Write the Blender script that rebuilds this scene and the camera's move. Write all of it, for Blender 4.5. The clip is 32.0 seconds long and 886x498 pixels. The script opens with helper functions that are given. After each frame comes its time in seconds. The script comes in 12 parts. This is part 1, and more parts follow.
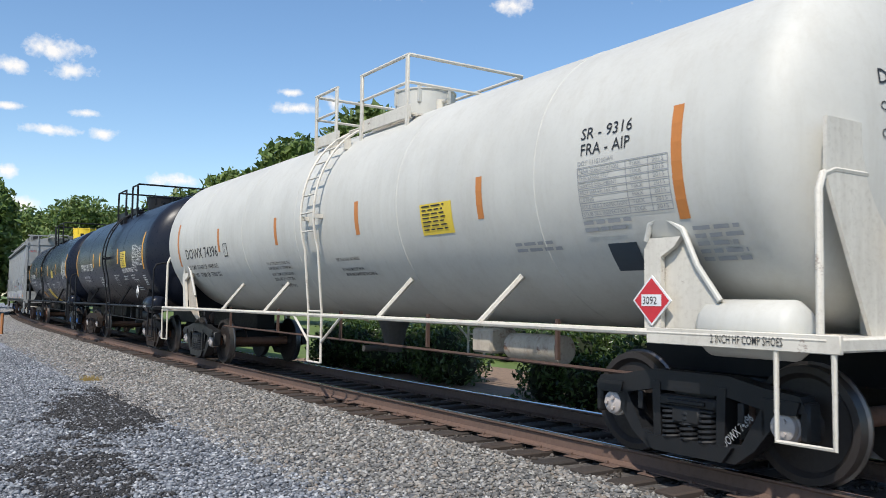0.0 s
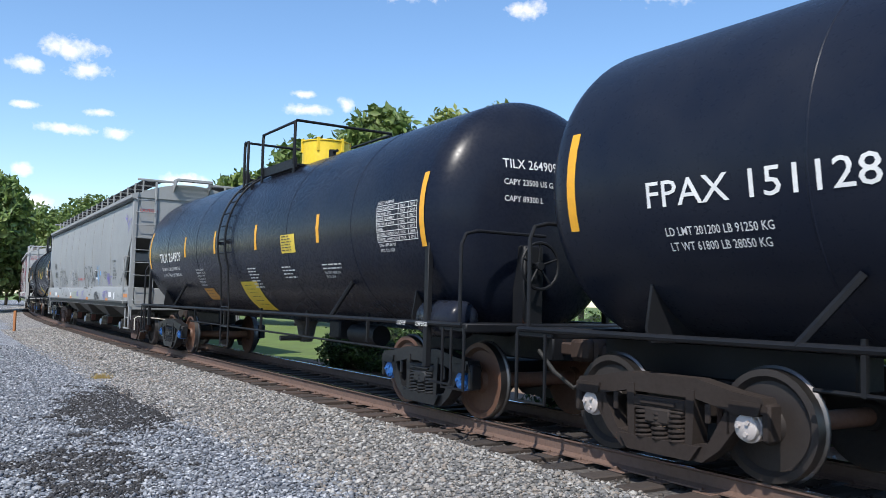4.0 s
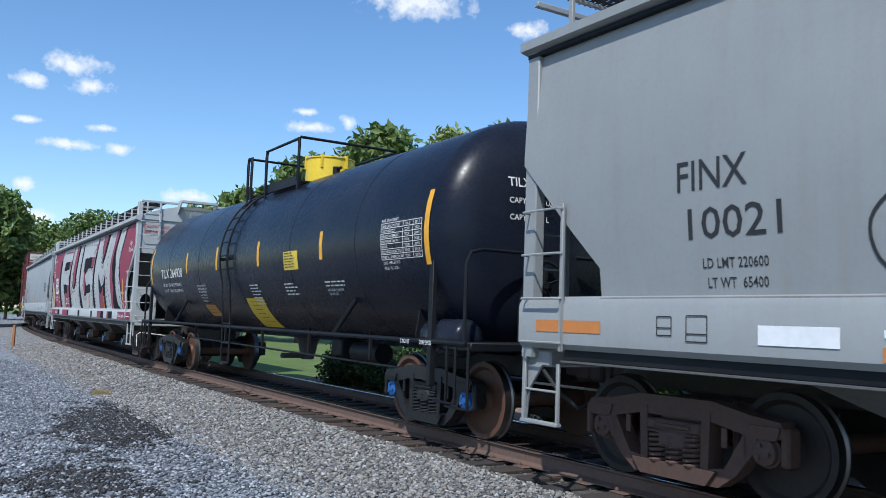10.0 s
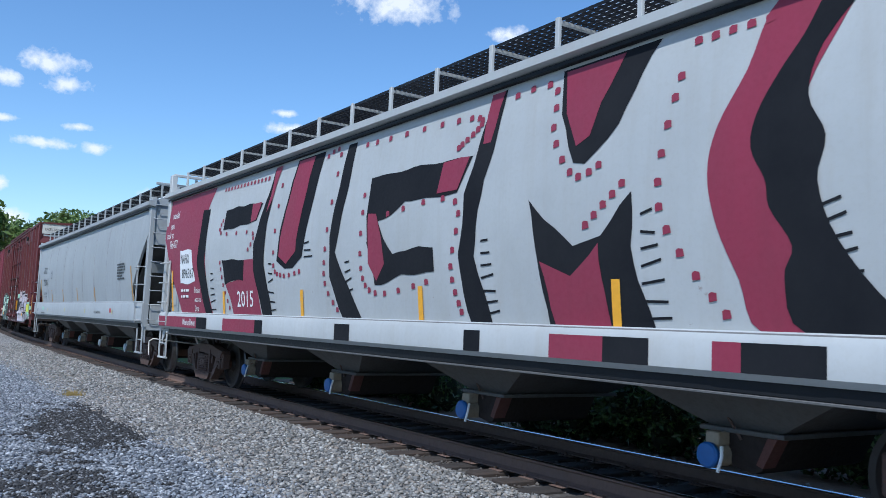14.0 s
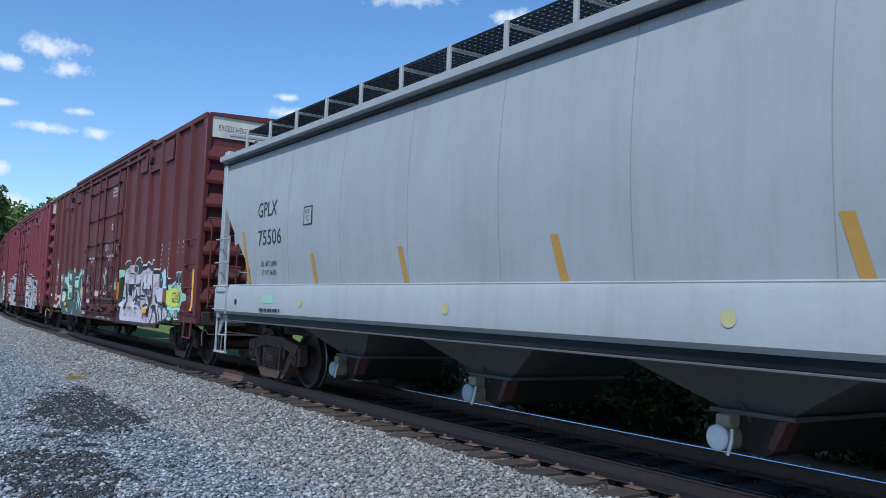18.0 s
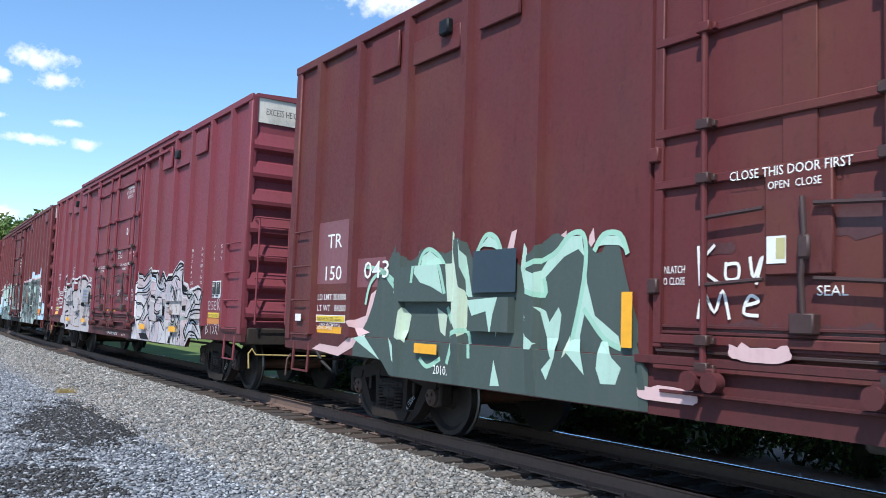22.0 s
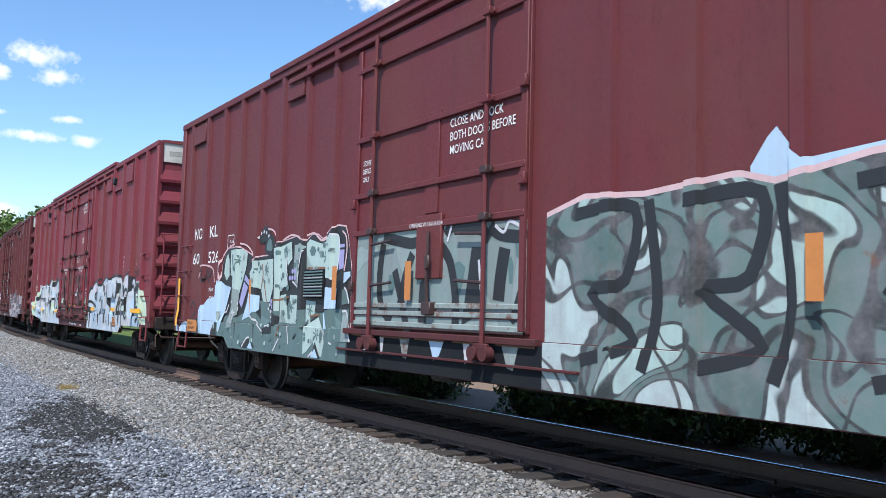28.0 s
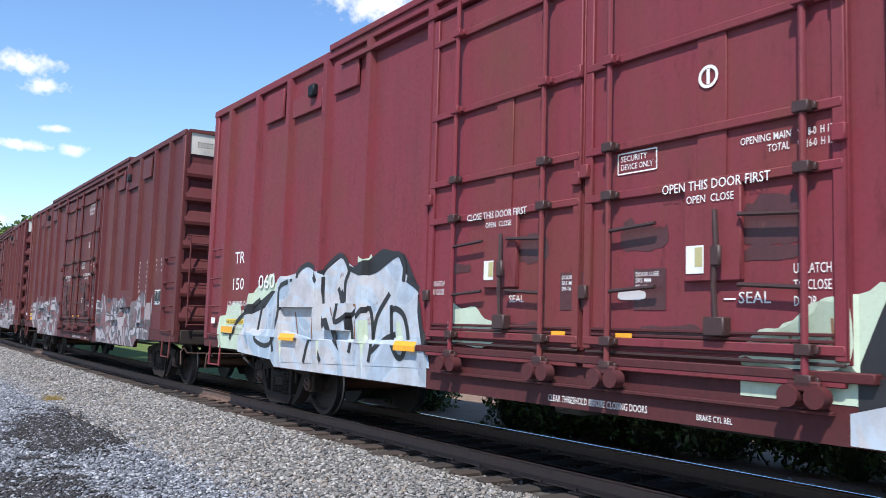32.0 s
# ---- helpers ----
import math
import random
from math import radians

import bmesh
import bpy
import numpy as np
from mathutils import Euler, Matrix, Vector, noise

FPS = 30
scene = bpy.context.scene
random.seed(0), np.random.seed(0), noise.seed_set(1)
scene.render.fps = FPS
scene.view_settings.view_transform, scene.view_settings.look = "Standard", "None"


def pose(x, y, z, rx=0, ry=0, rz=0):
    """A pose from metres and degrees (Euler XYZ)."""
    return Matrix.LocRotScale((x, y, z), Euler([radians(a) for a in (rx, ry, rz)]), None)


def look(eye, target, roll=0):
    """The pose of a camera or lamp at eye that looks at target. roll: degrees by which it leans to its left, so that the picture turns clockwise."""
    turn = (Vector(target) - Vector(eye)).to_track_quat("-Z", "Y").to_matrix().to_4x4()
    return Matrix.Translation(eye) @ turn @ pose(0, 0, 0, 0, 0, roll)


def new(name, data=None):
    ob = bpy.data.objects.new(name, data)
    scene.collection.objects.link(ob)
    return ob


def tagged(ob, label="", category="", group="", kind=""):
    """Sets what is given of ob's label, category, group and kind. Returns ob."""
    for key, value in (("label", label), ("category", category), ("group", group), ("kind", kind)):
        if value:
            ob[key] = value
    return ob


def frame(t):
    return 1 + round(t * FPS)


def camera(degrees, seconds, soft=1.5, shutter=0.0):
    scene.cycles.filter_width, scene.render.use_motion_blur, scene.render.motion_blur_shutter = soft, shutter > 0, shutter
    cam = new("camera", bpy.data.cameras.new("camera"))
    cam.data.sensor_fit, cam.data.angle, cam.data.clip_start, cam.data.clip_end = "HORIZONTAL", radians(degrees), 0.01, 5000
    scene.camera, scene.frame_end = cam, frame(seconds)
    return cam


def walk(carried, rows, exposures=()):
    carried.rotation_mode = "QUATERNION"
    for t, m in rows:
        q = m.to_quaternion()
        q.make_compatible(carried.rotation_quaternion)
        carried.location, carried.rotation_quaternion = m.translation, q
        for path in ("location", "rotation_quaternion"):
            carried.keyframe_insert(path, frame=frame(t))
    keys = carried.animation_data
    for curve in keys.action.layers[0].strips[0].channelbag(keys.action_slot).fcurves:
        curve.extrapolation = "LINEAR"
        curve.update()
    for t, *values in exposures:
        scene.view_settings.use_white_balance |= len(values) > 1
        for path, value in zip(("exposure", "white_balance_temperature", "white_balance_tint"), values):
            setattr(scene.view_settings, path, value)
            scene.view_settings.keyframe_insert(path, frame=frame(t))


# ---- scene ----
# Metres; z = 0 is the top of the rails. The camera stands beside a curved railway while a freight train rolls past.
cam = camera(55.91, 32.0, 0.8, 0.05)
PATH = [
    (0.0, 0.015, 0.007, 1.381, 93.52, -0.67, -0.10),
    (0.5, 0.009, 0.003, 1.385, 93.75, -0.99, -0.07),
    (0.8, 0.008, 0.006, 1.384, 93.59, -1.04, 0.17),
    (1.0, 0.008, 0.009, 1.380, 93.85, -1.18, 0.02),
    (1.5, 0.004, 0.016, 1.380, 93.80, -1.24, 0.14),
    (1.6, 0.006, 0.014, 1.381, 93.67, -0.80, -0.09),
    (2.0, 0.011, 0.007, 1.381, 93.52, -1.33, 0.22),
    (2.5, 0.023, 0.004, 1.384, 93.43, -1.27, 0.32),
    (3.0, 0.023, 0.003, 1.383, 93.61, -1.26, 0.44),
    (5.5, -0.014, 0.003, 1.375, 93.82, -1.59, 0.73),
    (6.0, -0.011, 0.004, 1.379, 94.03, -1.42, 0.58),
    (6.5, -0.023, 0.008, 1.372, 94.36, -1.72, 0.49),
    (7.0, -0.024, 0.008, 1.371, 94.47, -1.89, 0.59),
    (7.5, -0.011, -0.005, 1.383, 94.48, -1.80, 0.67),
    (8.0, -0.003, -0.015, 1.389, 94.51, -1.81, 0.69),
    (8.5, -0.003, -0.014, 1.390, 94.51, -1.98, 0.66),
    (9.0, -0.006, -0.013, 1.387, 94.67, -2.16, 0.65),
    (9.5, -0.001, -0.015, 1.388, 94.89, -2.08, 0.63),
    (10.0, -0.010, 0.002, 1.382, 94.96, -1.94, 0.57),
    (10.5, -0.016, 0.013, 1.376, 95.07, -2.18, 0.38),
    (11.0, -0.016, 0.013, 1.377, 95.14, -2.42, 0.19),
    (11.5, -0.021, 0.005, 1.375, 95.22, -2.41, 0.03),
    (12.0, -0.021, -0.004, 1.376, 95.29, -2.50, -0.08),
    (12.5, -0.021, -0.010, 1.379, 95.41, -2.56, -0.36),
    (13.0, -0.018, -0.015, 1.376, 95.44, -2.55, -0.62),
    (13.5, -0.017, -0.017, 1.376, 95.38, -2.57, -0.85),
    (14.0, -0.009, -0.011, 1.374, 95.27, -2.39, -0.96),
    (14.3, -0.002, -0.011, 1.372, 95.08, -2.11, -0.66),
    (14.5, 0.003, -0.010, 1.375, 95.10, -2.20, -0.85),
    (15.0, 0.007, -0.002, 1.378, 94.84, -2.15, -0.67),
    (15.5, 0.010, 0.006, 1.377, 94.65, -2.07, -0.57),
    (17.5, 0.006, 0.012, 1.363, 94.26, -2.18, -0.95),
    (18.0, 0.008, 0.008, 1.362, 94.16, -2.23, -0.77),
    (18.5, 0.003, 0.004, 1.365, 94.13, -2.19, -0.72),
    (19.0, 0.011, 0.002, 1.365, 94.08, -2.08, -0.75),
    (19.5, 0.006, 0.002, 1.366, 94.19, -2.15, -0.99),
    (20.0, 0.005, -0.003, 1.367, 94.43, -2.12, -1.23),
    (20.5, 0.007, -0.008, 1.370, 94.49, -2.02, -1.42),
    (21.0, 0.004, -0.008, 1.369, 94.68, -1.91, -1.43),
    (21.5, 0.002, -0.004, 1.369, 94.88, -1.98, -1.47),
    (22.0, -0.001, 0.003, 1.372, 94.90, -1.94, -1.45),
    (22.5, -0.001, 0.007, 1.369, 94.80, -2.00, -1.30),
    (23.0, -0.001, 0.006, 1.365, 94.74, -1.91, -1.22),
    (23.5, -0.002, 0.002, 1.365, 94.76, -1.90, -1.16),
    (24.0, -0.000, -0.007, 1.364, 94.97, -1.96, -1.19),
    (24.5, -0.014, -0.005, 1.370, 95.11, -2.08, -1.21),
    (25.0, -0.006, -0.008, 1.372, 94.84, -1.77, -1.23),
    (25.5, -0.005, -0.002, 1.370, 94.63, -1.94, -1.30),
    (26.0, 0.004, 0.004, 1.369, 94.47, -1.93, -1.15),
    (26.5, 0.008, 0.008, 1.366, 94.65, -1.89, -0.85),
    (28.5, 0.010, -0.001, 1.372, 94.39, -1.46, -1.61),
    (29.0, 0.008, -0.002, 1.372, 94.34, -1.50, -1.92),
    (29.5, 0.007, -0.001, 1.375, 94.33, -1.44, -2.20),
    (30.0, 0.003, -0.001, 1.377, 94.52, -1.56, -2.39),
    (30.5, 0.008, -0.005, 1.383, 94.62, -1.50, -2.50),
    (31.0, 0.020, -0.001, 1.390, 94.78, -1.52, -2.43),
    (31.2, 0.019, 0.002, 1.391, 95.03, -1.87, -2.27),
    (31.5, 0.016, 0.005, 1.391, 95.16, -1.77, -2.28),
    (32.0, -0.004, 0.004, 1.374, 95.27, -1.74, -2.13),
]
walk(cam, [(t, pose(x, y, z, rx, ry, rz)) for t, x, y, z, rx, ry, rz in PATH],
     exposures=((0, 0.14, 6600, 10), (2, 0.1, 6500, 11), (3, 0.38, 6400, 11), (6, 0.40, 6200, 10), (7, 0.34, 6000, 9), (8, 0.13, 5850, 8), (10, 0.1, 5850, 8), (12, 0.22, 5800, 9), (13, 0.14, 5600, 8), (15, 0.03, 5550, 8), (17.5, -0.08, 5450, 7),
                (19, -0.08, 5450, 7), (20, 0.26, 5800, 8), (21, 0.47, 6050, 8), (26, 0.42, 5950, 9), (30, 0.44, 6150, 11), (32, 0.48, 6200, 13)))

# ---- light ----
SUN_DIR = Vector((-0.21, -0.58, 0.79)).normalized()  # from the ground towards the sun
world = bpy.data.worlds.new("sky")
scene.world = world
world.use_nodes = True
wn, wl = world.node_tree.nodes, world.node_tree.links
sky = wn.new("ShaderNodeTexSky")
sky.sky_type, sky.sun_disc = "NISHITA", False
sky.sun_elevation = math.asin(SUN_DIR.z)
sky.sun_rotation = math.atan2(SUN_DIR.x, SUN_DIR.y)
sky.air_density, sky.dust_density, sky.ozone_density = 1.0, 0.4, 2.2
deep = wn.new("ShaderNodeHueSaturation")
deep.inputs["Saturation"].default_value = 1.12
wl.new(sky.outputs[0], deep.inputs["Color"])
wl.new(deep.outputs[0], wn["Background"].inputs[0])
wn["Background"].inputs[1].default_value = 0.15
sun_data = bpy.data.lights.new("sun", "SUN")
sun_data.energy, sun_data.angle, sun_data.color = 4.2, radians(0.53), (1.0, 0.95, 0.87)
sun = new("sun", sun_data)
sun.matrix_world = look((0, 0, 60), Vector((0, 0, 60)) - SUN_DIR)

# ---- track line and train position ----
TH0, X0, Y0, K1, K2 = 0.57898, 0.78773, 11.0385, -0.00058311, -2.3698e-05
S_END = 120.0  # beyond this the line runs straight
KNOTS = (0, 4, 8, 12, 16, 20, 24, 28, 32)
GONE = (0, 25.92, 50.60, 74.77, 97.95, 121.39, 144.90, 168.22, 191.33)


def heading(s):
    s = min(max(s, -80.0), S_END)
    return TH0 + K1 * s + K2 * s * s / 2


STEP = 0.25
_line = {0: (X0, Y0)}
for sgn in (1, -1):
    x, y = X0, Y0
    for i in range(1, 2001):
        th = heading(sgn * (i - 0.5) * STEP)
        x, y = x - math.sin(th) * STEP * sgn, y + math.cos(th) * STEP * sgn
        _line[sgn * i] = (x, y)


def on_track(s, lat=0.0, z=0.0):
    """A point of the track: s metres along it (away from the camera), lat metres from its middle towards the camera's side."""
    i = math.floor(s / STEP)
    f = s / STEP - i
    (ax, ay), (bx, by), th = _line[i], _line[i + 1], heading(s)
    return Vector((ax + (bx - ax) * f - math.cos(th) * lat, ay + (by - ay) * f - math.sin(th) * lat, z))


def gone(t):
    """How far the train has rolled after t seconds (natural cubic spline)."""
    n = len(KNOTS)
    h, a, b = 4.0, np.eye(n), np.zeros(n)
    for i in range(1, n - 1):
        a[i, i - 1:i + 2] = h, 4 * h, h
        b[i] = 6 * (GONE[i + 1] - 2 * GONE[i] + GONE[i - 1]) / h
    m = np.linalg.solve(a, b)
    k = min(max(int(t // 4), 0), n - 2)
    d = t - KNOTS[k]
    return GONE[k] + d * ((GONE[k + 1] - GONE[k]) / h - h * (2 * m[k] + m[k + 1]) / 6) + d * d * m[k] / 2 + d ** 3 * (m[k + 1] - m[k]) / (6 * h)


def car_pose(centre, half_trucks, t):
    """A car's pose: its two truck centres stay on the line. Local x points to the train's rear, y to the camera's side."""
    s = centre - gone(t)
    a, b = on_track(s - half_trucks), on_track(s + half_trucks)
    m = (a + b) / 2
    return pose(m.x, m.y, 0, 0, 0, math.degrees(math.atan2(b.y - a.y, b.x - a.x)))


# ---- mesh building ----
class Geo:
    """Collects vertices and faces of one mesh."""

    def __init__(self):
        self.v, self.f = [], []

    def add(self, verts, faces):
        o = len(self.v)
        self.v += [tuple(p) for p in verts]
        self.f += [tuple(i + o for i in f) for f in faces]
        return self

    def box(self, x0, x1, y0, y1, z0, z1, c=0.0):
        x0, x1, y0, y1, z0, z1 = min(x0, x1), max(x0, x1), min(y0, y1), max(y0, y1), min(z0, z1), max(z0, z1)
        if c <= 0:
            v = [(x, y, z) for x in (x0, x1) for y in (y0, y1) for z in (z0, z1)]
            return self.add(v, [(0, 1, 3, 2), (4, 6, 7, 5), (0, 4, 5, 1), (2, 3, 7, 6), (0, 2, 6, 4), (1, 5, 7, 3)])
        c = min(c, (x1 - x0) / 2.1, (y1 - y0) / 2.1, (z1 - z0) / 2.1)
        bm = bmesh.new()
        for dx, dy, dz in ((c, c, 0), (c, 0, c), (0, c, c)):
            for x in (x0 + dx, x1 - dx):
                for y in (y0 + dy, y1 - dy):
                    for z in (z0 + dz, z1 - dz):
                        bm.verts.new((x, y, z))
        bmesh.ops.convex_hull(bm, input=bm.verts)
        bm.verts.index_update()
        self.add([q.co for q in bm.verts], [[q.index for q in f.verts] for f in bm.faces])
        bm.free()
        return self

    def rod(self, p, q, r, n=8, r2=None, caps=True):
        p, q = Vector(p), Vector(q)
        d = (q - p).normalized()
        a = d.orthogonal().normalized()
        b = d.cross(a)
        r2 = r if r2 is None else r2
        vs = []
        for i in range(n):
            w = math.tau * i / n
            o = a * math.cos(w) + b * math.sin(w)
            vs += [p + o * r, q + o * r2]
        fs = [(2 * i, 2 * ((i + 1) % n), 2 * ((i + 1) % n) + 1, 2 * i + 1) for i in range(n)]
        if caps:
            fs += [tuple(2 * i for i in range(n))[::-1], tuple(2 * i + 1 for i in range(n))]
        return self.add(vs, fs)

    def tube(self, pts, r, n=8, closed=False):
        """A bent pipe through pts."""
        pts = [Vector(p) for p in pts]
        m = len(pts)
        vs, a = [], None
        for i, p in enumerate(pts):
            d0 = (pts[i] - pts[i - 1]) if (i or closed) else (pts[1] - p)
            d1 = (pts[(i + 1) % m] - p) if (i < m - 1 or closed) else d0
            d = (d0.normalized() + d1.normalized()).normalized()
            a = d.orthogonal().normalized() if a is None else (a - d * a.dot(d)).normalized()
            b = d.cross(a)
            vs += [p + (a * math.cos(math.tau * k / n) + b * math.sin(math.tau * k / n)) * r for k in range(n)]
        fs = []
        for i in range(m if closed else m - 1):
            for k in range(n):
                j, k2 = (i + 1) % m, (k + 1) % n
                fs.append((i * n + k, i * n + k2, j * n + k2, j * n + k))
        if not closed:
            fs += [tuple(range(n))[::-1], tuple((m - 1) * n + k for k in range(n))]
        return self.add(vs, fs)

    def prism(self, poly, axis, a, b):
        """A polygon pushed from a to b along an axis; poly is given in the other two axes, in their order."""
        def put(p, w):
            q = list(p)
            q.insert("xyz".index(axis), w)
            return q
        n = len(poly)
        vs = [put(p, a) for p in poly] + [put(p, b) for p in poly]
        fs = [(i, (i + 1) % n, n + (i + 1) % n, n + i) for i in range(n)] + [tuple(range(n))[::-1], tuple(range(n, 2 * n))]
        return self.add(vs, fs)

    def lathe(self, prof, n=24, axis="z", centre=(0, 0, 0)):
        """A profile of (along the axis, radius) turned round an axis."""
        vs = []
        for w, r in prof:
            for k in range(n):
                u, v = r * math.cos(math.tau * k / n), r * math.sin(math.tau * k / n)
                vs.append({"z": (u, v, w), "y": (v, w, u), "x": (w, u, v)}[axis])
        vs = [Vector(q) + Vector(centre) for q in vs]
        fs = [(i * n + k, i * n + (k + 1) % n, (i + 1) * n + (k + 1) % n, (i + 1) * n + k) for i in range(len(prof) - 1) for k in range(n)]
        fs += [tuple(range(n))[::-1], tuple((len(prof) - 1) * n + k for k in range(n))]
        return self.add(vs, fs)

    def sheet(self, fn, us, vs_):
        """A surface fn(u, v) over two lists of values."""
        n = len(vs_)
        return self.add([fn(u, v) for u in us for v in vs_],
                        [(i * n + j, i * n + j + 1, (i + 1) * n + j + 1, (i + 1) * n + j) for i in range(len(us) - 1) for j in range(n - 1)])

    def mesh(self, name, mat, smooth=True):
        me = bpy.data.meshes.new(name)
        me.from_pydata(self.v, [], self.f)
        for m in mat if isinstance(mat, (list, tuple)) else [mat]:
            me.materials.append(m)
        if smooth:
            me.shade_smooth()
            me.set_sharp_from_angle(angle=radians(38))
        return me


def fix_normals(me):
    bm = bmesh.new()
    bm.from_mesh(me)
    bmesh.ops.recalc_face_normals(bm, faces=bm.faces)
    bm.to_mesh(me)
    bm.free()


def part(name, geo, mat, parent, label="", smooth=True, normals=True):
    me = geo if isinstance(geo, bpy.types.Mesh) else geo.mesh(name, mat, smooth)
    if normals and not isinstance(geo, bpy.types.Mesh):
        fix_normals(me)
        if smooth:
            me.set_sharp_from_angle(angle=radians(38))
    ob = new(name, me)
    ob.parent = parent
    return tagged(ob, label) if label else ob


def thing(name, label, category, group="", kind=""):
    return tagged(new(name), label, category, group, kind)


# ---- materials ----
def node(nt, kind, **kw):
    n = nt.nodes.new(kind)
    for k, v in kw.items():
        n.inputs[k].default_value = v
    return n


def ramp(nt, fac, stops):
    n = nt.nodes.new("ShaderNodeValToRGB")
    e = n.color_ramp.elements
    while len(e) < len(stops):
        e.new(0.5)
    for q, (p, c) in zip(e, stops):
        q.position, q.color = p, (*c, 1) if len(c) == 3 else c
    nt.links.new(fac, n.inputs[0])
    return n.outputs[0]


def mix(nt, fac, a, b, kind="MIX"):
    n = nt.nodes.new("ShaderNodeMix")
    n.data_type, n.blend_type = "RGBA", kind
    for sock, val in ((n.inputs[0], fac), (n.inputs[6], a), (n.inputs[7], b)):
        if isinstance(val, bpy.types.NodeSocket):
            nt.links.new(val, sock)
        elif isinstance(val, (int, float)):
            sock.default_value = val
        else:
            sock.default_value = (*val, 1)
    return n.outputs[2]


def base(name):
    m = bpy.data.materials.new(name)
    m.use_nodes = True
    nt = m.node_tree
    return m, nt, nt.nodes["Principled BSDF"]


def noise_tex(nt, scale, detail=4.0, rough=0.6, stretch=(1, 1, 1), coord="Object"):
    tc = nt.nodes.new("ShaderNodeTexCoord")
    mp = nt.nodes.new("ShaderNodeMapping")
    mp.inputs["Scale"].default_value = stretch
    nt.links.new(tc.outputs[coord], mp.inputs[0])
    n = node(nt, "ShaderNodeTexNoise", Scale=scale, Detail=detail, Roughness=rough)
    nt.links.new(mp.outputs[0], n.inputs["Vector"])
    return n.outputs[0]


def bump(nt, bs, height, strength, dist=0.01):
    b = node(nt, "ShaderNodeBump", Strength=strength, Distance=dist)
    nt.links.new(height, b.inputs["Height"])
    nt.links.new(b.outputs[0], bs.inputs["Normal"])


def painted(name, col, rough=0.45, dirt=(0.10, 0.08, 0.06), dirt_amt=0.35, rust=0.0, metal=0.0, streak=0.4, wave=0.12, coat=0.0, spec=0.5, smear=0.0):
    """Paint on steel: blotches, runs of dirt down the sides, rust specks, slight dents."""
    m, nt, bs = base(name)
    big = noise_tex(nt, 0.8, 5, 0.65)
    run = noise_tex(nt, 1.0, 6, 0.7, (5.0, 5.0, 0.35))
    fine = noise_tex(nt, 22, 5, 0.7)
    c = mix(nt, ramp(nt, big, [(0.35, (0, 0, 0)), (0.75, (1, 1, 1))]), col, [q * 0.82 + 0.012 for q in col])
    d1 = ramp(nt, run, [(0.48, (0, 0, 0)), (0.86, (streak, streak, streak))])
    c = mix(nt, d1, c, dirt)
    d2 = ramp(nt, fine, [(0.5, (0, 0, 0)), (0.9, (dirt_amt, dirt_amt, dirt_amt))])
    c = mix(nt, d2, c, dirt)
    if rust:
        sp = noise_tex(nt, 3.1, 9, 0.78)
        k = ramp(nt, sp, [(0.66 - rust * 0.2, (0, 0, 0)), (0.72 - rust * 0.2, (0.85, 0.85, 0.85))])
        c = mix(nt, k, c, (0.13, 0.048, 0.022))
    if smear:
        sm = noise_tex(nt, 0.75, 6, 0.72, (1.0, 1.0, 0.55))
        c = mix(nt, ramp(nt, sm, [(0.47, (0, 0, 0)), (0.70, (smear,) * 3)]), c, (0.13, 0.048, 0.026))
        sc = noise_tex(nt, 9.0, 8, 0.8, (1.0, 1.0, 0.25))
        c = mix(nt, ramp(nt, sc, [(0.56, (0, 0, 0)), (0.68, (smear * 1.2,) * 3)]), c, [q * 0.45 for q in col])
    nt.links.new(c, bs.inputs["Base Color"])
    r = ramp(nt, fine, [(0.3, (rough - 0.08,) * 3), (0.8, (min(1, rough + 0.18),) * 3)])
    nt.links.new(r, bs.inputs["Roughness"])
    bs.inputs["Metallic"].default_value = metal
    bs.inputs["Coat Weight"].default_value = coat
    bs.inputs["Coat Roughness"].default_value = 0.28
    bs.inputs["Coat IOR"].default_value = 1.5
    bs.inputs["Specular IOR Level"].default_value = spec
    bump(nt, bs, big, wave, 0.03)
    return m


def plain(name, col, rough=0.5, metal=0.0):
    m, nt, bs = base(name)
    f = noise_tex(nt, 14, 4, 0.6)
    nt.links.new(mix(nt, ramp(nt, f, [(0.3, (0, 0, 0)), (0.8, (0.5, 0.5, 0.5))]), col, [q * 0.7 for q in col]), bs.inputs["Base Color"])
    bs.inputs["Roughness"].default_value, bs.inputs["Metallic"].default_value = rough, metal
    return m


def varied(name, cols, rough=0.9, scale=30.0, island=False, relief=0.3):
    """Loose matter: a colour for each piece from a range, with grain."""
    m, nt, bs = base(name)
    if island:
        src = nt.nodes.new("ShaderNodeNewGeometry").outputs["Random Per Island"]
    else:
        src = nt.nodes.new("ShaderNodeObjectInfo").outputs["Random"]
    cols = list(cols) * 2 if len(cols) == 1 else cols
    n = len(cols)
    c = ramp(nt, src, [(i / max(1, n - 1), q) for i, q in enumerate(cols)])
    f = noise_tex(nt, scale, 6, 0.7)
    c = mix(nt, ramp(nt, f, [(0.3, (0.55,) * 3), (0.75, (0, 0, 0))]), c, (0.04, 0.035, 0.03))
    nt.links.new(c, bs.inputs["Base Color"])
    bs.inputs["Roughness"].default_value = rough
    bump(nt, bs, f, relief, 0.01)
    return m


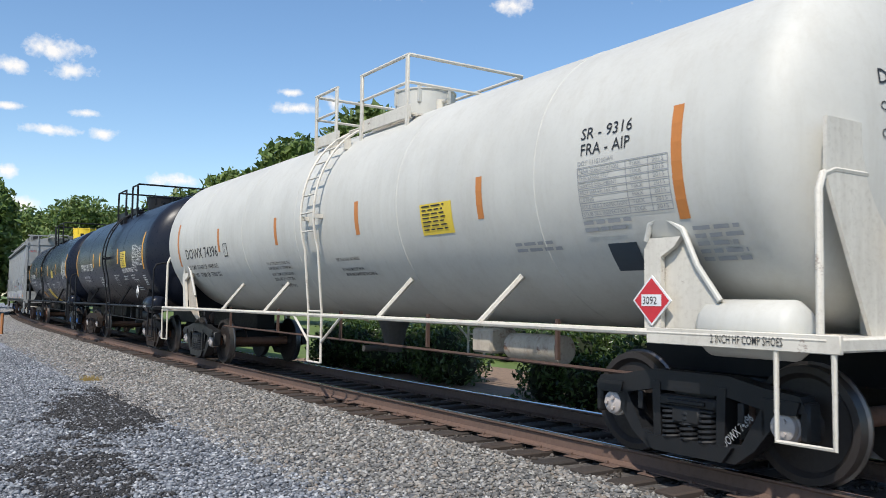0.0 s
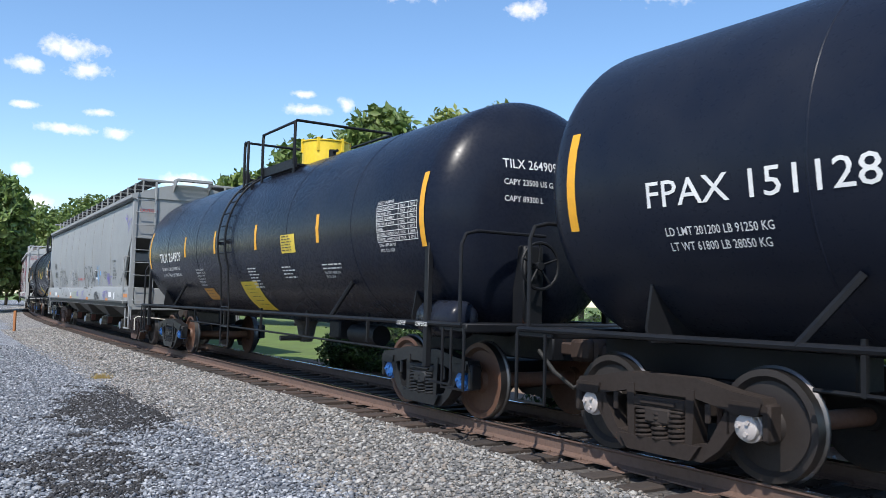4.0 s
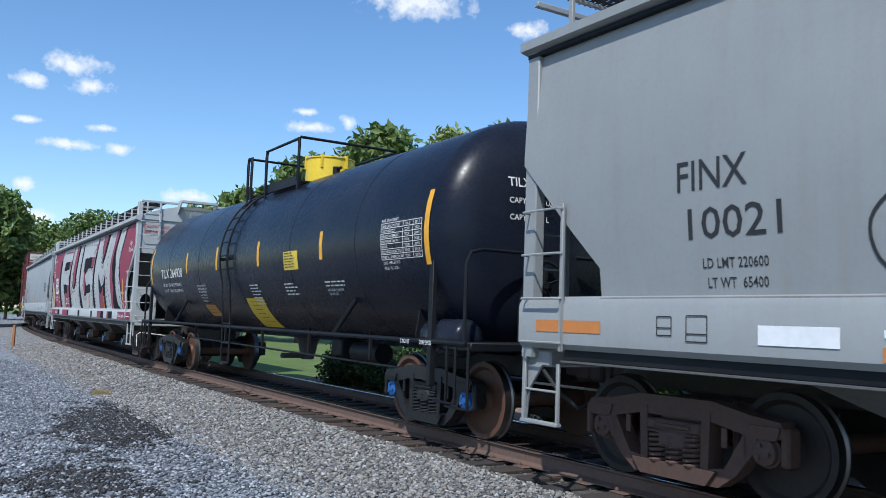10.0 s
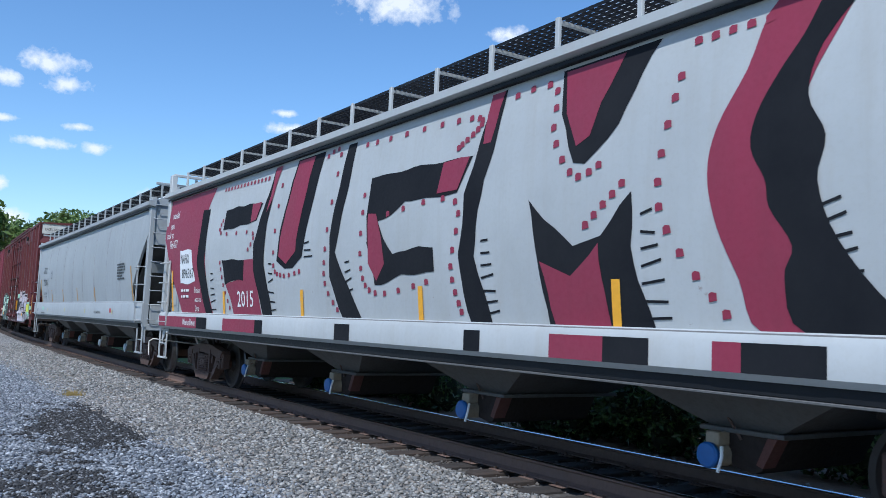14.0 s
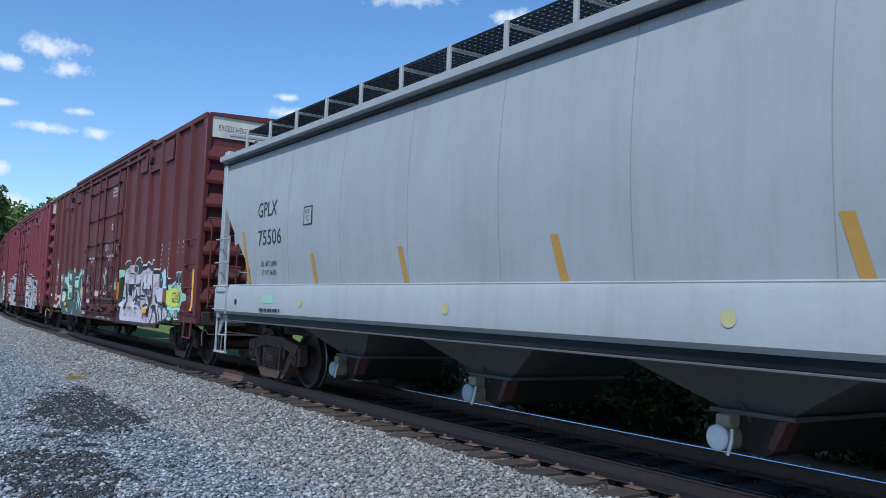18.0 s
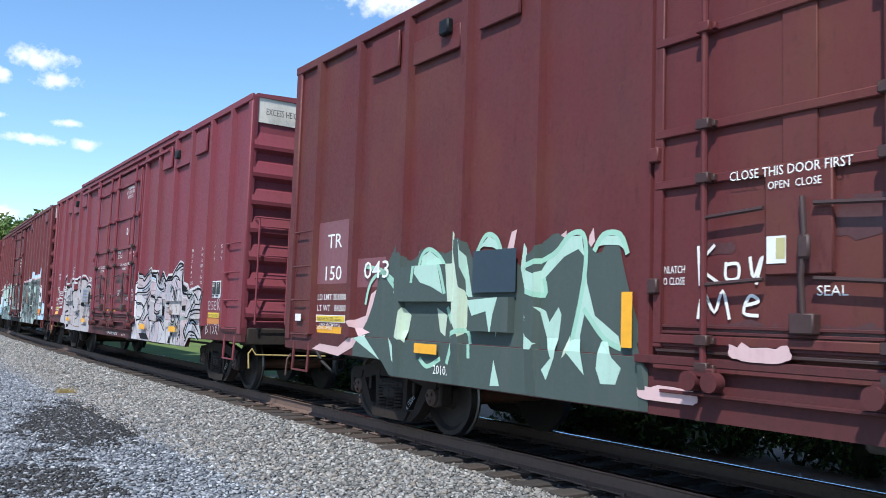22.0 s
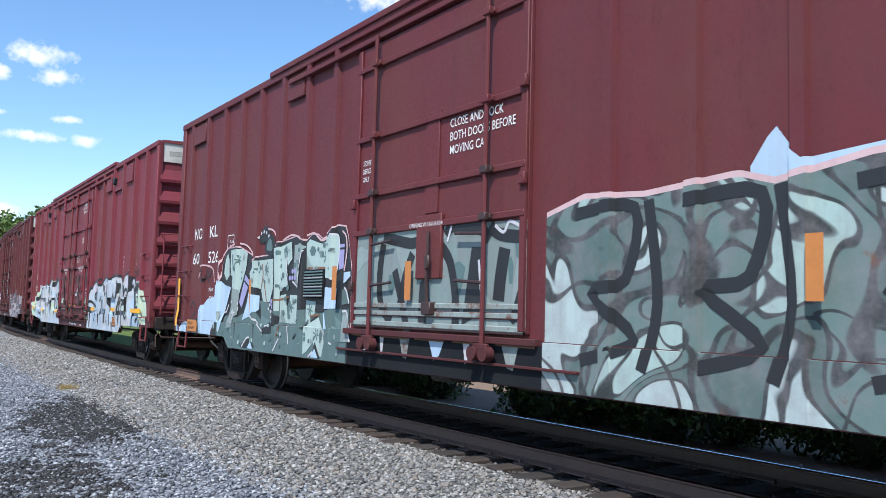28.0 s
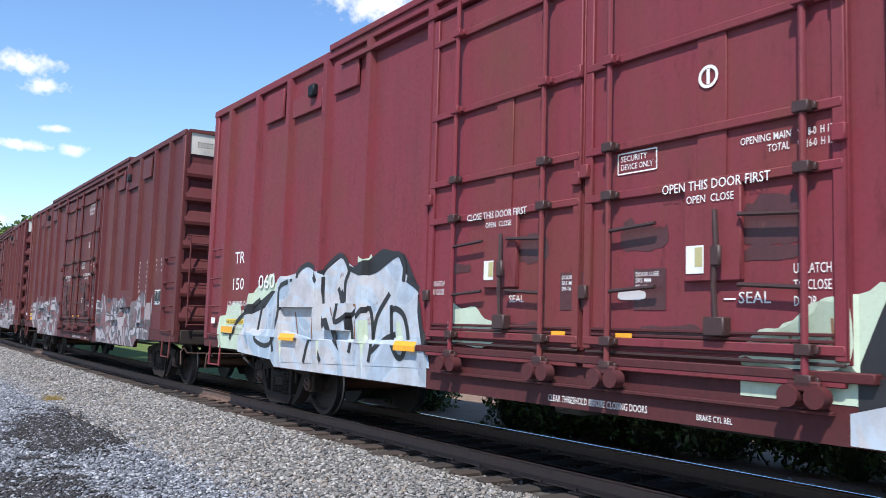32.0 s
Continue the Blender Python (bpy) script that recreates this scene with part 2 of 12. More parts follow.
M = {
    "white": painted("white_tank_paint", (0.54, 0.53, 0.485), 0.55, (0.33, 0.29, 0.23), 0.18, streak=0.35, wave=0.08),
    "white_trim": painted("white_trim_paint", (0.64, 0.60, 0.52), 0.5, (0.2, 0.15, 0.1), 0.4, rust=0.25),
    "black": painted("black_tank_paint", (0.008, 0.011, 0.021), 0.3, (0.012, 0.014, 0.019), 0.12, streak=0.2, wave=0.004, coat=0.09, spec=0.12),
    "black_new": painted("black_fresh_paint", (0.0072, 0.0102, 0.020), 0.26, (0.010, 0.012, 0.017), 0.1, streak=0.12, wave=0.003, coat=0.09, spec=0.1),
    "black_trim": painted("black_frame_paint", (0.0065, 0.0075, 0.010), 0.5, (0.016, 0.014, 0.013), 0.2, rust=0.02, spec=0.18),
    "grey_hopper": painted("grey_hopper_paint", (0.265, 0.275, 0.275), 0.58, (0.2, 0.17, 0.13), 0.25, streak=0.35),
    "white_hopper": painted("pale_hopper_paint", (0.33, 0.345, 0.35), 0.6, (0.22, 0.21, 0.19), 0.2, streak=0.5),
    "nahx_white": painted("chalky_white_hopper_paint", (0.42, 0.43, 0.425), 0.6, (0.3, 0.26, 0.21), 0.2, streak=0.35, rust=0.03),
    "hopper_dark": painted("hopper_underside_paint", (0.06, 0.056, 0.052), 0.75, (0.03, 0.025, 0.02), 0.5, streak=0.6),
    "red_dark": painted("dark_red_boxcar_paint", (0.105, 0.021, 0.023), 0.58, (0.045, 0.02, 0.02), 0.5, rust=0.06, streak=0.4, spec=0.28, smear=0.5),
    "red": painted("red_boxcar_paint", (0.185, 0.035, 0.050), 0.58, (0.08, 0.025, 0.03), 0.4, rust=0.06, streak=0.35, spec=0.28, smear=0.3),
    "rust": painted("rusty_cast_steel", (0.080, 0.043, 0.031), 0.75, (0.03, 0.025, 0.022), 0.6, rust=0.3),
    "truck_dark": painted("dark_cast_steel", (0.027, 0.020, 0.017), 0.8, (0.014, 0.011, 0.010), 0.6, rust=0.12, spec=0.2),
    "truck_black": painted("oily_black_cast_steel", (0.010, 0.011, 0.013), 0.45, (0.03, 0.022, 0.018), 0.3, rust=0.06, spec=0.3),
    "wheel": painted("rolled_wheel_steel", (0.024, 0.018, 0.016), 0.6, (0.02, 0.018, 0.016), 0.5, metal=0.2, rust=0.15),
    "wheel_rusty": painted("rusty_wheel_plate", (0.10, 0.045, 0.025), 0.6, (0.05, 0.03, 0.02), 0.5, rust=0.5),
    "tread": plain("polished_wheel_tread", (0.16, 0.15, 0.145), 0.42, 1.0),
    "axle": painted("rusty_axle", (0.16, 0.075, 0.045), 0.7, (0.05, 0.03, 0.02), 0.4),
    "orange": plain("orange_reflective_tape", (0.52, 0.19, 0.045), 0.55),
    "amber": plain("amber_reflective_tape", (0.80, 0.38, 0.02), 0.5),
    "yellow": plain("yellow_paint", (0.80, 0.56, 0.03), 0.45),
    "sign_yellow": plain("yellow_panel", (0.72, 0.52, 0.05), 0.5),
    "ink": plain("black_lettering", (0.02, 0.02, 0.022), 0.55),
    "ink_white": plain("white_lettering", (0.78, 0.77, 0.74), 0.55),
    "ink_red": plain("red_lettering", (0.45, 0.05, 0.05), 0.55),
    "blue_cap": plain("blue_bearing_cap", (0.02, 0.11, 0.34), 0.5),
    "cap": plain("pale_bearing_cap", (0.42, 0.38, 0.36), 0.6),
    "placard": plain("white_placard", (0.75, 0.75, 0.75), 0.5),
    "rubber": plain("black_hose", (0.02, 0.02, 0.02), 0.8),
}
M["lime_line"] = plain("lime_spray_line", (0.36, 0.50, 0.18), 0.65)
M["notice_orange"] = plain("faded_orange_notice", (0.55, 0.25, 0.03), 0.55)
M["old_amber"] = plain("sun_faded_amber_tape", (0.42, 0.23, 0.045), 0.6)
M["stained_trim"] = painted("rust_stained_white_paint", (0.48, 0.42, 0.34), 0.65, (0.14, 0.08, 0.05), 0.6, rust=0.4, streak=0.7)
M["old_yellow"] = plain("faded_yellow_plug", (0.46, 0.42, 0.20), 0.6)
M["cap_pale"] = plain("milky_plastic_cap", (0.34, 0.42, 0.47), 0.45)
M["sign_red"] = plain("red_sign", (0.55, 0.03, 0.04), 0.5)
M["steel_blue"] = plain("dark_blue_panel", (0.025, 0.042, 0.06), 0.5)
M["pale_print"] = plain("faded_print", (0.30, 0.31, 0.32), 0.6)
M["maroon"] = painted("maroon_wall_paint", (0.24, 0.020, 0.050), 0.6, (0.12, 0.02, 0.03), 0.15, streak=0.25)
M["char"] = painted("charcoal_wall_paint", (0.011, 0.012, 0.015), 0.85, (0.02, 0.02, 0.025), 0.15, streak=0.2, spec=0.12)
M["chalk"] = painted("white_spray_paint", (0.56, 0.55, 0.57), 0.7, (0.35, 0.28, 0.24), 0.25, streak=0.35, rust=0.04)
M["lilac"] = painted("pale_lilac_spray_paint", (0.58, 0.52, 0.58), 0.7, (0.3, 0.2, 0.2), 0.2, streak=0.3)
M["sky_paint"] = painted("pale_blue_spray_paint", (0.42, 0.55, 0.68), 0.7, (0.3, 0.3, 0.3), 0.2, streak=0.4)
M["mint"] = painted("mint_spray_paint", (0.32, 0.55, 0.42), 0.7, (0.2, 0.25, 0.2), 0.2, streak=0.3)
M["lime"] = painted("pale_lime_spray_paint", (0.50, 0.60, 0.46), 0.7, (0.24, 0.2, 0.14), 0.3, streak=0.45, rust=0.05)
M["teal_paint"] = painted("grey_teal_spray_paint", (0.10, 0.17, 0.165), 0.7, (0.1, 0.1, 0.1), 0.2, streak=0.35)
M["frost"] = painted("frosty_green_spray_paint", (0.40, 0.50, 0.46), 0.7, (0.2, 0.2, 0.18), 0.2, streak=0.4)
M["violet"] = plain("violet_marker", (0.16, 0.12, 0.42), 0.6)
M["azure"] = plain("light_blue_spray", (0.16, 0.42, 0.75), 0.6)
M["pink"] = painted("pale_pink_spray_paint", (0.62, 0.42, 0.42), 0.7, (0.3, 0.15, 0.15), 0.2)
M["acid"] = painted("yellow_green_spray_paint", (0.55, 0.58, 0.10), 0.7, (0.3, 0.3, 0.1), 0.2)




def wall_spray(name, fills, line, width, scale, seed, stretch=(1.0, 1.0), grime=0.35, second=True):
    """Spray-painted wall art: flowing fields of colour with thin outlines, under runs of grime."""
    m, nt, bs = base(name)
    tc = nt.nodes.new("ShaderNodeTexCoord")

    def flow(shift, sc, twist):
        mp = nt.nodes.new("ShaderNodeMapping")
        mp.inputs["Scale"].default_value = (stretch[0], 0.0, stretch[1])
        mp.inputs["Location"].default_value = (shift, shift * 0.7, 0)
        nt.links.new(tc.outputs["Object"], mp.inputs[0])
        n = node(nt, "ShaderNodeTexNoise", Scale=sc, Detail=1.2, Roughness=0.4, Distortion=twist)
        nt.links.new(mp.outputs[0], n.inputs["Vector"])
        return n.outputs[0]

    def contour(v, at, w):
        return ramp(nt, v, [(at - w * 1.5, (0, 0, 0)), (at - w, (1, 1, 1)), (at + w, (1, 1, 1)), (at + w * 1.5, (0, 0, 0))])
    v1, v2 = flow(seed, scale, 1.1), flow(seed + 31.7, scale * 1.3, 0.7)
    k = len(fills)
    cuts = [0.30 + 0.44 * i / k for i in range(k + 1)]
    stops = []
    for i, q in enumerate(fills):
        stops += [(cuts[i] + 0.004, q), (cuts[i + 1] - 0.004, q)]
    c = ramp(nt, v1, stops)
    for v, at in [(v1, q) for q in cuts[1:-1]] + ([(v2, 0.46), (v2, 0.58)] if second else []):
        c = mix(nt, contour(v, at, width), c, line)
    blot = noise_tex(nt, 3.4, 6, 0.7)
    c = mix(nt, ramp(nt, blot, [(0.42, (0, 0, 0)), (0.72, (0.55, 0.55, 0.55))]), c, (0.24, 0.22, 0.23))
    run = noise_tex(nt, 1.0, 6, 0.7, (6.0, 6.0, 0.4))
    c = mix(nt, ramp(nt, run, [(0.46, (0, 0, 0)), (0.85, (grime,) * 3)]), c, (0.14, 0.09, 0.07))
    sp = noise_tex(nt, 2.6, 8, 0.75)
    c = mix(nt, ramp(nt, sp, [(0.60, (0, 0, 0)), (0.68, (0.8, 0.8, 0.8))]), c, (0.16, 0.065, 0.035))
    nt.links.new(c, bs.inputs["Base Color"])
    bs.inputs["Roughness"].default_value = 0.65
    return m


M["flames"] = wall_spray("green_flame_spray", [(0.40, 0.58, 0.46), (0.05, 0.09, 0.072), (0.055, 0.095, 0.078), (0.045, 0.08, 0.066), (0.30, 0.44, 0.36)], (0.13, 0.38, 0.27), 0.009, 0.72, 3.0, (1.5, 0.75), 0.3, False)
M["scrawl_lilac"] = wall_spray("lilac_scrawl_spray", [(0.46, 0.40, 0.43), (0.52, 0.49, 0.50), (0.48, 0.39, 0.42), (0.40, 0.38, 0.41)], (0.16, 0.17, 0.19), 0.0035, 0.7, 8.0)
M["scrawl_white"] = wall_spray("white_scrawl_spray", [(0.38, 0.36, 0.38), (0.45, 0.43, 0.45), (0.48, 0.46, 0.47), (0.38, 0.32, 0.35)], (0.08, 0.085, 0.10), 0.0035, 0.6, 14.0)
M["teal_mix"] = wall_spray("teal_and_frost_spray", [(0.36, 0.47, 0.43), (0.12, 0.18, 0.165), (0.085, 0.13, 0.12), (0.42, 0.50, 0.48)], (0.03, 0.035, 0.035), 0.011, 0.85, 21.0)
M["teal_deep"] = painted("deep_teal_spray", (0.095, 0.15, 0.145), 0.7, (0.19, 0.24, 0.22), 0.3, streak=0.35)
M["sky_white"] = wall_spray("pale_blue_and_white_spray", [(0.36, 0.44, 0.52), (0.45, 0.49, 0.53), (0.49, 0.49, 0.50), (0.32, 0.42, 0.51)], (0.45, 0.52, 0.58), 0.008, 0.6, 33.0)
M["block_white"] = wall_spray("white_block_letter_spray", [(0.50, 0.45, 0.49), (0.55, 0.51, 0.55), (0.52, 0.46, 0.48)], (0.40, 0.30, 0.29), 0.005, 0.6, 41.0, (1.0, 1.0), 0.6)
M["grey_tags"] = wall_spray("weathered_grey_spray", [(0.30, 0.26, 0.27), (0.16, 0.05, 0.055), (0.36, 0.34, 0.36), (0.12, 0.10, 0.11)], (0.05, 0.05, 0.06), 0.012, 1.1, 47.0)
M["rust_streak"] = painted("brown_rust_run", (0.22, 0.11, 0.06), 0.8, (0.10, 0.05, 0.03), 0.5, streak=0.5)
M["mint_pale"] = painted("pale_mint_spray_paint", (0.42, 0.60, 0.50), 0.7, (0.2, 0.25, 0.2), 0.2, streak=0.35)
M["flame_ground"] = painted("dark_grey_green_spray_paint", (0.050, 0.072, 0.064), 0.7, (0.10, 0.10, 0.09), 0.25, streak=0.35)
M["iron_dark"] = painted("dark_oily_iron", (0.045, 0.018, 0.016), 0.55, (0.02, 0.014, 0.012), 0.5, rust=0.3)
M["red_new"] = painted("repainted_red_patch", (0.19, 0.062, 0.075), 0.5, (0.1, 0.05, 0.05), 0.2, streak=0.2)
M["dusty_white"] = painted("dusty_white_spray_paint", (0.43, 0.40, 0.41), 0.75, (0.19, 0.12, 0.09), 0.3, streak=0.55, rust=0.07)
M["red_grimy"] = painted("grimy_dark_red_sill_paint", (0.085, 0.022, 0.024), 0.65, (0.03, 0.02, 0.018), 0.6, rust=0.22, streak=0.55, spec=0.2)
M["coupler_iron"] = painted("greasy_brown_cast_iron", (0.040, 0.027, 0.022), 0.7, (0.018, 0.014, 0.012), 0.6, rust=0.12, spec=0.2)
M["rusty_panel"] = painted("rust_eaten_white_paint", (0.50, 0.46, 0.45), 0.8, (0.2, 0.08, 0.05), 0.5, rust=0.75)
M["lilac_grey"] = painted("lilac_spray_paint", (0.33, 0.31, 0.52), 0.7, (0.2, 0.2, 0.25), 0.2)
M["dull_yellow"] = painted("worn_yellow_paint", (0.36, 0.27, 0.09), 0.6, (0.12, 0.06, 0.04), 0.6, rust=0.4)
# hopper grey made darker: the shade under the car is put into this colour
M["hopper_bay"] = painted("shaded_bay_paint", (0.085, 0.085, 0.085), 0.7, (0.05, 0.04, 0.035), 0.4, streak=0.6, rust=0.1)
M["gate_red"] = painted("rusty_red_gate_paint", (0.10, 0.034, 0.026), 0.75, (0.05, 0.03, 0.02), 0.5, rust=0.3)
M["dull_pipe"] = painted("stained_aluminium_casting", (0.30, 0.25, 0.18), 0.6, (0.1, 0.06, 0.04), 0.5, rust=0.3)
M["seam_grey"] = painted("dirty_weld_seam", (0.22, 0.21, 0.20), 0.7, (0.08, 0.06, 0.05), 0.5)
M["red_worn"] = painted("sun_worn_red_boxcar_paint", (0.19, 0.030, 0.042), 0.6, (0.07, 0.022, 0.022), 0.45, rust=0.12, streak=0.45, spec=0.28, smear=0.6)
M["grease"] = painted("dark_grease_stain", (0.075, 0.022, 0.024), 0.5, (0.02, 0.012, 0.01), 0.5, rust=0.2)
M["red_plum"] = painted("plum_red_boxcar_paint", (0.128, 0.024, 0.029), 0.58, (0.05, 0.02, 0.02), 0.45, rust=0.06, streak=0.4, spec=0.28, smear=0.35)
M["teal_mid"] = wall_spray("grey_teal_ground_spray", [(0.22, 0.28, 0.265), (0.26, 0.33, 0.31), (0.20, 0.26, 0.245)], (0.17, 0.23, 0.215), 0.004, 0.8, 61.0, (1.0, 1.0), 0.4, False)
M["frost_rust"] = painted("rust_streaked_frost_paint", (0.27, 0.32, 0.30), 0.7, (0.14, 0.06, 0.04), 0.6, rust=0.6, streak=0.5)
from mathutils.geometry import tessellate_polygon

# ---- trucks, couplers ----
def helix(x, y, z0, z1, r, wire, turns):
    n = turns * 8
    return [(x + r * math.cos(math.tau * i / 8), y + r * math.sin(math.tau * i / 8), z0 + (z1 - z0) * i / n) for i in range(n + 1)]


def truck_meshes():
    me = {}
    g = Geo().box(-0.24, 0.24, -1.0, 1.0, 0.42, 0.66, 0.03).box(-0.16, 0.16, -1.12, 1.12, 0.36, 0.52, 0.03).lathe([(0.66, 0.2), (0.74, 0.18)], 16)
    me["bolster"] = g
    f = Geo()
    # one side frame, cast: arched top, sloping tension members, columns, jaws over the bearings
    f.prism([(-1.10, 0.58), (-1.04, 0.70), (-0.76, 0.73), (-0.40, 0.80), (0.40, 0.80), (0.76, 0.73), (1.04, 0.70), (1.10, 0.58), (0.76, 0.56), (0.40, 0.63), (-0.40, 0.63), (-0.76, 0.56)], "y", -0.085, 0.085)
    for s in (-1, 1):
        f.prism([(s * 0.84, 0.60), (s * 0.72, 0.60), (s * 0.52, 0.27), (s * 0.30, 0.24), (s * 0.30, 0.11), (s * 0.46, 0.11), (s * 0.64, 0.24), (s * 0.80, 0.44)], "y", -0.08, 0.08)
        f.prism([(s * 0.39, 0.70), (s * 0.30, 0.70), (s * 0.29, 0.2), (s * 0.37, 0.2)], "y", -0.095, 0.095)
        f.box(s * 1.03, s * 1.11, -0.08, 0.08, 0.36, 0.66, 0.02).box(s * 0.69, s * 0.755, -0.08, 0.08, 0.36, 0.62, 0.02)
        f.prism([(s * 0.74, 0.66), (s * 1.05, 0.66), (s * 1.02, 0.57), (s * 0.98, 0.555), (s * 0.80, 0.555), (s * 0.76, 0.57)], "y", -0.105, 0.105)
        f.box(s * 0.50, s * 0.56, 0.08, 0.10, 0.44, 0.60, 0.008)
    f.prism([(-0.46, 0.24), (-0.36, 0.11), (0.36, 0.11), (0.46, 0.24)], "y", -0.12, 0.12)
    f.box(-0.30, 0.30, -0.06, 0.11, 0.50, 0.60, 0.02).box(-0.2, 0.2, 0.10, 0.13, 0.53, 0.57, 0.01)
    me["side_frame"] = f
    sp = Geo()
    for x in (-0.19, 0.0, 0.19):
        sp.tube(helix(x, 0.045, 0.235, 0.49, 0.082, 0.016, 6), 0.0175, 6)
    sp.box(-0.28, 0.28, -0.1, 0.12, 0.48, 0.505, 0.008)
    me["spring_nest"] = sp
    w = Geo()
    for s in (-1, 1):
        pr = [(0.64, 0.0), (0.64, 0.12), (0.71, 0.14), (0.70, 0.36), (0.675, 0.40), (0.675, 0.482), (0.70, 0.486), (0.715, 0.463), (0.80, 0.455), (0.805, 0.40), (0.79, 0.385), (0.76, 0.36), (0.775, 0.16), (0.83, 0.13), (0.83, 0.0)]
        w.lathe([(s * a, r) for a, r in pr], 36, "y", (0, 0, 0.457))
    me["wheel"] = w
    a = Geo().rod((0, -0.95, 0.457), (0, 0.95, 0.457), 0.085, 14)
    me["axle"] = a
    c = Geo()
    for s in (-1, 1):
        c.lathe([(s * 0.90, 0.115), (s * 1.02, 0.125), (s * 1.03, 0.11), (s * 1.07, 0.105), (s * 1.085, 0.085)], 18, "y", (0, 0, 0.457))
        for k in range(3):
            u = math.tau * k / 3
            px, pz = 0.055 * math.cos(u), 0.457 + 0.055 * math.sin(u)
            c.rod((px, s * 1.08, pz), (px, s * 1.105, pz), 0.02, 6)
    me["bearing"] = c
    b = Geo()
    for s in (-1, 1):
        b.box(s * 0.42, s * 0.50, -0.80, 0.80, 0.30, 0.42, 0.02)
        for y in (-0.74, 0.74):
            b.box(s * 0.40, s * 0.46, y - 0.09, y + 0.09, 0.26, 0.60, 0.02)
    b.tube([(-0.45, 0.1, 0.5), (-0.1, 0.05, 0.75), (0.1, 0, 0.75), (0.45, 0, 0.5)], 0.02, 6)
    me["brake_rigging"] = b
    return me


TRUCK = truck_meshes()
TMESH = {}


def truck_mesh(key, mats):
    k = (key, tuple(m.name for m in mats))
    if k not in TMESH:
        TMESH[k] = TRUCK[key].mesh(key, mats)
        fix_normals(TMESH[k])
        TMESH[k].set_sharp_from_angle(angle=radians(38))
    return TMESH[k]


WHEELSETS = []  # (wheelset, the car's centre, offset of the axle along the car)


def add_truck(car, spec, x, frame_mat, cap_mat):
    t = part("truck", truck_mesh("bolster", [frame_mat]), None, car, "cast steel four-wheel truck")
    t.location = (x, 0, 0)
    s = spec["centre"]
    for y in (0.99, -0.99):
        f = part("side_frame", truck_mesh("side_frame", [frame_mat]), None, t)
        f.location = (0, y, 0)
        n = part("spring_nest", truck_mesh("spring_nest", [M["rust"] if frame_mat == M["rust"] else frame_mat]), None, t)
        n.location = (0, y, 0)
        if y < 0:
            n.rotation_euler = f.rotation_euler = (0, 0, math.pi)
    part("brake_rigging", truck_mesh("brake_rigging", [M["rust"]]), None, t)
    for dx in (-0.889, 0.889):
        plate = M["wheel_rusty"] if cap_mat == M["blue_cap"] else M["wheel"]
        k = ("wheelset", cap_mat.name)
        if k not in TMESH:
            gs = [TRUCK["wheel"], TRUCK["axle"], TRUCK["bearing"]]
            g = Geo()
            idx = []
            for i, q in enumerate(gs):
                g.add(q.v, q.f)
                idx += [i] * len(q.f)
            g.v = [(a, b, c - 0.457) for a, b, c in g.v]
            me = g.mesh("wheelset", [plate, M["axle"], cap_mat, M["tread"]])
            me.polygons.foreach_set("material_index", idx)
            for p in me.polygons:
                q = p.center
                if p.material_index == 0 and math.hypot(q.x, q.z) > 0.44:
                    p.material_index = 3
            fix_normals(me)
            TMESH[k] = me
        w = part("wheelset", TMESH[k], None, t)
        w.location = (dx, 0, 0.457)
        WHEELSETS.append((w, s, x + dx, dx))
    return t


def coupler(car, end, half):
    """A knuckle coupler with its shank; end is +1 or -1."""
    g = Geo()
    g.box(end * (half - 0.75), end * (half - 0.22), -0.07, 0.07, 0.80, 0.95, 0.02)
    g.box(end * (half - 0.26), end * (half - 0.02), -0.13, 0.10, 0.74, 1.02, 0.05)
    g.box(end * (half - 0.14), end * (half + 0.08), 0.04, 0.15, 0.76, 1.0, 0.04)
    part("coupler", g, M["coupler_iron"], car, "rusty knuckle coupler")
    h = Geo().tube([(end * (half - 0.5), 0.35, 0.85), (end * (half - 0.25), 0.32, 0.62), (end * (half - 0.05), 0.2, 0.45), (end * (half + 0.02), 0.05, 0.5)], 0.025, 7)
    part("air_hose", h, M["rubber"], car)


# ---- lettering and flat decals ----
def glyph_store():
    """Outlines and advance widths of the built-in font's characters, at size 1."""
    chars = "ABCDEFGHIJKLMNOPQRSTUVWXYZabcdefghijklmnopqrstuvwxyz0123456789%-/.!?\"'&"
    made = {}
    for ch in chars:
        for key, body in ((ch, ch), (ch + "w", "H" + ch + "H")):
            cu = bpy.data.curves.new("lettering", "FONT")
            cu.body, cu.size, cu.resolution_u, cu.offset = body, 1.0, 2, 0.004
            made[key] = new("lettering", cu)
    dg = bpy.context.evaluated_depsgraph_get()
    store, width = {}, {}
    for key, ob in made.items():
        me = bpy.data.meshes.new_from_object(ob.evaluated_get(dg))
        if len(key) == 1:
            store[key] = ([(v.co.x, v.co.y) for v in me.vertices], [tuple(p.vertices) for p in me.polygons])
        else:
            xs = [v.co.x for v in me.vertices]
            width[key[0]] = max(xs) - min(xs)
        bpy.data.meshes.remove(me)
    for ob in made.values():
        cu = ob.data
        bpy.data.objects.remove(ob)
        bpy.data.curves.remove(cu)
    xs = [x for x, _ in store["H"][0]]
    stem = max(xs) - min(xs)
    hh = width["H"] / 3 + (width["H"] - 3 * stem) / 6  # one H with its space
    gap = (width["H"] - 3 * stem) / 2
    return {ch: (*store[ch], width[ch] - 2 * stem - gap) for ch in chars}


FONT = glyph_store()


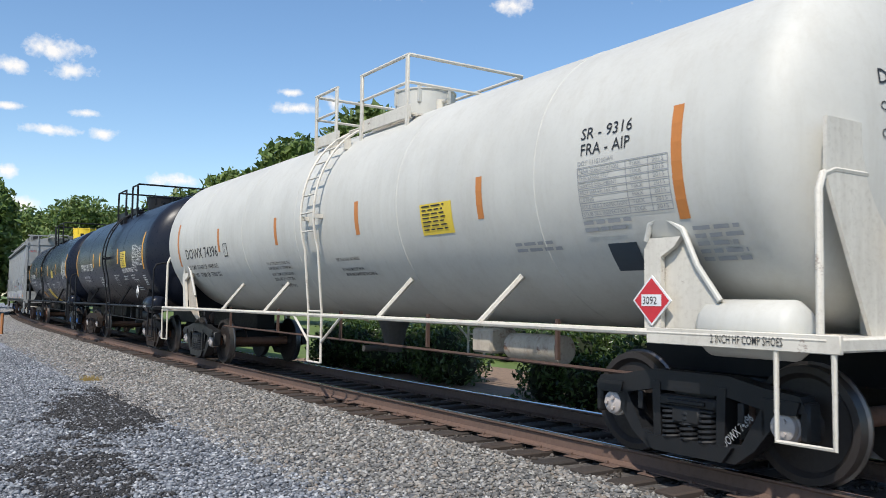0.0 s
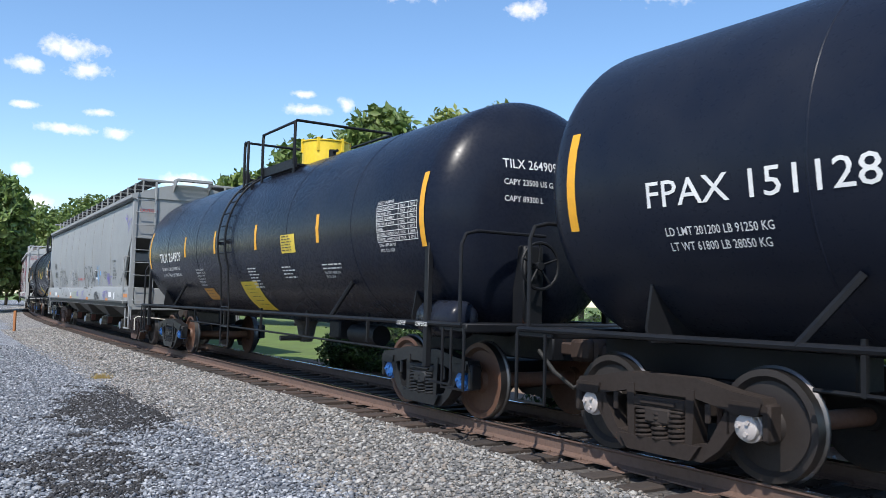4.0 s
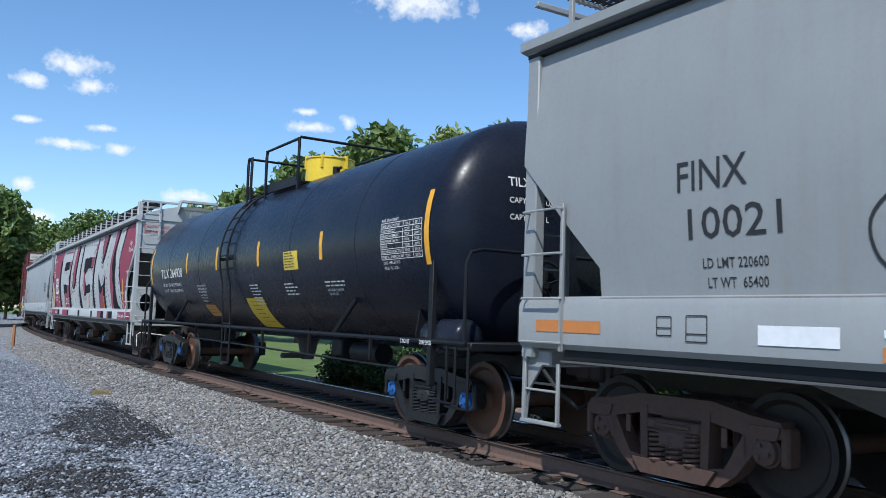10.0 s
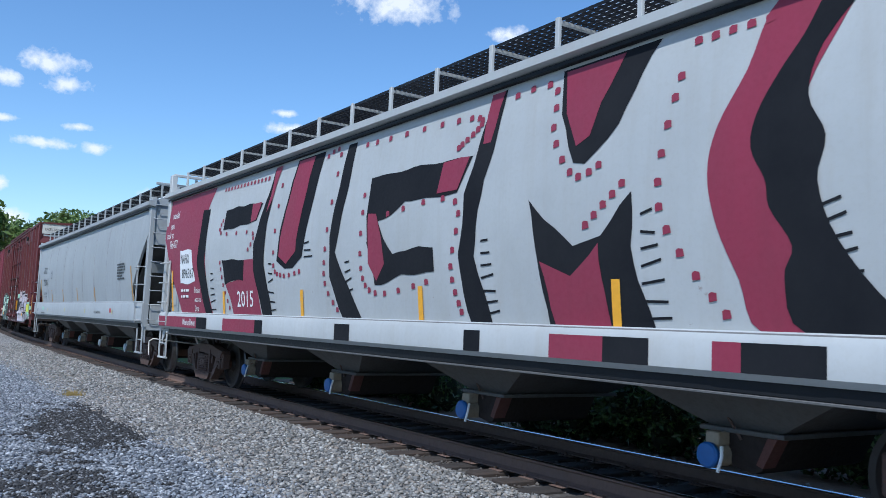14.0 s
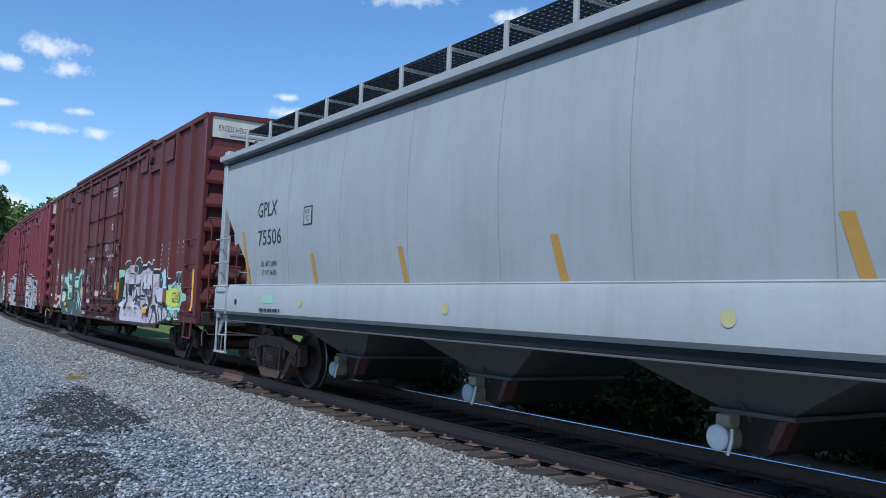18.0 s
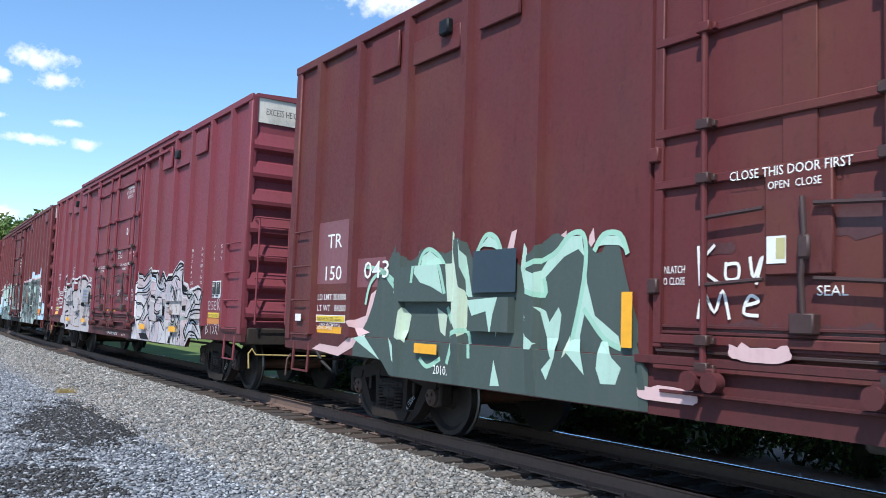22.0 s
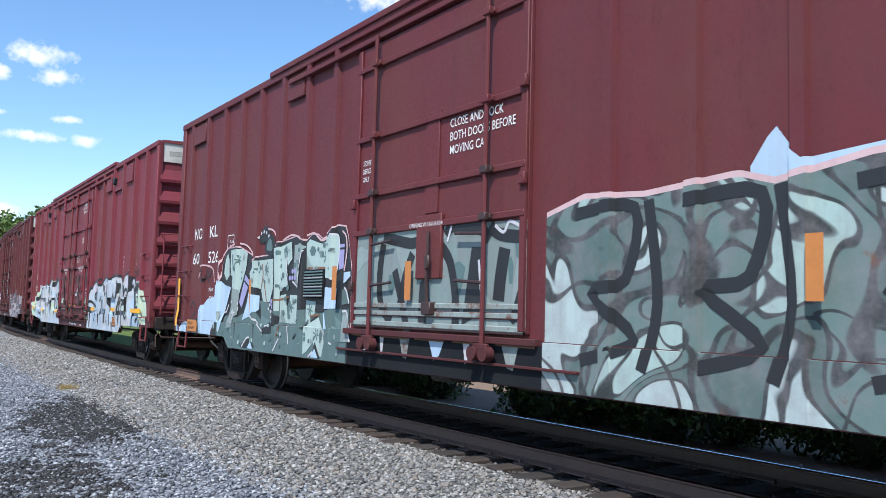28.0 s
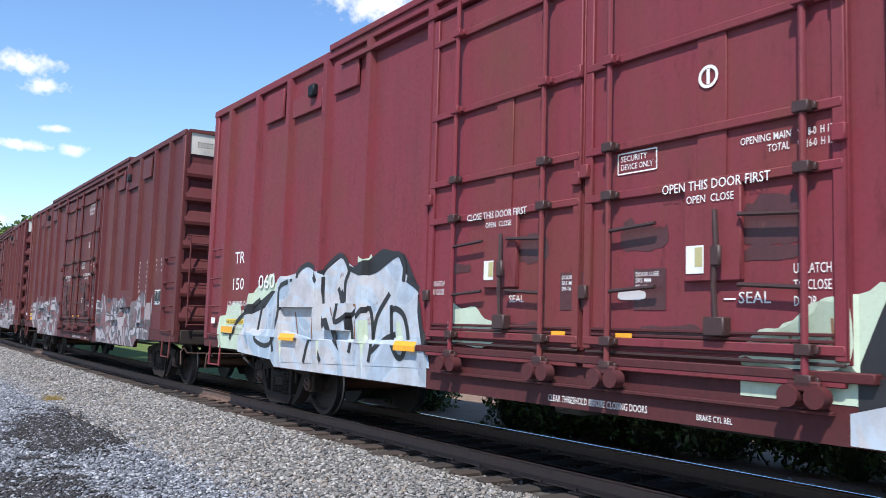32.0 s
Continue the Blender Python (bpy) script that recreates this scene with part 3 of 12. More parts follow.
def text_mesh(text, size, align="LEFT", squeeze=1.0):
    vs, fs, x = [], [], 0.0
    for ch in text:
        if ch == " ":
            x += 0.3
            continue
        pv, pf, adv = FONT[ch]
        o = len(vs)
        vs += [((x + a) * size * squeeze, b * size) for a, b in pv]
        fs += [tuple(i + o for i in f) for f in pf]
        x += adv
    return vs, fs


class Side:
    """Maps (x along the car, z up) onto a car's near side, a little proud of it."""

    def __init__(self, fn, breaks=(), ledges=()):
        self.fn, self.breaks, self.ledges, self.step = fn, breaks, ledges, 0.22

    def text(self, g, text, x, z, size, squeeze=1.0, lift=0.004, align="LEFT", tilt=0.0):
        for i, line in enumerate(text.split("\n")):
            if not line.strip():
                continue
            vs, fs = text_mesh(line, size, align, squeeze)
            ct, st_ = math.cos(tilt), math.sin(tilt)
            pts = [(x - (u * ct - v * st_), z - i * size * 1.08 + v * ct + u * st_) for u, v in vs]
            if self.breaks and max(a for a, _ in pts) - min(a for a, _ in pts) < 3:
                for f in fs:
                    self.face(g, [pts[k] for k in f], lift)
            else:
                g.add([self.fn(a, b, lift) for a, b in pts], fs)

    def poly(self, g, pts, lift=0.004):
        """A filled outline, cut finely enough to follow the side."""
        bm = bmesh.new()
        vs = [bm.verts.new((a, b, 0)) for a, b in pts]
        for tri in tessellate_polygon([[Vector((a, b, 0)) for a, b in pts]]):
            if len(set(tri)) == 3:
                bm.faces.new([vs[k] for k in tri])
        zs = [b for a, b in pts]
        for k in range(int(min(zs) / self.step) + 1, int(max(zs) / self.step) + 1):
            bmesh.ops.bisect_plane(bm, geom=bm.verts[:] + bm.edges[:] + bm.faces[:], plane_co=(0, k * self.step, 0), plane_no=(0, 1, 0))
        for b in self.ledges:
            if min(zs) < b < max(zs):
                bmesh.ops.bisect_plane(bm, geom=bm.verts[:] + bm.edges[:] + bm.faces[:], plane_co=(0, b, 0), plane_no=(0, 1, 0))
        for b in self.breaks:
            if min(a for a, _ in pts) < b < max(a for a, _ in pts):
                bmesh.ops.bisect_plane(bm, geom=bm.verts[:] + bm.edges[:] + bm.faces[:], plane_co=(b, 0, 0), plane_no=(1, 0, 0))
        bm.verts.index_update()
        g.add([self.fn(v.co.x, v.co.y, lift) for v in bm.verts], [[v.index for v in f.verts] for f in bm.faces])
        bm.free()

    def face(self, g, quad, lift):
        """One convex face, split at the ribs of the side so that it hugs them."""
        done, todo = [], [list(quad)]
        for axis, cuts in ((0, self.breaks), (1, self.ledges)):
            for cut in cuts:
                nxt = []
                for q in todo:
                    w = [p[axis] - cut for p in q]
                    if min(w) > -1e-6 or max(w) < 1e-6:
                        nxt.append(q)
                        continue
                    lo, hi = [], []
                    for i, p in enumerate(q):
                        r, a, b = q[(i + 1) % len(q)], w[i], w[(i + 1) % len(q)]
                        (lo if a < 0 else hi).append(p)
                        if a * b < 0:
                            f = a / (a - b)
                            mid = (p[0] + (r[0] - p[0]) * f, p[1] + (r[1] - p[1]) * f)
                            lo.append(mid)
                            hi.append(mid)
                    nxt += [s_ for s_ in (lo, hi) if len(s_) > 2]
                todo = nxt
        for q in todo:
            g.add([self.fn(a, b, lift) for a, b in q], [tuple(range(len(q)))])

    def rect(self, g, x0, x1, z0, z1, lift=0.004, lean=0.0):
        n = max(1, int(abs(z1 - z0) / 0.15))
        for i in range(n):
            a, b = z0 + (z1 - z0) * i / n, z0 + (z1 - z0) * (i + 1) / n
            la, lb = lean * i / n, lean * (i + 1) / n
            g.add([self.fn(x0 + la, a, lift), self.fn(x1 + la, a, lift), self.fn(x1 + lb, b, lift), self.fn(x0 + lb, b, lift)], [(0, 1, 2, 3)])

    def stroke(self, g, pts, w, lift=0.006, closed=False, smooth=True):
        """A painted line of width w through pts."""
        if smooth and len(pts) > 2:
            pts = curve_through(pts, closed)
        n = len(pts)
        rim = []
        for i, (a, b) in enumerate(pts):
            p0, p1 = pts[i - 1] if (i or closed) else pts[i], pts[(i + 1) % n] if (i < n - 1 or closed) else pts[i]
            dx, dz = p1[0] - p0[0], p1[1] - p0[1]
            l = math.hypot(dx, dz) or 1.0
            ox, oz = -dz / l * w / 2, dx / l * w / 2
            rim.append(((a + ox, b + oz), (a - ox, b - oz)))
        for i in range(n if closed else n - 1):
            j = (i + 1) % n
            self.face(g, (rim[i][0], rim[i][1], rim[j][1], rim[j][0]), lift)

    def bars(self, g, x, z, w, n, h=0.035, gap=0.06, rnd=None, lift=0.012):
        """Lines of small writing that cannot be read."""
        rnd = rnd or random.Random(int(abs(x * 100 + z * 10)))
        for i in range(n):
            a, end = x, x - w * rnd.uniform(0.7, 1.0)
            while a > end:
                l = rnd.uniform(0.08, 0.2)
                self.rect(g, a, max(a - l, end), z - i * gap - h, z - i * gap, lift)
                a -= l + 0.035


def curve_through(pts, closed=False, k=4):
    out, n = [], len(pts)
    for i in range(n if closed else n - 1):
        p0 = pts[(i - 1) % n] if (closed or i) else pts[i]
        p1, p2 = pts[i], pts[(i + 1) % n]
        p3 = pts[(i + 2) % n] if (closed or i < n - 2) else p2
        for j in range(k):
            t = j / k
            out.append(tuple(0.5 * (2 * b + (c - a) * t + (2 * a - 5 * b + 4 * c - d) * t * t + (3 * b - a - 3 * c + d) * t ** 3) for a, b, c, d in zip(p0, p1, p2, p3)))
    return out if closed else out + [pts[-1]]


def decal(name, g, mat, parent, label=""):
    ob = part(name, g, mat, parent, label, smooth=False, normals=False)
    bm = bmesh.new()
    bm.from_mesh(ob.data)
    bmesh.ops.remove_doubles(bm, verts=bm.verts, dist=0.0004)
    bm.to_mesh(ob.data)
    bm.free()
    return ob


CARS = []


def start_car(name, label, category, spec):
    car = thing(name, label, category, "freight cars of the train")
    CARS.append((car, spec["centre"], spec["trucks"]))
    return car


def ladder(g, x, y, z0, z1, w, axis="x", rungs=6, r=0.016, stile=0.022):
    for s in (-w / 2, w / 2):
        a = (x + s, y, z0) if axis == "x" else (x, y + s, z0)
        g.rod(a, (a[0], a[1], z1), stile, 8)
    for i in range(rungs):
        z = z0 + (z1 - z0) * (i + 0.5) / rungs
        if axis == "x":
            g.rod((x - w / 2, y, z), (x + w / 2, y, z), r, 6)
        else:
            g.rod((x, y - w / 2, z), (x, y + w / 2, z), r, 6)


def hand_wheel(x, y, z, r, back):
    """A spoked brake wheel facing the train's front, on a short shaft."""
    g = Geo().tube([(x, y + r * math.cos(a), z + r * math.sin(a)) for a in (math.tau * k / 20 for k in range(20))], 0.02, 6, True)
    for k in range(5):
        a = math.tau * k / 5 + 0.3
        g.rod((x + 0.03, y, z), (x, y + r * math.cos(a), z + r * math.sin(a)), 0.014, 6)
    return g.lathe([(x - 0.02, 0.05), (x + 0.05, 0.05)], 12, "x", (0, y, z)).rod((x, y, z), (back, y, z), 0.025, 8)


# ---- tank cars ----
def tank_car(name, label, spec):
    car = start_car(name, label, "tank car", spec)
    half, tc, R, zc, hl = spec["half"], spec["trucks"], spec["R"], spec["zc"], spec["shell"]
    paint, trim = spec["paint"], spec["trim"]
    # shell: straight cylinder with dished heads
    prof = []
    dep = 0.62
    for i in range(13):
        a = math.pi / 2 * i / 12
        prof.append((-hl - dep * math.cos(a), max(0.02, R * math.sin(a) ** 0.8)))
    prof += [(-hl + 2 * hl * i / 12, R) for i in range(1, 12)]
    for i in range(13):
        a = math.pi / 2 * (1 - i / 12)
        prof.append((hl + dep * math.cos(a), max(0.02, R * math.sin(a) ** 0.8)))
    part("shell", Geo().lathe(prof, 64, "x", (0, 0, zc)), paint, car)
    for x in spec["seams"]:
        g = Geo().lathe([(x - 0.012, R + 0.001), (x - 0.006, R + 0.005), (x + 0.006, R + 0.005), (x + 0.012, R + 0.001)], 64, "x", (0, 0, zc))
        part("weld_seam", g, paint, car)

    def fn(x, z, lift):
        a = max(-1.0, min(1.0, (z - zc) / R))
        w = math.asin(a)
        return (x, (R + lift) * math.cos(w), zc + (R + lift) * math.sin(w))
    side = Side(fn)
    side.step = 0.05
    zr = 1.14  # side rail
    for y in (1.45, -1.45):
        g = Geo().rod((-half + 0.5, y, zr), (half - 0.5, y, zr), 0.03, 8)
        part("side_rail", g, trim, car)
    for x in spec["braces"]:
        for s in (1, -1):
            g = Geo().box(-0.03, 0.03, -0.012, 0.012, 0, 1)
            za, wa = zr, math.asin((1.65 - zc) / R)
            p, q = Vector((x + 0.12, s * 1.45, zr)), Vector((x - 0.25, s * (R + 0.01) * math.cos(wa), 1.65))
            part("brace", Geo().rod(p, q, 0.035, 6), trim, car)
    # stub sills, end platforms, bolster wings
    for e in (-1, 1):
        part("stub_sill", Geo().box(e * (half - 0.42), e * (tc - 1.3), -0.2, 0.2, 0.72, 1.06, 0.02), M["black_trim"], car)
        part("end_platform", Geo().box(e * (half - 0.42), e * (half - 1.0), -1.45, 1.45, 1.06, 1.16, 0.015), trim, car)
        pts = []
        for i in range(13):
            a = math.radians(-90 + 104 * (i / 12 - 0.5))
            pts.append(((R - 0.02) * math.cos(a), zc + (R - 0.02) * math.sin(a)))
        pl = [(-1.2, 1.08), (1.2, 1.08), (1.25, 1.2)] + [q for q in pts[::-1]] + [(-1.25, 1.2)]
        for dx in (0.0,):
            part("bolster_plate", Geo().prism(pl, "x", e * tc + dx - 0.015, e * tc + dx + 0.015), M["black_trim"], car)
        for s in (1, -1):
            if spec.get("shield"):
                hr = Geo().tube([(e * 8.26, s * 1.40, 1.12), (e * 8.26, s * 1.39, 2.18), (e * 8.26, s * 1.34, 2.29), (e * 8.26, s * 1.22, 2.33), (e * 8.26, s * 0.2, 2.33)], 0.028, 8)
            else:
                hr = Geo().tube([(e * (half - 0.6), s * 1.42, 1.12), (e * (half - 0.6), s * 1.42, 2.05), (e * (half - 0.6), s * 1.36, 2.18), (e * (half - 0.6), s * 1.2, 2.22), (e * (half - 0.6), s * 0.2, 2.22)], 0.022, 8)
            part("end_handrail", hr, trim, car)
            if spec.get("end_posts"):
                part("end_post", Geo().box(e * (hl + 0.0), e * (hl + 0.09), s * 1.40, s * 1.47, 0.62, 2.14, 0.008), trim, car)
                part("step_hanger", Geo().tube([(e * (hl + 0.6), s * 1.45, 1.1), (e * (hl + 0.6), s * 1.45, 0.46), (e * (hl + 0.15), s * 1.45, 0.46)], 0.018, 6), trim, car)
            st = Geo().tube([(e * (half - 0.46), s * 1.45, 1.1), (e * (half - 0.46), s * 1.45, 0.42), (e * (half - 0.9), s * 1.45, 0.42), (e * (half - 0.9), s * 1.45, 1.1)], 0.02, 6)
            part("step", st, trim, car)
        coupler(car, e, half)
        add_truck(car, spec, e * tc, spec["truck_mat"], spec["cap"])
    part("brake_wheel", hand_wheel(-half + 0.5, 0.35, 1.85, 0.28, -half + 0.85), trim, car)
    part("brake_stand", Geo().box(-half + 0.62, -half + 0.85, 0.2, 0.5, 1.14, 2.1, 0.02), trim, car)
    # ladder curved over the shell, with safety bracket and foot
    lx, sto = spec["ladder"], spec.get("stand", 0.13)
    for s in (1, -1):
        arc = [(math.radians(a)) for a in range(-18, 76, 6)]
        for dx in (-0.23, 0.23):
            g = Geo().tube([(lx + dx, s * 1.47, 0.45), (lx + dx, s * 1.47, 1.2)] + [(lx + dx, s * (R + sto - max(0, math.degrees(w) - 40) * 0.002) * math.cos(w), zc + (R + sto - max(0, math.degrees(w) - 40) * 0.002) * math.sin(w)) for w in arc], 0.02, 6)
            part("ladder_stile", g, trim, car)
        for z in (0.45, 0.82, 1.2):
            part("ladder_rung", Geo().rod((lx - 0.23, s * 1.47, z), (lx + 0.23, s * 1.47, z), 0.016, 6), trim, car)
        for i in range(1, 10):
            w = math.radians(-18 + 9.6 * i)
            p = (s * (R + sto - 0.01) * math.cos(w), zc + (R + sto - 0.01) * math.sin(w))
            part("ladder_rung", Geo().rod((lx - 0.23, p[0], p[1]), (lx + 0.23, p[0], p[1]), 0.016, 6), trim, car)
        for w in (math.radians(0), math.radians(45)):
            for dx in (-0.25, 0.25):
                part("ladder_bracket", Geo().box(lx + dx - 0.03, lx + dx + 0.03, s * R * math.cos(w), s * (R + sto + 0.01) * math.cos(w), zc + R * math.sin(w) - 0.06, zc + (R + sto + 0.01) * math.sin(w), 0), trim, car)
        if spec["mid_rail"]:
            for k in (1, -1):
                part("ladder_brace", Geo().rod((lx + k * 0.23, s * 1.47, 0.75), (lx + k * 0.85, s * 1.45, zr), 0.02, 6), trim, car)
    # side walkways at the top, manway housing, railings with a gap at the ladder
    zt = zc + R
    px0, px1 = spec["platform"]
    zw = zt - 0.20
    gap0, gap1 = lx - 0.42, lx + 0.38
    for s in (1, -1):
        for a, b in ((px0, gap0), (gap1, px1)) if s > 0 else ((px0, px1),):
            g = Geo().box(a, b, s * 0.93, s * 0.97, zw - 0.06, zw + 0.12, 0.008).box(a, b, s * 0.5, s * 0.54, zw - 0.02, zw + 0.05)
            for i in range(max(2, int((b - a) / 0.07))):
                x = a + (i + 0.5) * 0.07
                if x < b:
                    g.box(x - 0.008, x + 0.008, s * 0.53, s * 0.94, zw - 0.01, zw + 0.02)
            for y in (0.65, 0.78, 0.88):
                g.box(a, b, s * (y - 0.006), s * (y + 0.006), zw - 0.01, zw + 0.015)
            part("walkway", g, trim, car)
            h = Geo()
            for x in (a + 0.03, b - 0.03):
                h.box(x - 0.035, x + 0.035, s * 0.965, s * 1.0, zw - 0.22, zw + 0.80, 0.006)
            if spec["mid_rail"]:
                h.rod((a, s * 0.98, zw + 0.80), (b, s * 0.98, zw + 0.80), 0.026, 8).rod((a, s * 0.98, zw + 0.42), (b, s * 0.98, zw + 0.42), 0.022, 8)
            else:
                h.tube([(a + 0.04, s * 0.985, zw), (a + 0.02, s * 0.985, zw + 0.66), (a + 0.06, s * 0.985, zw + 0.78), (b - 0.06, s * 0.985, zw + 0.78), (b - 0.02, s * 0.985, zw + 0.66), (b - 0.04, s * 0.985, zw)], 0.03, 8)
            part("railing", h, trim, car)
    for x in (px0, px1):
        h = Geo().rod((x, -0.98, zw + 0.80), (x, 0.98, zw + 0.80), 0.026, 8)
        if spec["mid_rail"]:
            h.rod((x, -0.98, zw + 0.42), (x, 0.98, zw + 0.42), 0.022, 8)
        part("cross_rail", h, trim, car)
    mx, dr_, dz = spec["dome"], 0.46, spec["dome_h"]
    prof = [(zt - 0.2, dr_), (zt + dz - 0.03, dr_), (zt + dz - 0.02, dr_ + 0.02), (zt + dz, dr_ + 0.02), (zt + dz + 0.01, dr_ - 0.02), (zt + dz - 0.06, dr_ - 0.05), (zt + dz - 0.07, 0.02)]
    man = part("manway_housing", Geo().lathe(prof, 32, "z", (mx, 0, 0)), spec["dome_mat"], car)
    for k in range(6):
        u = math.tau * k / 6 + 0.3
        g = Geo().box(mx + dr_ * math.cos(u) - 0.025, mx + dr_ * math.cos(u) + 0.025, dr_ * math.sin(u) - 0.025, dr_ * math.sin(u) + 0.025, zt + dz - 0.22, zt + dz + 0.04)
        part("hatch_bolt", g, spec["dome_mat"], man)
    for k in (-1, 1):
        g = Geo().rod((mx - 0.75, k * 0.2, zt - 0.05), (mx - 0.75, k * 0.2, zt + 0.16), 0.07, 10).rod((mx - 0.75, k * 0.2, zt + 0.12), (mx - 0.95, k * 0.2, zt + 0.12), 0.03, 8)
        part("safety_valve", g, trim, car)
    if spec.get("shield"):
        for e in (-1, 1):
            x = e * (hl + 0.5)
            part("head_shield", Geo().prism([(-1.31, 2.70), (1.31, 2.70), (1.33, 2.28), (0.80, 1.15), (-0.80, 1.15), (-1.33, 2.28)], "x", x, x + e * 0.03), trim, car, "flat steel head shield")
    # bottom outlet and brake gear
    g = Geo().lathe([(0.55, 0.12), (0.7, 0.16), (0.9, 0.2), (zc - R + 0.1, 0.34)], 16, "z", (0, 0, 0)).rod((0, 0, 0.62), (0, 0.55, 0.62), 0.05)
    part("bottom_outlet", g, M["hopper_dark"], car)
    g = Geo().rod((-tc + 2.2, 0.5, 0.85), (-tc + 3.1, 0.5, 0.85), 0.16, 14).box(-tc + 3.3, -tc + 3.7, 0.3, 0.7, 0.75, 1.05, 0.03)
    part("brake_cylinder", g, M["stained_trim"] if spec["mid_rail"] else trim, car)
    g = Geo().rod((-tc - 0.1, 0.95, 0.72), (tc - 1.4, 0.95, 0.80), 0.018, 6)
    for x in np.linspace(-tc + 1.8, tc - 1.8, 5):
        g.box(x - 0.02, x + 0.02, 0.93, 0.97, 0.78, 1.2)
    part("brake_rod", g, M["rust"] if spec["mid_rail"] else trim, car)
    g = Geo().lathe([(-tc - 1.20, 0.06), (-tc - 1.17, 0.17), (-tc - 1.10, 0.225), (-tc - 0.40, 0.225), (-tc - 0.33, 0.17), (-tc - 0.30, 0.06)], 20, "x", (0, 1.2, 1.19))
    part("air_reservoir", g, paint, car)
    for x, z0, z1, lean in spec["stripes"]:
        g = Geo()
        side.rect(g, x - 0.055, x + 0.055, z0, z1, 0.004, 0)
        decal("reflective_stripe", g, spec["stripe_mat"], car)
    return car, side


# ---- the train, car by car ----
white_tank, wt_side = tank_car("tank_car", "white tank car with white railings and grime along the belly", dict(
    centre=2.81, trucks=6.84, half=8.85, R=1.50, zc=2.62, shell=7.75, paint=M["white"], trim=M["white_trim"], truck_mat=M["truck_black"], cap=M["cap"],
    seams=(-5.3, -2.6, 0.6, 3.0, 5.6), braces=(-4.46, -2.21, 1.8, 3.99), ladder=-0.19, platform=(-2.0, 1.0), dome=-0.85, dome_h=0.42, shield=True, dome_mat=M["white"], mid_rail=True,
    stripe_mat=M["orange"], stripes=((7.05, 2.06, 2.98, 0), (4.31, 2.27, 2.72, 0), (1.39, 2.26, 2.71, 0), (-1.52, 2.26, 2.71, 0), (-4.38, 2.26, 2.71, 0), (-7.1, 2.06, 2.98, 0))))
caustic_tank, ct_side = tank_car("tank_car", "short black tank car with rusty bolsters and yellow stripes", dict(
    centre=18.0, trucks=4.325, half=6.35, R=1.52, zc=2.54, shell=5.15, paint=M["black"], trim=M["black_trim"], truck_mat=M["truck_dark"], cap=M["cap"],
    seams=(-2.6, 0, 2.6), braces=(-2.1, 2.6), ladder=-0.6, platform=(-1.75, 0.95), dome=-0.75, dome_h=0.34, dome_mat=M["black_trim"], mid_rail=False,
    stripe_mat=M["amber"], stripes=((5.03, 2.08, 3.0, 0), (1.9, 2.3, 2.74, 0), (0.79, 2.3, 2.74, 0), (-1.86, 2.31, 2.74, 0), (-4.9, 2.1, 3.03, 0))))


def long_tank(centre):
    return tank_car("tank_car", "glossy black tank car, yellow manway cover, blue bearing caps", dict(
        centre=centre, trucks=6.3, half=8.27, R=1.53, zc=2.49, shell=6.95, paint=M["black_new"], trim=M["black_trim"], truck_mat=M["truck_black"], cap=M["blue_cap"],
        seams=(-5.0, -2.6, 0.1, 2.6, 5.0), braces=(-4.4, 4.4), end_posts=True, ladder=0.62, stand=0.07, platform=(-1.5, 1.27), dome=-0.65, dome_h=0.42, dome_mat=M["yellow"], mid_rail=False,
        stripe_mat=M["amber"], stripes=((6.78, 2.08, 3.0, 0), (3.5, 2.27, 2.72, 0), (1.3, 2.27, 2.73, 0), (-1.12, 2.25, 2.7, 0), (-3.85, 2.25, 2.68, 0), (-6.95, 2.06, 2.97, 0))))


tilx_a, ta_side = long_tank(32.65)
tilx_b, tb_side = long_tank(69.45)


# ---- covered hoppers ----
def hopper_half(z, zs=1.75, ze=4.05):
    """Half width of the bulging side between sill and eave."""
    u = (z - zs) / (ze - zs)
    return 1.50 + 0.10 * math.sin(math.pi * max(0, min(1, u)) * 0.9 + 0.15)


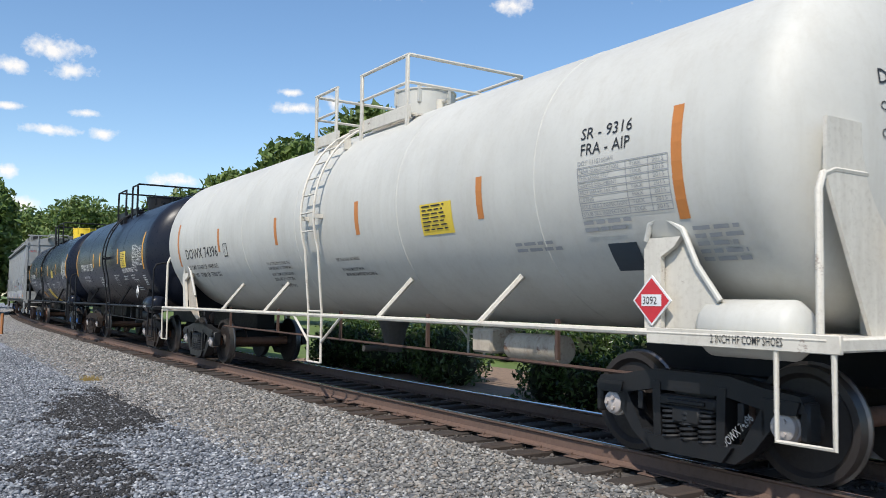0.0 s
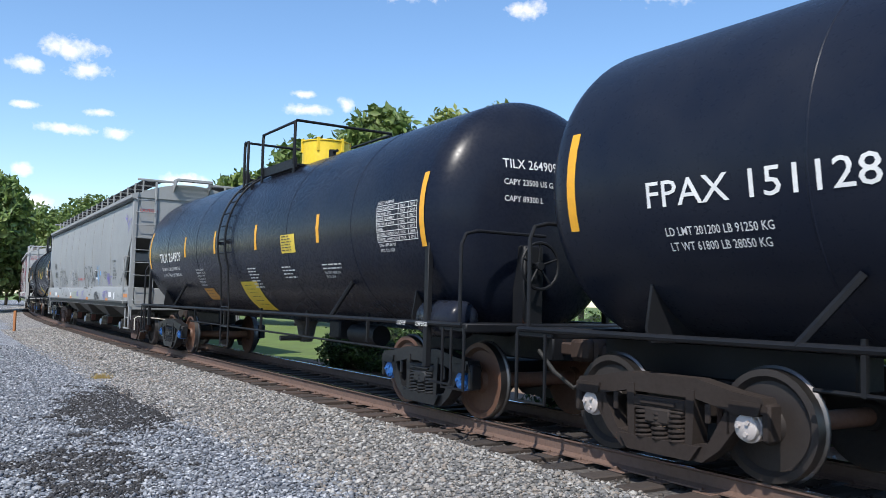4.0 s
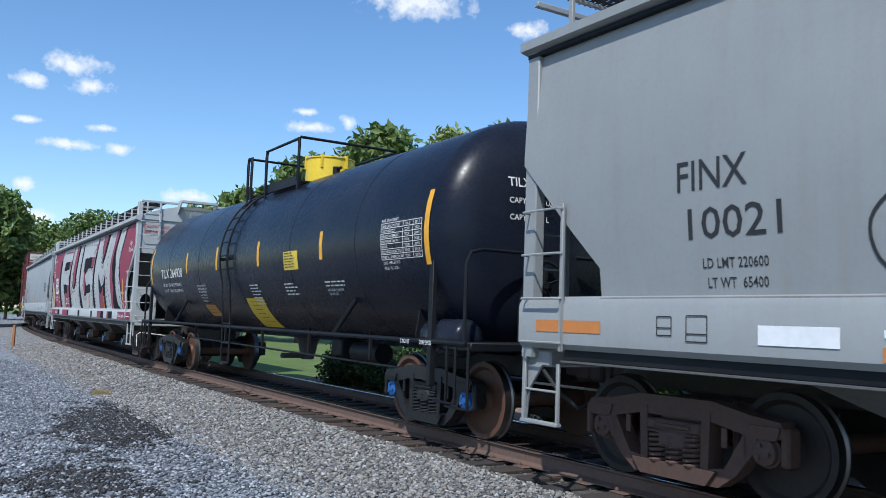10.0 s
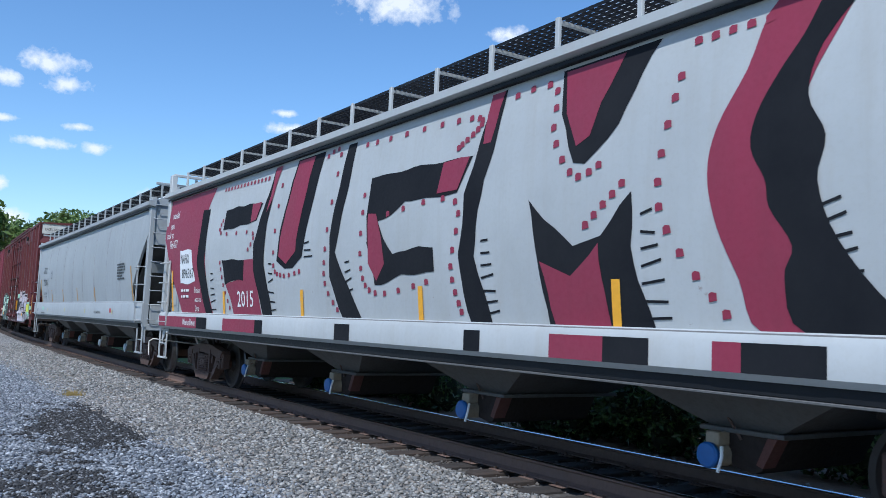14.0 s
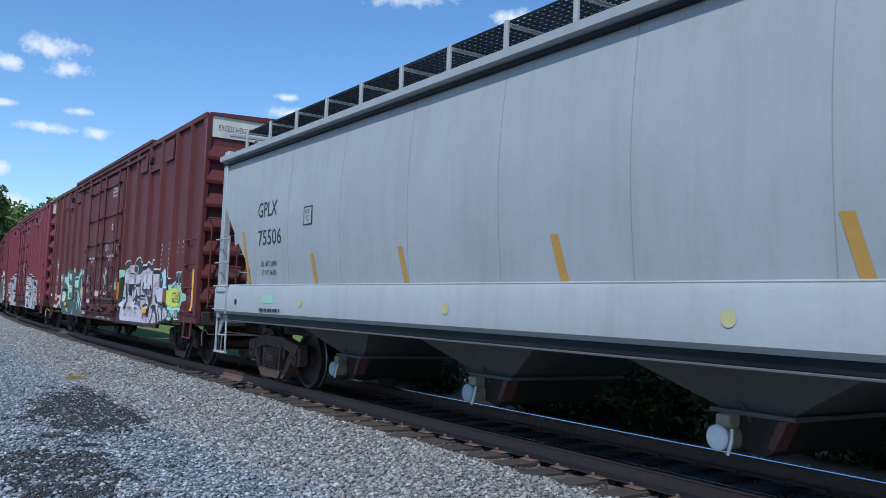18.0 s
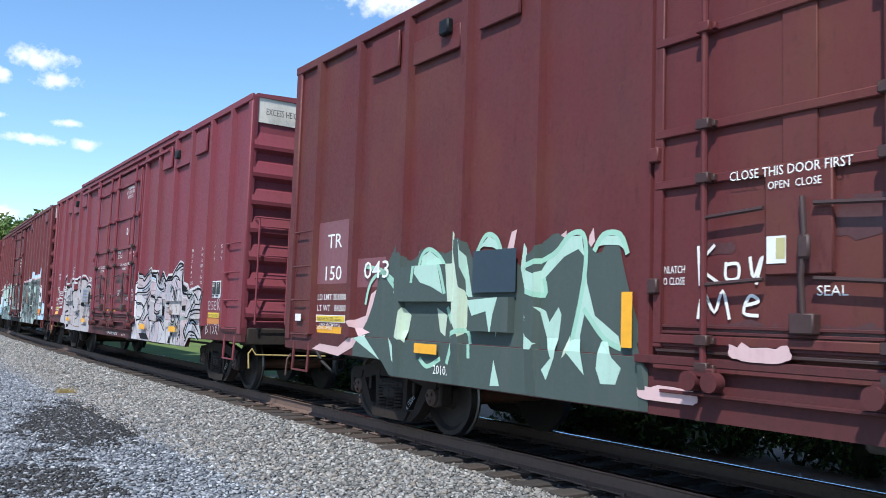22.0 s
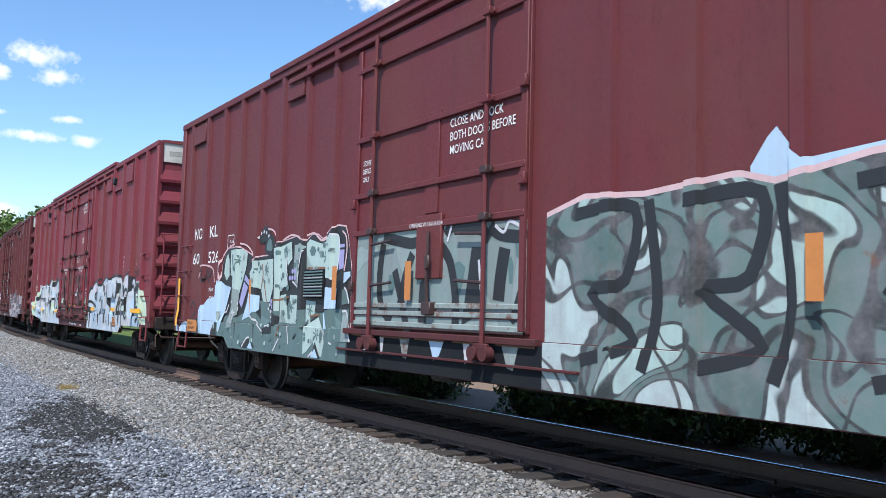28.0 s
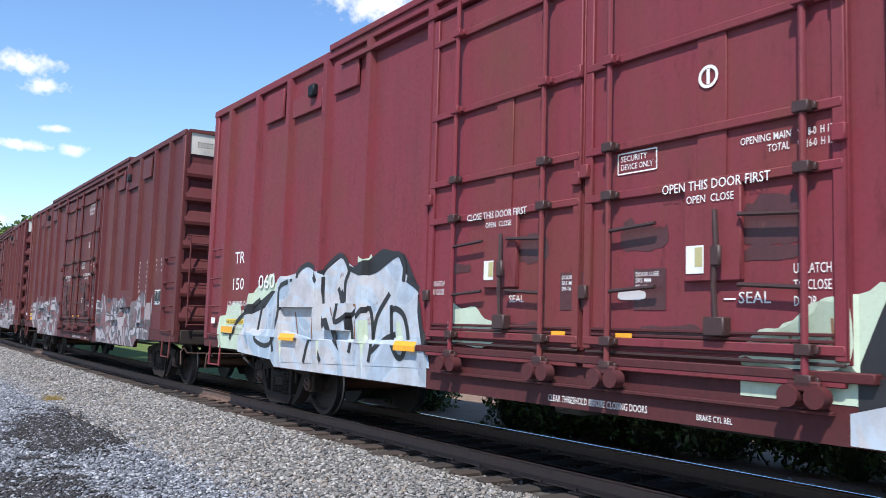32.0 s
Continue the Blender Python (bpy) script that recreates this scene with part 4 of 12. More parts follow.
def hopper_car(name, label, spec):
    car = start_car(name, label, "covered hopper", spec)
    half, tc, hb = spec["half"], spec["trucks"], spec["body"]
    paint = spec["paint"]
    zs, ze = spec["zs"], spec["ze"]

    def fn(x, z, lift):
        if z < zs:
            return (x, 1.622 + lift, z)
        return (x, hopper_half(z, zs, ze) + lift, z)
    side = Side(fn)
    c0, zf, zk = spec["cut"]  # the side ends c0 short of the end below zf, and slopes out to the end at zk
    for s in (1, -1):
        g = Geo()
        zl = sorted([zs + (ze - zs) * i / 12 for i in range(13)] + [zf, zk])

        def edge(z):
            u = max(0.0, min(1.0, (z - zf) / (zk - zf)))
            return hb - c0 * (1 - u)
        rows = [[(s * 0 + x, s * fn(x, z, 0)[1], z) for x in np.linspace(-edge(z), edge(z), 20)] for z in zl]
        n = 20
        vs = [p for r in rows for p in r] + [(x, y - s * 0.06, z) for r in rows for x, y, z in r]
        m = len(zl) * n
        fs = []
        for i in range(len(zl) - 1):
            for j in range(n - 1):
                q = (i * n + j, i * n + j + 1, (i + 1) * n + j + 1, (i + 1) * n + j)
                fs += [q, tuple(k + m for k in q[::-1])]
            for j in (0, n - 1):
                fs.append((i * n + j, (i + 1) * n + j, (i + 1) * n + j + m, i * n + j + m))
        g.add(vs, fs)
        part("side_sheet", g, paint, car)
        for x in spec["seams"]:
            part("weld_seam", Geo().tube([(x, s * (fn(x, z, 0)[1] + 0.001), z) for z in zl], spec.get("seam_r", 0.007), 5), M["seam_grey"], car)
        # side sill: a deep flanged channel
        part("side_sill", Geo().prism([(s * 1.48, zs), (s * 1.57, zs + 0.03), (s * 1.62, zs - 0.05), (s * 1.62, spec["sill"] + 0.05), (s * 1.57, spec["sill"]), (s * 1.52, spec["sill"] + 0.03)], "x", -hb, hb), paint, car)
        part("sill_joint", Geo().box(-hb + 1.1, hb - 1.1, s * 1.50, s * 1.585, zs + 0.004, zs + 0.018), M["seam_grey"], car)
        part("sill_flange", Geo().box(-hb + 0.6, hb - 0.6, s * 1.46, s * 1.55, spec["sill"] - 0.10, spec["sill"] + 0.01, 0.006), M["black_trim"], car)
        part("flange_lip", Geo().box(-hb + 0.6, hb - 0.6, s * 1.44, s * 1.60, spec["sill"] - 0.12, spec["sill"] - 0.10, 0.004), M["hopper_bay"], car)
        # black strip that draws the eave's shadow line on the side sheet
        part("eave_gutter", Geo().box(-hb, hb, s * 1.50, s * 1.585, ze - 0.045, ze - 0.005), M["black_trim"], car)
        part("eave_rail", Geo().prism([(s * 1.50, ze - 0.01), (s * 1.65, ze + 0.03), (s * 1.65, ze + 0.12), (s * 1.45, ze + 0.2)], "x", -hb - 0.05, hb + 0.05), paint, car)
    # roof, arched
    g = Geo()
    ys = np.linspace(-1.5, 1.5, 13)
    top = [(y, ze + 0.15 + 0.36 * (1 - (y / 1.5) ** 2)) for y in ys]
    g.prism(top + [(1.5, ze + 0.05), (-1.5, ze + 0.05)], "x", -hb, hb)
    part("roof", g, paint, car)
    # running boards of steel mesh on stanchions
    zr = ze + 0.62
    for s in (1, -1):
        g = Geo()
        for y in np.linspace(0.72, 1.25, 8):
            g.box(-hb + 0.2, hb - 0.2, s * (y - 0.006), s * (y + 0.006), zr - 0.03, zr)
        for x in np.arange(-hb + 0.25, hb - 0.2, 0.11):
            g.box(x - 0.006, x + 0.006, s * 0.72, s * 1.25, zr - 0.03, zr)
        part("running_board", g, spec["board"], car, "galvanised steel grating walkway")
        for x in np.linspace(-hb + 0.3, hb - 0.3, 17):
            part("board_bracket", Geo().box(x - 0.03, x + 0.03, s * 1.26, s * 1.30, ze + 0.1, zr, 0.005).box(x - 0.025, x + 0.025, s * 0.7, s * 1.28, zr - 0.06, zr - 0.03), paint, car)
    for x in np.linspace(-hb + 1.5, hb - 1.5, 9):
        part("hatch", Geo().box(x - 0.75, x + 0.75, -0.35, 0.35, ze + 0.45, ze + 0.60, 0.04), paint, car)
    for e in (-1, 1):
        # end wall above the slope sheet, framed ends
        part("end_sheet", Geo().prism([(-1.5, 3.0), (1.5, 3.0), (1.5, ze + 0.1)] + [(y, z - 0.01) for y, z in top[::-1]] + [(-1.5, ze + 0.1)], "x", e * (hb - 0.04), e * (hb - 0.1)), paint, car)
        part("slope_sheet", Geo().add([(e * (hb - 0.06), y, 3.02) for y in (-1.48, 1.48)] + [(e * (hb - 2.6), y, 1.2) for y in (1.48, -1.48)] + [(e * (hb - 0.10), y, 2.98) for y in (-1.48, 1.48)] + [(e * (hb - 2.64), y, 1.16) for y in (1.48, -1.48)], [(0, 1, 2, 3), (4, 7, 6, 5), (0, 3, 7, 4), (1, 5, 6, 2), (0, 4, 5, 1), (3, 2, 6, 7)]), M["hopper_dark"], car)
        zp = spec["post_top"]
        for y in (1.52, -1.52):
            part("corner_post", Geo().box(e * (hb - 0.17), e * (hb + 0.005), y - 0.06, y + 0.06, 1.06, zp, 0.012), paint, car)
        if spec["centre_post"]:
            part("centre_post", Geo().box(e * (hb - 0.10), e * (hb + 0.05), -0.24, 0.16, 1.1, ze + 0.36, 0.02), paint, car)
        else:
            # stiffener across the slope sheet, and the plate that closes the end at sill height
            part("slope_beam", Geo().prism([(e * (hb - 0.66), 2.40), (e * (hb - 0.60), 2.62), (e * (hb - 0.40), 2.58), (e * (hb - 0.46), 2.36)], "y", -1.46, 1.46), paint, car)
            part("end_plate", Geo().box(e * (hb - 0.05), e * (hb + 0.012), -1.44, 1.44, 1.13, 1.60, 0.01), paint, car)
        # walkway across the end: grating on two brackets, and the bars that run down to the corner posts
        g = Geo()
        for y in np.linspace(-0.46, 0.46, 16):
            g.box(e * (hb + 0.02), e * (hb + 0.42), y - 0.005, y + 0.005, zr - 0.03, zr)
        for dx in np.linspace(0.04, 0.41, 7):
            g.box(e * (hb + dx - 0.005), e * (hb + dx + 0.005), -0.46, 0.46, zr - 0.03, zr)
        part("end_walkway", g, spec["board"], car, "steel grating step across the end")
        part("walkway_frame", Geo().box(e * (hb + 0.40), e * (hb + 0.44), -0.5, 0.5, zr - 0.06, zr + 0.01, 0.004), paint, car)
        for y in (-0.5, 0.5):
            part("walkway_bracket", Geo().prism([(e * hb, zr - 0.34), (e * (hb + 0.04), zr - 0.34), (e * (hb + 0.42), zr - 0.06), (e * (hb + 0.42), zr), (e * hb, zr)], "y", y - 0.012, y + 0.012), paint, car)
        for s in (1, -1):
            part("crossover_bar", Geo().box(e * (hb - 0.03), e * (hb + 0.03), s * 0.5, s * 1.5, zr - 0.09, zr - 0.03, 0.008), paint, car)
        part("end_sill", Geo().box(e * (hb - 0.35), e * (hb + 0.005), -1.50, 1.50, 0.98, 1.14, 0.02), paint, car)
        part("shear_plate", Geo().box(e * (hb - 2.6), e * (hb - 0.1), -1.45, 1.45, 1.14, 1.18), paint, car)
        part("centre_sill", Geo().box(e * (half - 0.5), e * (hb - 3.2), -0.2, 0.2, 0.78, 1.14, 0.02), M["hopper_dark"], car)
        part("grab_bar", Geo().tube([(e * (hb + 0.03), 0.98, 2.62), (e * (hb + 0.09), 0.96, 2.62), (e * (hb + 0.09), -0.96, 2.62), (e * (hb + 0.03), -0.98, 2.62)], 0.013, 6), paint, car)
        for s in (1, -1):
            part("ladder_stile", Geo().box(e * (hb + 0.02), e * (hb + 0.045), s * 0.955, s * 1.015, 1.16, ze + 0.52, 0.005), paint, car)
            nr = 9
            for i in range(nr):
                z = 1.24 + (zp - 0.18 - 1.24) * i / (nr - 1)
                part("ladder_rung", Geo().tube([(e * (hb + 0.01), s * 1.50, z + 0.03), (e * (hb + 0.085), s * 1.49, z), (e * (hb + 0.085), s * 1.0, z), (e * (hb + 0.03), s * 0.98, z + 0.03)], 0.012, 6), paint, car)
            if spec["centre_post"]:
                # plate with a round hand hole beside the sill
                g, n = Geo(), 24
                ring = [(math.cos(math.tau * k / n), math.sin(math.tau * k / n)) for k in range(n)]
                inner = [(s * (1.24 + 0.15 * u), 1.62 + 0.25 * v) for u, v in ring]
                outer = [(s * (1.24 + 0.24 * u / max(abs(u), abs(v))), 1.60 + 0.46 * v / max(abs(u), abs(v))) for u, v in ring]
                vs = [(e * (hb - d), y, z) for d in (0.0, 0.03) for y, z in inner + outer]
                fs = []
                for k in range(n):
                    j = (k + 1) % n
                    fs += [(k, j, n + j, n + k), (2 * n + k, 3 * n + k, 3 * n + j, 2 * n + j), (k, 2 * n + k, 2 * n + j, j), (n + k, n + j, 3 * n + j, 3 * n + k)]
                part("hand_hole_plate", g.add(vs, fs), paint, car, "plate with a round hand hole")
            side_l = part("side_ladder", Geo().box(e * (hb - 0.66), e * (hb - 0.62), s * 1.615, s * 1.65, 1.14, 2.52, 0.006), paint, car)
            for z in (1.22, 1.63, 2.05, 2.47):
                part("ladder_rung", Geo().tube([(e * (hb - 0.66), s * 1.65, z), (e * (hb - 0.62), s * 1.69, z), (e * (hb - 0.12), s * 1.69, z), (e * (hb - 0.08), s * 1.58, z)], 0.012, 6), paint, side_l)
            st = part("step", Geo().box(e * (hb - 0.07), e * (hb - 0.02), s * 1.55, s * 1.58, 0.46, 1.08, 0.006).box(e * (hb - 0.56), e * (hb - 0.52), s * 1.55, s * 1.58, 0.46, 1.02, 0.006).box(e * (hb - 0.56), e * (hb - 0.02), s * 1.53, s * 1.60, 0.44, 0.475, 0.006), paint, car)
            part("step_rung", Geo().rod((e * (hb - 0.04), s * 1.565, 0.76), (e * (hb - 0.54), s * 1.565, 0.76), 0.013, 6), paint, st)
            part("step_gusset", Geo().prism([(e * (hb - 0.02), 1.0), (e * (hb - 0.02), 0.7), (e * (hb - 0.26), 1.0)], "y", s * 1.50, s * 1.525), paint, car)
        part("uncoupling_lever", Geo().tube([(e * (hb + 0.10), 1.42, 0.42), (e * (hb + 0.06), 1.42, 0.74), (e * (hb + 0.10), 1.34, 0.80), (e * (hb + 0.35), 0.2, 0.68)], 0.014, 6), M["white_trim"], car)
        coupler(car, e, half)
        add_truck(car, spec, e * tc, M["rust"], M["rust"])
    g = hand_wheel(-hb - 0.2, -0.6, 1.9, 0.28, -hb + 0.3)
    part("brake_wheel", g, M["black_trim"], car)
    # hopper bays and outlet gates
    nb = spec["bays"]
    inner = hb - 2.2
    for i in range(nb):
        xc = -inner + 2 * inner * (i + 0.5) / nb
        w = inner / nb
        g = Geo()
        a = [(xc - w, -1.45), (xc + w, -1.45), (xc + w, 1.45), (xc - w, 1.45)]
        b = [(xc - 0.33, -0.8), (xc + 0.33, -0.8), (xc + 0.33, 0.8), (xc - 0.33, 0.8)]
        g.add([(x, y, 1.3) for x, y in a] + [(x, y, 0.64) for x, y in b], [(0, 1, 5, 4), (1, 2, 6, 5), (2, 3, 7, 6), (3, 0, 4, 7), (4, 5, 6, 7)])
        bay = part("discharge_bay", g, M["hopper_bay"], car, smooth=False)
        part("bay_flange", Geo().box(xc - 0.40, xc + 0.40, -0.88, 0.88, 0.605, 0.645, 0.006).box(xc - 0.38, xc + 0.38, 0.80, 0.815, 0.66, 0.70, 0.003), M["hopper_bay"], bay)
        gate = part("outlet_gate", Geo().prism([(xc - 0.31, 0.60), (xc + 0.15, 0.60), (xc + 0.10, 0.34), (xc - 0.10, 0.30), (xc - 0.18, 0.34)], "y", -0.6, 0.84), M["truck_dark"], car)
        part("end_plate", Geo().prism([(xc - 0.325, 0.60), (xc - 0.24, 0.60), (xc - 0.14, 0.38), (xc - 0.20, 0.36)], "y", 0.70, 0.86), M["gate_red"], gate, "rusty red end plate")
        gm = spec["caps"][i % len(spec["caps"])]
        part("outlet_pipe", Geo().rod((xc + 0.2, 0.8, 0.42), (xc + 0.2, 1.0, 0.42), 0.10, 14).box(xc + 0.12, xc + 0.26, 0.84, 0.98, 0.50, 0.61, 0.01), M["dull_pipe"], gate)
        part("outlet_cap", Geo().lathe([(0.98, 0.085), (1.0, 0.105), (1.03, 0.105), (1.045, 0.09), (1.05, 0.04)], 20, "y", (xc + 0.2, 0, 0.42)), gm, gate)
        part("gate_lever", Geo().tube([(xc + 0.08, 1.0, 0.50), (xc + 0.05, 1.04, 0.42), (xc + 0.08, 1.05, 0.30)], 0.014, 6), M["placard"], gate)
        part("locking_pin", Geo().rod((xc, 0.86, 0.56), (xc + 0.12, 0.88, 0.74), 0.012, 6), M["rust"], gate)
    return car, side


finx, fx_side = hopper_car("covered_hopper", "grey covered hopper with painted tags along the sill", dict(
    centre=51.0, trucks=8.05, half=10.05, body=9.55, paint=M["grey_hopper"], post_top=4.26, centre_post=False, board=M["black_trim"], seams=(-6.4, -4.62, -2.88, -1.12, 0.58, 2.31, 4.05, 5.79), cut=(1.05, 1.9, 2.96), zs=1.62, ze=4.1, sill=1.16, bays=4, caps=[M["placard"], M["placard"], M["placard"], M["blue_cap"]]))
nahx, nh_side = hopper_car("covered_hopper", "covered hopper painted all over in maroon and white letters", dict(
    centre=87.1, trucks=7.55, half=9.62, body=9.13, paint=M["nahx_white"], post_top=4.44, centre_post=True, board=M["black_trim"], seams=(), cut=(1.25, 2.05, 3.02), zs=1.40, ze=3.9, sill=1.08, bays=4, caps=[M["blue_cap"]]))
gplx, gp_side = hopper_car("covered_hopper", "pale blue-grey covered hopper with amber stripes", dict(
    centre=106.75, trucks=7.6, half=9.68, body=9.1, paint=M["white_hopper"], post_top=4.12, centre_post=False, board=M["black_trim"], seams=(-6.35, -4.6, -2.84, -1.06, 0.74, 2.5, 4.25, 6.0), seam_r=0.003, cut=(1.5, 1.9, 3.3), zs=1.63, ze=3.9, sill=1.14, bays=4, caps=[M["cap_pale"], M["placard"], M["cap_pale"], M["cap_pale"]]))


# ---- boxcars ----
def boxcar(name, label, spec):
    car = start_car(name, label, "boxcar", spec)
    hl, tc, half = spec.get("length", 9.4), 7.05, spec["half"]
    paint = spec["paint"]
    zb, zt = 1.12, 5.08
    hw, far = 1.49, 1.70  # the body is 3.19 m wide and sits a little towards the far rail

    d0, d1 = spec["door"]
    pd = spec.get("post_depth", 0.08)

    def fn(x, z, lift):
        y = 0.0
        if d0 < x < d1 and zb + 0.08 < z < zt - 0.28:
            y = 0.055
        for q in spec["posts"]:
            d = abs(x - q)
            if d < 0.08 and z > zb:
                y = max(y, pd if d < 0.06 else pd * (0.08 - d) / 0.02)
        if z < 1.14:
            y = max(y, 0.03)
        for px, pz, pw, ph in spec["plates"]:
            if abs(x - px) < pw / 2 + 0.004 and abs(z - pz) < ph / 2 + 0.004:
                y = max(y, 0.085)
        return (x, hw + y + lift, z)
    side = Side(fn, sorted([q + d for q in spec["posts"] for d in (-0.08, -0.06, 0.06, 0.08)] + [p[0] + k * (p[2] / 2 + d) for p in spec["plates"] for k in (-1, 1) for d in (0.003, 0.005)]), [1.13, 1.14] + [p[1] + k * (p[3] / 2 + d) for p in spec["plates"] for k in (-1, 1) for d in (0.003, 0.005)])
    for s, hw in ((-1, far), (1, hw)):
        part("side_wall", Geo().box(-hl, hl, s * (hw - 0.06), s * hw, zb, zt), paint, car)
        for x in spec["posts"]:
            part("side_post", Geo().prism([(x - 0.074, s * hw), (x - 0.056, s * (hw + pd)), (x + 0.056, s * (hw + pd)), (x + 0.074, s * hw)], "z", zb, zt - 0.06), paint, car)
        part("eave_rail", Geo().box(-hl, hl, s * hw, s * (hw + 0.06), zt - 0.07, zt + 0.05, 0.01), paint, car)
        part("side_sill", Geo().prism([(-hl, 1.14), (-hl, 0.9), (-6.6, 0.88), (-6.45, 0.84), (-6.38, 0.69), (6.38, 0.69), (6.45, 0.84), (6.6, 0.88), (hl, 0.9), (hl, 1.14)], "y", s * (hw - 0.05), s * (hw + 0.03)), M["red_grimy"], car)
        for x in (-hl + 0.09, hl - 0.09):
            part("corner_post", Geo().box(x - 0.09, x + 0.09, s * (hw - 0.08), s * (hw + 0.05), zb - 0.1, zt + 0.02, 0.02), paint, car)
        part("sill_ledge", Geo().box(-2.3, 2.25, s * (hw + 0.03), s * (hw + 0.085), 0.875, 0.90, 0.004), M["red_grimy"], car)
        # plug doors with frames, ribs, lock rods and rollers
        n = spec["leaves"]
        for i in range(n):
            a, b = d0 + (d1 - d0) * i / n + 0.02, d0 + (d1 - d0) * (i + 1) / n - 0.02
            y0 = hw + 0.002
            dr = part("door", Geo().box(a, b, s * y0, s * (y0 + 0.05), zb + 0.08, zt - 0.28, 0.006), paint, car, "plug door with lock rods")
            g = Geo()
            xg = (a * 0.52 + b * 0.48) if n == 1 else (-1.38 if a < -1 else 1.06)
            g.box(xg - 0.13, xg + 0.13, s * (y0 + 0.05), s * (y0 + 0.07), 2.5, 3.66, 0.004)
            for x in (a + 0.05, b - 0.05):
                g.box(x - 0.045, x + 0.045, s * (y0 + 0.05), s * (y0 + 0.085), zb + 0.1, zt - 0.3, 0.008)
            for z in spec["ribs"]:
                g.box(a + 0.02, b - 0.02, s * (y0 + 0.05), s * (y0 + 0.092), z - 0.035, z + 0.035, 0.008)
            part("door_rib", g, paint, dr)
            for z in spec.get("low_ribs", ()):
                part("lower_rib", Geo().box(a + 0.02, b - 0.02, s * (y0 + 0.05), s * (y0 + 0.08), z - 0.03, z + 0.03, 0.008), M["frost_rust"] if s > 0 else paint, dr)
            for x in [q for q in (-2.15, -0.40, 0.42, 1.80) if a < q < b] if n > 1 else (-0.99, 1.32):
                rd = Geo().rod((x, s * (y0 + 0.13), zb - 0.05), (x, s * (y0 + 0.13), zt - 0.22), 0.026, 8)
                part("lock_rod", rd, spec.get("rod", paint), dr)
                for z in spec["ribs"]:
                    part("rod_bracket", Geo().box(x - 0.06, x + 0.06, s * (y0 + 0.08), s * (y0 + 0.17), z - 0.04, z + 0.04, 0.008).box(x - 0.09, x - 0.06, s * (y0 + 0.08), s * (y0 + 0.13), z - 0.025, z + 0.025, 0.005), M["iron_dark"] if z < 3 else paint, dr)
                for o in (-0.10, 0.09):
                    part("roller", Geo().rod((x + o, s * (y0 + 0.10), zb - 0.13), (x + o, s * (y0 + 0.20), zb - 0.13), 0.075, 12), M["red_grimy"], dr)
                part("roller_arm", Geo().box(x - 0.12, x + 0.11, s * (y0 + 0.12), s * (y0 + 0.17), zb - 0.10, zb - 0.03, 0.01), M["red_grimy"], dr)
                for z in (1.7, 2.2):
                    part("rod_lever", Geo().rod((x, s * (y0 + 0.13), z), (x - 0.5 if x > (a + b) / 2 else x + 0.5, s * (y0 + 0.13), z + 0.03), 0.018, 6), M["iron_dark"], dr)
            xm = (a * 0.52 + b * 0.48) if n == 1 else (-1.40 if a < -1 else 1.06)
            g = Geo().box(xm - 0.25, xm + 0.25, s * (y0 + 0.05), s * (y0 + 0.10), 1.76, 2.48, 0.01)
            part("latch_box", g, paint, dr)
            lev = Geo().tube([(xm - 0.06, s * (y0 + 0.14), 2.28), (xm - 0.09, s * (y0 + 0.16), 2.0), (xm - 0.05, s * (y0 + 0.14), 1.75), (xm - 0.06, s * (y0 + 0.13), 1.48)], 0.02, 8)
            lev.box(xm - 0.13, xm - 0.04, s * (y0 + 0.14), s * (y0 + 0.18), 1.86, 2.02, 0.015)
            part("door_handle", lev, M["iron_dark"], dr, "twisted dark steel door handle")
            part("handle_keeper", Geo().box(xm - 0.14, xm + 0.04, s * (y0 + 0.05), s * (y0 + 0.15), 1.36, 1.50, 0.01), M["iron_dark"], dr)
            for z in (1.20, 1.245, 1.345, 1.39):
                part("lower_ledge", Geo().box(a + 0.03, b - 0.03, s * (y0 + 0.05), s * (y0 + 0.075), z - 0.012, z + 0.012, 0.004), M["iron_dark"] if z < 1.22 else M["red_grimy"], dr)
            for x, z in ((a + 0.03, 2.7), (a + 0.03, 3.66), (b - 0.03, 1.7), (b - 0.03, 2.75)):
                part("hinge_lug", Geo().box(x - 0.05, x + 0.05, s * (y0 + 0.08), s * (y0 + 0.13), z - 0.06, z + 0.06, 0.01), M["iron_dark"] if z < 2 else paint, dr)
        for z, o in ((zb + 0.02, 0.15), (zt - 0.2, 2.2)):
            part("door_track", Geo().box(d0 - o, d1 + o, s * hw, s * (hw + 0.10), z - 0.05, z + 0.02, 0.008), paint if z > 3 else M["red_grimy"], car)
        for x in (-hl + 0.55, hl - 0.55):
            for z in (1.11, 1.6, 2.08, 2.58):
                g = Geo().tube([(x - 0.29, s * hw, z), (x - 0.28, s * (hw + 0.075), z), (x + 0.28, s * (hw + 0.075), z), (x + 0.29, s * hw, z)], 0.013, 6)
                part("grab_iron", g, paint, car)
            g = Geo().tube([(x - 0.24, s * (hw + 0.02), 1.0), (x - 0.24, s * (hw + 0.04), 0.6), (x + 0.24, s * (hw + 0.04), 0.6), (x + 0.24, s * (hw + 0.02), 1.0)], 0.022, 6)
            part("step", g, paint, car)
        for x, w, h, z in spec["vents"]:
            part("vent_plate", Geo().box(x - w / 2, x + w / 2, s * (hw + 0.02), s * (hw + 0.06), z - h / 2, z + h / 2, 0.01), spec.get("vent", paint), car)
        for x in spec.get("latches", ()):
            part("vent_latch", Geo().box(x - 0.09, x + 0.09, s * (hw + 0.05), s * (hw + 0.14), 4.56, 4.74, 0.02), M["black_trim"], car)
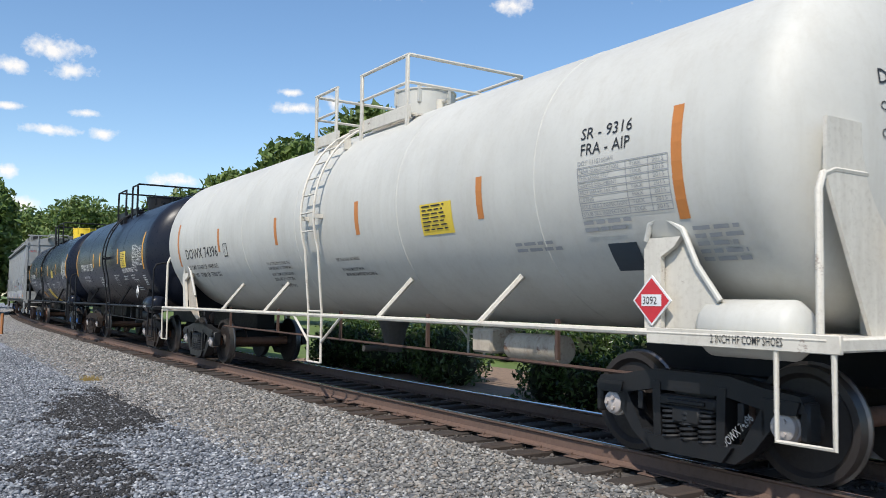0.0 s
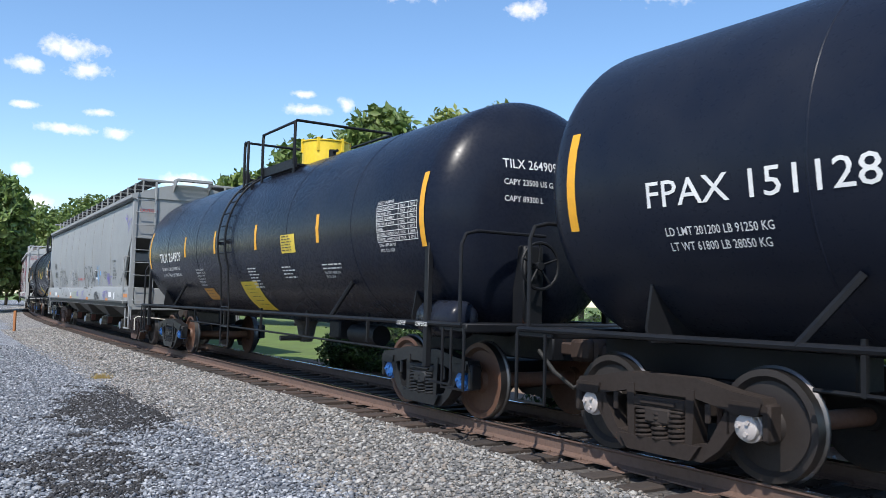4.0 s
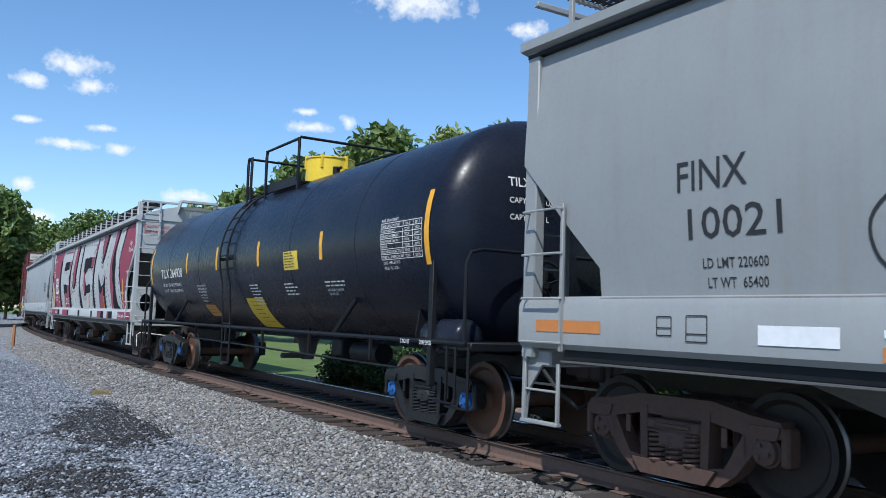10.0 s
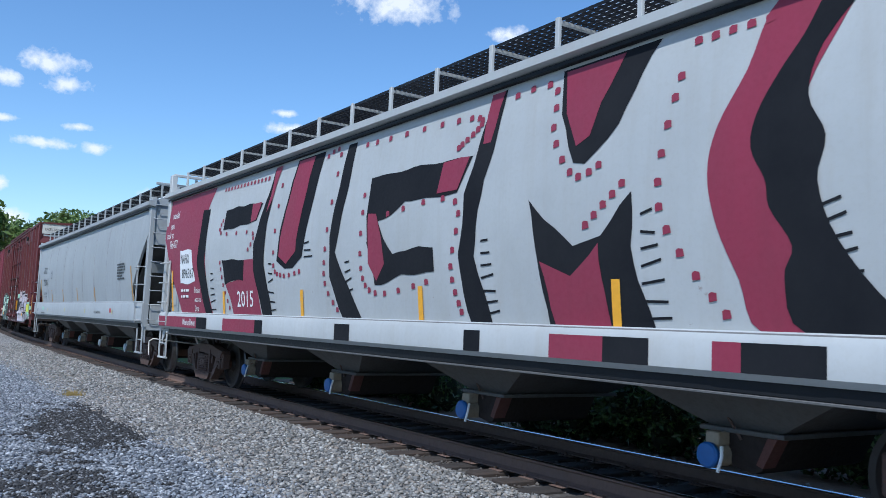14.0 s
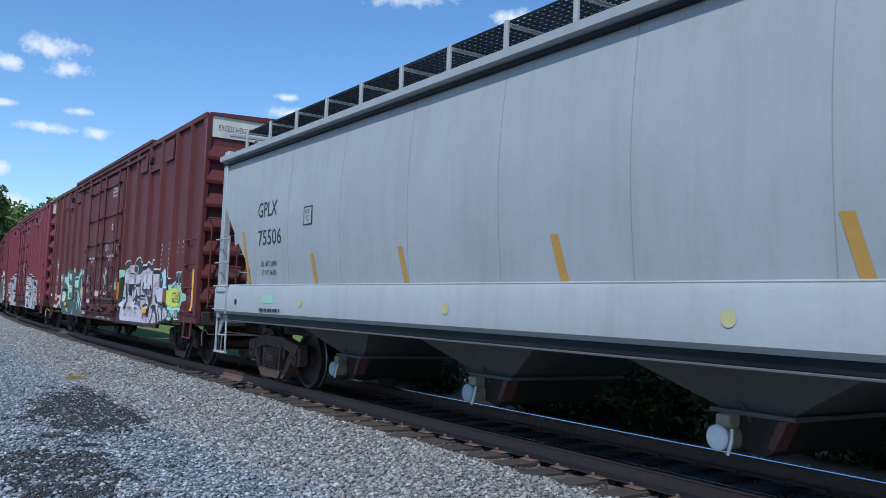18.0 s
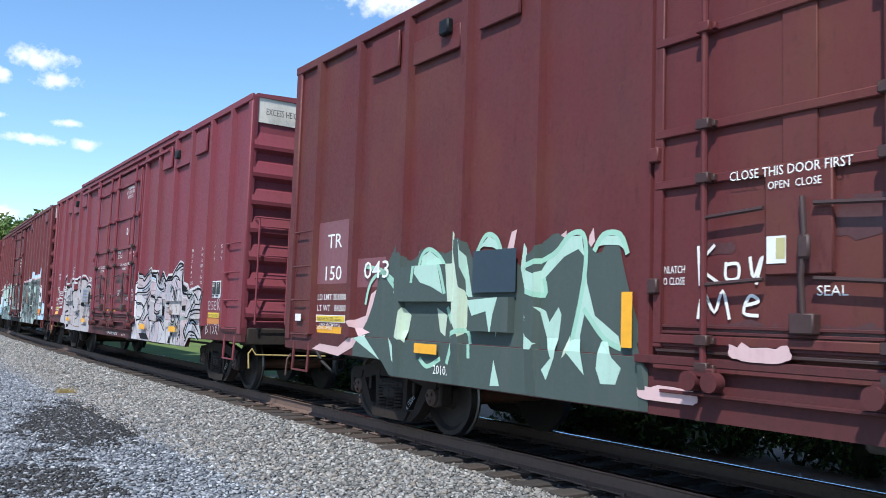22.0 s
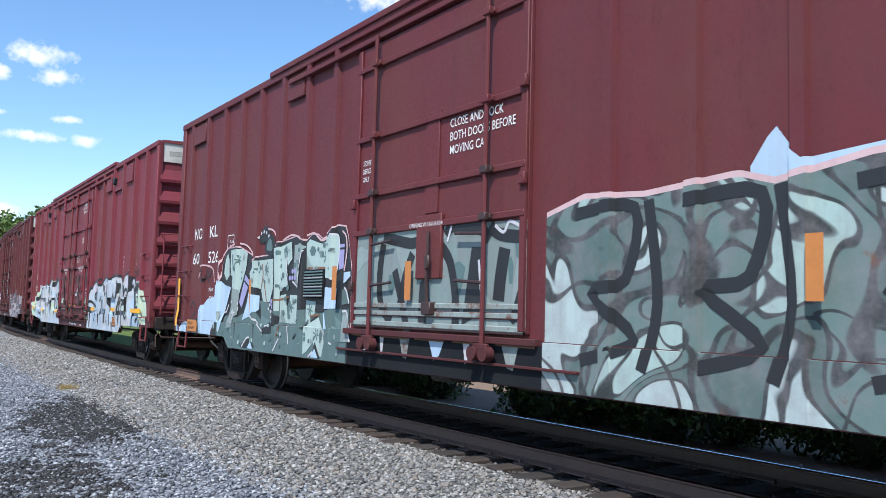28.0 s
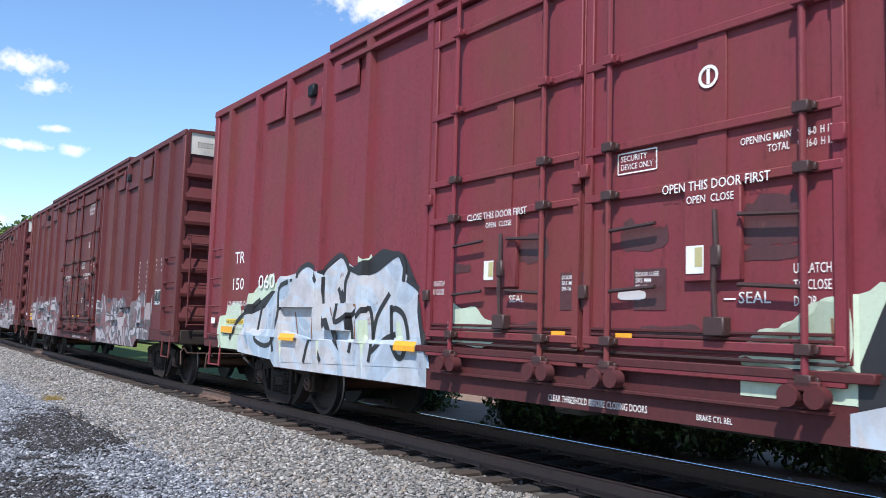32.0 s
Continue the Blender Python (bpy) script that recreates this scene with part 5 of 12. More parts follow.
        for x, z, w, h in spec["plates"]:
            part("side_plate", Geo().box(x - w / 2, x + w / 2, s * (hw + 0.03), s * (hw + 0.085), z - h / 2, z + h / 2, 0.008), M[spec["sprayed"][0 if x < 0 else 1]] if s > 0 and spec["sprayed"] else paint, car)
    part("roof", Geo().prism([(-far - 0.02, zt), (-far + 0.04, zt + 0.06), (-0.1, zt + 0.13), (1.45, zt + 0.06), (1.51, zt)], "x", -hl, hl), paint, car)
    if spec.get("roof_rail", True):
        part("roof_overhang", Geo().box(-5.2, 4.9, -far - 0.09, 1.58, zt + 0.03, zt + 0.12, 0.01), paint, car)
    for e in (-1, 1):
        # corrugated end
        g = Geo()
        zz, prof = zb - 0.05, []
        nr = 7
        dz = (zt - 0.62 - zb) / nr
        for i in range(nr):
            z0 = zb + i * dz
            prof += [(0.0, z0), (0.0, z0 + dz * 0.28), (0.09, z0 + dz * 0.42), (0.10, z0 + dz * 0.55), (0.02, z0 + dz * 0.95)]
        prof += [(0.0, zt - 0.6), (0.0, zt)]
        vs = [(e * (hl - 0.06 + d), y, z) for d, z in prof for y in (-far + 0.02, hw - 0.02)]
        g.add(vs, [(2 * i, 2 * i + 1, 2 * i + 3, 2 * i + 2) for i in range(len(prof) - 1)])
        vb = [(e * (hl - 0.12), y, z) for z in (zb, zt) for y in (-far + 0.02, hw - 0.02)]
        g.add(vb, [(0, 1, 3, 2)])
        part("end_wall", g, paint, car, "corrugated steel end wall", smooth=False)
        if spec["band"]:
            part("end_band", Geo().box(e * (hl - 0.05), e * (hl - 0.03), -far + 0.02, hw - 0.02, zt - 0.43, zt - 0.0), M[spec["band"]], car, "white painted band across the end")
        part("end_sill", Geo().box(e * (hl - 0.3), e * (hl + 0.02), -1.62, 1.42, 0.86, 1.14, 0.02), M["truck_dark"], car)
        part("draft_sill", Geo().box(e * (half - 0.45), e * (tc - 1.2), -0.22, 0.22, 0.72, 1.12, 0.02), M["coupler_iron"], car)
        for s, y in ((1, 1.32), (-1, -1.53)):
            for z in (1.25, 1.62, 1.98, 2.36, 2.85):
                part("end_rung", Geo().tube([(e * hl, y, z), (e * (hl + 0.12), y, z), (e * (hl + 0.12), y - s * 0.5, z), (e * hl, y - s * 0.5, z)], 0.014, 6), paint, car)
        part("end_handrail", Geo().tube([(e * hl, 1.38, 3.0), (e * (hl + 0.13), 1.36, 3.0), (e * (hl + 0.13), -1.58, 3.0), (e * hl, -1.6, 3.0)], 0.018, 6), paint, car)
        for y in (0.80, 1.34, -1.01, -1.55):
            part("ladder_stile", Geo().rod((e * (hl + 0.12), y, 1.2), (e * (hl + 0.12), y, 3.0), 0.018, 6), paint, car)
        part("crossover_platform", Geo().box(e * (hl + 0.02), e * (hl + 0.42), -0.75, 0.72, 1.24, 1.27), M["dull_pipe"], car)
        part("uncoupling_lever", Geo().tube([(e * (hl + 0.16), 1.42, 0.48), (e * (hl + 0.12), 1.42, 0.72), (e * (hl + 0.12), 1.36, 0.80), (e * (hl + 0.14), 1.3, 0.70), (e * (hl + 0.5), 0.2, 0.70)], 0.015, 6), M[spec.get("lever", "rust")], car)
        coupler(car, e, half)
        add_truck(car, spec, e * tc, M["truck_dark"], M["rust"])
    g = Geo().box(-hl + 1.0, hl - 1.0, -0.2, 0.2, 0.75, 1.12)
    for x in np.linspace(-5.5, 5.5, 8):
        g.box(x - 0.06, x + 0.06, -1.4, 1.4, 0.85, 1.1)
    part("underframe", g, M["hopper_dark"], car)
    g = Geo().rod((-1.5, 0.6, 0.72), (-0.4, 0.6, 0.72), 0.17, 14).box(0.6, 1.0, 0.4, 0.9, 0.55, 0.85, 0.03).rod((-5.4, 0.5, 0.7), (5.4, 0.5, 0.7), 0.025, 6)
    part("brake_gear", g, M["hopper_dark"], car)
    hb_ = part("hand_brake", Geo().box(-hl - 0.15, -hl, -1.0, -0.42, 1.74, 2.34, 0.02), paint, car, "flat brake housing on the end")
    g = Geo()
    for y in np.linspace(-0.95, -0.47, 12):
        g.box(-hl - 0.162, -hl - 0.155, y - 0.004, y + 0.004, 1.79, 2.25)
    for z in np.linspace(1.80, 2.24, 12):
        g.box(-hl - 0.166, -hl - 0.158, -0.96, -0.46, z - 0.004, z + 0.004)
    part("brake_screen", g.box(-hl - 0.156, -hl - 0.152, -0.96, -0.46, 1.78, 2.26), M["truck_black"], hb_, "dark mesh screen")
    return car, side


POSTS_A = (-8.48, -7.4, -6.21, -5.1, -3.87, -2.75, 2.42, 3.82, 5.02, 6.21, 7.41, 8.58)
POSTS_B = (-8.9, -7.95, -7.05, -6.15, -5.3, -4.4, -3.5, -2.6, 2.6, 3.5, 4.4, 5.3, 6.15, 7.0, 7.92, 8.85)


def red_boxcar(centre, paint, label, sprayed=None, lever="rust"):
    return boxcar("boxcar", label, dict(centre=centre, trucks=7.05, half=10.28, paint=paint, door=(-2.44, 2.35), leaves=2, ribs=(1.09, 1.29, 2.50, 2.91, 3.66, 4.5), lever=lever, latches=(-5.35, 5.35), posts=POSTS_A, band="white_trim", sprayed=sprayed,
                  vents=((-4.45, 0.66, 0.46, 4.7), (-5.6, 0.95, 0.28, 4.52), (-6.75, 0.66, 0.46, 4.7), (4.45, 0.66, 0.46, 4.7), (5.6, 0.95, 0.28, 4.52), (6.75, 0.66, 0.46, 4.7)), plates=((-5.66, 1.78, 1.15, 0.4), (-4.6, 1.45, 0.65, 0.34), (-6.8, 1.42, 0.6, 0.34), (4.45, 1.45, 0.65, 0.34), (5.6, 1.78, 1.1, 0.4))))


box_a, ba_side = red_boxcar(126.56, M["red_dark"], "dark red double-door boxcar with green and white wall painting", ("block_white", "flames"))
box_b, bb_side = red_boxcar(147.12, M["red"], "red double-door boxcar with grey scribbled wall painting", ("scrawl_lilac", "scrawl_white"), "dull_yellow")
box_c, bc_side = boxcar("boxcar", "dark red single-door boxcar with teal and white wall painting", dict(centre=167.10, length=9.5, trucks=7.05, half=10.28, paint=M["red_plum"], door=(-1.6, 1.9), leaves=1, post_depth=0.055, ribs=(2.37, 2.85, 3.58, 4.5), low_ribs=(1.24, 1.37, 1.46), posts=POSTS_B, band="white_trim", sprayed=None,
                 vents=((-8.4, 0.72, 0.36, 4.76), (-3.92, 0.6, 0.36, 4.76), (3.92, 0.6, 0.36, 4.76), (8.4, 0.72, 0.36, 4.76)), plates=()))
box_d, bd_side = red_boxcar(187.79, M["red_worn"], "red double-door boxcar with pale blue wall painting", ("sky_white", "sky_white"))
box_e, be_side = red_boxcar(208.25, M["red_dark"], "weathered dark red double-door boxcar")
box_f, bf_side = red_boxcar(228.8, M["red_dark"], "dark red double-door boxcar far down the train")
box_g, bg_side = red_boxcar(249.3, M["red"], "red double-door boxcar far down the train")
box_h, bh_side = red_boxcar(269.8, M["red_dark"], "dark red double-door boxcar at the train's rear")


# ---- ground and track ----
def strip(name, mat, lats, s0, s1, ds, label="", ragged=0.0, ragged_at=0):
    """A band of ground along the track; lats is a list of (lat, z)."""
    n = int((s1 - s0) / ds) + 1
    g = Geo()

    def spot(s, k):
        lat, z = lats[k]
        if ragged and k == ragged_at:
            lat += ragged * (noise.noise(Vector((s * 0.5, 3.1, k))) + 0.6 * noise.noise(Vector((s * 2.3, 7.7, k))))
        return on_track(s, lat, z)
    g.sheet(spot, [s0 + (s1 - s0) * i / (n - 1) for i in range(n)], list(range(len(lats))))
    return tagged(new(name, g.mesh(name, mat)), label, kind="structure")


def stony(name, cols, scale, rough=0.95, relief=0.6):
    """Ground of packed small stones: cells of varied colour with gaps between."""
    m, nt, bs = base(name)
    tc = nt.nodes.new("ShaderNodeTexCoord")
    v = node(nt, "ShaderNodeTexVoronoi", Scale=scale)
    nt.links.new(tc.outputs["Object"], v.inputs["Vector"])
    sep = nt.nodes.new("ShaderNodeSeparateColor")
    nt.links.new(v.outputs["Color"], sep.inputs[0])
    c = ramp(nt, sep.outputs[0], [(i / (len(cols) - 1), q) for i, q in enumerate(cols)])
    dk = ramp(nt, v.outputs["Distance"], [(0.35, (0, 0, 0)), (0.75, (0.7, 0.7, 0.7))])
    c = mix(nt, dk, c, (0.05, 0.047, 0.045))
    big = noise_tex(nt, 0.5, 5, 0.6)
    c = mix(nt, ramp(nt, big, [(0.4, (0, 0, 0)), (0.75, (0.45, 0.45, 0.45))]), c, (0.13, 0.13, 0.14))
    nt.links.new(c, bs.inputs["Base Color"])
    bs.inputs["Roughness"].default_value = rough
    inv = nt.nodes.new("ShaderNodeMath")
    inv.operation = "SUBTRACT"
    inv.inputs[0].default_value = 1.0
    nt.links.new(v.outputs["Distance"], inv.inputs[1])
    bump(nt, bs, inv.outputs[0], relief, 0.03)
    return m


YARD_C = [(0.23, 0.255, 0.295), (0.06, 0.068, 0.08), (0.38, 0.41, 0.45), (0.13, 0.145, 0.175), (0.64, 0.66, 0.69), (0.09, 0.10, 0.12)]
BALL_C = [(0.27, 0.26, 0.24), (0.115, 0.114, 0.112), (0.39, 0.378, 0.355), (0.27, 0.225, 0.185), (0.57, 0.555, 0.525), (0.07, 0.072, 0.075), (0.31, 0.308, 0.30)]
YARD = stony("grey_yard_gravel", YARD_C, 24.0)
DIRTY = stony("oily_ballast_between_ties", [(0.06, 0.05, 0.043), (0.10, 0.085, 0.07), (0.035, 0.03, 0.028), (0.15, 0.135, 0.12)], 18.0)
BALLAST = stony("crushed_stone_ballast", BALL_C, 15.0)
LAWN = varied("mown_lawn", [(0.13, 0.20, 0.035)], 0.95, 1.2, relief=0.2)
MULCH = varied("dry_pine_straw", [(0.30, 0.20, 0.13)], 0.95, 9.0, relief=0.8)
ground = tagged(new("ground", Geo().add([(-2500, -2500, -0.40), (2500, -2500, -0.40), (2500, 2500, -0.40), (-2500, 2500, -0.40)], [(0, 1, 2, 3)]).mesh("ground", LAWN)), "flat grassy ground reaching to the horizon", kind="structure")
yard = strip("gravel_yard", YARD, [(40, -0.345), (6, -0.335), (2.2, -0.332)], -60, 200, 2, "grey gravel yard beside the track")
bed = strip("ballast", BALLAST, [(3.05, -0.326), (2.8, -0.31), (2.2, -0.27), (1.5, -0.215), (1.32, -0.222), (1.15, -0.26), (-1.2, -0.26), (-1.45, -0.215), (-2.3, -0.30), (-2.6, -0.38)], -60, 300, 0.3, "tan ballast bed of crushed stone", 0.45, 0)
strip("track_bed", DIRTY, [(1.34, -0.232), (0.9, -0.238), (-1.34, -0.238)], -60, 200, 1, "dark oily stones between the ties", 0.12, 0)
strip("mulch_bed", MULCH, [(-2.2, -0.36), (-6.5, -0.34)], -40, 14, 1, "brown pine straw bed under the hedge")
RAIL = painted("rusty_rail_web", (0.13, 0.078, 0.058), 0.8, (0.04, 0.03, 0.025), 0.5, rust=0.2)
RAILTOP = plain("polished_rail_head", (0.9, 0.9, 0.9), 0.09, 1.0)
track = thing("railway_track", "curved single track with rusty rails on wooden ties", "track", kind="structure")
for lat in (0.7525, -0.7525):
    g = Geo()
    # the far rail leans a little inwards and is worn smooth across its head
    head = [(-0.036, -0.012), (-0.030, -0.002), (-0.020, 0.0), (0.0, -0.0022), (0.020, -0.006), (0.033, -0.011)] if lat < 0 else [(-0.036, -0.012), (-0.028, -0.003), (-0.012, -0.0003), (0.004, -0.0003), (0.016, -0.002), (0.028, -0.006)]
    prof = [(-0.075, -0.18), (-0.075, -0.165), (-0.012, -0.14), (-0.009, -0.045), (-0.036, -0.03)] + head + [(0.036, -0.014), (0.036, -0.03), (0.009, -0.045), (0.012, -0.14), (0.075, -0.165), (0.075, -0.18)]
    g.sheet(lambda s, k: on_track(s, lat + prof[k][0], prof[k][1]), [-60 + i for i in range(260)], list(range(len(prof))))
    me = g.mesh("rail", [RAIL, RAILTOP])
    fix_normals(me)
    k = len(prof) - 1
    me.polygons.foreach_set("material_index", [1 if i % k in ((7, 8, 9, 10) if lat < 0 else (8, 9, 10)) else 0 for i in range(len(me.polygons))])
    ob = new("rail", me)
    ob.parent = track
TIE = varied("weathered_tie_wood", [(0.036, 0.025, 0.020), (0.058, 0.036, 0.027), (0.026, 0.020, 0.018), (0.048, 0.036, 0.030)], 0.95, 12.0, relief=0.8)
tie_me = [Geo().box(-0.112, 0.112, -1.3, 1.3, -0.36, -0.186, 0.014).mesh("tie", TIE), Geo().box(-0.105, 0.118, -1.34, 1.27, -0.36, -0.19, 0.02).mesh("tie", TIE)]
plate_me = Geo().box(-0.1, 0.1, -0.17, 0.17, -0.188, -0.176, 0.004).box(-0.07, -0.04, -0.12, -0.09, -0.18, -0.145, 0.004).box(0.04, 0.07, 0.09, 0.12, -0.18, -0.145, 0.004).box(0.04, 0.07, -0.12, -0.09, -0.18, -0.15, 0.004).mesh("tie_plate", RAIL)
rt = random.Random(4)
for i in range(230):
    s = -14 + i * 0.505 + rt.uniform(-0.03, 0.03)
    ob = new("tie", tie_me[i % 2])
    ob.parent = track
    ob.matrix_basis = Matrix.Translation(on_track(s, rt.uniform(-0.05, 0.07), rt.uniform(-0.012, 0.004))) @ pose(0, 0, 0, 0, 0, math.degrees(heading(s)) + 90 + rt.uniform(-1.5, 1.5))
    if -8 < s < 40:
        for lat in (0.7525, -0.7525):
            o2 = new("tie_plate", plate_me)
            o2.parent = track
            o2.matrix_basis = Matrix.Translation(on_track(s, lat)) @ pose(0, 0, 0, 0, 0, math.degrees(heading(s)) + 90)


# ---- loose stones ----
def stones(name, mat, count, place, size, label, seed):
    """Many angular stones in one mesh; place(rng) gives a spot (Vector)."""
    rng = np.random.RandomState(seed)
    octa = np.array([(1, 0, 0), (-1, 0, 0), (0, 1, 0), (0, -1, 0), (0, 0, 1), (0, 0, -0.7), (0.6, 0.6, 0.55), (-0.6, -0.5, 0.6)], float)
    tri = np.array([(0, 6, 4), (6, 2, 4), (2, 1, 4), (1, 7, 4), (7, 3, 4), (3, 0, 4), (0, 2, 6), (1, 3, 7), (0, 5, 2), (2, 5, 1), (1, 5, 3), (3, 5, 0)])
    pts = np.array([place(rng) for _ in range(count)])
    n = len(pts)
    sc = size[0] + (size[1] - size[0]) * rng.rand(n, 1, 1) ** 1.6
    shape = octa[None] * (0.6 + 0.8 * rng.rand(n, 8, 1)) * (np.array([1, 0.8, 0.62])[None, None] * (0.75 + 0.5 * rng.rand(n, 1, 3)))
    a = rng.rand(n) * 6.283
    tl = (rng.rand(n) - 0.5) * 1.2
    ca, sa, ct, s_t = np.cos(a), np.sin(a), np.cos(tl), np.sin(tl)
    rz = np.zeros((n, 3, 3))
    rz[:, 0, 0], rz[:, 0, 1], rz[:, 1, 0], rz[:, 1, 1], rz[:, 2, 2] = ca, -sa, sa, ca, 1
    rx = np.zeros((n, 3, 3))
    rx[:, 0, 0], rx[:, 1, 1], rx[:, 1, 2], rx[:, 2, 1], rx[:, 2, 2] = 1, ct, -s_t, s_t, ct
    v = np.einsum("nij,nkj->nki", rz @ rx, shape * sc) + pts[:, None]
    f = (tri[None] + (np.arange(n) * 8)[:, None, None]).reshape(-1)
    me = bpy.data.meshes.new(name)
    me.vertices.add(n * 8)
    me.vertices.foreach_set("co", v.astype(np.float32).ravel())
    me.loops.add(len(f))
    me.loops.foreach_set("vertex_index", f.astype(np.int32))
    me.polygons.add(len(f) // 3)
    me.polygons.foreach_set("loop_start", np.arange(0, len(f), 3, dtype=np.int32))
    me.update(calc_edges=True)
    me.materials.append(mat)
    return tagged(new(name, me), label, "gravel", kind="stuff")


def bed_z(lat):
    return float(np.interp(lat, [-2.3, -1.45, -1.2, 1.2, 1.5, 2.2, 3.0, 3.5], [-0.30, -0.215, -0.24, -0.238, -0.215, -0.27, -0.325, -0.34]))


def on_bed(s0, s1, l0, l1):
    def place(rng):
        s, lat = rng.uniform(s0, s1), rng.uniform(l0, l1)
        return on_track(s, lat, bed_z(lat) + 0.008)
    return place


def in_patch(p):
    """The dark oil-stained patches of the yard."""
    w = noise.noise(p * 1.1) * 0.8 + noise.noise(p * 3.7) * 0.55 + noise.noise(p * 9.0) * 0.5
    a = Vector((p.x + 5.1, p.y - 13.0))
    u, v = a.x * -0.38 + a.y * 0.925, a.x * 0.925 + a.y * 0.38
    d1 = math.hypot(u / 3.6, v / 0.85)
    b = Vector((p.x + 3.2, p.y - 7.9))
    u, v = b.x * -0.6 + b.y * 0.8, b.x * 0.8 + b.y * 0.6
    d2 = math.hypot(u / 1.9, v / 1.0)
    return d1 + w * 0.75 < 0.95 or d2 + w * 1.5 < 0.42


OIL = stony("oil_dark_gravel", [(0.014, 0.0145, 0.016), (0.028, 0.029, 0.032), (0.010, 0.010, 0.011), (0.024, 0.025, 0.027), (0.02, 0.02, 0.022), (0.34, 0.35, 0.37)], 26.0)


def oil_patch(s0, s1, l0, l1, label):
    """Ground cells darkened by oil, wherever in_patch says so."""
    g, d = Geo(), 0.07
    for i in range(int((s1 - s0) / d)):
        for j in range(int((l1 - l0) / d)):
            a, b = s0 + i * d, l0 + j * d
            p = on_track(a + d / 2, b + d / 2, -0.33)
            if in_patch(p):
                g.add([on_track(u, v, -0.3305) for u, v in ((a, b), (a + d, b), (a + d, b + d), (a, b + d))], [(0, 1, 2, 3)])
    return tagged(new("oil_stain", g.mesh("oil_stain", OIL)), label, kind="structure")


def in_yard(dark):
    def place(rng):
        while True:
            s = -4.5 + 26 * rng.rand() ** 1.5
            lat = 2.35 + 4.0 * rng.beta(1.3, 1.0)
            p = on_track(s, lat, -0.325)
            if in_patch(p) == dark:
                return p
    return place


STONE_T = varied("tan_crushed_stone", BALL_C, 0.95, 40.0, island=True)
STONE_G = varied("grey_crushed_stone", YARD_C, 0.95, 50.0, island=True)
STONE_D = varied("oil_dark_stone", [(0.016, 0.0165, 0.018), (0.035, 0.036, 0.04), (0.012, 0.012, 0.013), (0.022, 0.022, 0.024), (0.05, 0.05, 0.055), (0.42, 0.43, 0.45)], 0.8, 50.0, island=True)
stones("ballast_stone", STONE_T, 23000, on_bed(-7, 9, 1.22, 3.5), (0.014, 0.042), "loose tan and grey ballast stones", 1)
stones("ballast_stone", STONE_T, 14000, on_bed(9, 34, 1.22, 3.6), (0.022, 0.05), "loose tan and grey ballast stones further along", 2)
STONE_B = varied("oily_brown_stone", [(0.07, 0.055, 0.045), (0.035, 0.03, 0.027), (0.12, 0.10, 0.085), (0.20, 0.185, 0.17)], 0.95, 40.0, island=True)
stones("ballast_stone", STONE_B, 6500, on_bed(-7, 30, -1.3, 1.32), (0.016, 0.042), "oily brown stones between the ties", 3)
stones("ballast_stone", STONE_T, 2500, on_bed(-7, 24, -2.4, -1.25), (0.022, 0.048), "ballast stones behind the far rail", 4)
stones("yard_gravel", STONE_G, 38000, in_yard(False), (0.012, 0.036), "fine grey gravel of the yard", 5)
oil_patch(0.0, 22.0, 2.6, 7.0, "ragged oil-darkened patch of yard gravel")
stones("dark_gravel", STONE_D, 9000, in_yard(True), (0.012, 0.032), "oil-darkened gravel in a ragged patch", 6)


# ---- foliage ----
def foliage(name, cols, shine=0.45):
    m, nt, bs = base(name)
    isl = nt.nodes.new("ShaderNodeNewGeometry").outputs["Random Per Island"]
    c = ramp(nt, isl, [(i / (len(cols) - 1), q) for i, q in enumerate(cols)])
    big = noise_tex(nt, 0.35, 3, 0.6)
    c = mix(nt, ramp(nt, big, [(0.4, (0, 0, 0)), (0.7, (0.35, 0.35, 0.35))]), c, (0.16, 0.15, 0.03))
    nt.links.new(c, bs.inputs["Base Color"])
    bs.inputs["Roughness"].default_value = shine
    tr = nt.nodes.new("ShaderNodeBsdfTranslucent")
    nt.links.new(c, tr.inputs[0])
    mx = nt.nodes.new("ShaderNodeMixShader")
    mx.inputs[0].default_value = 0.25
    nt.links.new(bs.outputs[0], mx.inputs[1])
    nt.links.new(tr.outputs[0], mx.inputs[2])
    nt.links.new(mx.outputs[0], nt.nodes["Material Output"].inputs[0])
    return m


LEAF_TREE = foliage("tree_leaves", [(0.07, 0.12, 0.035), (0.11, 0.19, 0.05), (0.18, 0.25, 0.07), (0.09, 0.15, 0.04)])
LEAF_PALE = foliage("pale_tree_leaves", [(0.13, 0.20, 0.05), (0.20, 0.26, 0.06), (0.27, 0.29, 0.08)])
LEAF_HEDGE = foliage("glossy_hedge_leaves", [(0.022, 0.05, 0.012), (0.04, 0.085, 0.018), (0.07, 0.12, 0.03)], 0.3)
BARK = painted("tree_bark", (0.10, 0.075, 0.055), 0.95, (0.03, 0.025, 0.02), 0.6)


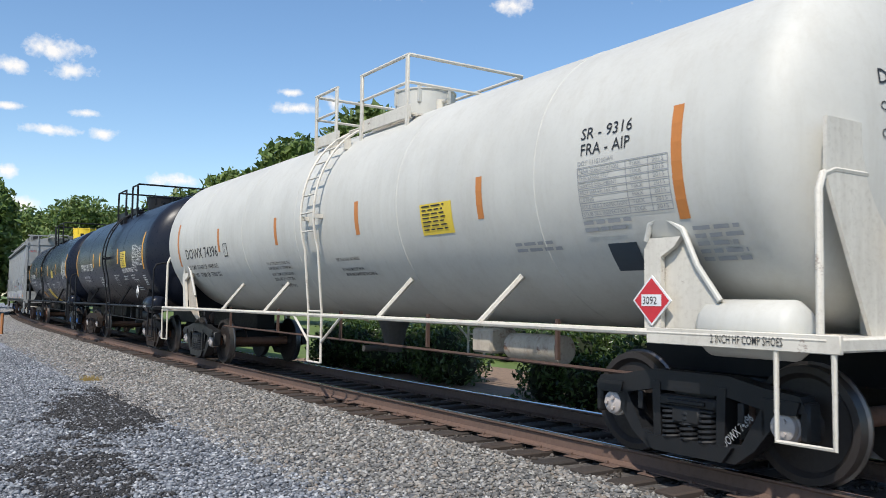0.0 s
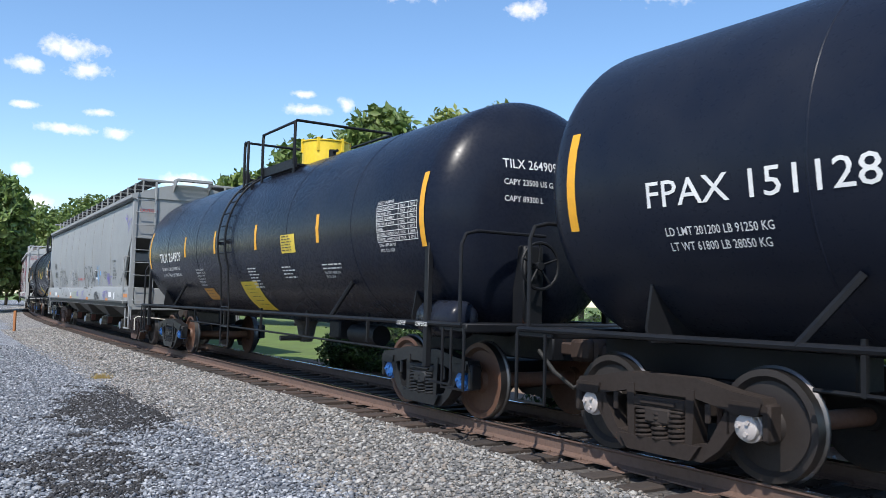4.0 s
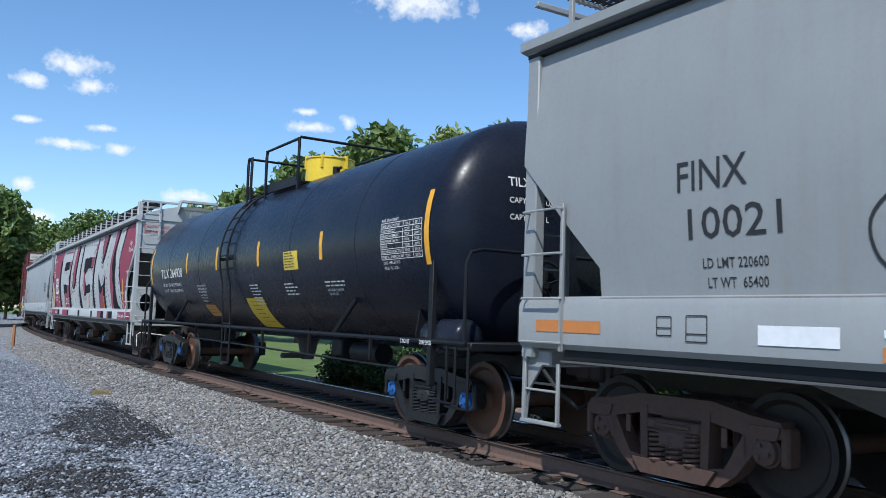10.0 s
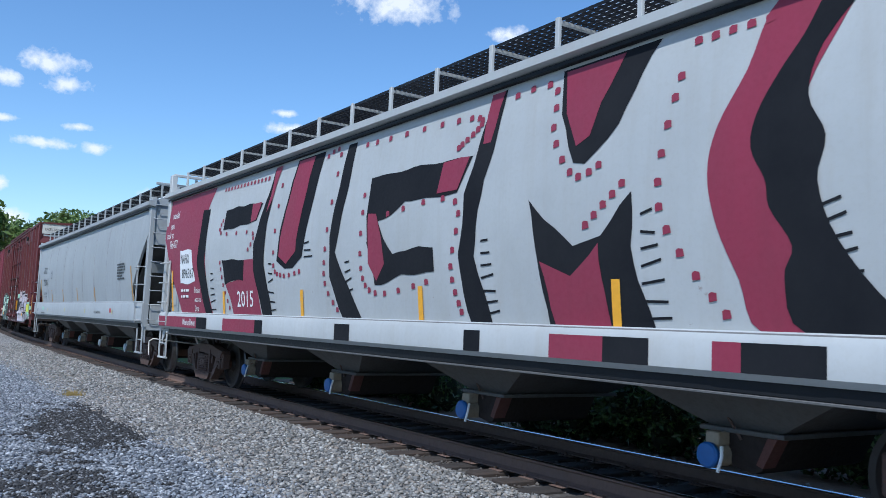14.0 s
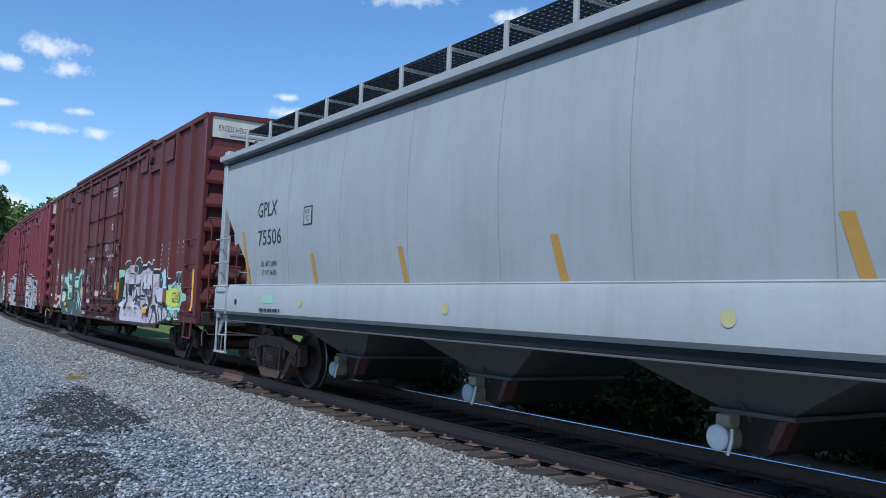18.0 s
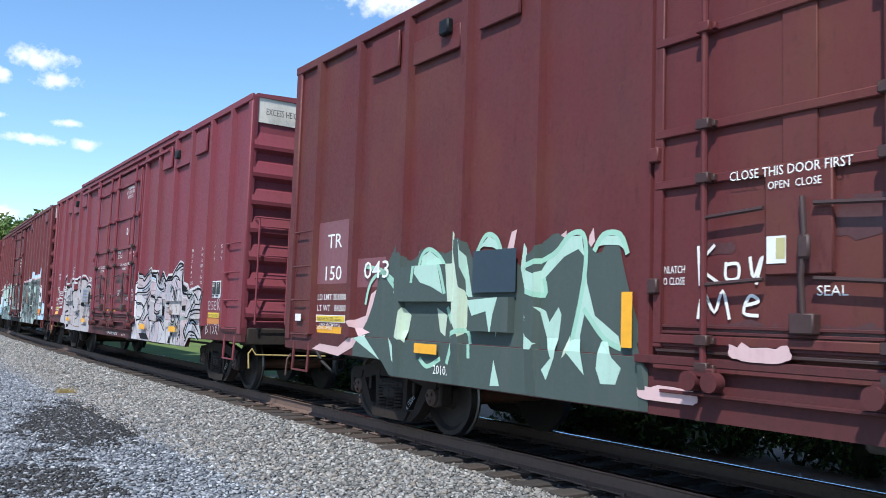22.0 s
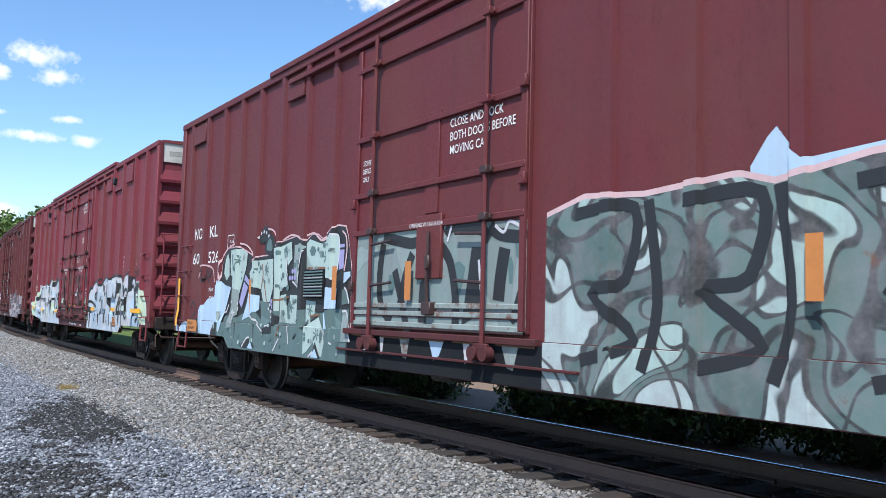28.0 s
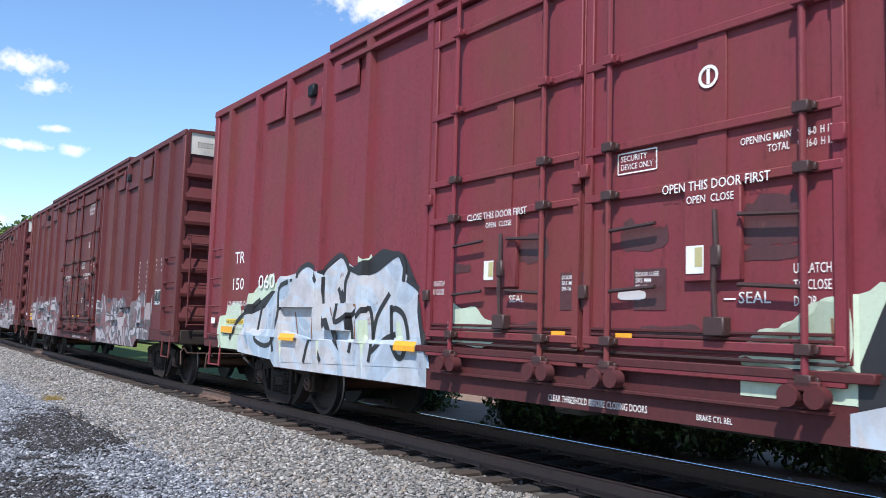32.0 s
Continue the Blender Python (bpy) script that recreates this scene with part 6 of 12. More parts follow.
def leaf_mesh(name, lobes, count, size, mat, seed, floor=-9.0):
    """Leaves, each a bent pair of triangles, in the outer layers of a crown of lobes (centre, radii)."""
    rng = np.random.RandomState(seed)
    vol = np.array([r[0] * r[1] * r[2] for _, r in lobes]) ** 0.8
    pick = rng.choice(len(lobes), count, p=vol / vol.sum())
    c, r = np.array([q[0] for q in lobes])[pick], np.array([q[1] for q in lobes])[pick]
    d = rng.normal(size=(count, 3))
    d /= np.linalg.norm(d, axis=1)[:, None]
    lump = 1 + 0.16 * np.sin(d[:, :1] * 7 + pick[:, None]) * np.sin(d[:, 1:2] * 6 + 1.7 * pick[:, None]) + 0.1 * np.sin(d[:, 2:] * 11)
    p = c + d * r * lump * (0.62 + 0.40 * rng.rand(count, 1) ** 0.6)
    p = p[p[:, 2] > floor]
    n = len(p)
    a = rng.normal(size=(n, 3))
    a /= np.linalg.norm(a, axis=1)[:, None]
    b = np.cross(a, rng.normal(size=(n, 3)))
    b /= np.linalg.norm(b, axis=1)[:, None]
    s = size * (0.6 + 0.8 * rng.rand(n, 1))
    nrm = np.cross(a, b) * s * 0.22
    v = np.stack([p - a * s, p + b * s * 0.45 + nrm, p + a * s, p - b * s * 0.45 + nrm], 1).reshape(-1, 3)
    o = np.arange(n)[:, None] * 4
    f = np.concatenate([o + [[0, 1, 2]], o + [[0, 2, 3]]], 1).reshape(-1)
    me = bpy.data.meshes.new(name)
    me.vertices.add(len(v))
    me.vertices.foreach_set("co", v.astype(np.float32).ravel())
    me.loops.add(len(f))
    me.loops.foreach_set("vertex_index", f.astype(np.int32))
    me.polygons.add(len(f) // 3)
    me.polygons.foreach_set("loop_start", np.arange(0, len(f), 3, dtype=np.int32))
    me.update(calc_edges=True)
    me.materials.append(mat)
    return me


def tree(x, y, h, w, seed, mat=None, label="broad leafy tree in full summer leaf", leaves=9000, size=0.34):
    t = thing("tree", label, "tree", "trees behind the railway")
    t.location = (x, y, -0.4)
    r = random.Random(seed)
    lobes = []
    for i in range(13):
        a, k = r.uniform(0, math.tau), r.uniform(0.2, 1.0)
        z = h * (0.32 + 0.56 * (i / 12))
        rad = w * 0.34 * (1.15 - 0.55 * abs(i / 12 - 0.35))
        off = w * 0.36 * k * (1.0 - 0.6 * i / 12)
        lobes.append(((off * math.cos(a), off * math.sin(a), z), (rad, rad, rad * 0.75)))
    lobes.append(((0, 0, h * 0.82), (w * 0.22, w * 0.22, h * 0.17)))
    part("crown", leaf_mesh("crown", lobes, leaves, size, mat or LEAF_TREE, seed), None, t)
    g = Geo()
    g.tube([(0, 0, 0), (0.1, 0.05, h * 0.2), (0.05, 0.1, h * 0.45), (0.2, 0, h * 0.7)], 0.03 * h * 0.5, 8)
    part("trunk", g, BARK, t)
    for i in range(6):
        c, rr = lobes[2 * i]
        part("limb", Geo().tube([(0.05, 0.05, h * (0.22 + 0.05 * i)), (c[0] * 0.5, c[1] * 0.5, c[2] * 0.85), c], 0.008 * h, 6), BARK, t)
    return t


tree(-4.9, 54.8, 14.9, 8.5, 11)
tree(-10.5, 57, 13.0, 8.0, 12)
tree(-15.0, 58.5, 10.6, 7.5, 13)
tree(-19.5, 63, 9.6, 8.0, 14)
tree(-0.4, 70, 18.6, 7.5, 15, LEAF_PALE, "tall pale green tree turning yellow")
tree(3.8, 70, 19.2, 8.0, 16, LEAF_PALE, "tall pale green tree turning yellow")
tree(10.5, 68, 15.0, 9.0, 17)
tree(-38.4, 68, 11.4, 8.5, 18, None, "dark leafy tree beside the line", 12000)
tree(-43.0, 72, 12.5, 9.5, 19, None, "dark leafy tree beside the line", 12000)
tree(-44.1, 100.8, 13.8, 10, 20)
tree(-39.5, 102.5, 12.6, 9, 21)
tree(-53, 108, 12.6, 11, 22)
tree(-33, 104, 11.5, 9, 23)
tree(-60, 112, 14, 12, 24)
tree(19.0, 57, 7.4, 7.0, 25, LEAF_PALE, "low pale green tree behind the hedge", 6000)
tree(24.0, 55, 6.4, 6.5, 26, LEAF_PALE, "low pale green tree behind the hedge", 6000)
tree(29.0, 57, 6.6, 7.0, 27, LEAF_PALE, "low pale green tree behind the hedge", 6000)
tree(34.0, 52, 6.2, 7.0, 28, LEAF_PALE, "low pale green tree behind the hedge", 6000)
tree(14.0, 60, 7.4, 7.0, 29, LEAF_PALE, "low pale green tree behind the hedge", 6000)


def bush(s, lat, w, d, h, seed, label="dense glossy evergreen hedge bush"):
    b = thing("hedge_bush", label, "bush", "hedge along the railway")
    p = on_track(s, lat, -0.36)
    b.location = p
    b.rotation_euler = (0, 0, heading(s) + math.pi / 2)
    r = random.Random(seed)
    lobes = [((r.uniform(-0.5, 0.5) * w, r.uniform(-0.35, 0.35) * d, h * r.uniform(0.25, 0.62)), (w * 0.34, d * 0.38, h * 0.40)) for _ in range(9)]
    part("leaves", leaf_mesh("leaves", lobes, 5200, 0.055, LEAF_HEDGE, seed, 0.0), None, b)
    g = Geo()
    for i in range(6):
        c = lobes[i][0]
        g.tube([(c[0] * 0.3, c[1] * 0.3, 0), (c[0] * 0.6, c[1] * 0.6, c[2] * 0.6), c], 0.015, 5)
    part("stem", g, BARK, b)
    # near-black solid lumps behind the leaves stand in for the shade inside the bush
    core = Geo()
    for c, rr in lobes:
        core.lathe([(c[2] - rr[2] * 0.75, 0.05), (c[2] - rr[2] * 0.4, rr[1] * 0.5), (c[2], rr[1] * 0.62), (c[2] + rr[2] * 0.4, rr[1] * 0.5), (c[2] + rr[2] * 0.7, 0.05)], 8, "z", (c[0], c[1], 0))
    part("inner_thicket", core, plain("dark_shade_core", (0.015, 0.022, 0.008), 1.0), b)
    return b


for i, (s, lat, w, d, h) in enumerate(((11.2, -3.2, 2.0, 1.3, 1.25), (9.4, -3.3, 2.0, 1.4, 1.3), (7.9, -3.4, 1.8, 1.4, 1.3), (6.3, -3.3, 1.9, 1.4, 1.35), (2.3, -3.4, 1.9, 1.4, 1.35), (0.9, -3.4, 1.8, 1.4, 1.4), (-0.6, -3.5, 1.8, 1.4, 1.4),
                                       (-2.3, -3.5, 2.0, 1.4, 1.45), (-3.9, -3.6, 2.0, 1.4, 1.45), (-5.6, -3.6, 2.0, 1.4, 1.45), (-7.4, -3.6, 2.0, 1.4, 1.45), (-9.2, -3.6, 2.0, 1.4, 1.45))):
    bush(s, lat, w, d, h, 40 + i)
# more hedge behind, further off
for i, (s, lat) in enumerate(((12, -9), (8, -10.5), (-3, -8.5), (-7, -9), (-11, -9.5))):
    bush(s, lat, 4.2, 2.2, 1.7, 60 + i, "loose shrub on the lawn behind the hedge")

# ---- what stands beyond ----
hall = thing("roadside_building", "low red-walled building with a pale roof beyond the lawn", "building")
hall.matrix_basis = pose(19.5, 41.0, -0.4, 0, 0, -25)
RED_WALL = painted("red_wall_paint", (0.42, 0.09, 0.07), 0.8, (0.2, 0.08, 0.06), 0.3)
ROOF_M = painted("pale_metal_roof", (0.5, 0.5, 0.5), 0.6)
part("wall", Geo().box(-7, 7, -0.15, 6, 0, 3.4, 0.02), RED_WALL, hall)
part("roof", Geo().prism([(-0.6, 3.4), (3, 4.4), (6.5, 3.4), (6.5, 3.3), (-0.6, 3.3)], "x", -7.4, 7.4), ROOF_M, hall)
for x in (-4.5, -1, 3.2):
    w_ = part("window", Geo().box(x - 0.6, x + 0.6, -0.2, -0.14, 1.0, 2.2, 0.02), M["white_trim"], hall)
    part("pane", Geo().box(x - 0.5, x + 0.5, -0.215, -0.19, 1.1, 2.1), plain("dark_window_glass", (0.03, 0.04, 0.05), 0.1), w_)
umb = thing("garden_umbrella", "green and white striped garden umbrella on a pole", "umbrella")
umb.location = (14.4, 29.5, -0.4)
for k in range(8):
    a0, a1 = math.tau * k / 8, math.tau * (k + 1) / 8
    g = Geo().add([(0, 0, 2.5), (1.7 * math.cos(a0), 1.7 * math.sin(a0), 1.95), (1.7 * math.cos(a1), 1.7 * math.sin(a1), 1.95), (1.7 * math.cos(a1), 1.7 * math.sin(a1), 1.78), (1.7 * math.cos(a0), 1.7 * math.sin(a0), 1.78)], [(0, 1, 2), (1, 4, 3, 2)])
    part("canopy_panel", g, M["placard"] if k % 2 else plain("green_canvas", (0.03, 0.20, 0.09), 0.8), umb, normals=False)
part("pole", Geo().rod((0, 0, 0), (0, 0, 2.55), 0.03), M["white_trim"], umb)
part("base_plate", Geo().lathe([(0, 0.35), (0.06, 0.33)], 16), M["black_trim"], umb)
post = thing("marker_post", "short orange-brown wooden marker post in the gravel", "post")
post.location = (-19.0, 36.3, -0.36)
part("stake", Geo().box(-0.05, 0.05, -0.05, 0.05, 0, 0.95, 0.01), plain("weathered_orange_wood", (0.35, 0.14, 0.05), 0.9), post)
tuft_g = Geo()
rw = random.Random(8)
for i in range(160):
    a, d, hgt = rw.uniform(0, 6.28), rw.uniform(0, 0.22), rw.uniform(0.05, 0.16)
    x, y = d * math.cos(a), d * math.sin(a) * 0.6
    tuft_g.add([(x - 0.006, y, 0), (x + 0.006, y, 0), (x + rw.uniform(-0.07, 0.07), y + rw.uniform(-0.07, 0.07), hgt)], [(0, 1, 2)])
tuft = tagged(new("grass_tuft", tuft_g.mesh("grass_tuft", plain("dry_grass", (0.25, 0.18, 0.06), 0.9))), "tuft of dry grass in the gravel", "grass")
tuft.location = (-7.05, 17.0, -0.33)


# ---- clouds, far behind everything ----
def cloud_material():
    m, nt, bs = base("cloud")
    nt.nodes.remove(bs)
    tc = nt.nodes.new("ShaderNodeTexCoord")
    mp = node(nt, "ShaderNodeMapping")
    mp.inputs["Location"].default_value, mp.inputs["Scale"].default_value = (-1, -1, 0), (2, 2, 0)
    nt.links.new(tc.outputs["Generated"], mp.inputs[0])
    ln = nt.nodes.new("ShaderNodeVectorMath")
    ln.operation = "LENGTH"
    nt.links.new(mp.outputs[0], ln.inputs[0])
    rnd = nt.nodes.new("ShaderNodeObjectInfo").outputs["Random"]
    off = nt.nodes.new("ShaderNodeVectorMath")
    off.operation = "MULTIPLY_ADD"
    nt.links.new(rnd, off.inputs[0])
    off.inputs[1].default_value = (4000, 4000, 900)
    nt.links.new(tc.outputs["Object"], off.inputs[2])
    ns = node(nt, "ShaderNodeTexNoise", Scale=0.017, Detail=7.0, Roughness=0.62)
    nt.links.new(off.outputs[0], ns.inputs["Vector"])
    ad = nt.nodes.new("ShaderNodeMath")
    ad.operation = "MULTIPLY_ADD"
    nt.links.new(ns.outputs[0], ad.inputs[0])
    ad.inputs[1].default_value = 2.1
    inv = nt.nodes.new("ShaderNodeMath")
    inv.operation = "MULTIPLY_ADD"
    nt.links.new(ln.outputs["Value"], inv.inputs[0])
    inv.inputs[1].default_value, inv.inputs[2].default_value = -1.15, 0.05
    nt.links.new(inv.outputs[0], ad.inputs[2])
    al = ramp(nt, ad.outputs[0], [(0.24, (0, 0, 0)), (0.95, (0.92, 0.92, 0.92))])
    em = nt.nodes.new("ShaderNodeEmission")
    em.inputs[0].default_value, em.inputs[1].default_value = (1.0, 0.98, 0.96, 1), 0.95
    tp = nt.nodes.new("ShaderNodeBsdfTransparent")
    mx = nt.nodes.new("ShaderNodeMixShader")
    nt.links.new(al, mx.inputs[0])
    nt.links.new(tp.outputs[0], mx.inputs[1])
    nt.links.new(em.outputs[0], mx.inputs[2])
    nt.links.new(mx.outputs[0], nt.nodes["Material Output"].inputs[0])
    return m


CLOUD = cloud_material()
CLOUDS = ((-25.3, 15.2, 4.3, 1.5), (-24.3, 14.0, 2.8, 1.1), (-23.4, 11.5, 2.3, 0.6), (-25.3, 10.3, 4.5, 0.8), (-22.4, 10.3, 2.0, 0.9), (-10.5, 13.8, 2.3, 0.6), (-10.3, 12.8, 3.4, 1.0), (-27.9, 13.9, 2.7, 1.0), (-17.5, 7.6, 4.3, 1.1), (-26.7, 5.6, 2.4, 1.2),
          (4.6, 19.8, 3.7, 1.3), (-27.8, 11.5, 2.1, 0.5), (-27.8, 7.6, 1.7, 0.9), (-7.6, 13.4, 1.4, 1.1), (-3.2, 21.4, 8.1, 2.6), (14.0, 21.2, 6.6, 2.7), (25.7, 20.7, 4.3, 1.9), (25.2, 9.9, 4.3, 2.3), (23.4, 6.9, 4.7, 2.3))
for az, el, w, h in CLOUDS:
    d = Vector((math.sin(radians(az)) * math.cos(radians(el)), math.cos(radians(az)) * math.cos(radians(el)), math.sin(radians(el))))
    D = 3000.0
    hw, hh = D * math.tan(radians(w / 2)) * 1.25, D * math.tan(radians(h / 2)) * 1.3
    ob = new("cloud", Geo().add([(-hw, -hh, 0), (hw, -hh, 0), (hw, hh, 0), (-hw, hh, 0)], [(0, 1, 2, 3)]).mesh("cloud", CLOUD, False))
    ob.matrix_basis = look(d * D, (0, 0, 1.4))
    tagged(ob, "small white fair-weather cloud", "cloud", "clouds", "structure")


# ---- lettering, signs and wall paintings on the cars ----
def letters(car, side, mat, rows, name="lettering", label=""):
    """rows: (text, x of the left end, z of the foot line, height, squeeze or -width)."""
    for text, x, z, h, sq in rows:
        if not text.strip():
            continue
        g = Geo()
        if sq < 0:  # a wanted width
            sq = -sq / (max(u for u, _ in text_mesh(text, h / 0.72)[0]) + 1e-6)
        side.text(g, text, x, z, h / 0.72, sq, 0.005)
        decal(name, g, M[mat], car, label)


def panel(car, side, x0, x1, z0, z1, mat, name="panel", lean=0.0, lift=0.004, label=""):
    g = Geo()
    side.poly(g, [(x0, z0), (x1, z0), (x1 + lean, z1), (x0 + lean, z1)], lift)
    return decal(name, g, M[mat], car, label)


def lines(car, side, mat, rows, h=0.035, gap=0.065):
    for x, z, w, n in rows:
        g = Geo()
        side.bars(g, x, z, w, n, h, gap)
        decal("small_print", g, M[mat], car)


ROWS = ("TANK QUALIFICATION", "THICKNESS TEST", "SERVICE EQUIPMENT", "PRD VALVE 165 PSI", "LINING", "RULE 88.B.2 INSPECTION", "STUB SILL INSPECTION")


def table(car, side, mat, x0, x1, z0, z1, title="DOT 111A100W1"):
    g = Geo()
    n = len(ROWS)
    for i in range(n + 1):
        z = z0 + (z1 - z0) * i / n
        side.rect(g, x0, x1, z - 0.004, z + 0.004, 0.005)
    for f in (0, 0.56, 0.8, 1.0):
        x = x0 + (x1 - x0) * f
        side.rect(g, x - 0.005, x + 0.005, z0, z1, 0.0052)
    decal("inspection_table", g, M[mat], car)
    for i, words in enumerate(ROWS):
        z = z1 - (z1 - z0) * (i + 0.8) / n
        letters(car, side, mat, [(words, x0 - 0.015, z, 0.036, -(x0 - x1) * min(0.52, 0.026 * len(words))), ("TIXX", x0 + (x1 - x0) * 0.6, z, 0.036, -(x0 - x1) * 0.13), ("2015", x0 + (x1 - x0) * 0.84, z, 0.036, -(x0 - x1) * 0.12)])
    letters(car, side, mat, [(title, x0, z1 + 0.02, 0.042, -(x0 - x1) * 0.42)])


def placard(car, y, x, z, r, number, red):
    """A diamond hazard sign on a holder."""
    sd = Side(lambda a, b, l: (a, y + l, b))
    g = Geo().prism([(x - r, z), (x, z - r), (x + r, z), (x, z + r)], "y", y - 0.012, y)
    pl = part("placard", g, M["placard"], car, "diamond hazard placard")
    if red:
        g = Geo()
        k = r * 0.9
        sd.poly(g, [(x - k, z), (x, z - k), (x + k, z), (x, z + k)], 0.003)
        decal("placard_face", g, M["sign_red"], pl)
    else:
        g = Geo()
        k = r * 0.9
        sd.poly(g, [(x - k, z), (x, z - k), (x + k, z)], 0.003)
        decal("placard_face", g, M["ink"], pl)
    g = Geo()
    sd.poly(g, [(x - r * 0.52, z - r * 0.22), (x + r * 0.52, z - r * 0.22), (x + r * 0.52, z + r * 0.24), (x - r * 0.52, z + r * 0.24)], 0.006)
    decal("number_field", g, M["placard"], pl)
    g = Geo()
    sd.text(g, number, x + r * 0.46, z - r * 0.15, r * 0.45, 0.85, 0.009)
    decal("lettering", g, M["ink"], pl)


def splash(car, side, cx, cz, w, h, mat, seed, lift=0.005, name="sprayed_patch", spikes=0.25):
    """A ragged sprayed patch."""
    r = random.Random(seed)
    pts = []
    n = 26
    for i in range(n):
        a = math.tau * i / n
        k = 1 + r.uniform(-spikes, spikes) * (1.0 if math.sin(a) > 0 else 0.3)
        u, v = math.copysign(abs(math.cos(a)) ** 0.6, math.cos(a)), math.copysign(abs(math.sin(a)) ** 0.6, math.sin(a))
        pts.append((cx + w / 2 * u * (0.9 + 0.1 * k), max(0.80, cz + h / 2 * v * k)))
    g = Geo()
    side.poly(g, pts, lift)
    return decal(name, g, M[mat], car)


def scribble(car, side, mat, strokes, w=0.03, name="sprayed_line", lift=0.007):
    for pts in strokes:
        g = Geo()
        side.stroke(g, pts, w, lift)
        decal(name, g, M[mat], car)


def head_text(car, mat, text, y, z, size, xf, squeeze=0.9):
    """Lettering on a car's front end; xf(y, z) is the surface."""
    for i, line in enumerate(text.split("\n")):
        vs, fs = text_mesh(line, size * (0.62 if i and line.startswith("CAPY") else 1.0), "LEFT", squeeze)
        g = Geo().add([(xf(y - u, z - i * size * 1.25 + v) - 0.006, y - u, z - i * size * 1.25 + v) for u, v in vs], fs)
        decal("lettering", g, M[mat], car)


def tank_head(hl, R, zc):
    def xf(y, z):
        q = min(0.999, math.hypot(y, z - zc) / R)
        return -hl - 0.62 * math.cos(math.asin(q ** (1 / 0.8)))
    return xf


def field(car, side, x0, x1, top, foot, mat, lift=0.004, name="sprayed_field", jag=0.0, seed=0):
    """A sprayed area from x0 (left) to x1 (right) between two lines (x, z), following posts and sill."""
    r = random.Random(seed)
    tx, tz = [-p[0] for p in top], [p[1] for p in top]
    fx, fz = [-p[0] for p in foot], [p[1] for p in foot]
    n = max(2, int((x0 - x1) / 0.07))
    xs = [x0 + (x1 - x0) * q / n for q in range(n + 1)]
    zt = [float(np.interp(-x, tx, tz)) + jag * r.uniform(-1, 1) * r.random() for x in xs]
    zf = [float(np.interp(-x, fx, fz)) for x in xs]
    g = Geo()
    for q in range(n):
        side.face(g, ((xs[q], zf[q]), (xs[q + 1], zf[q + 1]), (xs[q + 1], zt[q + 1]), (xs[q], zt[q])), lift)
    return decal(name, g, M[mat], car)


def blob(car, side, pts, mat, lift, name="painted_shape", round_=True):
    """A filled sprayed shape through a few points."""
    g = Geo()
    side.poly(g, curve_through(pts, True, 3) if round_ else pts, lift)
    return decal(name, g, M[mat], car)


def inked(car, side, mat, rows, w, lift=0.02, name="sprayed_line"):
    for pts in rows:
        g = Geo()
        side.stroke(g, pts, w, lift)
        decal(name, g, M[mat], car)


def dots(car, side, mat, spots, rad, lift=0.026):
    for x, z in spots:
        g = Geo()
        side.poly(g, [(x + rad * math.cos(0.785 * k), z + rad * math.sin(0.785 * k)) for k in range(8)], lift)
        decal("sprayed_dot", g, M[mat], car)


# white tank car
c, sd = white_tank, wt_side
letters(c, sd, "ink", [("SR - 9316", -5.96, 2.86, 0.11, -0.64), ("FRA - AIP", -5.97, 2.71, 0.11, -0.62), ("DOWX 74396", 6.57, 2.2, 0.21, -2.13)])
letters(c, sd, "ink", [("LD LMT  212600 LB  96400 KG", 6.55, 1.98, 0.085, -1.9), ("LT WT   73400 LB  33300 KG", 6.55, 1.82, 0.085, -1.9), ("CONSULT OWNER BEFORE REPAIRING TANK", 2.08, 1.95, 0.05, -1.0), ("SHARP OBJECTS MUST NOT CONTACT LINING", 2.08, 1.87, 0.05, -1.0), ("DO NOT STEAM OR CLEAN TANK WITH", 2.06, 1.77, 0.05, -0.95), ("BOILING WATER OR CAUSTIC SODA", 2.06, 1.69, 0.05, -0.85), ("AUXILIARY VALVE ATTACHED", 2.04, 1.58, 0.05, -0.72)])
lines(c, sd, "pale_print", [(-4.85, 1.98, 0.8, 2), (-7.15, 2.0, 0.55, 5), (-5.94, 2.12, 0.6, 2)], 0.032, 0.06)
letters(c, sd, "ink", [("VENT TANK WHEN UNLOADING", -0.62, 1.93, 0.045, -0.72), ("NO VACUUM RELIEF VALVE", -0.68, 1.79, 0.045, -0.66), ("BREAK VACUUM BEFORE UNLOADING", -0.72, 1.72, 0.045, -0.9)])
table(c, sd, "pale_print", -5.94, -7.01, 2.15, 2.6, "DOT 111S100W1")
panel(c, sd, -3.17, -3.84, 2.15, 2.51, "sign_yellow", "emergency_panel", 0, 0.005, "yellow emergency notice with dark print")
lines(c, sd, "ink", [(-3.22, 2.49, 0.56, 7)], 0.016, 0.045)
panel(c, sd, -6.15, -6.5, 1.67, 1.91, "steel_blue", "stencil_panel", 0, 0.005)
panel(c, sd, 4.08, 3.86, 2.17, 2.42, "ink", "plate_mark", 0, 0.004)
panel(c, sd, 4.06, 3.88, 2.19, 2.40, "white", "plate_field", 0, 0.006)
letters(c, Side(lambda a, b, l: sd.fn(a, b, l + 0.004)), "ink", [("PLATE", 4.045, 2.345, 0.032, -0.14), ("C", 4.01, 2.23, 0.08, 0.9)])
g = Geo().box(-6.75, -8.45, 1.44, 1.475, 1.05, 1.18, 0.006)
part("sill_board", g, M["white_trim"], c)
letters(c, Side(lambda a, b, l: (a, 1.475 + l, b)), "ink", [("2 INCH HF COMP SHOES", -7.4, 1.085, 0.065, 0.62)])
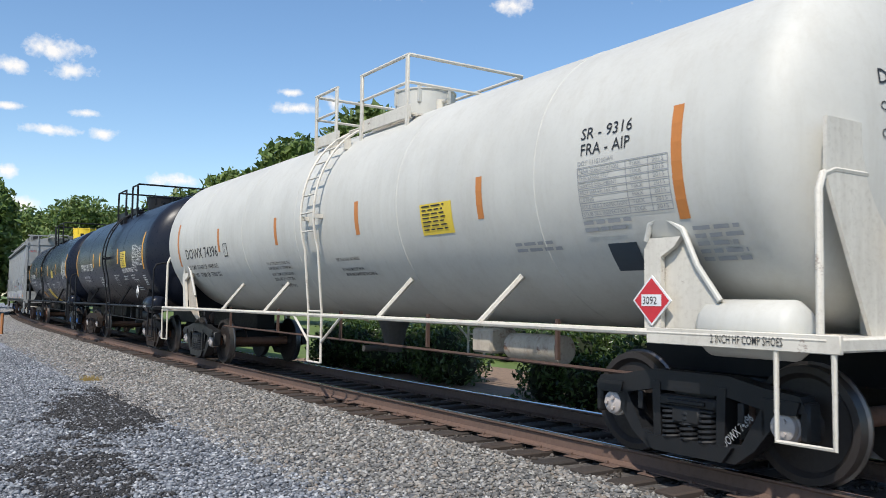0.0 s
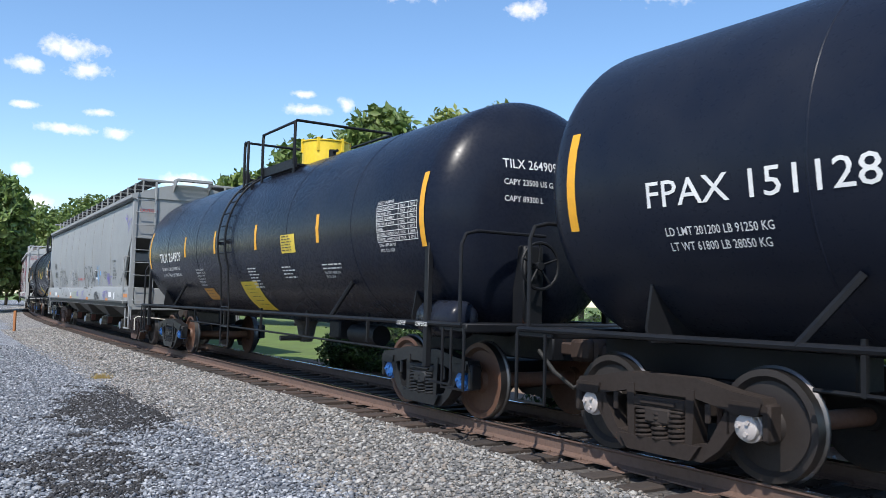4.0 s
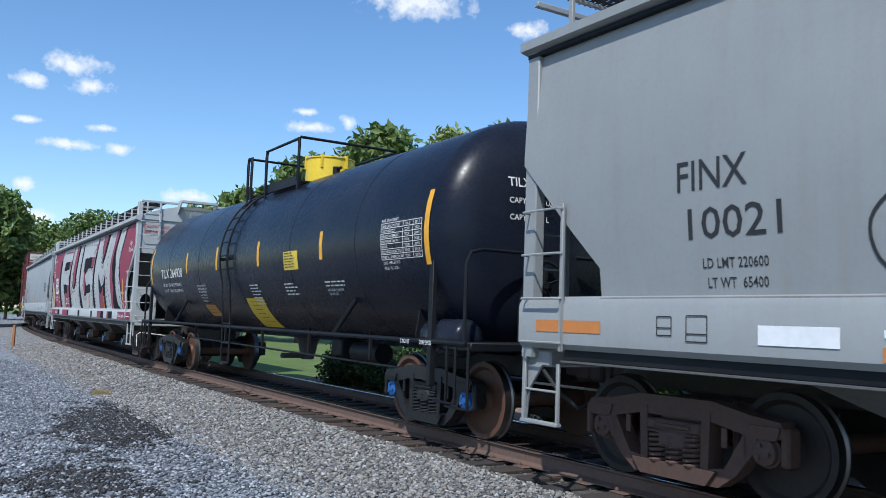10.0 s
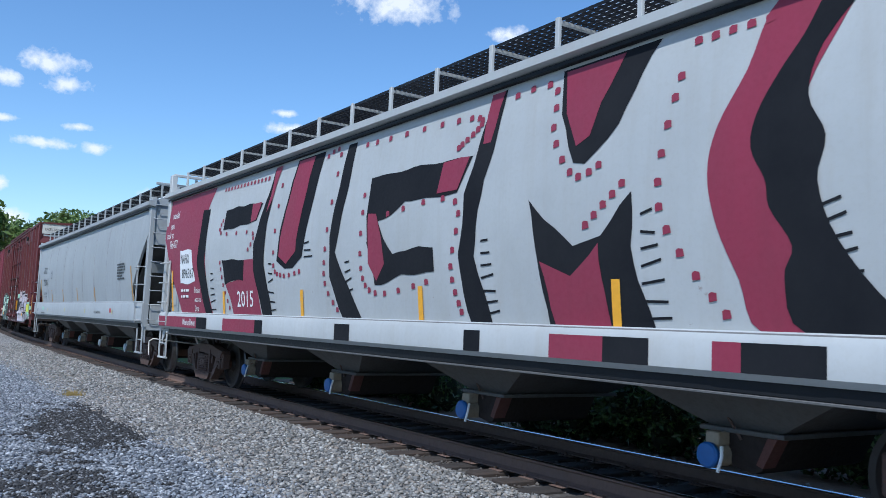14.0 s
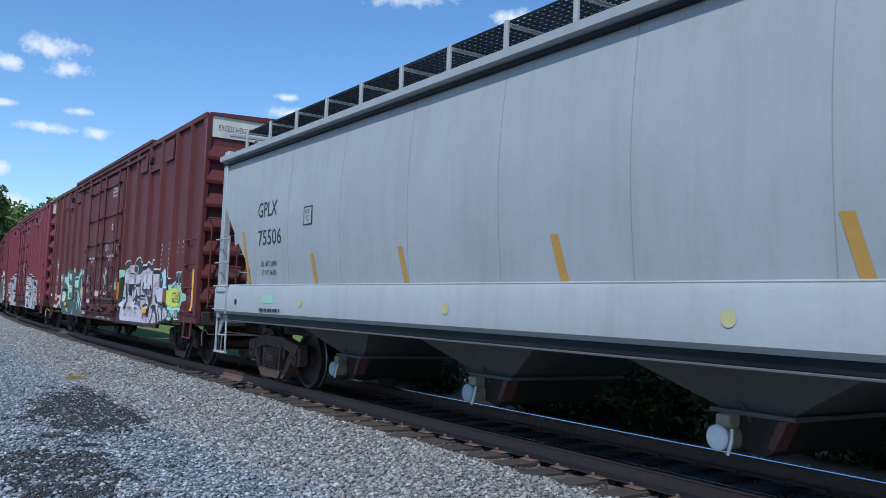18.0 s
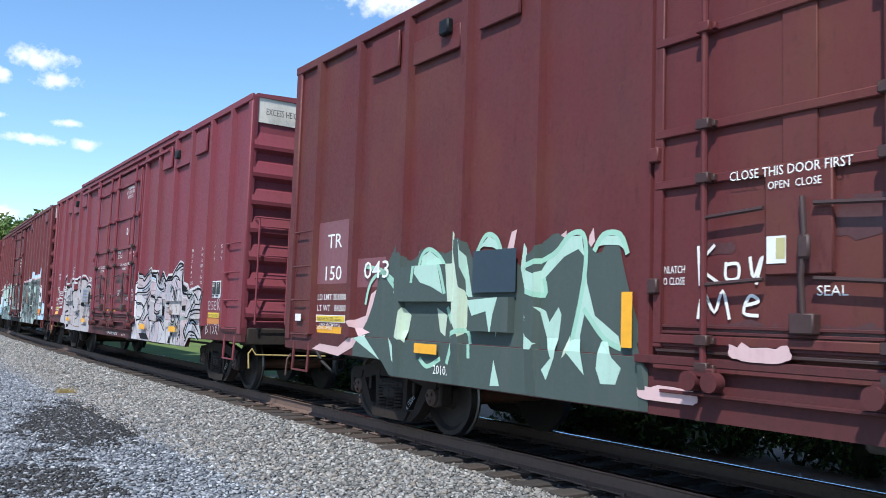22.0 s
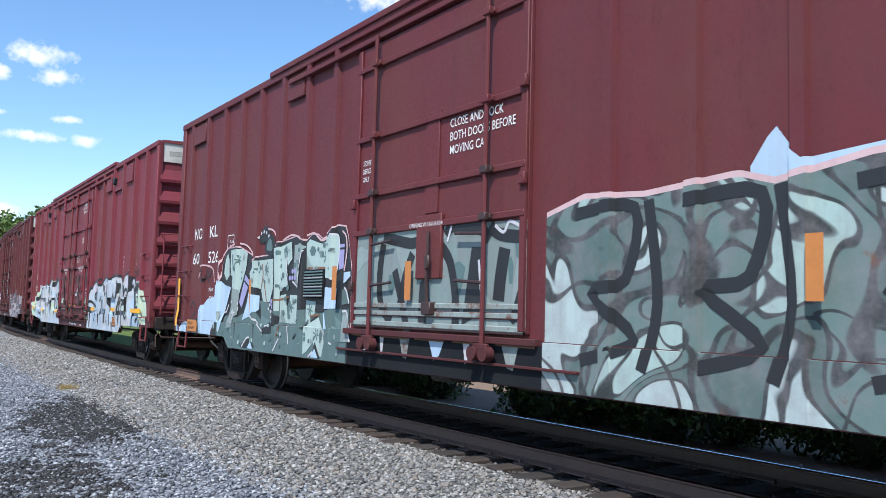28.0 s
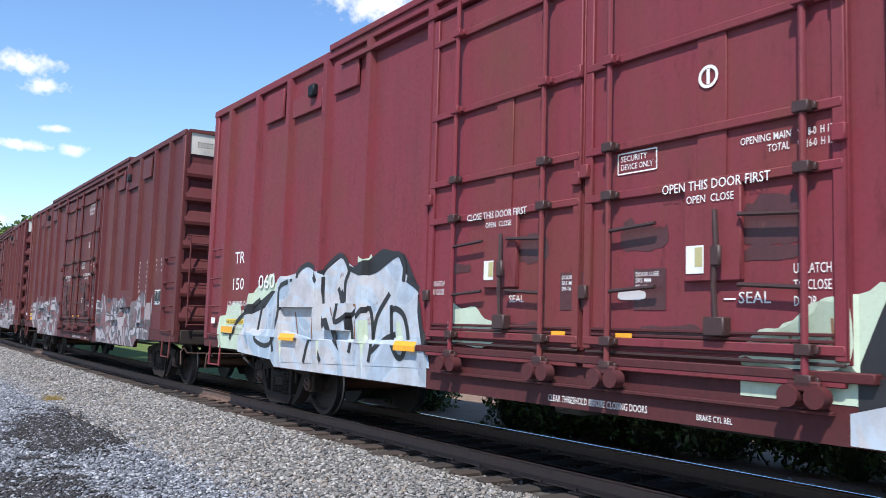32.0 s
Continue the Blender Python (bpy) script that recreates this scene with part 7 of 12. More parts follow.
part("saddle_post", Geo().prism([(-6.84, 1.12), (-6.84, 1.76), (-6.98, 1.84), (-7.05, 1.92), (-6.72, 1.92), (-6.66, 1.83), (-6.66, 1.12)], "y", 1.35, 1.40), M["white_trim"], c)
part("saddle_web", Geo().prism([(-6.80, 1.13), (-6.80, 2.07), (-6.90, 2.08), (-7.04, 1.96), (-7.15, 1.66), (-7.36, 1.38), (-7.55, 1.13)], "y", 1.30, 1.33), M["white_trim"], c)
part("saddle_post", Geo().prism([(6.85, 1.12), (6.99, 1.83), (6.93, 1.90), (6.57, 1.92), (6.60, 1.83), (6.80, 1.75), (6.67, 1.12)], "y", 1.35, 1.40), M["white_trim"], c)
# the web's darker, rust-specked paint also stands in for the shadow on it
part("saddle_web", Geo().prism([(6.88, 1.88), (6.80, 2.07), (6.70, 2.08), (6.58, 1.97), (6.44, 1.70), (6.24, 1.38), (5.97, 0.94), (6.12, 0.92), (6.66, 1.15)], "y", 1.30, 1.33), M["stained_trim"], c, "rust-stained saddle web with its shade put into the colour")
part("saddle_band", Geo().tube([(6.95, 1.37, 1.90), (6.90, 1.37, 2.05), (6.76, 1.37, 2.11), (6.58, 1.36, 2.0), (6.42, 1.34, 1.72), (6.24, 1.33, 1.42)], 0.026, 8), M["white"], c)
part("saddle_band", Geo().tube([(-6.66, 1.37, 1.90), (-6.70, 1.37, 2.04), (-6.84, 1.37, 2.10), (-7.04, 1.36, 1.98), (-7.17, 1.34, 1.68), (-7.38, 1.33, 1.40)], 0.026, 8), M["white"], c)
placard(c, 1.42, -6.76, 1.40, 0.21, "3092", True)
head_text(c, "ink", "DOWX 74396\nCAPY 23500 GAL\nCAPY 89000 L", 0.7, 3.02, 0.165, tank_head(7.75, 1.5, 2.62))

# short black tank car
c, sd = caustic_tank, ct_side
letters(c, sd, "ink_white", [("FPAX 151128", 4.12, 2.22, 0.22, -2.05), ("50% SODIUM HYDROXIDE", -2.33, 2.05, 0.12, -1.3), ("MAXIMUM OPERATING PRESSURE FOR\nHEATER COILS 25 PSI\nEXTERIOR HEATER PIPES\nNO INLET OR OUTLET\nPIPE CAPS REQUIRED", -1.06, 1.97, 0.045, 0.62),
                             ("LD LMT 201200 LB 91250 KG", 3.95, 1.98, 0.07, 0.85), ("LT WT 61800 LB 28050 KG", 3.93, 1.86, 0.07, 0.85), ("BREAK VACUUM BEFORE UNLOADING\nCONSULT OWNER BEFORE REPAIRING TANK", 1.2, 1.94, 0.04, 0.55), ("4\" FIBERGLASS INSULATION\nDO NOT EXCEED 450 F", -2.25, 1.92, 0.045, 0.65)])
lines(c, sd, "ink_white", [(1.2, 1.84, 0.62, 3), (-4.55, 1.95, 0.3, 5), ], 0.03, 0.055)
letters(c, sd, "ink_white", [("LINING - PLASITE 9571", -3.75, 2.13, 0.045, 0.65), ("APPLIED - TXIX 06-2015", -3.75, 2.06, 0.045, 0.65), ("PAINT - AMERON 385/450H", -3.17, 1.94, 0.045, 0.65), ("TRN - TXIX 08-2015", -3.19, 1.87, 0.045, 0.65)])
for a, b in (((-3.39, 1.84), (-3.87, 1.84)), ((-3.87, 1.84), (-3.83, 1.58)), ((-3.83, 1.58), (-3.36, 1.58)), ((-3.36, 1.58), (-3.39, 1.84)), ((-3.6, 1.84), (-3.58, 1.63)), ((-3.83, 1.63), (-3.36, 1.63))):
    inked(c, sd, "ink_white", [[a, b]], 0.014, 0.005, "stencil_frame")
table(c, sd, "ink_white", -3.73, -4.78, 2.21, 2.69)
panel(c, sd, -2.24, -2.92, 2.19, 2.63, "sign_yellow", "emergency_panel", 0, 0.005, "yellow emergency notice with dark print")
lines(c, sd, "ink", [(-2.30, 2.6, 0.56, 8)], 0.018, 0.05)
placard(c, 1.42, -4.06, 1.51, 0.17, "1824", False)
head_text(c, "ink_white", "FPAX 151128\nCAPY 16620 US GAL\nCAPY 62912 L", 0.7, 3.02, 0.165, tank_head(5.15, 1.52, 2.54))
letters(c, Side(lambda a, b, l: (a, 1.485 + l, b)), "ink_white", [("2 INCH HF", -4.35, 1.11, 0.055, 0.6), ("COMP SHOES", -5.1, 1.11, 0.055, 0.6)])

# long black tank cars
for c, sd, num, cap, ld, lt, dx in ((tilx_a, ta_side, "264909", "23500", "211500 LB 95900 KG", "74500 LB 33800 KG", 0.0), (tilx_b, tb_side, "264920", "23600", "211600 LB 95950 KG", "74400 LB 33750 KG", -0.22)):
    letters(c, sd, "ink_white", [("TILX " + num, 5.78, 2.2, 0.22, -1.9), ("LD LMT " + ld, 5.72, 2.0, 0.075, -1.62), ("LT WT  " + lt, 5.72, 1.86, 0.075, -1.64),
                                 ("CONSULT OWNER BEFORE REPAIRING TANK\nSHARP OBJECTS MUST NOT CONTACT LINING\nDO NOT STEAM OR CLEAN TANK WITH\nBOILING WATER OR CAUSTIC SODA\nDO NOT ENTER CAR WITHOUT\nCLEAN RUBBER SOLE SHOES", 2.88, 1.95, 0.042, 0.52)])
    lines(c, sd, "ink_white", [(-0.5, 1.94, 0.5, 7), (-2.2, 1.93, 0.55, 4), (-3.85, 1.93, 0.8, 2)], 0.02, 0.055)
    table(c, sd, "ink_white", -5.79, -6.83, 2.16, 2.63, "AAR 211A100W1")
    letters(c, sd, "ink_white", [("LINING - HEMPEL 85671/1100", -5.82, 2.1, 0.04, 0.62), ("APPLIED - TIXX - 07-2016", -5.82, 2.03, 0.04, 0.62), ("PAINT - SHERWIN WILLIAMS 2000A1\nTRN - TIXX - 07-2016", -3.85, 1.78, 0.04, 0.62)])
    g = Geo()
    sd.poly(g, [(2.87, 1.58), (2.18, 1.58), (2.20, 1.34), (2.92, 1.34)], 0.008)
    decal("warning_panel", g, M["notice_orange"], c, "faded orange notice panel")
    lines(c, sd, "ink", [(2.78, 1.54, 0.5, 3)], 0.008, 0.06)
    g = Geo()
    sd.poly(g, [(0.21 + dx, 1.70), (-0.70 + dx, 1.70), (-0.50 + dx, 1.17), (0.47 + dx, 1.17)], 0.008)
    decal("warning_panel", g, M["yellow"], c, "yellow notice panel")
    lines(c, sd, "ink", [(0.05 + dx, 1.64, 0.5, 6)], 0.010, 0.07)
    panel(c, sd, -2.35, -2.95, 2.14, 2.44, "sign_yellow", "emergency_panel", 0, 0.005, "yellow emergency notice with dark print")
    lines(c, sd, "ink", [(-2.4, 2.42, 0.48, 6)], 0.016, 0.045)
    letters(c, Side(lambda a, b, l: (a, 1.485 + l, b)), "ink_white", [("2 INCH HF", -6.34, 1.1, 0.055, 0.6), ("COMP SHOES", -6.8, 1.1, 0.055, 0.6)])
    head_text(c, "ink_white", "TILX " + num + "\nCAPY " + cap + " US GAL\nCAPY 89300 L", 0.72, 3.04, 0.165, tank_head(6.95, 1.53, 2.49))

# grey hopper
c, sd = finx, fx_side
letters(c, sd, "ink", [("FINX", 7.6, 2.47, 0.25, -0.68), ("10021", 7.56, 2.09, 0.25, -0.92), ("LD LMT 220600", 7.36, 1.86, 0.08, 0.8), ("LT WT  65400", 7.32, 1.71, 0.08, 0.8),
                       ("INTERIOR LINING", -6.74, 2.375, 0.075, -0.58), ("CA 992", -6.89, 2.28, 0.055, -0.2), ("APP 9/07 AH10", -6.78, 2.17, 0.055, -0.42), ("EXTERIOR PAINT", -6.77, 2.075, 0.075, -0.54), ("SIGMA 5483/5523", -6.78, 1.965, 0.075, -0.62), ("BMT  5-98", -6.8, 1.86, 0.075, -0.4), ("EXW  10-7 H  8-5", -5.12, 2.06, 0.07, -0.66), ("EW    8-8 H 15-1", -5.13, 1.97, 0.07, -0.66), ("CU FT 6221", -5.15, 1.88, 0.07, -0.42),
                       ("2 INCH HF COMP SHOES", -8.75, 1.47, 0.06, 0.5), ("PULL HERE\nLIFT HERE", -8.55, 1.35, 0.05, 0.55), ("JACK HERE", -8.05, 1.33, 0.05, 0.55)])
letters(c, sd, "ink_red", [("DO NOT HAMMER SIDE OF CAR", 0.56, 1.89, 0.085, -1.63)])
for x0, x1, z0, z1 in ((9.28, 8.4, 1.32, 1.43), (5.9, 5.45, 1.22, 1.31), (2.05, 1.58, 1.21, 1.31), (-2.07, -2.52, 1.19, 1.28), (-6.0, -6.43, 1.2, 1.28), (-8.79, -9.5, 1.32, 1.42)):
    panel(c, sd, x0, x1, z0, z1, "orange", "reflector")
for x0, x1, z0, z1 in ((6.8, 6.18, 1.29, 1.43), (5.89, 5.8, 1.37, 1.42), (1.95, 1.7, 1.3, 1.44), (-6.55, -7.01, 1.31, 1.46), (-7.38, -7.56, 1.26, 1.45)):
    panel(c, sd, x0, x1, z0, z1, "placard", "paper_label", 0, 0.006)
panel(c, sd, -3.48, -3.97, 1.89, 2.21, "placard", "stencil_panel", 0, 0.005)
panel(c, sd, -3.51, -3.94, 1.96, 2.19, "ink", "stencil_field", 0, 0.008)
panel(c, sd, -0.02, -0.3, 1.68, 1.82, "pale_print", "scrubbed_patch", 0, 0.004)


def throw_tag(c, sd, x, k, w):
    """Round black outline tag, drawn from its left end."""
    q = lambda pts: [(x - u * k, v) for u, v in pts]
    scribble(c, sd, "ink", [q(p) for p in ([(0.35, 2.34), (0.15, 2.31), (-0.02, 2.13), (0.02, 1.88), (0.23, 1.69)],
                                           [(0.16, 1.96), (0.30, 2.09), (0.52, 2.12), (0.70, 1.99), (0.73, 1.78), (0.61, 1.62), (0.37, 1.62), (0.24, 1.75), (0.28, 1.89), (0.44, 1.99)],
                                           [(0.44, 2.17), (0.49, 2.28), (0.60, 2.34)], [(0.74, 1.74), (0.79, 1.63), (0.87, 1.60), (0.93, 1.74), (0.88, 1.89)],
                                           [(0.83, 2.08), (0.90, 2.27), (1.09, 2.37), (1.29, 2.29), (1.41, 2.08), (1.42, 1.80), (1.34, 1.62), (1.12, 1.58), (0.93, 1.66), (0.86, 1.89), (0.83, 2.08)],
                                           [(1.10, 2.12), (1.12, 1.97), (1.11, 1.83)],
                                           [(1.40, 2.12), (1.48, 2.26), (1.67, 2.33), (1.82, 2.29), (1.84, 2.12), (1.76, 1.91), (1.63, 1.98), (1.51, 2.04), (1.47, 1.90), (1.57, 1.76), (1.75, 1.84), (1.93, 1.90), (2.06, 1.81), (2.12, 1.65), (2.04, 1.56), (1.95, 1.52)],
                                           [(1.36, 1.55), (1.43, 1.43), (1.63, 1.35), (1.86, 1.39), (1.97, 1.52)], [(1.99, 1.90), (2.09, 2.02), (2.28, 2.09), (2.44, 2.02), (2.44, 1.91), (2.31, 1.90), (2.06, 1.93)],
                                           [(2.13, 1.94), (2.21, 1.83), (2.29, 1.78), (2.33, 1.84), (2.26, 1.90)])], w)


throw_tag(c, sd, 5.98, 1.0, 0.024)
throw_tag(c, sd, -1.05, 1.0, 0.028)
for a, b in (((5.41, 2.46), (5.16, 2.46)), ((5.16, 2.46), (5.16, 2.2)), ((5.16, 2.2), (5.41, 2.2)), ((5.41, 2.2), (5.41, 2.46))):
    inked(c, sd, "ink", [[a, b]], 0.014, 0.004, "plate_frame")
letters(c, sd, "ink", [("PLATE", 5.37, 2.38, 0.045, 0.7), ("C", 5.31, 2.25, 0.09, 0.8)])
for x0, x1, z0, z1 in ((7.75, 7.6, 1.33, 1.48), (7.45, 7.25, 1.29, 1.49)):
    for a, b in (((x0, z0), (x1, z0)), ((x1, z0), (x1, z1)), ((x1, z1), (x0, z1)), ((x0, z1), (x0, z0)), ((x0, z0 + 0.06), (x1, z0 + 0.06))):
        inked(c, sd, "ink", [[a, b]], 0.01, 0.005, "stencil_frame")
scribble(c, sd, "ink", [[(3.45, 1.43), (3.40, 1.32), (3.19, 1.275), (3.0, 1.34), (2.95, 1.46)], [(3.32, 1.47), (3.315, 1.49)], [(3.155, 1.465), (3.15, 1.485)]], 0.035)
inked(c, sd, "chalk", [[(2.63, 1.64), (2.83, 2.12), (2.52, 2.21), (2.36, 1.68)], [(2.36, 1.68), (2.2, 1.98), (2.03, 1.64)], [(2.03, 1.64), (2.11, 2.25)], [(2.11, 2.25), (1.8, 2.33), (1.76, 2.26)], [(1.8, 2.33), (1.62, 1.6)], [(1.77, 2.24), (1.47, 2.28), (1.45, 1.99)], [(2.46, 1.59), (2.54, 1.58)], [(2.54, 1.58), (2.61, 1.52), (2.59, 1.22)], [(2.45, 1.58), (2.53, 1.5), (2.49, 1.22)], [(2.36, 1.21), (2.19, 1.53), (2.1, 1.22)], [(1.6, 1.58), (1.71, 1.54), (1.75, 1.42)]], 0.022, 0.012)
scribble(c, sd, "ink", [[(2.03, 2.17), (1.88, 2.19), (1.73, 2.19), (1.7, 2.13), (1.73, 2.02), (1.86, 1.83), (1.83, 1.81), (1.71, 1.89), (1.63, 1.89)], [(2.02, 2.08), (1.98, 2.01), (1.86, 1.96)], [(1.85, 1.96), (2.05, 1.98), (2.17, 1.92), (2.21, 1.86), (2.18, 1.77), (2.08, 1.72), (1.96, 1.75), (1.87, 1.85)], [(1.68, 2.1), (1.58, 2.13), (1.47, 2.12), (1.5, 2.06), (1.57, 1.9)], [(1.57, 1.9), (1.42, 1.91), (1.36, 1.84), (1.37, 1.8)], [(1.37, 1.8), (1.55, 1.75), (1.72, 1.71), (1.75, 1.74), (1.68, 1.84), (1.62, 1.94), (1.61, 2.07), (1.68, 2.09)], [(1.44, 2.11), (1.35, 2.13), (1.26, 2.13), (1.26, 2.01)], [(1.26, 2.01), (1.15, 2.02), (0.98, 1.91), (1.24, 1.76), (1.3, 1.79), (1.36, 1.92), (1.38, 2.08)], [(1.27, 2.0), (1.27, 2.1), (1.1, 2.18), (0.93, 2.17), (0.99, 2.01), (1.05, 2.02), (1.09, 2.09)], [(0.95, 2.04), (0.8, 2.02), (0.71, 1.93), (0.76, 1.85), (0.89, 1.92), (0.95, 1.95)], [(0.88, 1.9), (0.89, 1.83), (1.09, 1.76), (1.1, 1.8), (0.97, 1.89)]], 0.014, lift=0.007)
inked(c, sd, "lime_line", [[(1.28, 1.27), (1.28, 1.45)], [(1.28, 1.45), (1.09, 1.26)], [(1.09, 1.26), (1.08, 1.45)], [(0.63, 1.45), (0.49, 1.46)], [(0.56, 1.46), (0.54, 1.24)], [(0.64, 1.24), (0.42, 1.28)], [(0.3, 1.29), (0.31, 1.49), (0.38, 1.43)], [(0.31, 1.49), (0.25, 1.47), (0.27, 1.39), (0.35, 1.38)], [(0.35, 1.38), (0.16, 1.29)], [(0.06, 1.32), (0.06, 1.23), (-0.02, 1.29)]], 0.016, 0.008)
scribble(c, sd, "lime_line", [[(0.84, 1.47), (0.91, 1.42), (0.93, 1.34), (0.88, 1.28), (0.79, 1.3), (0.74, 1.37), (0.77, 1.44), (0.84, 1.47)]], 0.016, lift=0.008)
scribble(c, sd, "violet", [[(0.25, 1.39), (0.24, 1.44), (0.2, 1.4), (0.16, 1.34), (0.04, 1.32)], [(0.15, 1.36), (0.04, 1.37), (0.04, 1.34), (0.12, 1.34)], [(0.18, 1.43), (0.18, 1.48), (0.09, 1.45), (-0.0, 1.39), (0.01, 1.35), (0.09, 1.36)], [(-0.0, 1.39), (0.05, 1.49), (-0.07, 1.44), (-0.2, 1.53)], [(-0.07, 1.44), (-0.02, 1.4), (0.01, 1.34), (-0.06, 1.32), (-0.15, 1.31), (-0.14, 1.34), (-0.2, 1.37)]], 0.022, lift=0.01)
scribble(c, sd, "violet", [[(-0.71, 1.25), (-0.87, 1.28), (-0.95, 1.44), (-1.05, 1.36), (-1.03, 1.21)], [(-0.95, 1.43), (-1.18, 1.48), (-1.1, 1.31), (-1.15, 1.26), (-1.26, 1.38), (-1.14, 1.44)], [(-1.27, 1.5), (-1.27, 1.24)], [(-1.27, 1.49), (-1.4, 1.47), (-1.32, 1.39), (-1.46, 1.25)], [(-1.45, 1.51), (-1.48, 1.27), (-1.63, 1.2), (-1.71, 1.32), (-1.62, 1.48), (-1.45, 1.51)], [(-0.73, 1.19), (-1.71, 1.21)]], 0.016, lift=0.01)
scribble(c, sd, "azure", [[(-3.87, 2.39), (-3.93, 2.1), (-4.09, 1.89), (-4.11, 1.67)], [(-3.87, 2.39), (-3.99, 2.22)], [(-4.09, 1.89), (-4.19, 2.17), (-4.24, 2.31), (-4.31, 2.32), (-4.25, 2.1), (-4.11, 1.64)], [(-4.44, 2.09), (-4.6, 2.15), (-4.53, 2.08), (-4.44, 1.99), (-4.61, 2.09)], [(-3.93, 2.04), (-4.0, 1.71)]], 0.03, lift=0.007)
scribble(c, sd, "ink", [[(-3.86, 1.46), (-3.9, 1.25), (-3.96, 1.21), (-3.98, 1.41), (-4.06, 1.31)], [(-4.06, 1.31), (-4.18, 1.4), (-4.1, 1.46), (-4.03, 1.34), (-4.11, 1.24), (-4.18, 1.28)], [(-4.25, 1.45), (-4.34, 1.46), (-4.37, 1.39), (-4.25, 1.35), (-4.23, 1.24), (-4.32, 1.21), (-4.37, 1.3), (-4.25, 1.37), (-4.23, 1.45)], [(-4.41, 1.46), (-4.45, 1.22)], [(-4.59, 1.46), (-4.62, 1.36), (-4.47, 1.32), (-4.66, 1.28)], [(-4.86, 1.43), (-4.88, 1.35), (-4.81, 1.27), (-4.68, 1.24), (-4.55, 1.28)], [(-3.81, 1.32), (-3.82, 1.31)], [(-4.71, 1.31), (-4.72, 1.31)]], 0.042, lift=0.012)
scribble(c, sd, "violet", [[(-5.8, 2.06), (-5.83, 1.9), (-5.78, 1.76)], [(-5.66, 1.92), (-5.96, 1.91)], [(-5.9, 2.06), (-5.89, 1.82)], [(-6.0, 2.05), (-5.99, 1.82), (-5.92, 1.81), (-5.92, 1.88), (-6.0, 1.92)], [(-6.07, 2.03), (-6.05, 1.82), (-6.13, 1.83), (-6.14, 1.99), (-6.07, 2.03)], [(-6.18, 1.99), (-6.19, 1.83)], [(-5.94, 1.67), (-5.98, 1.75), (-6.15, 1.75), (-6.25, 1.72)], [(-6.12, 1.66), (-6.15, 1.69)], [(-5.77, 1.81), (-5.77, 1.81)], [(-5.8, 1.76), (-5.81, 1.76)]], 0.03, lift=0.01)
scribble(c, sd, "violet", [[(-5.45, 1.44), (-5.54, 1.43), (-5.58, 1.3), (-5.51, 1.41)], [(-5.58, 1.49), (-5.63, 1.5), (-5.68, 1.26), (-5.79, 1.26), (-5.66, 1.36)], [(-5.68, 1.46), (-5.84, 1.49), (-5.69, 1.39), (-5.76, 1.33)], [(-5.84, 1.31), (-5.91, 1.4), (-5.85, 1.46), (-5.96, 1.51), (-5.99, 1.43), (-5.88, 1.34), (-5.94, 1.24), (-6.06, 1.25)], [(-6.0, 1.49), (-6.11, 1.48), (-6.08, 1.33)], [(-6.13, 1.52), (-6.13, 1.32)], [(-6.18, 1.4), (-6.21, 1.51), (-6.26, 1.43), (-6.31, 1.5)]], 0.02, lift=0.01)
scribble(c, sd, "ink", [[(-8.35, 2.12), (-8.36, 2.11)], [(-8.35, 2.02), (-8.25, 1.91), (-8.05, 1.85)], [(-7.99, 1.78), (-8.03, 1.89), (-8.1, 1.78), (-8.15, 1.85), (-8.11, 1.89), (-8.2, 1.78), (-8.21, 1.87)], [(-7.96, 1.77), (-7.85, 1.71)], [(-7.84, 1.75), (-7.85, 1.7), (-7.93, 1.71)], [(-8.4, 1.81), (-8.41, 1.74)]], 0.016, lift=0.008)
scribble(c, sd, "violet", [[(-6.06, 2.04), (-6.33, 2.0), (-6.19, 1.74), (-6.04, 1.88)], [(-6.37, 1.95), (-6.56, 1.94), (-6.51, 1.74), (-6.34, 1.69)], [(-6.21, 1.5), (-6.36, 1.31), (-6.4, 1.52)]], 0.02, lift=0.01)
scribble(c, sd, "violet", [[(-8.4, 3.66), (-8.61, 3.58), (-8.8, 3.49), (-8.68, 3.61), (-8.48, 3.76)], [(-8.55, 3.58), (-8.71, 3.69), (-8.81, 3.59), (-8.6, 3.61)], [(-8.87, 3.47), (-8.98, 3.4), (-9.06, 3.25)], [(-8.99, 3.53), (-9.08, 3.44), (-8.98, 3.4)], [(-9.09, 3.57), (-9.16, 3.43), (-9.18, 3.38)], [(-9.35, 3.47), (-9.21, 3.31), (-9.08, 3.18), (-9.04, 3.08)], [(-9.35, 3.47), (-9.33, 3.55), (-9.24, 3.49)]], 0.02, lift=0.01)
head_text(c, "ink", "FINX 10021", 0.15, 3.4, 0.2, lambda y, z: -9.52)
head_text(c, "ink_red", "CAUTION", 1.4, 3.75, 0.12, lambda y, z: -9.52)

# hopper with the big wall painting
c, sd = nahx, nh_side
DX = 0.4


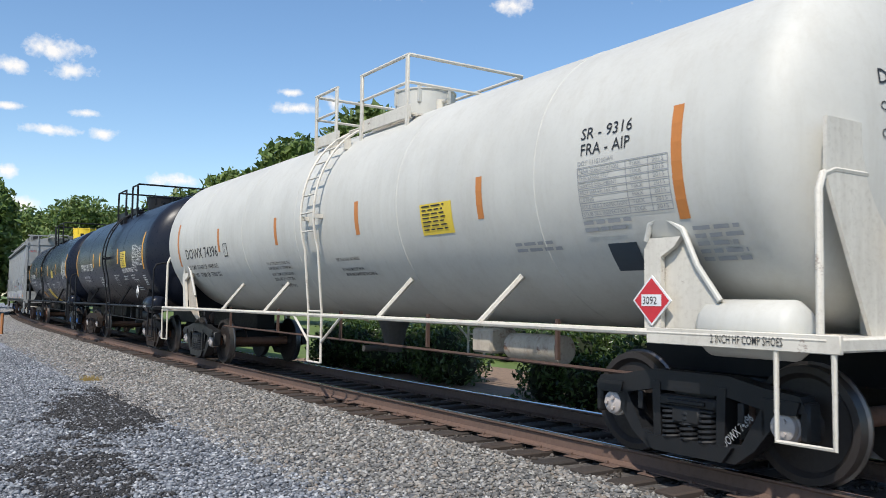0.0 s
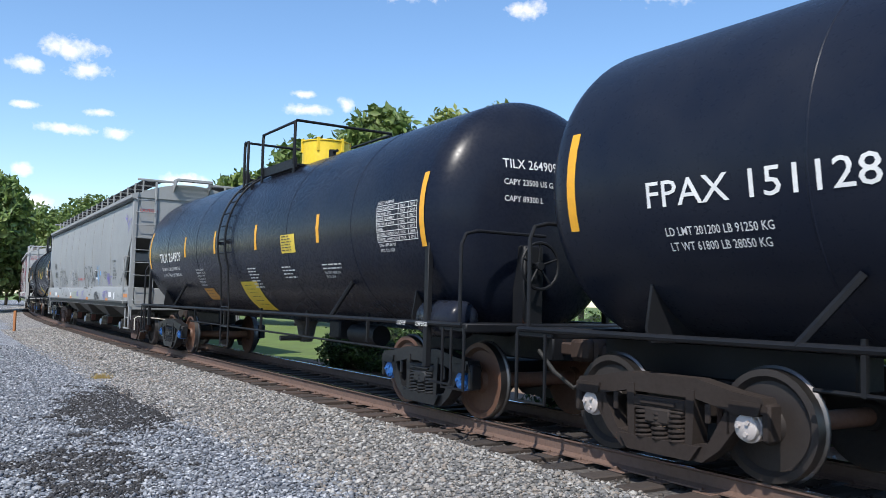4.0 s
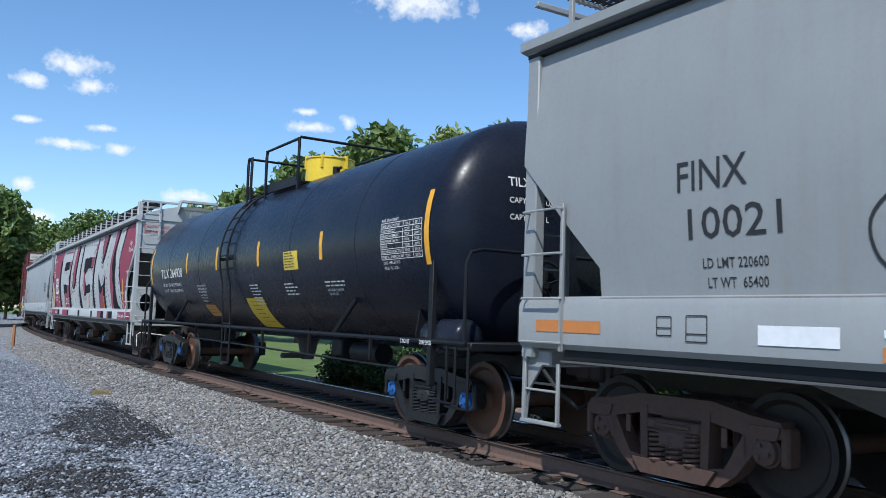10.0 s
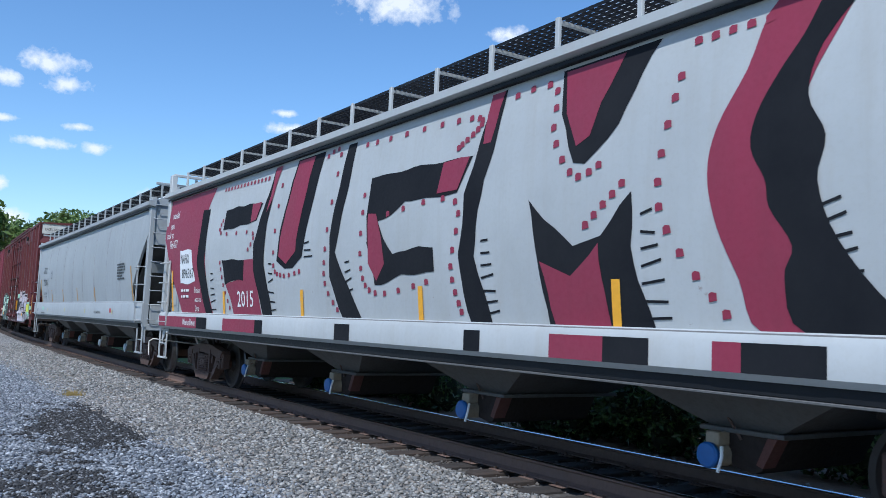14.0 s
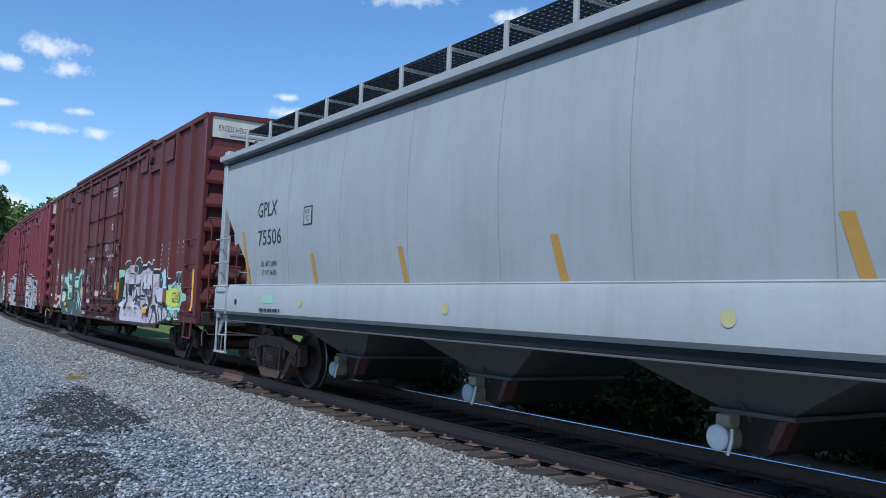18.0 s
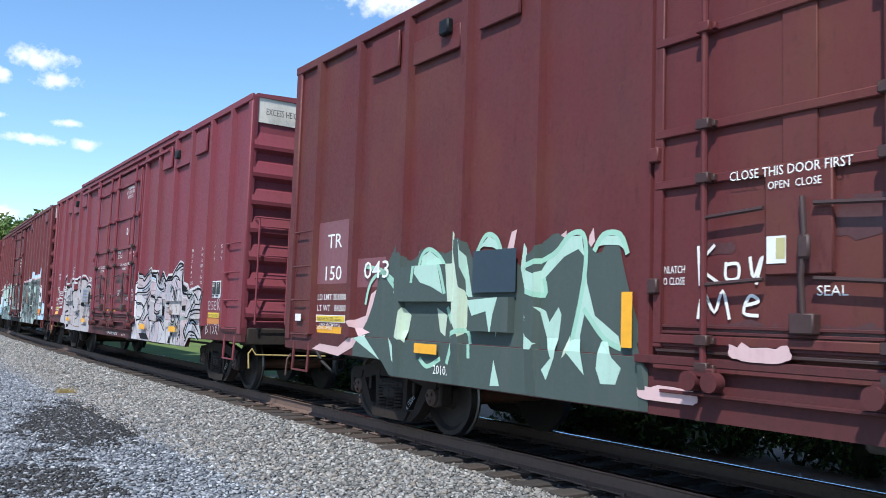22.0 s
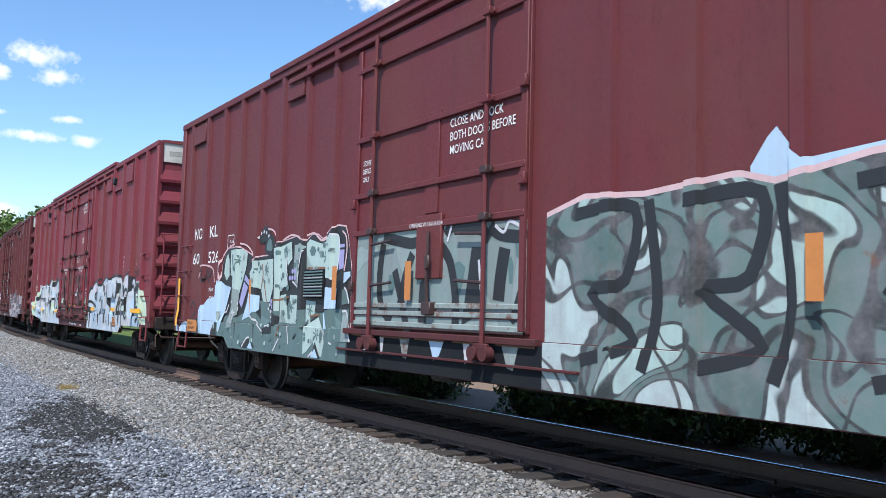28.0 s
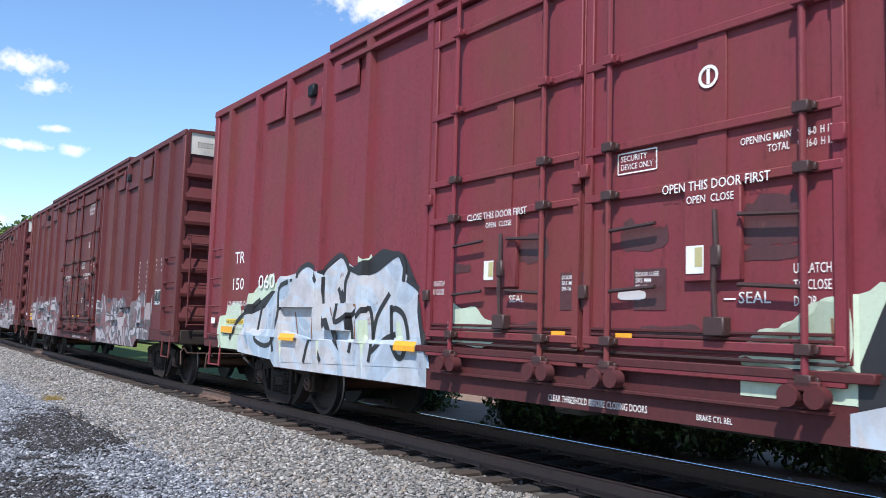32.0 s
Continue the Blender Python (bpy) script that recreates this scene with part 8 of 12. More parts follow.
def unsteady(pts):
    """Hand-drawn edges: each long edge bows and wavers a little."""
    r = random.Random(int(pts[0][0] * 100) + 7)
    out = []
    for (a, b), (p, q) in zip(pts, pts[1:] + pts[:1]):
        out.append((a, b))
        d = math.hypot(p - a, q - b)
        if d < 0.45 or (b > 3.75 and q > 3.75) or (b < 1.44 and q < 1.44):
            continue
        n = max(3, int(d / 0.14))
        bow, ph, f = r.uniform(-0.05, 0.05) * min(1.0, d), r.uniform(0, 6.28), r.uniform(0.8, 1.6) * d
        for k in range(1, n):
            w = k / n
            o = bow * math.sin(math.pi * w) + 0.016 * math.sin(math.pi * w) * math.sin(ph + f * 6.28 * w)
            out.append((a + (p - a) * w - (q - b) / d * o, b + (q - b) * w + (p - a) / d * o))
    return out


def shape(pts, mat, name="painted_shape", lift=0.005):
    g = Geo()
    if name != "painted_dash":
        pts = unsteady(pts)
    sd.poly(g, [(a + DX, b) for a, b in pts], lift)
    return decal(name, g, M[mat], c)


shape([(8.7, 3.84), (5.64, 3.84), (6.05, 3.3), (5.9, 2.4), (5.45, 1.42), (7.35, 1.42), (8.3, 2.55), (8.7, 3.0)], "maroon", "maroon_ground")
shape([(6.25, 3.44), (5.83, 3.42), (5.93, 2.45), (5.48, 1.43), (5.85, 1.43), (6.38, 2.4)], "char", lift=0.008)
shape([(4.9, 3.31), (3.15, 3.28), (3.37, 3.0), (4.97, 2.95)], "char")
shape([(3.6, 3.3), (3.2, 3.3), (3.38, 3.02), (3.62, 2.99)], "maroon", lift=0.008)
shape([(4.95, 2.4), (3.83, 2.36), (3.85, 2.0), (4.77, 1.95)], "char")
shape([(3.83, 2.36), (3.42, 2.36), (3.06, 1.43), (4.36, 1.43), (4.73, 1.95), (3.85, 2.0)], "maroon")
shape([(2.77, 3.8), (3.03, 3.28), (3.42, 2.6), (3.39, 2.17), (3.01, 1.42), (2.62, 1.42), (2.94, 2.23), (2.89, 2.88), (2.55, 3.8)], "char", lift=0.008)
shape([(2.75, 3.82), (2.5, 3.82), (2.75, 3.3), (2.95, 3.1)], "maroon", lift=0.011)
shape([(1.9, 3.82), (0.96, 3.82), (1.47, 2.31), (1.8, 2.15), (2.1, 2.15), (2.42, 2.28), (2.2, 3.05)], "char")
shape([(1.86, 3.8), (1.3, 3.8), (1.55, 3.0), (1.7, 2.4), (2.05, 2.22), (2.34, 2.35), (2.14, 3.05)], "maroon", lift=0.008)
shape([(0.24, 3.8), (0.0, 3.8), (0.39, 2.32), (-0.35, 1.42), (0.19, 1.42), (0.56, 1.98), (0.57, 2.53)], "char")
shape([(-0.54, 3.23), (-2.75, 3.2), (-2.5, 2.83), (-1.41, 2.84), (-0.77, 2.65), (-0.51, 2.4)], "char")
shape([(-1.16, 2.22), (-2.05, 2.25), (-2.07, 1.98), (-1.36, 1.97), (-0.71, 1.85), (-0.5, 2.4), (-0.75, 2.7)], "char", lift=0.006)
shape([(-0.52, 2.77), (-0.73, 2.75), (-0.96, 2.11), (-0.76, 1.9), (-0.55, 2.13)], "maroon", lift=0.009)
shape([(-2.2, 3.2), (-2.7, 3.2), (-2.5, 2.86), (-2.1, 2.86)], "maroon", lift=0.009)
shape([(-3.03, 3.8), (-3.25, 3.83), (-2.98, 2.91), (-2.83, 2.12), (-3.12, 1.42), (-2.75, 1.42), (-2.54, 2.14), (-2.63, 2.8)], "char")
shape([(-3.0, 3.82), (-3.22, 3.82), (-3.05, 3.3), (-2.92, 3.3)], "maroon", lift=0.008)
shape([(-4.1, 3.82), (-5.3, 3.82), (-4.88, 3.17), (-4.48, 2.87), (-4.33, 2.9), (-4.13, 3.39)], "char")
shape([(-4.15, 3.8), (-4.9, 3.8), (-4.53, 3.12), (-4.36, 3.05), (-4.2, 3.39)], "maroon", lift=0.008)
shape([(-3.72, 2.62), (-4.34, 2.14), (-4.69, 2.21), (-5.05, 2.56), (-5.04, 2.1), (-5.28, 1.42), (-4.0, 1.42), (-3.85, 2.02)], "char")
shape([(-3.88, 2.02), (-4.3, 1.87), (-4.66, 2.15), (-4.79, 1.43), (-4.08, 1.43)], "maroon", lift=0.008)
blob(c, sd, [(x, min(3.84, max(1.42, z))) for x, z in curve_through([(-6.0, 3.84), (-5.75, 3.35), (-5.5, 2.95), (-5.42, 2.6), (-5.5, 2.2), (-5.68, 1.8), (-5.85, 1.42), (-6.6, 1.42), (-6.2, 2.2), (-6.2, 3.0), (-6.62, 3.84)], True, 4)], "maroon", 0.005, "painted_shape", False)
blob(c, sd, [(x, min(3.84, max(1.42, z))) for x, z in curve_through([(-6.42, 3.84), (-6.2, 3.5), (-6.02, 3.27), (-5.85, 3.0), (-5.8, 2.75), (-5.92, 2.5), (-5.95, 2.3), (-6.12, 2.02), (-6.05, 1.8), (-6.2, 1.42), (-7.2, 1.42), (-6.8, 1.6), (-6.45, 2.05), (-6.32, 2.45), (-6.38, 2.75), (-6.25, 3.05), (-6.35, 3.4), (-6.72, 3.84)], True, 4)], "char", 0.008, "painted_shape", False)
blob(c, sd, [(x, min(3.84, max(1.42, z))) for x, z in curve_through([(-7.72, 3.84), (-7.5, 3.5), (-7.34, 3.32), (-7.1, 3.0), (-7.05, 2.8), (-7.1, 2.57), (-7.25, 2.2), (-7.45, 1.85), (-7.6, 1.43), (-7.95, 1.43), (-7.9, 2.03), (-8.87, 3.0), (-9.05, 3.84)], True, 4)], "maroon", 0.005, "maroon_ground", False)
blob(c, sd, [(x, min(3.84, max(1.42, z))) for x, z in curve_through([(-7.5, 3.84), (-7.2, 3.32), (-6.98, 2.9), (-6.98, 2.55), (-7.15, 2.15), (-7.35, 1.8), (-7.5, 1.43), (-7.6, 1.43), (-7.1, 2.57), (-7.05, 2.9), (-7.34, 3.35), (-7.65, 3.84)], True, 4)], "char", 0.007, "painted_shape", False)
for e in (-1, 1):
    part("end_panel", Geo().prism([(e * 7.35, 1.2), (e * 9.0, 1.2), (e * 9.0, 2.02), (e * 7.5, 2.02)], "y", 1.36, 1.385), M["nahx_white"], c)
# stitched dashes along the letters, eyelash ticks beside them
r2 = random.Random(9)
for pts, n in (([(5.2, 3.72), (2.95, 3.68)], 14), ([(5.0, 3.15), (5.05, 2.9), (3.5, 2.8), (3.7, 2.5)], 11), ([(5.05, 2.4), (4.85, 1.95), (4.5, 1.5)], 7), ([(2.4, 3.6), (2.55, 2.3), (2.2, 2.05), (1.5, 2.1)], 12), ([(0.9, 3.72), (0.45, 3.7), (0.68, 2.5), (0.7, 1.9), (0.3, 1.5)], 14), ([(-0.2, 3.72), (-2.75, 3.62), (-2.45, 3.32)], 16),
                ([(-0.4, 3.1), (-0.35, 2.1), (-0.75, 1.75), (-2.0, 1.88)], 13), ([(-0.9, 2.72), (-2.45, 2.75), (-2.4, 2.0), (-2.6, 1.5)], 13), ([(-3.35, 3.72), (-4.0, 3.7), (-4.05, 3.2), (-4.35, 2.78), (-4.7, 2.85)], 12), ([(-4.45, 2.28), (-5.0, 2.68)], 5), ([(-5.6, 3.7), (-6.4, 3.7)], 5), ([(-7.2, 3.72), (-7.8, 3.72), (-7.35, 3.0), (-7.35, 2.2), (-7.6, 1.55)], 14), ([(-5.55, 3.5), (-5.35, 2.4), (-6.0, 1.5)], 11)):
    path = curve_through(pts, False, 12) if len(pts) > 2 else pts
    for i in range(n):
        f = (i + 0.5) / n * (len(path) - 1)
        k = int(f)
        a, b = [path[k][j] + (path[min(k + 1, len(path) - 1)][j] - path[k][j]) * (f - k) for j in (0, 1)]
        shape([(a - 0.036 - r2.uniform(0, 0.012), b - 0.03), (a + 0.036, b - 0.034 - r2.uniform(0, 0.01)), (a + 0.04, b + 0.02), (a + 0.015, b + 0.036), (a - 0.034, b + 0.028)], "maroon", "painted_dash", 0.008)
for x, z0, z1, n in ((5.55, 1.5, 2.3, 6), (2.75, 1.5, 2.4, 6), (0.1, 1.5, 2.3, 6), (-2.95, 1.5, 2.4, 7), (-5.15, 1.5, 2.5, 7), (-6.75, 1.7, 2.4, 6), (1.4, 2.3, 2.6, 3)):
    for i in range(n):
        z = z0 + (z1 - z0) * i / n
        scribble(c, sd, "char", [[(x + DX, z), (x + DX - 0.30 + 0.2 * i / n, z + r2.uniform(-0.02, 0.06))]], 0.022, "painted_tick")
# the sill in the same colours
for x0, x1, m_ in ((8.66, 6.1, "maroon"), (6.1, 5.5, "char"), (4.62, 3.1, "maroon"), (3.1, 2.77, "char"), (0.23, -0.2, "char"), (-2.76, -3.04, "char"), (-4.1, -4.78, "maroon"), (-4.78, -5.29, "char"), (-5.9, -6.15, "maroon"), (-6.15, -6.8, "char"), (-7.65, -9.5, "maroon")):
    g = Geo()
    sd.poly(g, [(x0 + DX, 1.13), (x1 + DX, 1.13), (x1 + DX, 1.345), (x0 + DX, 1.345)], 0.004)
    decal("painted_sill", g, M[m_], c)
for x, z in ((7.97, 2.3), (4.82, 1.83), (-4.86, 1.83), (1.47, 1.82), (-1.78, 1.82), (-8.05, 2.3)):
    g = Geo()
    e_ = 0.85 if z > 2 else 0.42
    sd.rect(g, x + DX - 0.05, x + DX + 0.05, z - e_, z, 0.013, 0)
    decal("reflective_stripe", g, M["amber"], c)
shape([(7.5, 2.7), (6.75, 2.68), (6.45, 2.05), (7.4, 2.03)], "placard", "number_field", 0.009)
letters(c, Side(lambda a, b, l: sd.fn(a, b, l + 0.008)), "ink", [("NAHX", 7.42 + DX, 2.42, 0.2, -0.56), ("896367", 7.3 + DX, 2.12, 0.2, -0.76)])
sd2 = Side(lambda a, b, l: sd.fn(a, b, l + 0.006))
letters(c, sd2, "ink_white", [("would", 8.3 + DX, 3.42, 0.16, 0.8), ("you", 8.35 + DX, 3.2, 0.16, 0.8), ("look at", 8.55 + DX, 3.0, 0.15, 0.8), ("THAT?", 8.3 + DX, 2.78, 0.17, 0.8), ("2015", 4.15 + DX, 1.56, 0.28, 1.0), ("Holy", -8.72 + DX, 3.24, 0.14, 0.8), ("Shreiked", -8.65 + DX, 3.05, 0.15, 0.8),
                              ("How about", -7.78 + DX, 1.85, 0.11, 0.7), ("tooth", -7.85 + DX, 1.7, 0.11, 0.7), ("Bristle", -7.85 + DX, 1.53, 0.11, 0.7), ("Do you eat?", -7.75 + DX, 1.18, 0.13, 0.9), ("WeenerDaves", 6.95 + DX, 1.18, 0.13, 0.75), ("Beano\nwas no\nDino", 6.5 + DX, 1.82, 0.12, 0.8)])
lines(c, sd2, "ink_white", [(7.35 + DX, 1.9, 0.7, 2)], 0.05, 0.12)
head_text(c, "ink", "NAHX\n896367", -0.75, 3.35, 0.22, lambda y, z: -9.1)
head_text(c, "ink_red", "CAUTION NO\nSIDE LADDER", 1.4, 3.72, 0.12, lambda y, z: -9.1)

# pale hopper
c, sd = gplx, gp_side
letters(c, sd, "ink", [("GPLX", 7.24, 2.76, 0.25, -0.8), ("75506", 7.2, 2.3, 0.25, -0.96), ("LD LMT 219900", 7.08, 1.95, 0.085, 0.8), ("LT WT  66100", 7.06, 1.81, 0.085, 0.8), ("SW CARCLAD MACROPOXY ARI-G", -3.45, 1.32, 0.075, -0.95)])
for x, z0, z1 in ((7.62, 1.68, 2.56), (5.02, 1.66, 2.1), (2.55, 1.67, 2.1), (-0.22, 1.66, 2.1), (-3.05, 1.66, 2.1), (-7.8, 1.68, 2.55)):
    g = Geo()
    sd.rect(g, x - 0.05, x + 0.06, z0, z1, 0.005, 0.12 if z1 - z0 < 0.6 else 0.25)
    decal("reflective_stripe", g, M["old_amber"], c)
panel(c, sd, 5.42, 5.12, 2.52, 2.8, "ink", "plate_mark", 0, 0.004)
panel(c, sd, 5.39, 5.15, 2.54, 2.78, "white_hopper", "plate_field", 0, 0.007)
letters(c, Side(lambda a, b, l: sd.fn(a, b, l + 0.005)), "ink", [("PLATE", 5.36, 2.7, 0.05, 0.7), ("C", 5.31, 2.58, 0.09, 0.8)])
for x in (5.36, 1.58, -2.07, -5.9):
    g = Geo()
    sd.poly(g, [(x + 0.07 * math.cos(k * 0.524), 1.38 + 0.07 * math.sin(k * 0.524)) for k in range(12)], 0.005)
    decal("drain_cap", g, M["old_yellow"], c)
lines(c, sd, "ink", [(-6.05, 2.65, 0.9, 6), (6.9, 1.27, 0.9, 1)], 0.045, 0.075)
panel(c, sd, 6.8, 6.35, 1.36, 1.48, "mint", "paper_label")
panel(c, sd, -5.55, -5.75, 1.36, 1.47, "ink_red", "small_sign")
part("sill_hole", Geo().lathe([(1.615, 0.05), (1.63, 0.05)], 14, "y", (8.0, 0, 1.36)), M["ink"], c)


# boxcars: printed matter that they share
def box_print(c, sd, mark, n1, n2, ld, lt):
    letters(c, sd, "ink_white", [(mark, 8.2, 2.31, 0.2, -0.42), (n1, 8.3, 1.87, 0.2, -0.54), ("LD LMT " + ld, 8.44, 1.6, 0.085, -0.84), ("LT WT   " + lt, 8.44, 1.45, 0.085, -0.84),
                                 *[(words, x - (0.16 - 0.031 * len(words) if x < -6.8 else 0.0), 2.55 - 0.107 * k, 0.06, -0.032 * len(words)) for x, col in ((-6.41, ("EXH", "EXW", "EW", "IL", "IW", "IH", "CU FT")), (-6.96, ("17-1", "10-8", "9-7", "60-9", "9-2", "13-2", "7332"))) for k, words in enumerate(col)],
                                 *[(words, x, 2.55 - 0.107 * k, 0.06, -0.033 * len(words)) for x, col in ((-7.74, ("W", "H", "H")), (-8.1, ("8-2", "14-11", "16-11"))) for k, words in enumerate(col)]])
    panel(c, sd, 8.46, 7.60, 1.295, 1.395, "ink_white", "notice_border")
    panel(c, sd, 8.44, 7.62, 1.305, 1.385, "sign_yellow", "height_notice", 0, 0.007)
    over = Side(lambda a, b, l: sd.fn(a, b, l + 0.022), sd.breaks, sd.ledges)
    letters(c, over, "ink", [("THIS CAR EXCESS HEIGHT", 8.4, 1.322, 0.045, -0.74)])
    letters(c, over, "ink_white", [(n2, 7.12, 1.87, 0.22, -0.62), ("2 INCH HF COMP SHOES", 8.3, 1.245, 0.04, -0.6)])
    panel(c, sd, 9.05, 8.86, 1.3, 1.4, "placard", "builder_plate", 0, 0.05)
    stain = Side(lambda a, b, l: (a, 1.49 + 0.054 + l, b))
    for k, (x, z, w, h_) in enumerate(((0.62, 2.12, 0.45, 0.26), (-0.72, 2.14, 0.5, 0.24), (-1.85, 2.16, 0.5, 0.34), (1.75, 1.98, 0.35, 0.10), (-1.85, 1.95, 0.5, 0.10), (-1.0, 1.34, 0.7, 0.16), (1.55, 1.36, 0.7, 0.14), (-2.0, 1.36, 0.6, 0.12), (0.75, 1.38, 0.5, 0.12))):
        splash(c, stain, x, z, w, h_, "grease", 70 + k, 0.0012 + 0.0002 * k, "grease_stain", 0.5)
    panel(c, sd, 8.42, 7.7, 1.15, 1.24, "amber", "reflector")
    panel(c, sd, -7.75, -8.22, 1.64, 1.95, "placard", "stencil_panel", 0, 0.006)
    panel(c, sd, -7.78, -7.97, 1.71, 1.93, "ink", "stencil_field", 0, 0.014)
    panel(c, sd, -8.0, -8.19, 1.71, 1.93, "ink", "stencil_field", 0, 0.014)
    plate = Side(lambda a, b, l: sd.fn(a, b, l + 0.014), sd.breaks, sd.ledges)
    letters(c, plate, "ink_white", [("ABOX", -7.82, 1.885, 0.03, -0.09), ("ABOX", -7.82, 1.845, 0.03, -0.09), ("LUB", -8.06, 1.885, 0.03, -0.07), ("NO", -8.07, 1.835, 0.03, -0.05)])
    lines(c, plate, "ink", [(-7.78, 1.695, 0.18, 1), (-8.0, 1.695, 0.18, 1)], 0.03, 0.05)
    ds = Side(lambda a, b, l: (a, 1.49 + 0.055 + l, b))
    dr = Side(lambda a, b, l: (a, 1.49 + 0.098 + l, b))
    hd = Side(lambda a, b, l: (a, 1.49 + 0.106 + l, b))
    letters(c, dr, "ink_white", [("CLOSE THIS DOOR FIRST", 1.60, 2.455, 0.07, -0.93), ("OPEN THIS DOOR FIRST", -0.94, 2.45, 0.075, -0.95)])
    letters(c, ds, "ink_white", [("CLOSE AND LOCK", -1.06, 4.37, 0.08, -0.66), ("BOTH DOORS BEFORE", -0.98, 4.26, 0.08, -0.82), ("MOVING CAR", -1.1, 4.15, 0.08, -0.5), ("OPENING MAIN", -1.62, 2.74, 0.055, -0.40), ("TOTAL", -1.84, 2.66, 0.055, -0.17), ("W  8-0  H 12-9", -2.07, 2.73, 0.055, -0.29), ("W 16-0  H 12-9", -2.07, 2.65, 0.055, -0.29),
                                 ("SECURITY", -0.47, 2.78, 0.05, -0.28), ("DEVICE ONLY", -0.47, 2.71, 0.05, -0.34), ("UNLATCH", -2.03, 1.80, 0.07, -0.27), ("TO CLOSE", -2.03, 1.69, 0.07, -0.27), ("DOOR", -2.03, 1.58, 0.07, -0.17), ("SEAL", -1.60, 1.60, 0.085, -0.26), ("SEAL", 0.95, 1.62, 0.07, -0.22), ("UNLATCH", 2.27, 1.80, 0.06, -0.24), ("TO CLOSE", 2.27, 1.71, 0.06, -0.24)])
    for a, b in (((-0.44, 2.68), (-0.85, 2.68)), ((-0.85, 2.68), (-0.85, 2.85)), ((-0.85, 2.85), (-0.44, 2.85)), ((-0.44, 2.85), (-0.44, 2.68)), ((-1.48, 1.63), (-1.58, 1.63))):
        inked(c, ds, "ink_white", [[a, b]], 0.012, 0.006, "stencil_frame")
    letters(c, hd, "ink_white", [("OPEN  CLOSE", 1.28, 2.36, 0.055, -0.40), ("OPEN  CLOSE", -1.18, 2.35, 0.06, -0.42)])
    g = Geo()
    for k in range(16):
        a0, a1 = math.tau * k / 16, math.tau * (k + 1) / 16
        g.add([ds.fn(-1.36 + q * math.cos(a), 3.31 + q * math.sin(a), 0.03) for a, q in ((a0, 0.09), (a1, 0.09), (a1, 0.065), (a0, 0.065))], [(0, 1, 2, 3)])
    ds.rect(g, -1.375, -1.345, 3.25, 3.37, 0.03)
    decal("round_emblem", g, M["ink_white"], c)
    panel(c, hd, 1.29, 1.14, 1.84, 2.03, "placard", "paper_label", 0, 0.003)
    panel(c, hd, -1.18, -1.34, 1.82, 2.03, "placard", "paper_label", 0, 0.003)
    for x in (1.215, -1.26):
        panel(c, hd, x, x - 0.07, 1.87, 2.015, "old_yellow", "label_print", 0, 0.005)
    for x in (0.24, -0.62):
        panel(c, ds, x, x - 0.33, 1.55, 1.88, "grease", "lubrication_patch", 0, 0.004, "dark oily patch with a lubrication stencil")
        letters(c, ds, "ink_white", [("DOOR LUBE", x - 0.02, 1.82, 0.036, -0.24), ("SRS MM", x - 0.02, 1.77, 0.036, -0.16), ("09-16", x - 0.02, 1.72, 0.036, -0.12)])
    for x in (0.32, -0.45):
        panel(c, ds, x, x - 0.18, 1.29, 1.36, "amber", "reflector", 0, 0.03)
    sill = Side(lambda a, b, l: (a, 1.52 + l, b))
    letters(c, sill, "ink_white", [("CLEAR THRESHOLD BEFORE CLOSING DOORS", 0.40, 0.735, 0.06, -1.15), ("BRAKE CYL REL", -1.22, 0.735, 0.045, -0.31)])
    head_text(c, "ink", "EXCESS HEIGHT CAR", 1.3, 4.78, 0.16, lambda y, z: -9.432, 0.62)
    if mark:
        head_text(c, "ink_white", mark + " " + n1 + n2, -0.72, 4.42, 0.24, lambda y, z: -9.46, 0.62)
    for i, (t_, z_) in enumerate((("39\" TRAINLINE INTERMEDIATE", 4.33), ("SPRG 7 OC D5 7 IC D5 2 BC D6A", 3.94), ("FMI 18KN1F", 3.55), ("CH 36 1W CLASS C WHEELS", 3.16))):
        head_text(c, "ink_white", t_, 0.6, z_, 0.075, lambda y, z: -9.45, 0.75)


box_print(box_a, ba_side, "TR", "150", "043", "201800", "84200")
box_print(box_b, bb_side, "TR", "150", "065", "202100", "83900")
box_print(box_d, bd_side, "TR", "150", "060", "202100", "83900")
box_print(box_e, be_side, "", "", "", "202100", "83900")
for c, sd in ((box_f, bf_side), (box_g, bg_side), (box_h, bh_side)):
    head_text(c, "ink", "EXCESS HEIGHT CAR", 1.3, 4.78, 0.16, lambda y, z: -9.432, 0.62)

# first boxcar: block letters ahead of the door, green flames behind it
c, sd = box_a, ba_side
FOOT = [(9.3, 0.9), (6.6, 0.88), (6.38, 0.70), (-6.38, 0.70), (-6.6, 0.88), (-9.3, 0.9)]
blob(c, sd, [(-7.3, 1.5), (-7.72, 1.75), (-8.5, 1.55), (-8.5, 1.25), (-8.1, 1.08), (-7.3, 0.9)], "mint", 0.005)
blob(c, sd, [(-1.67, 1.46), (-1.91, 1.74), (-2.32, 1.89), (-2.37, 2.08), (-2.88, 2.08), (-2.99, 1.34), (-2.45, 0.99), (-2.13, 1.18), (-1.88, 1.32)], "mint", 0.005, "painted_shape", False)
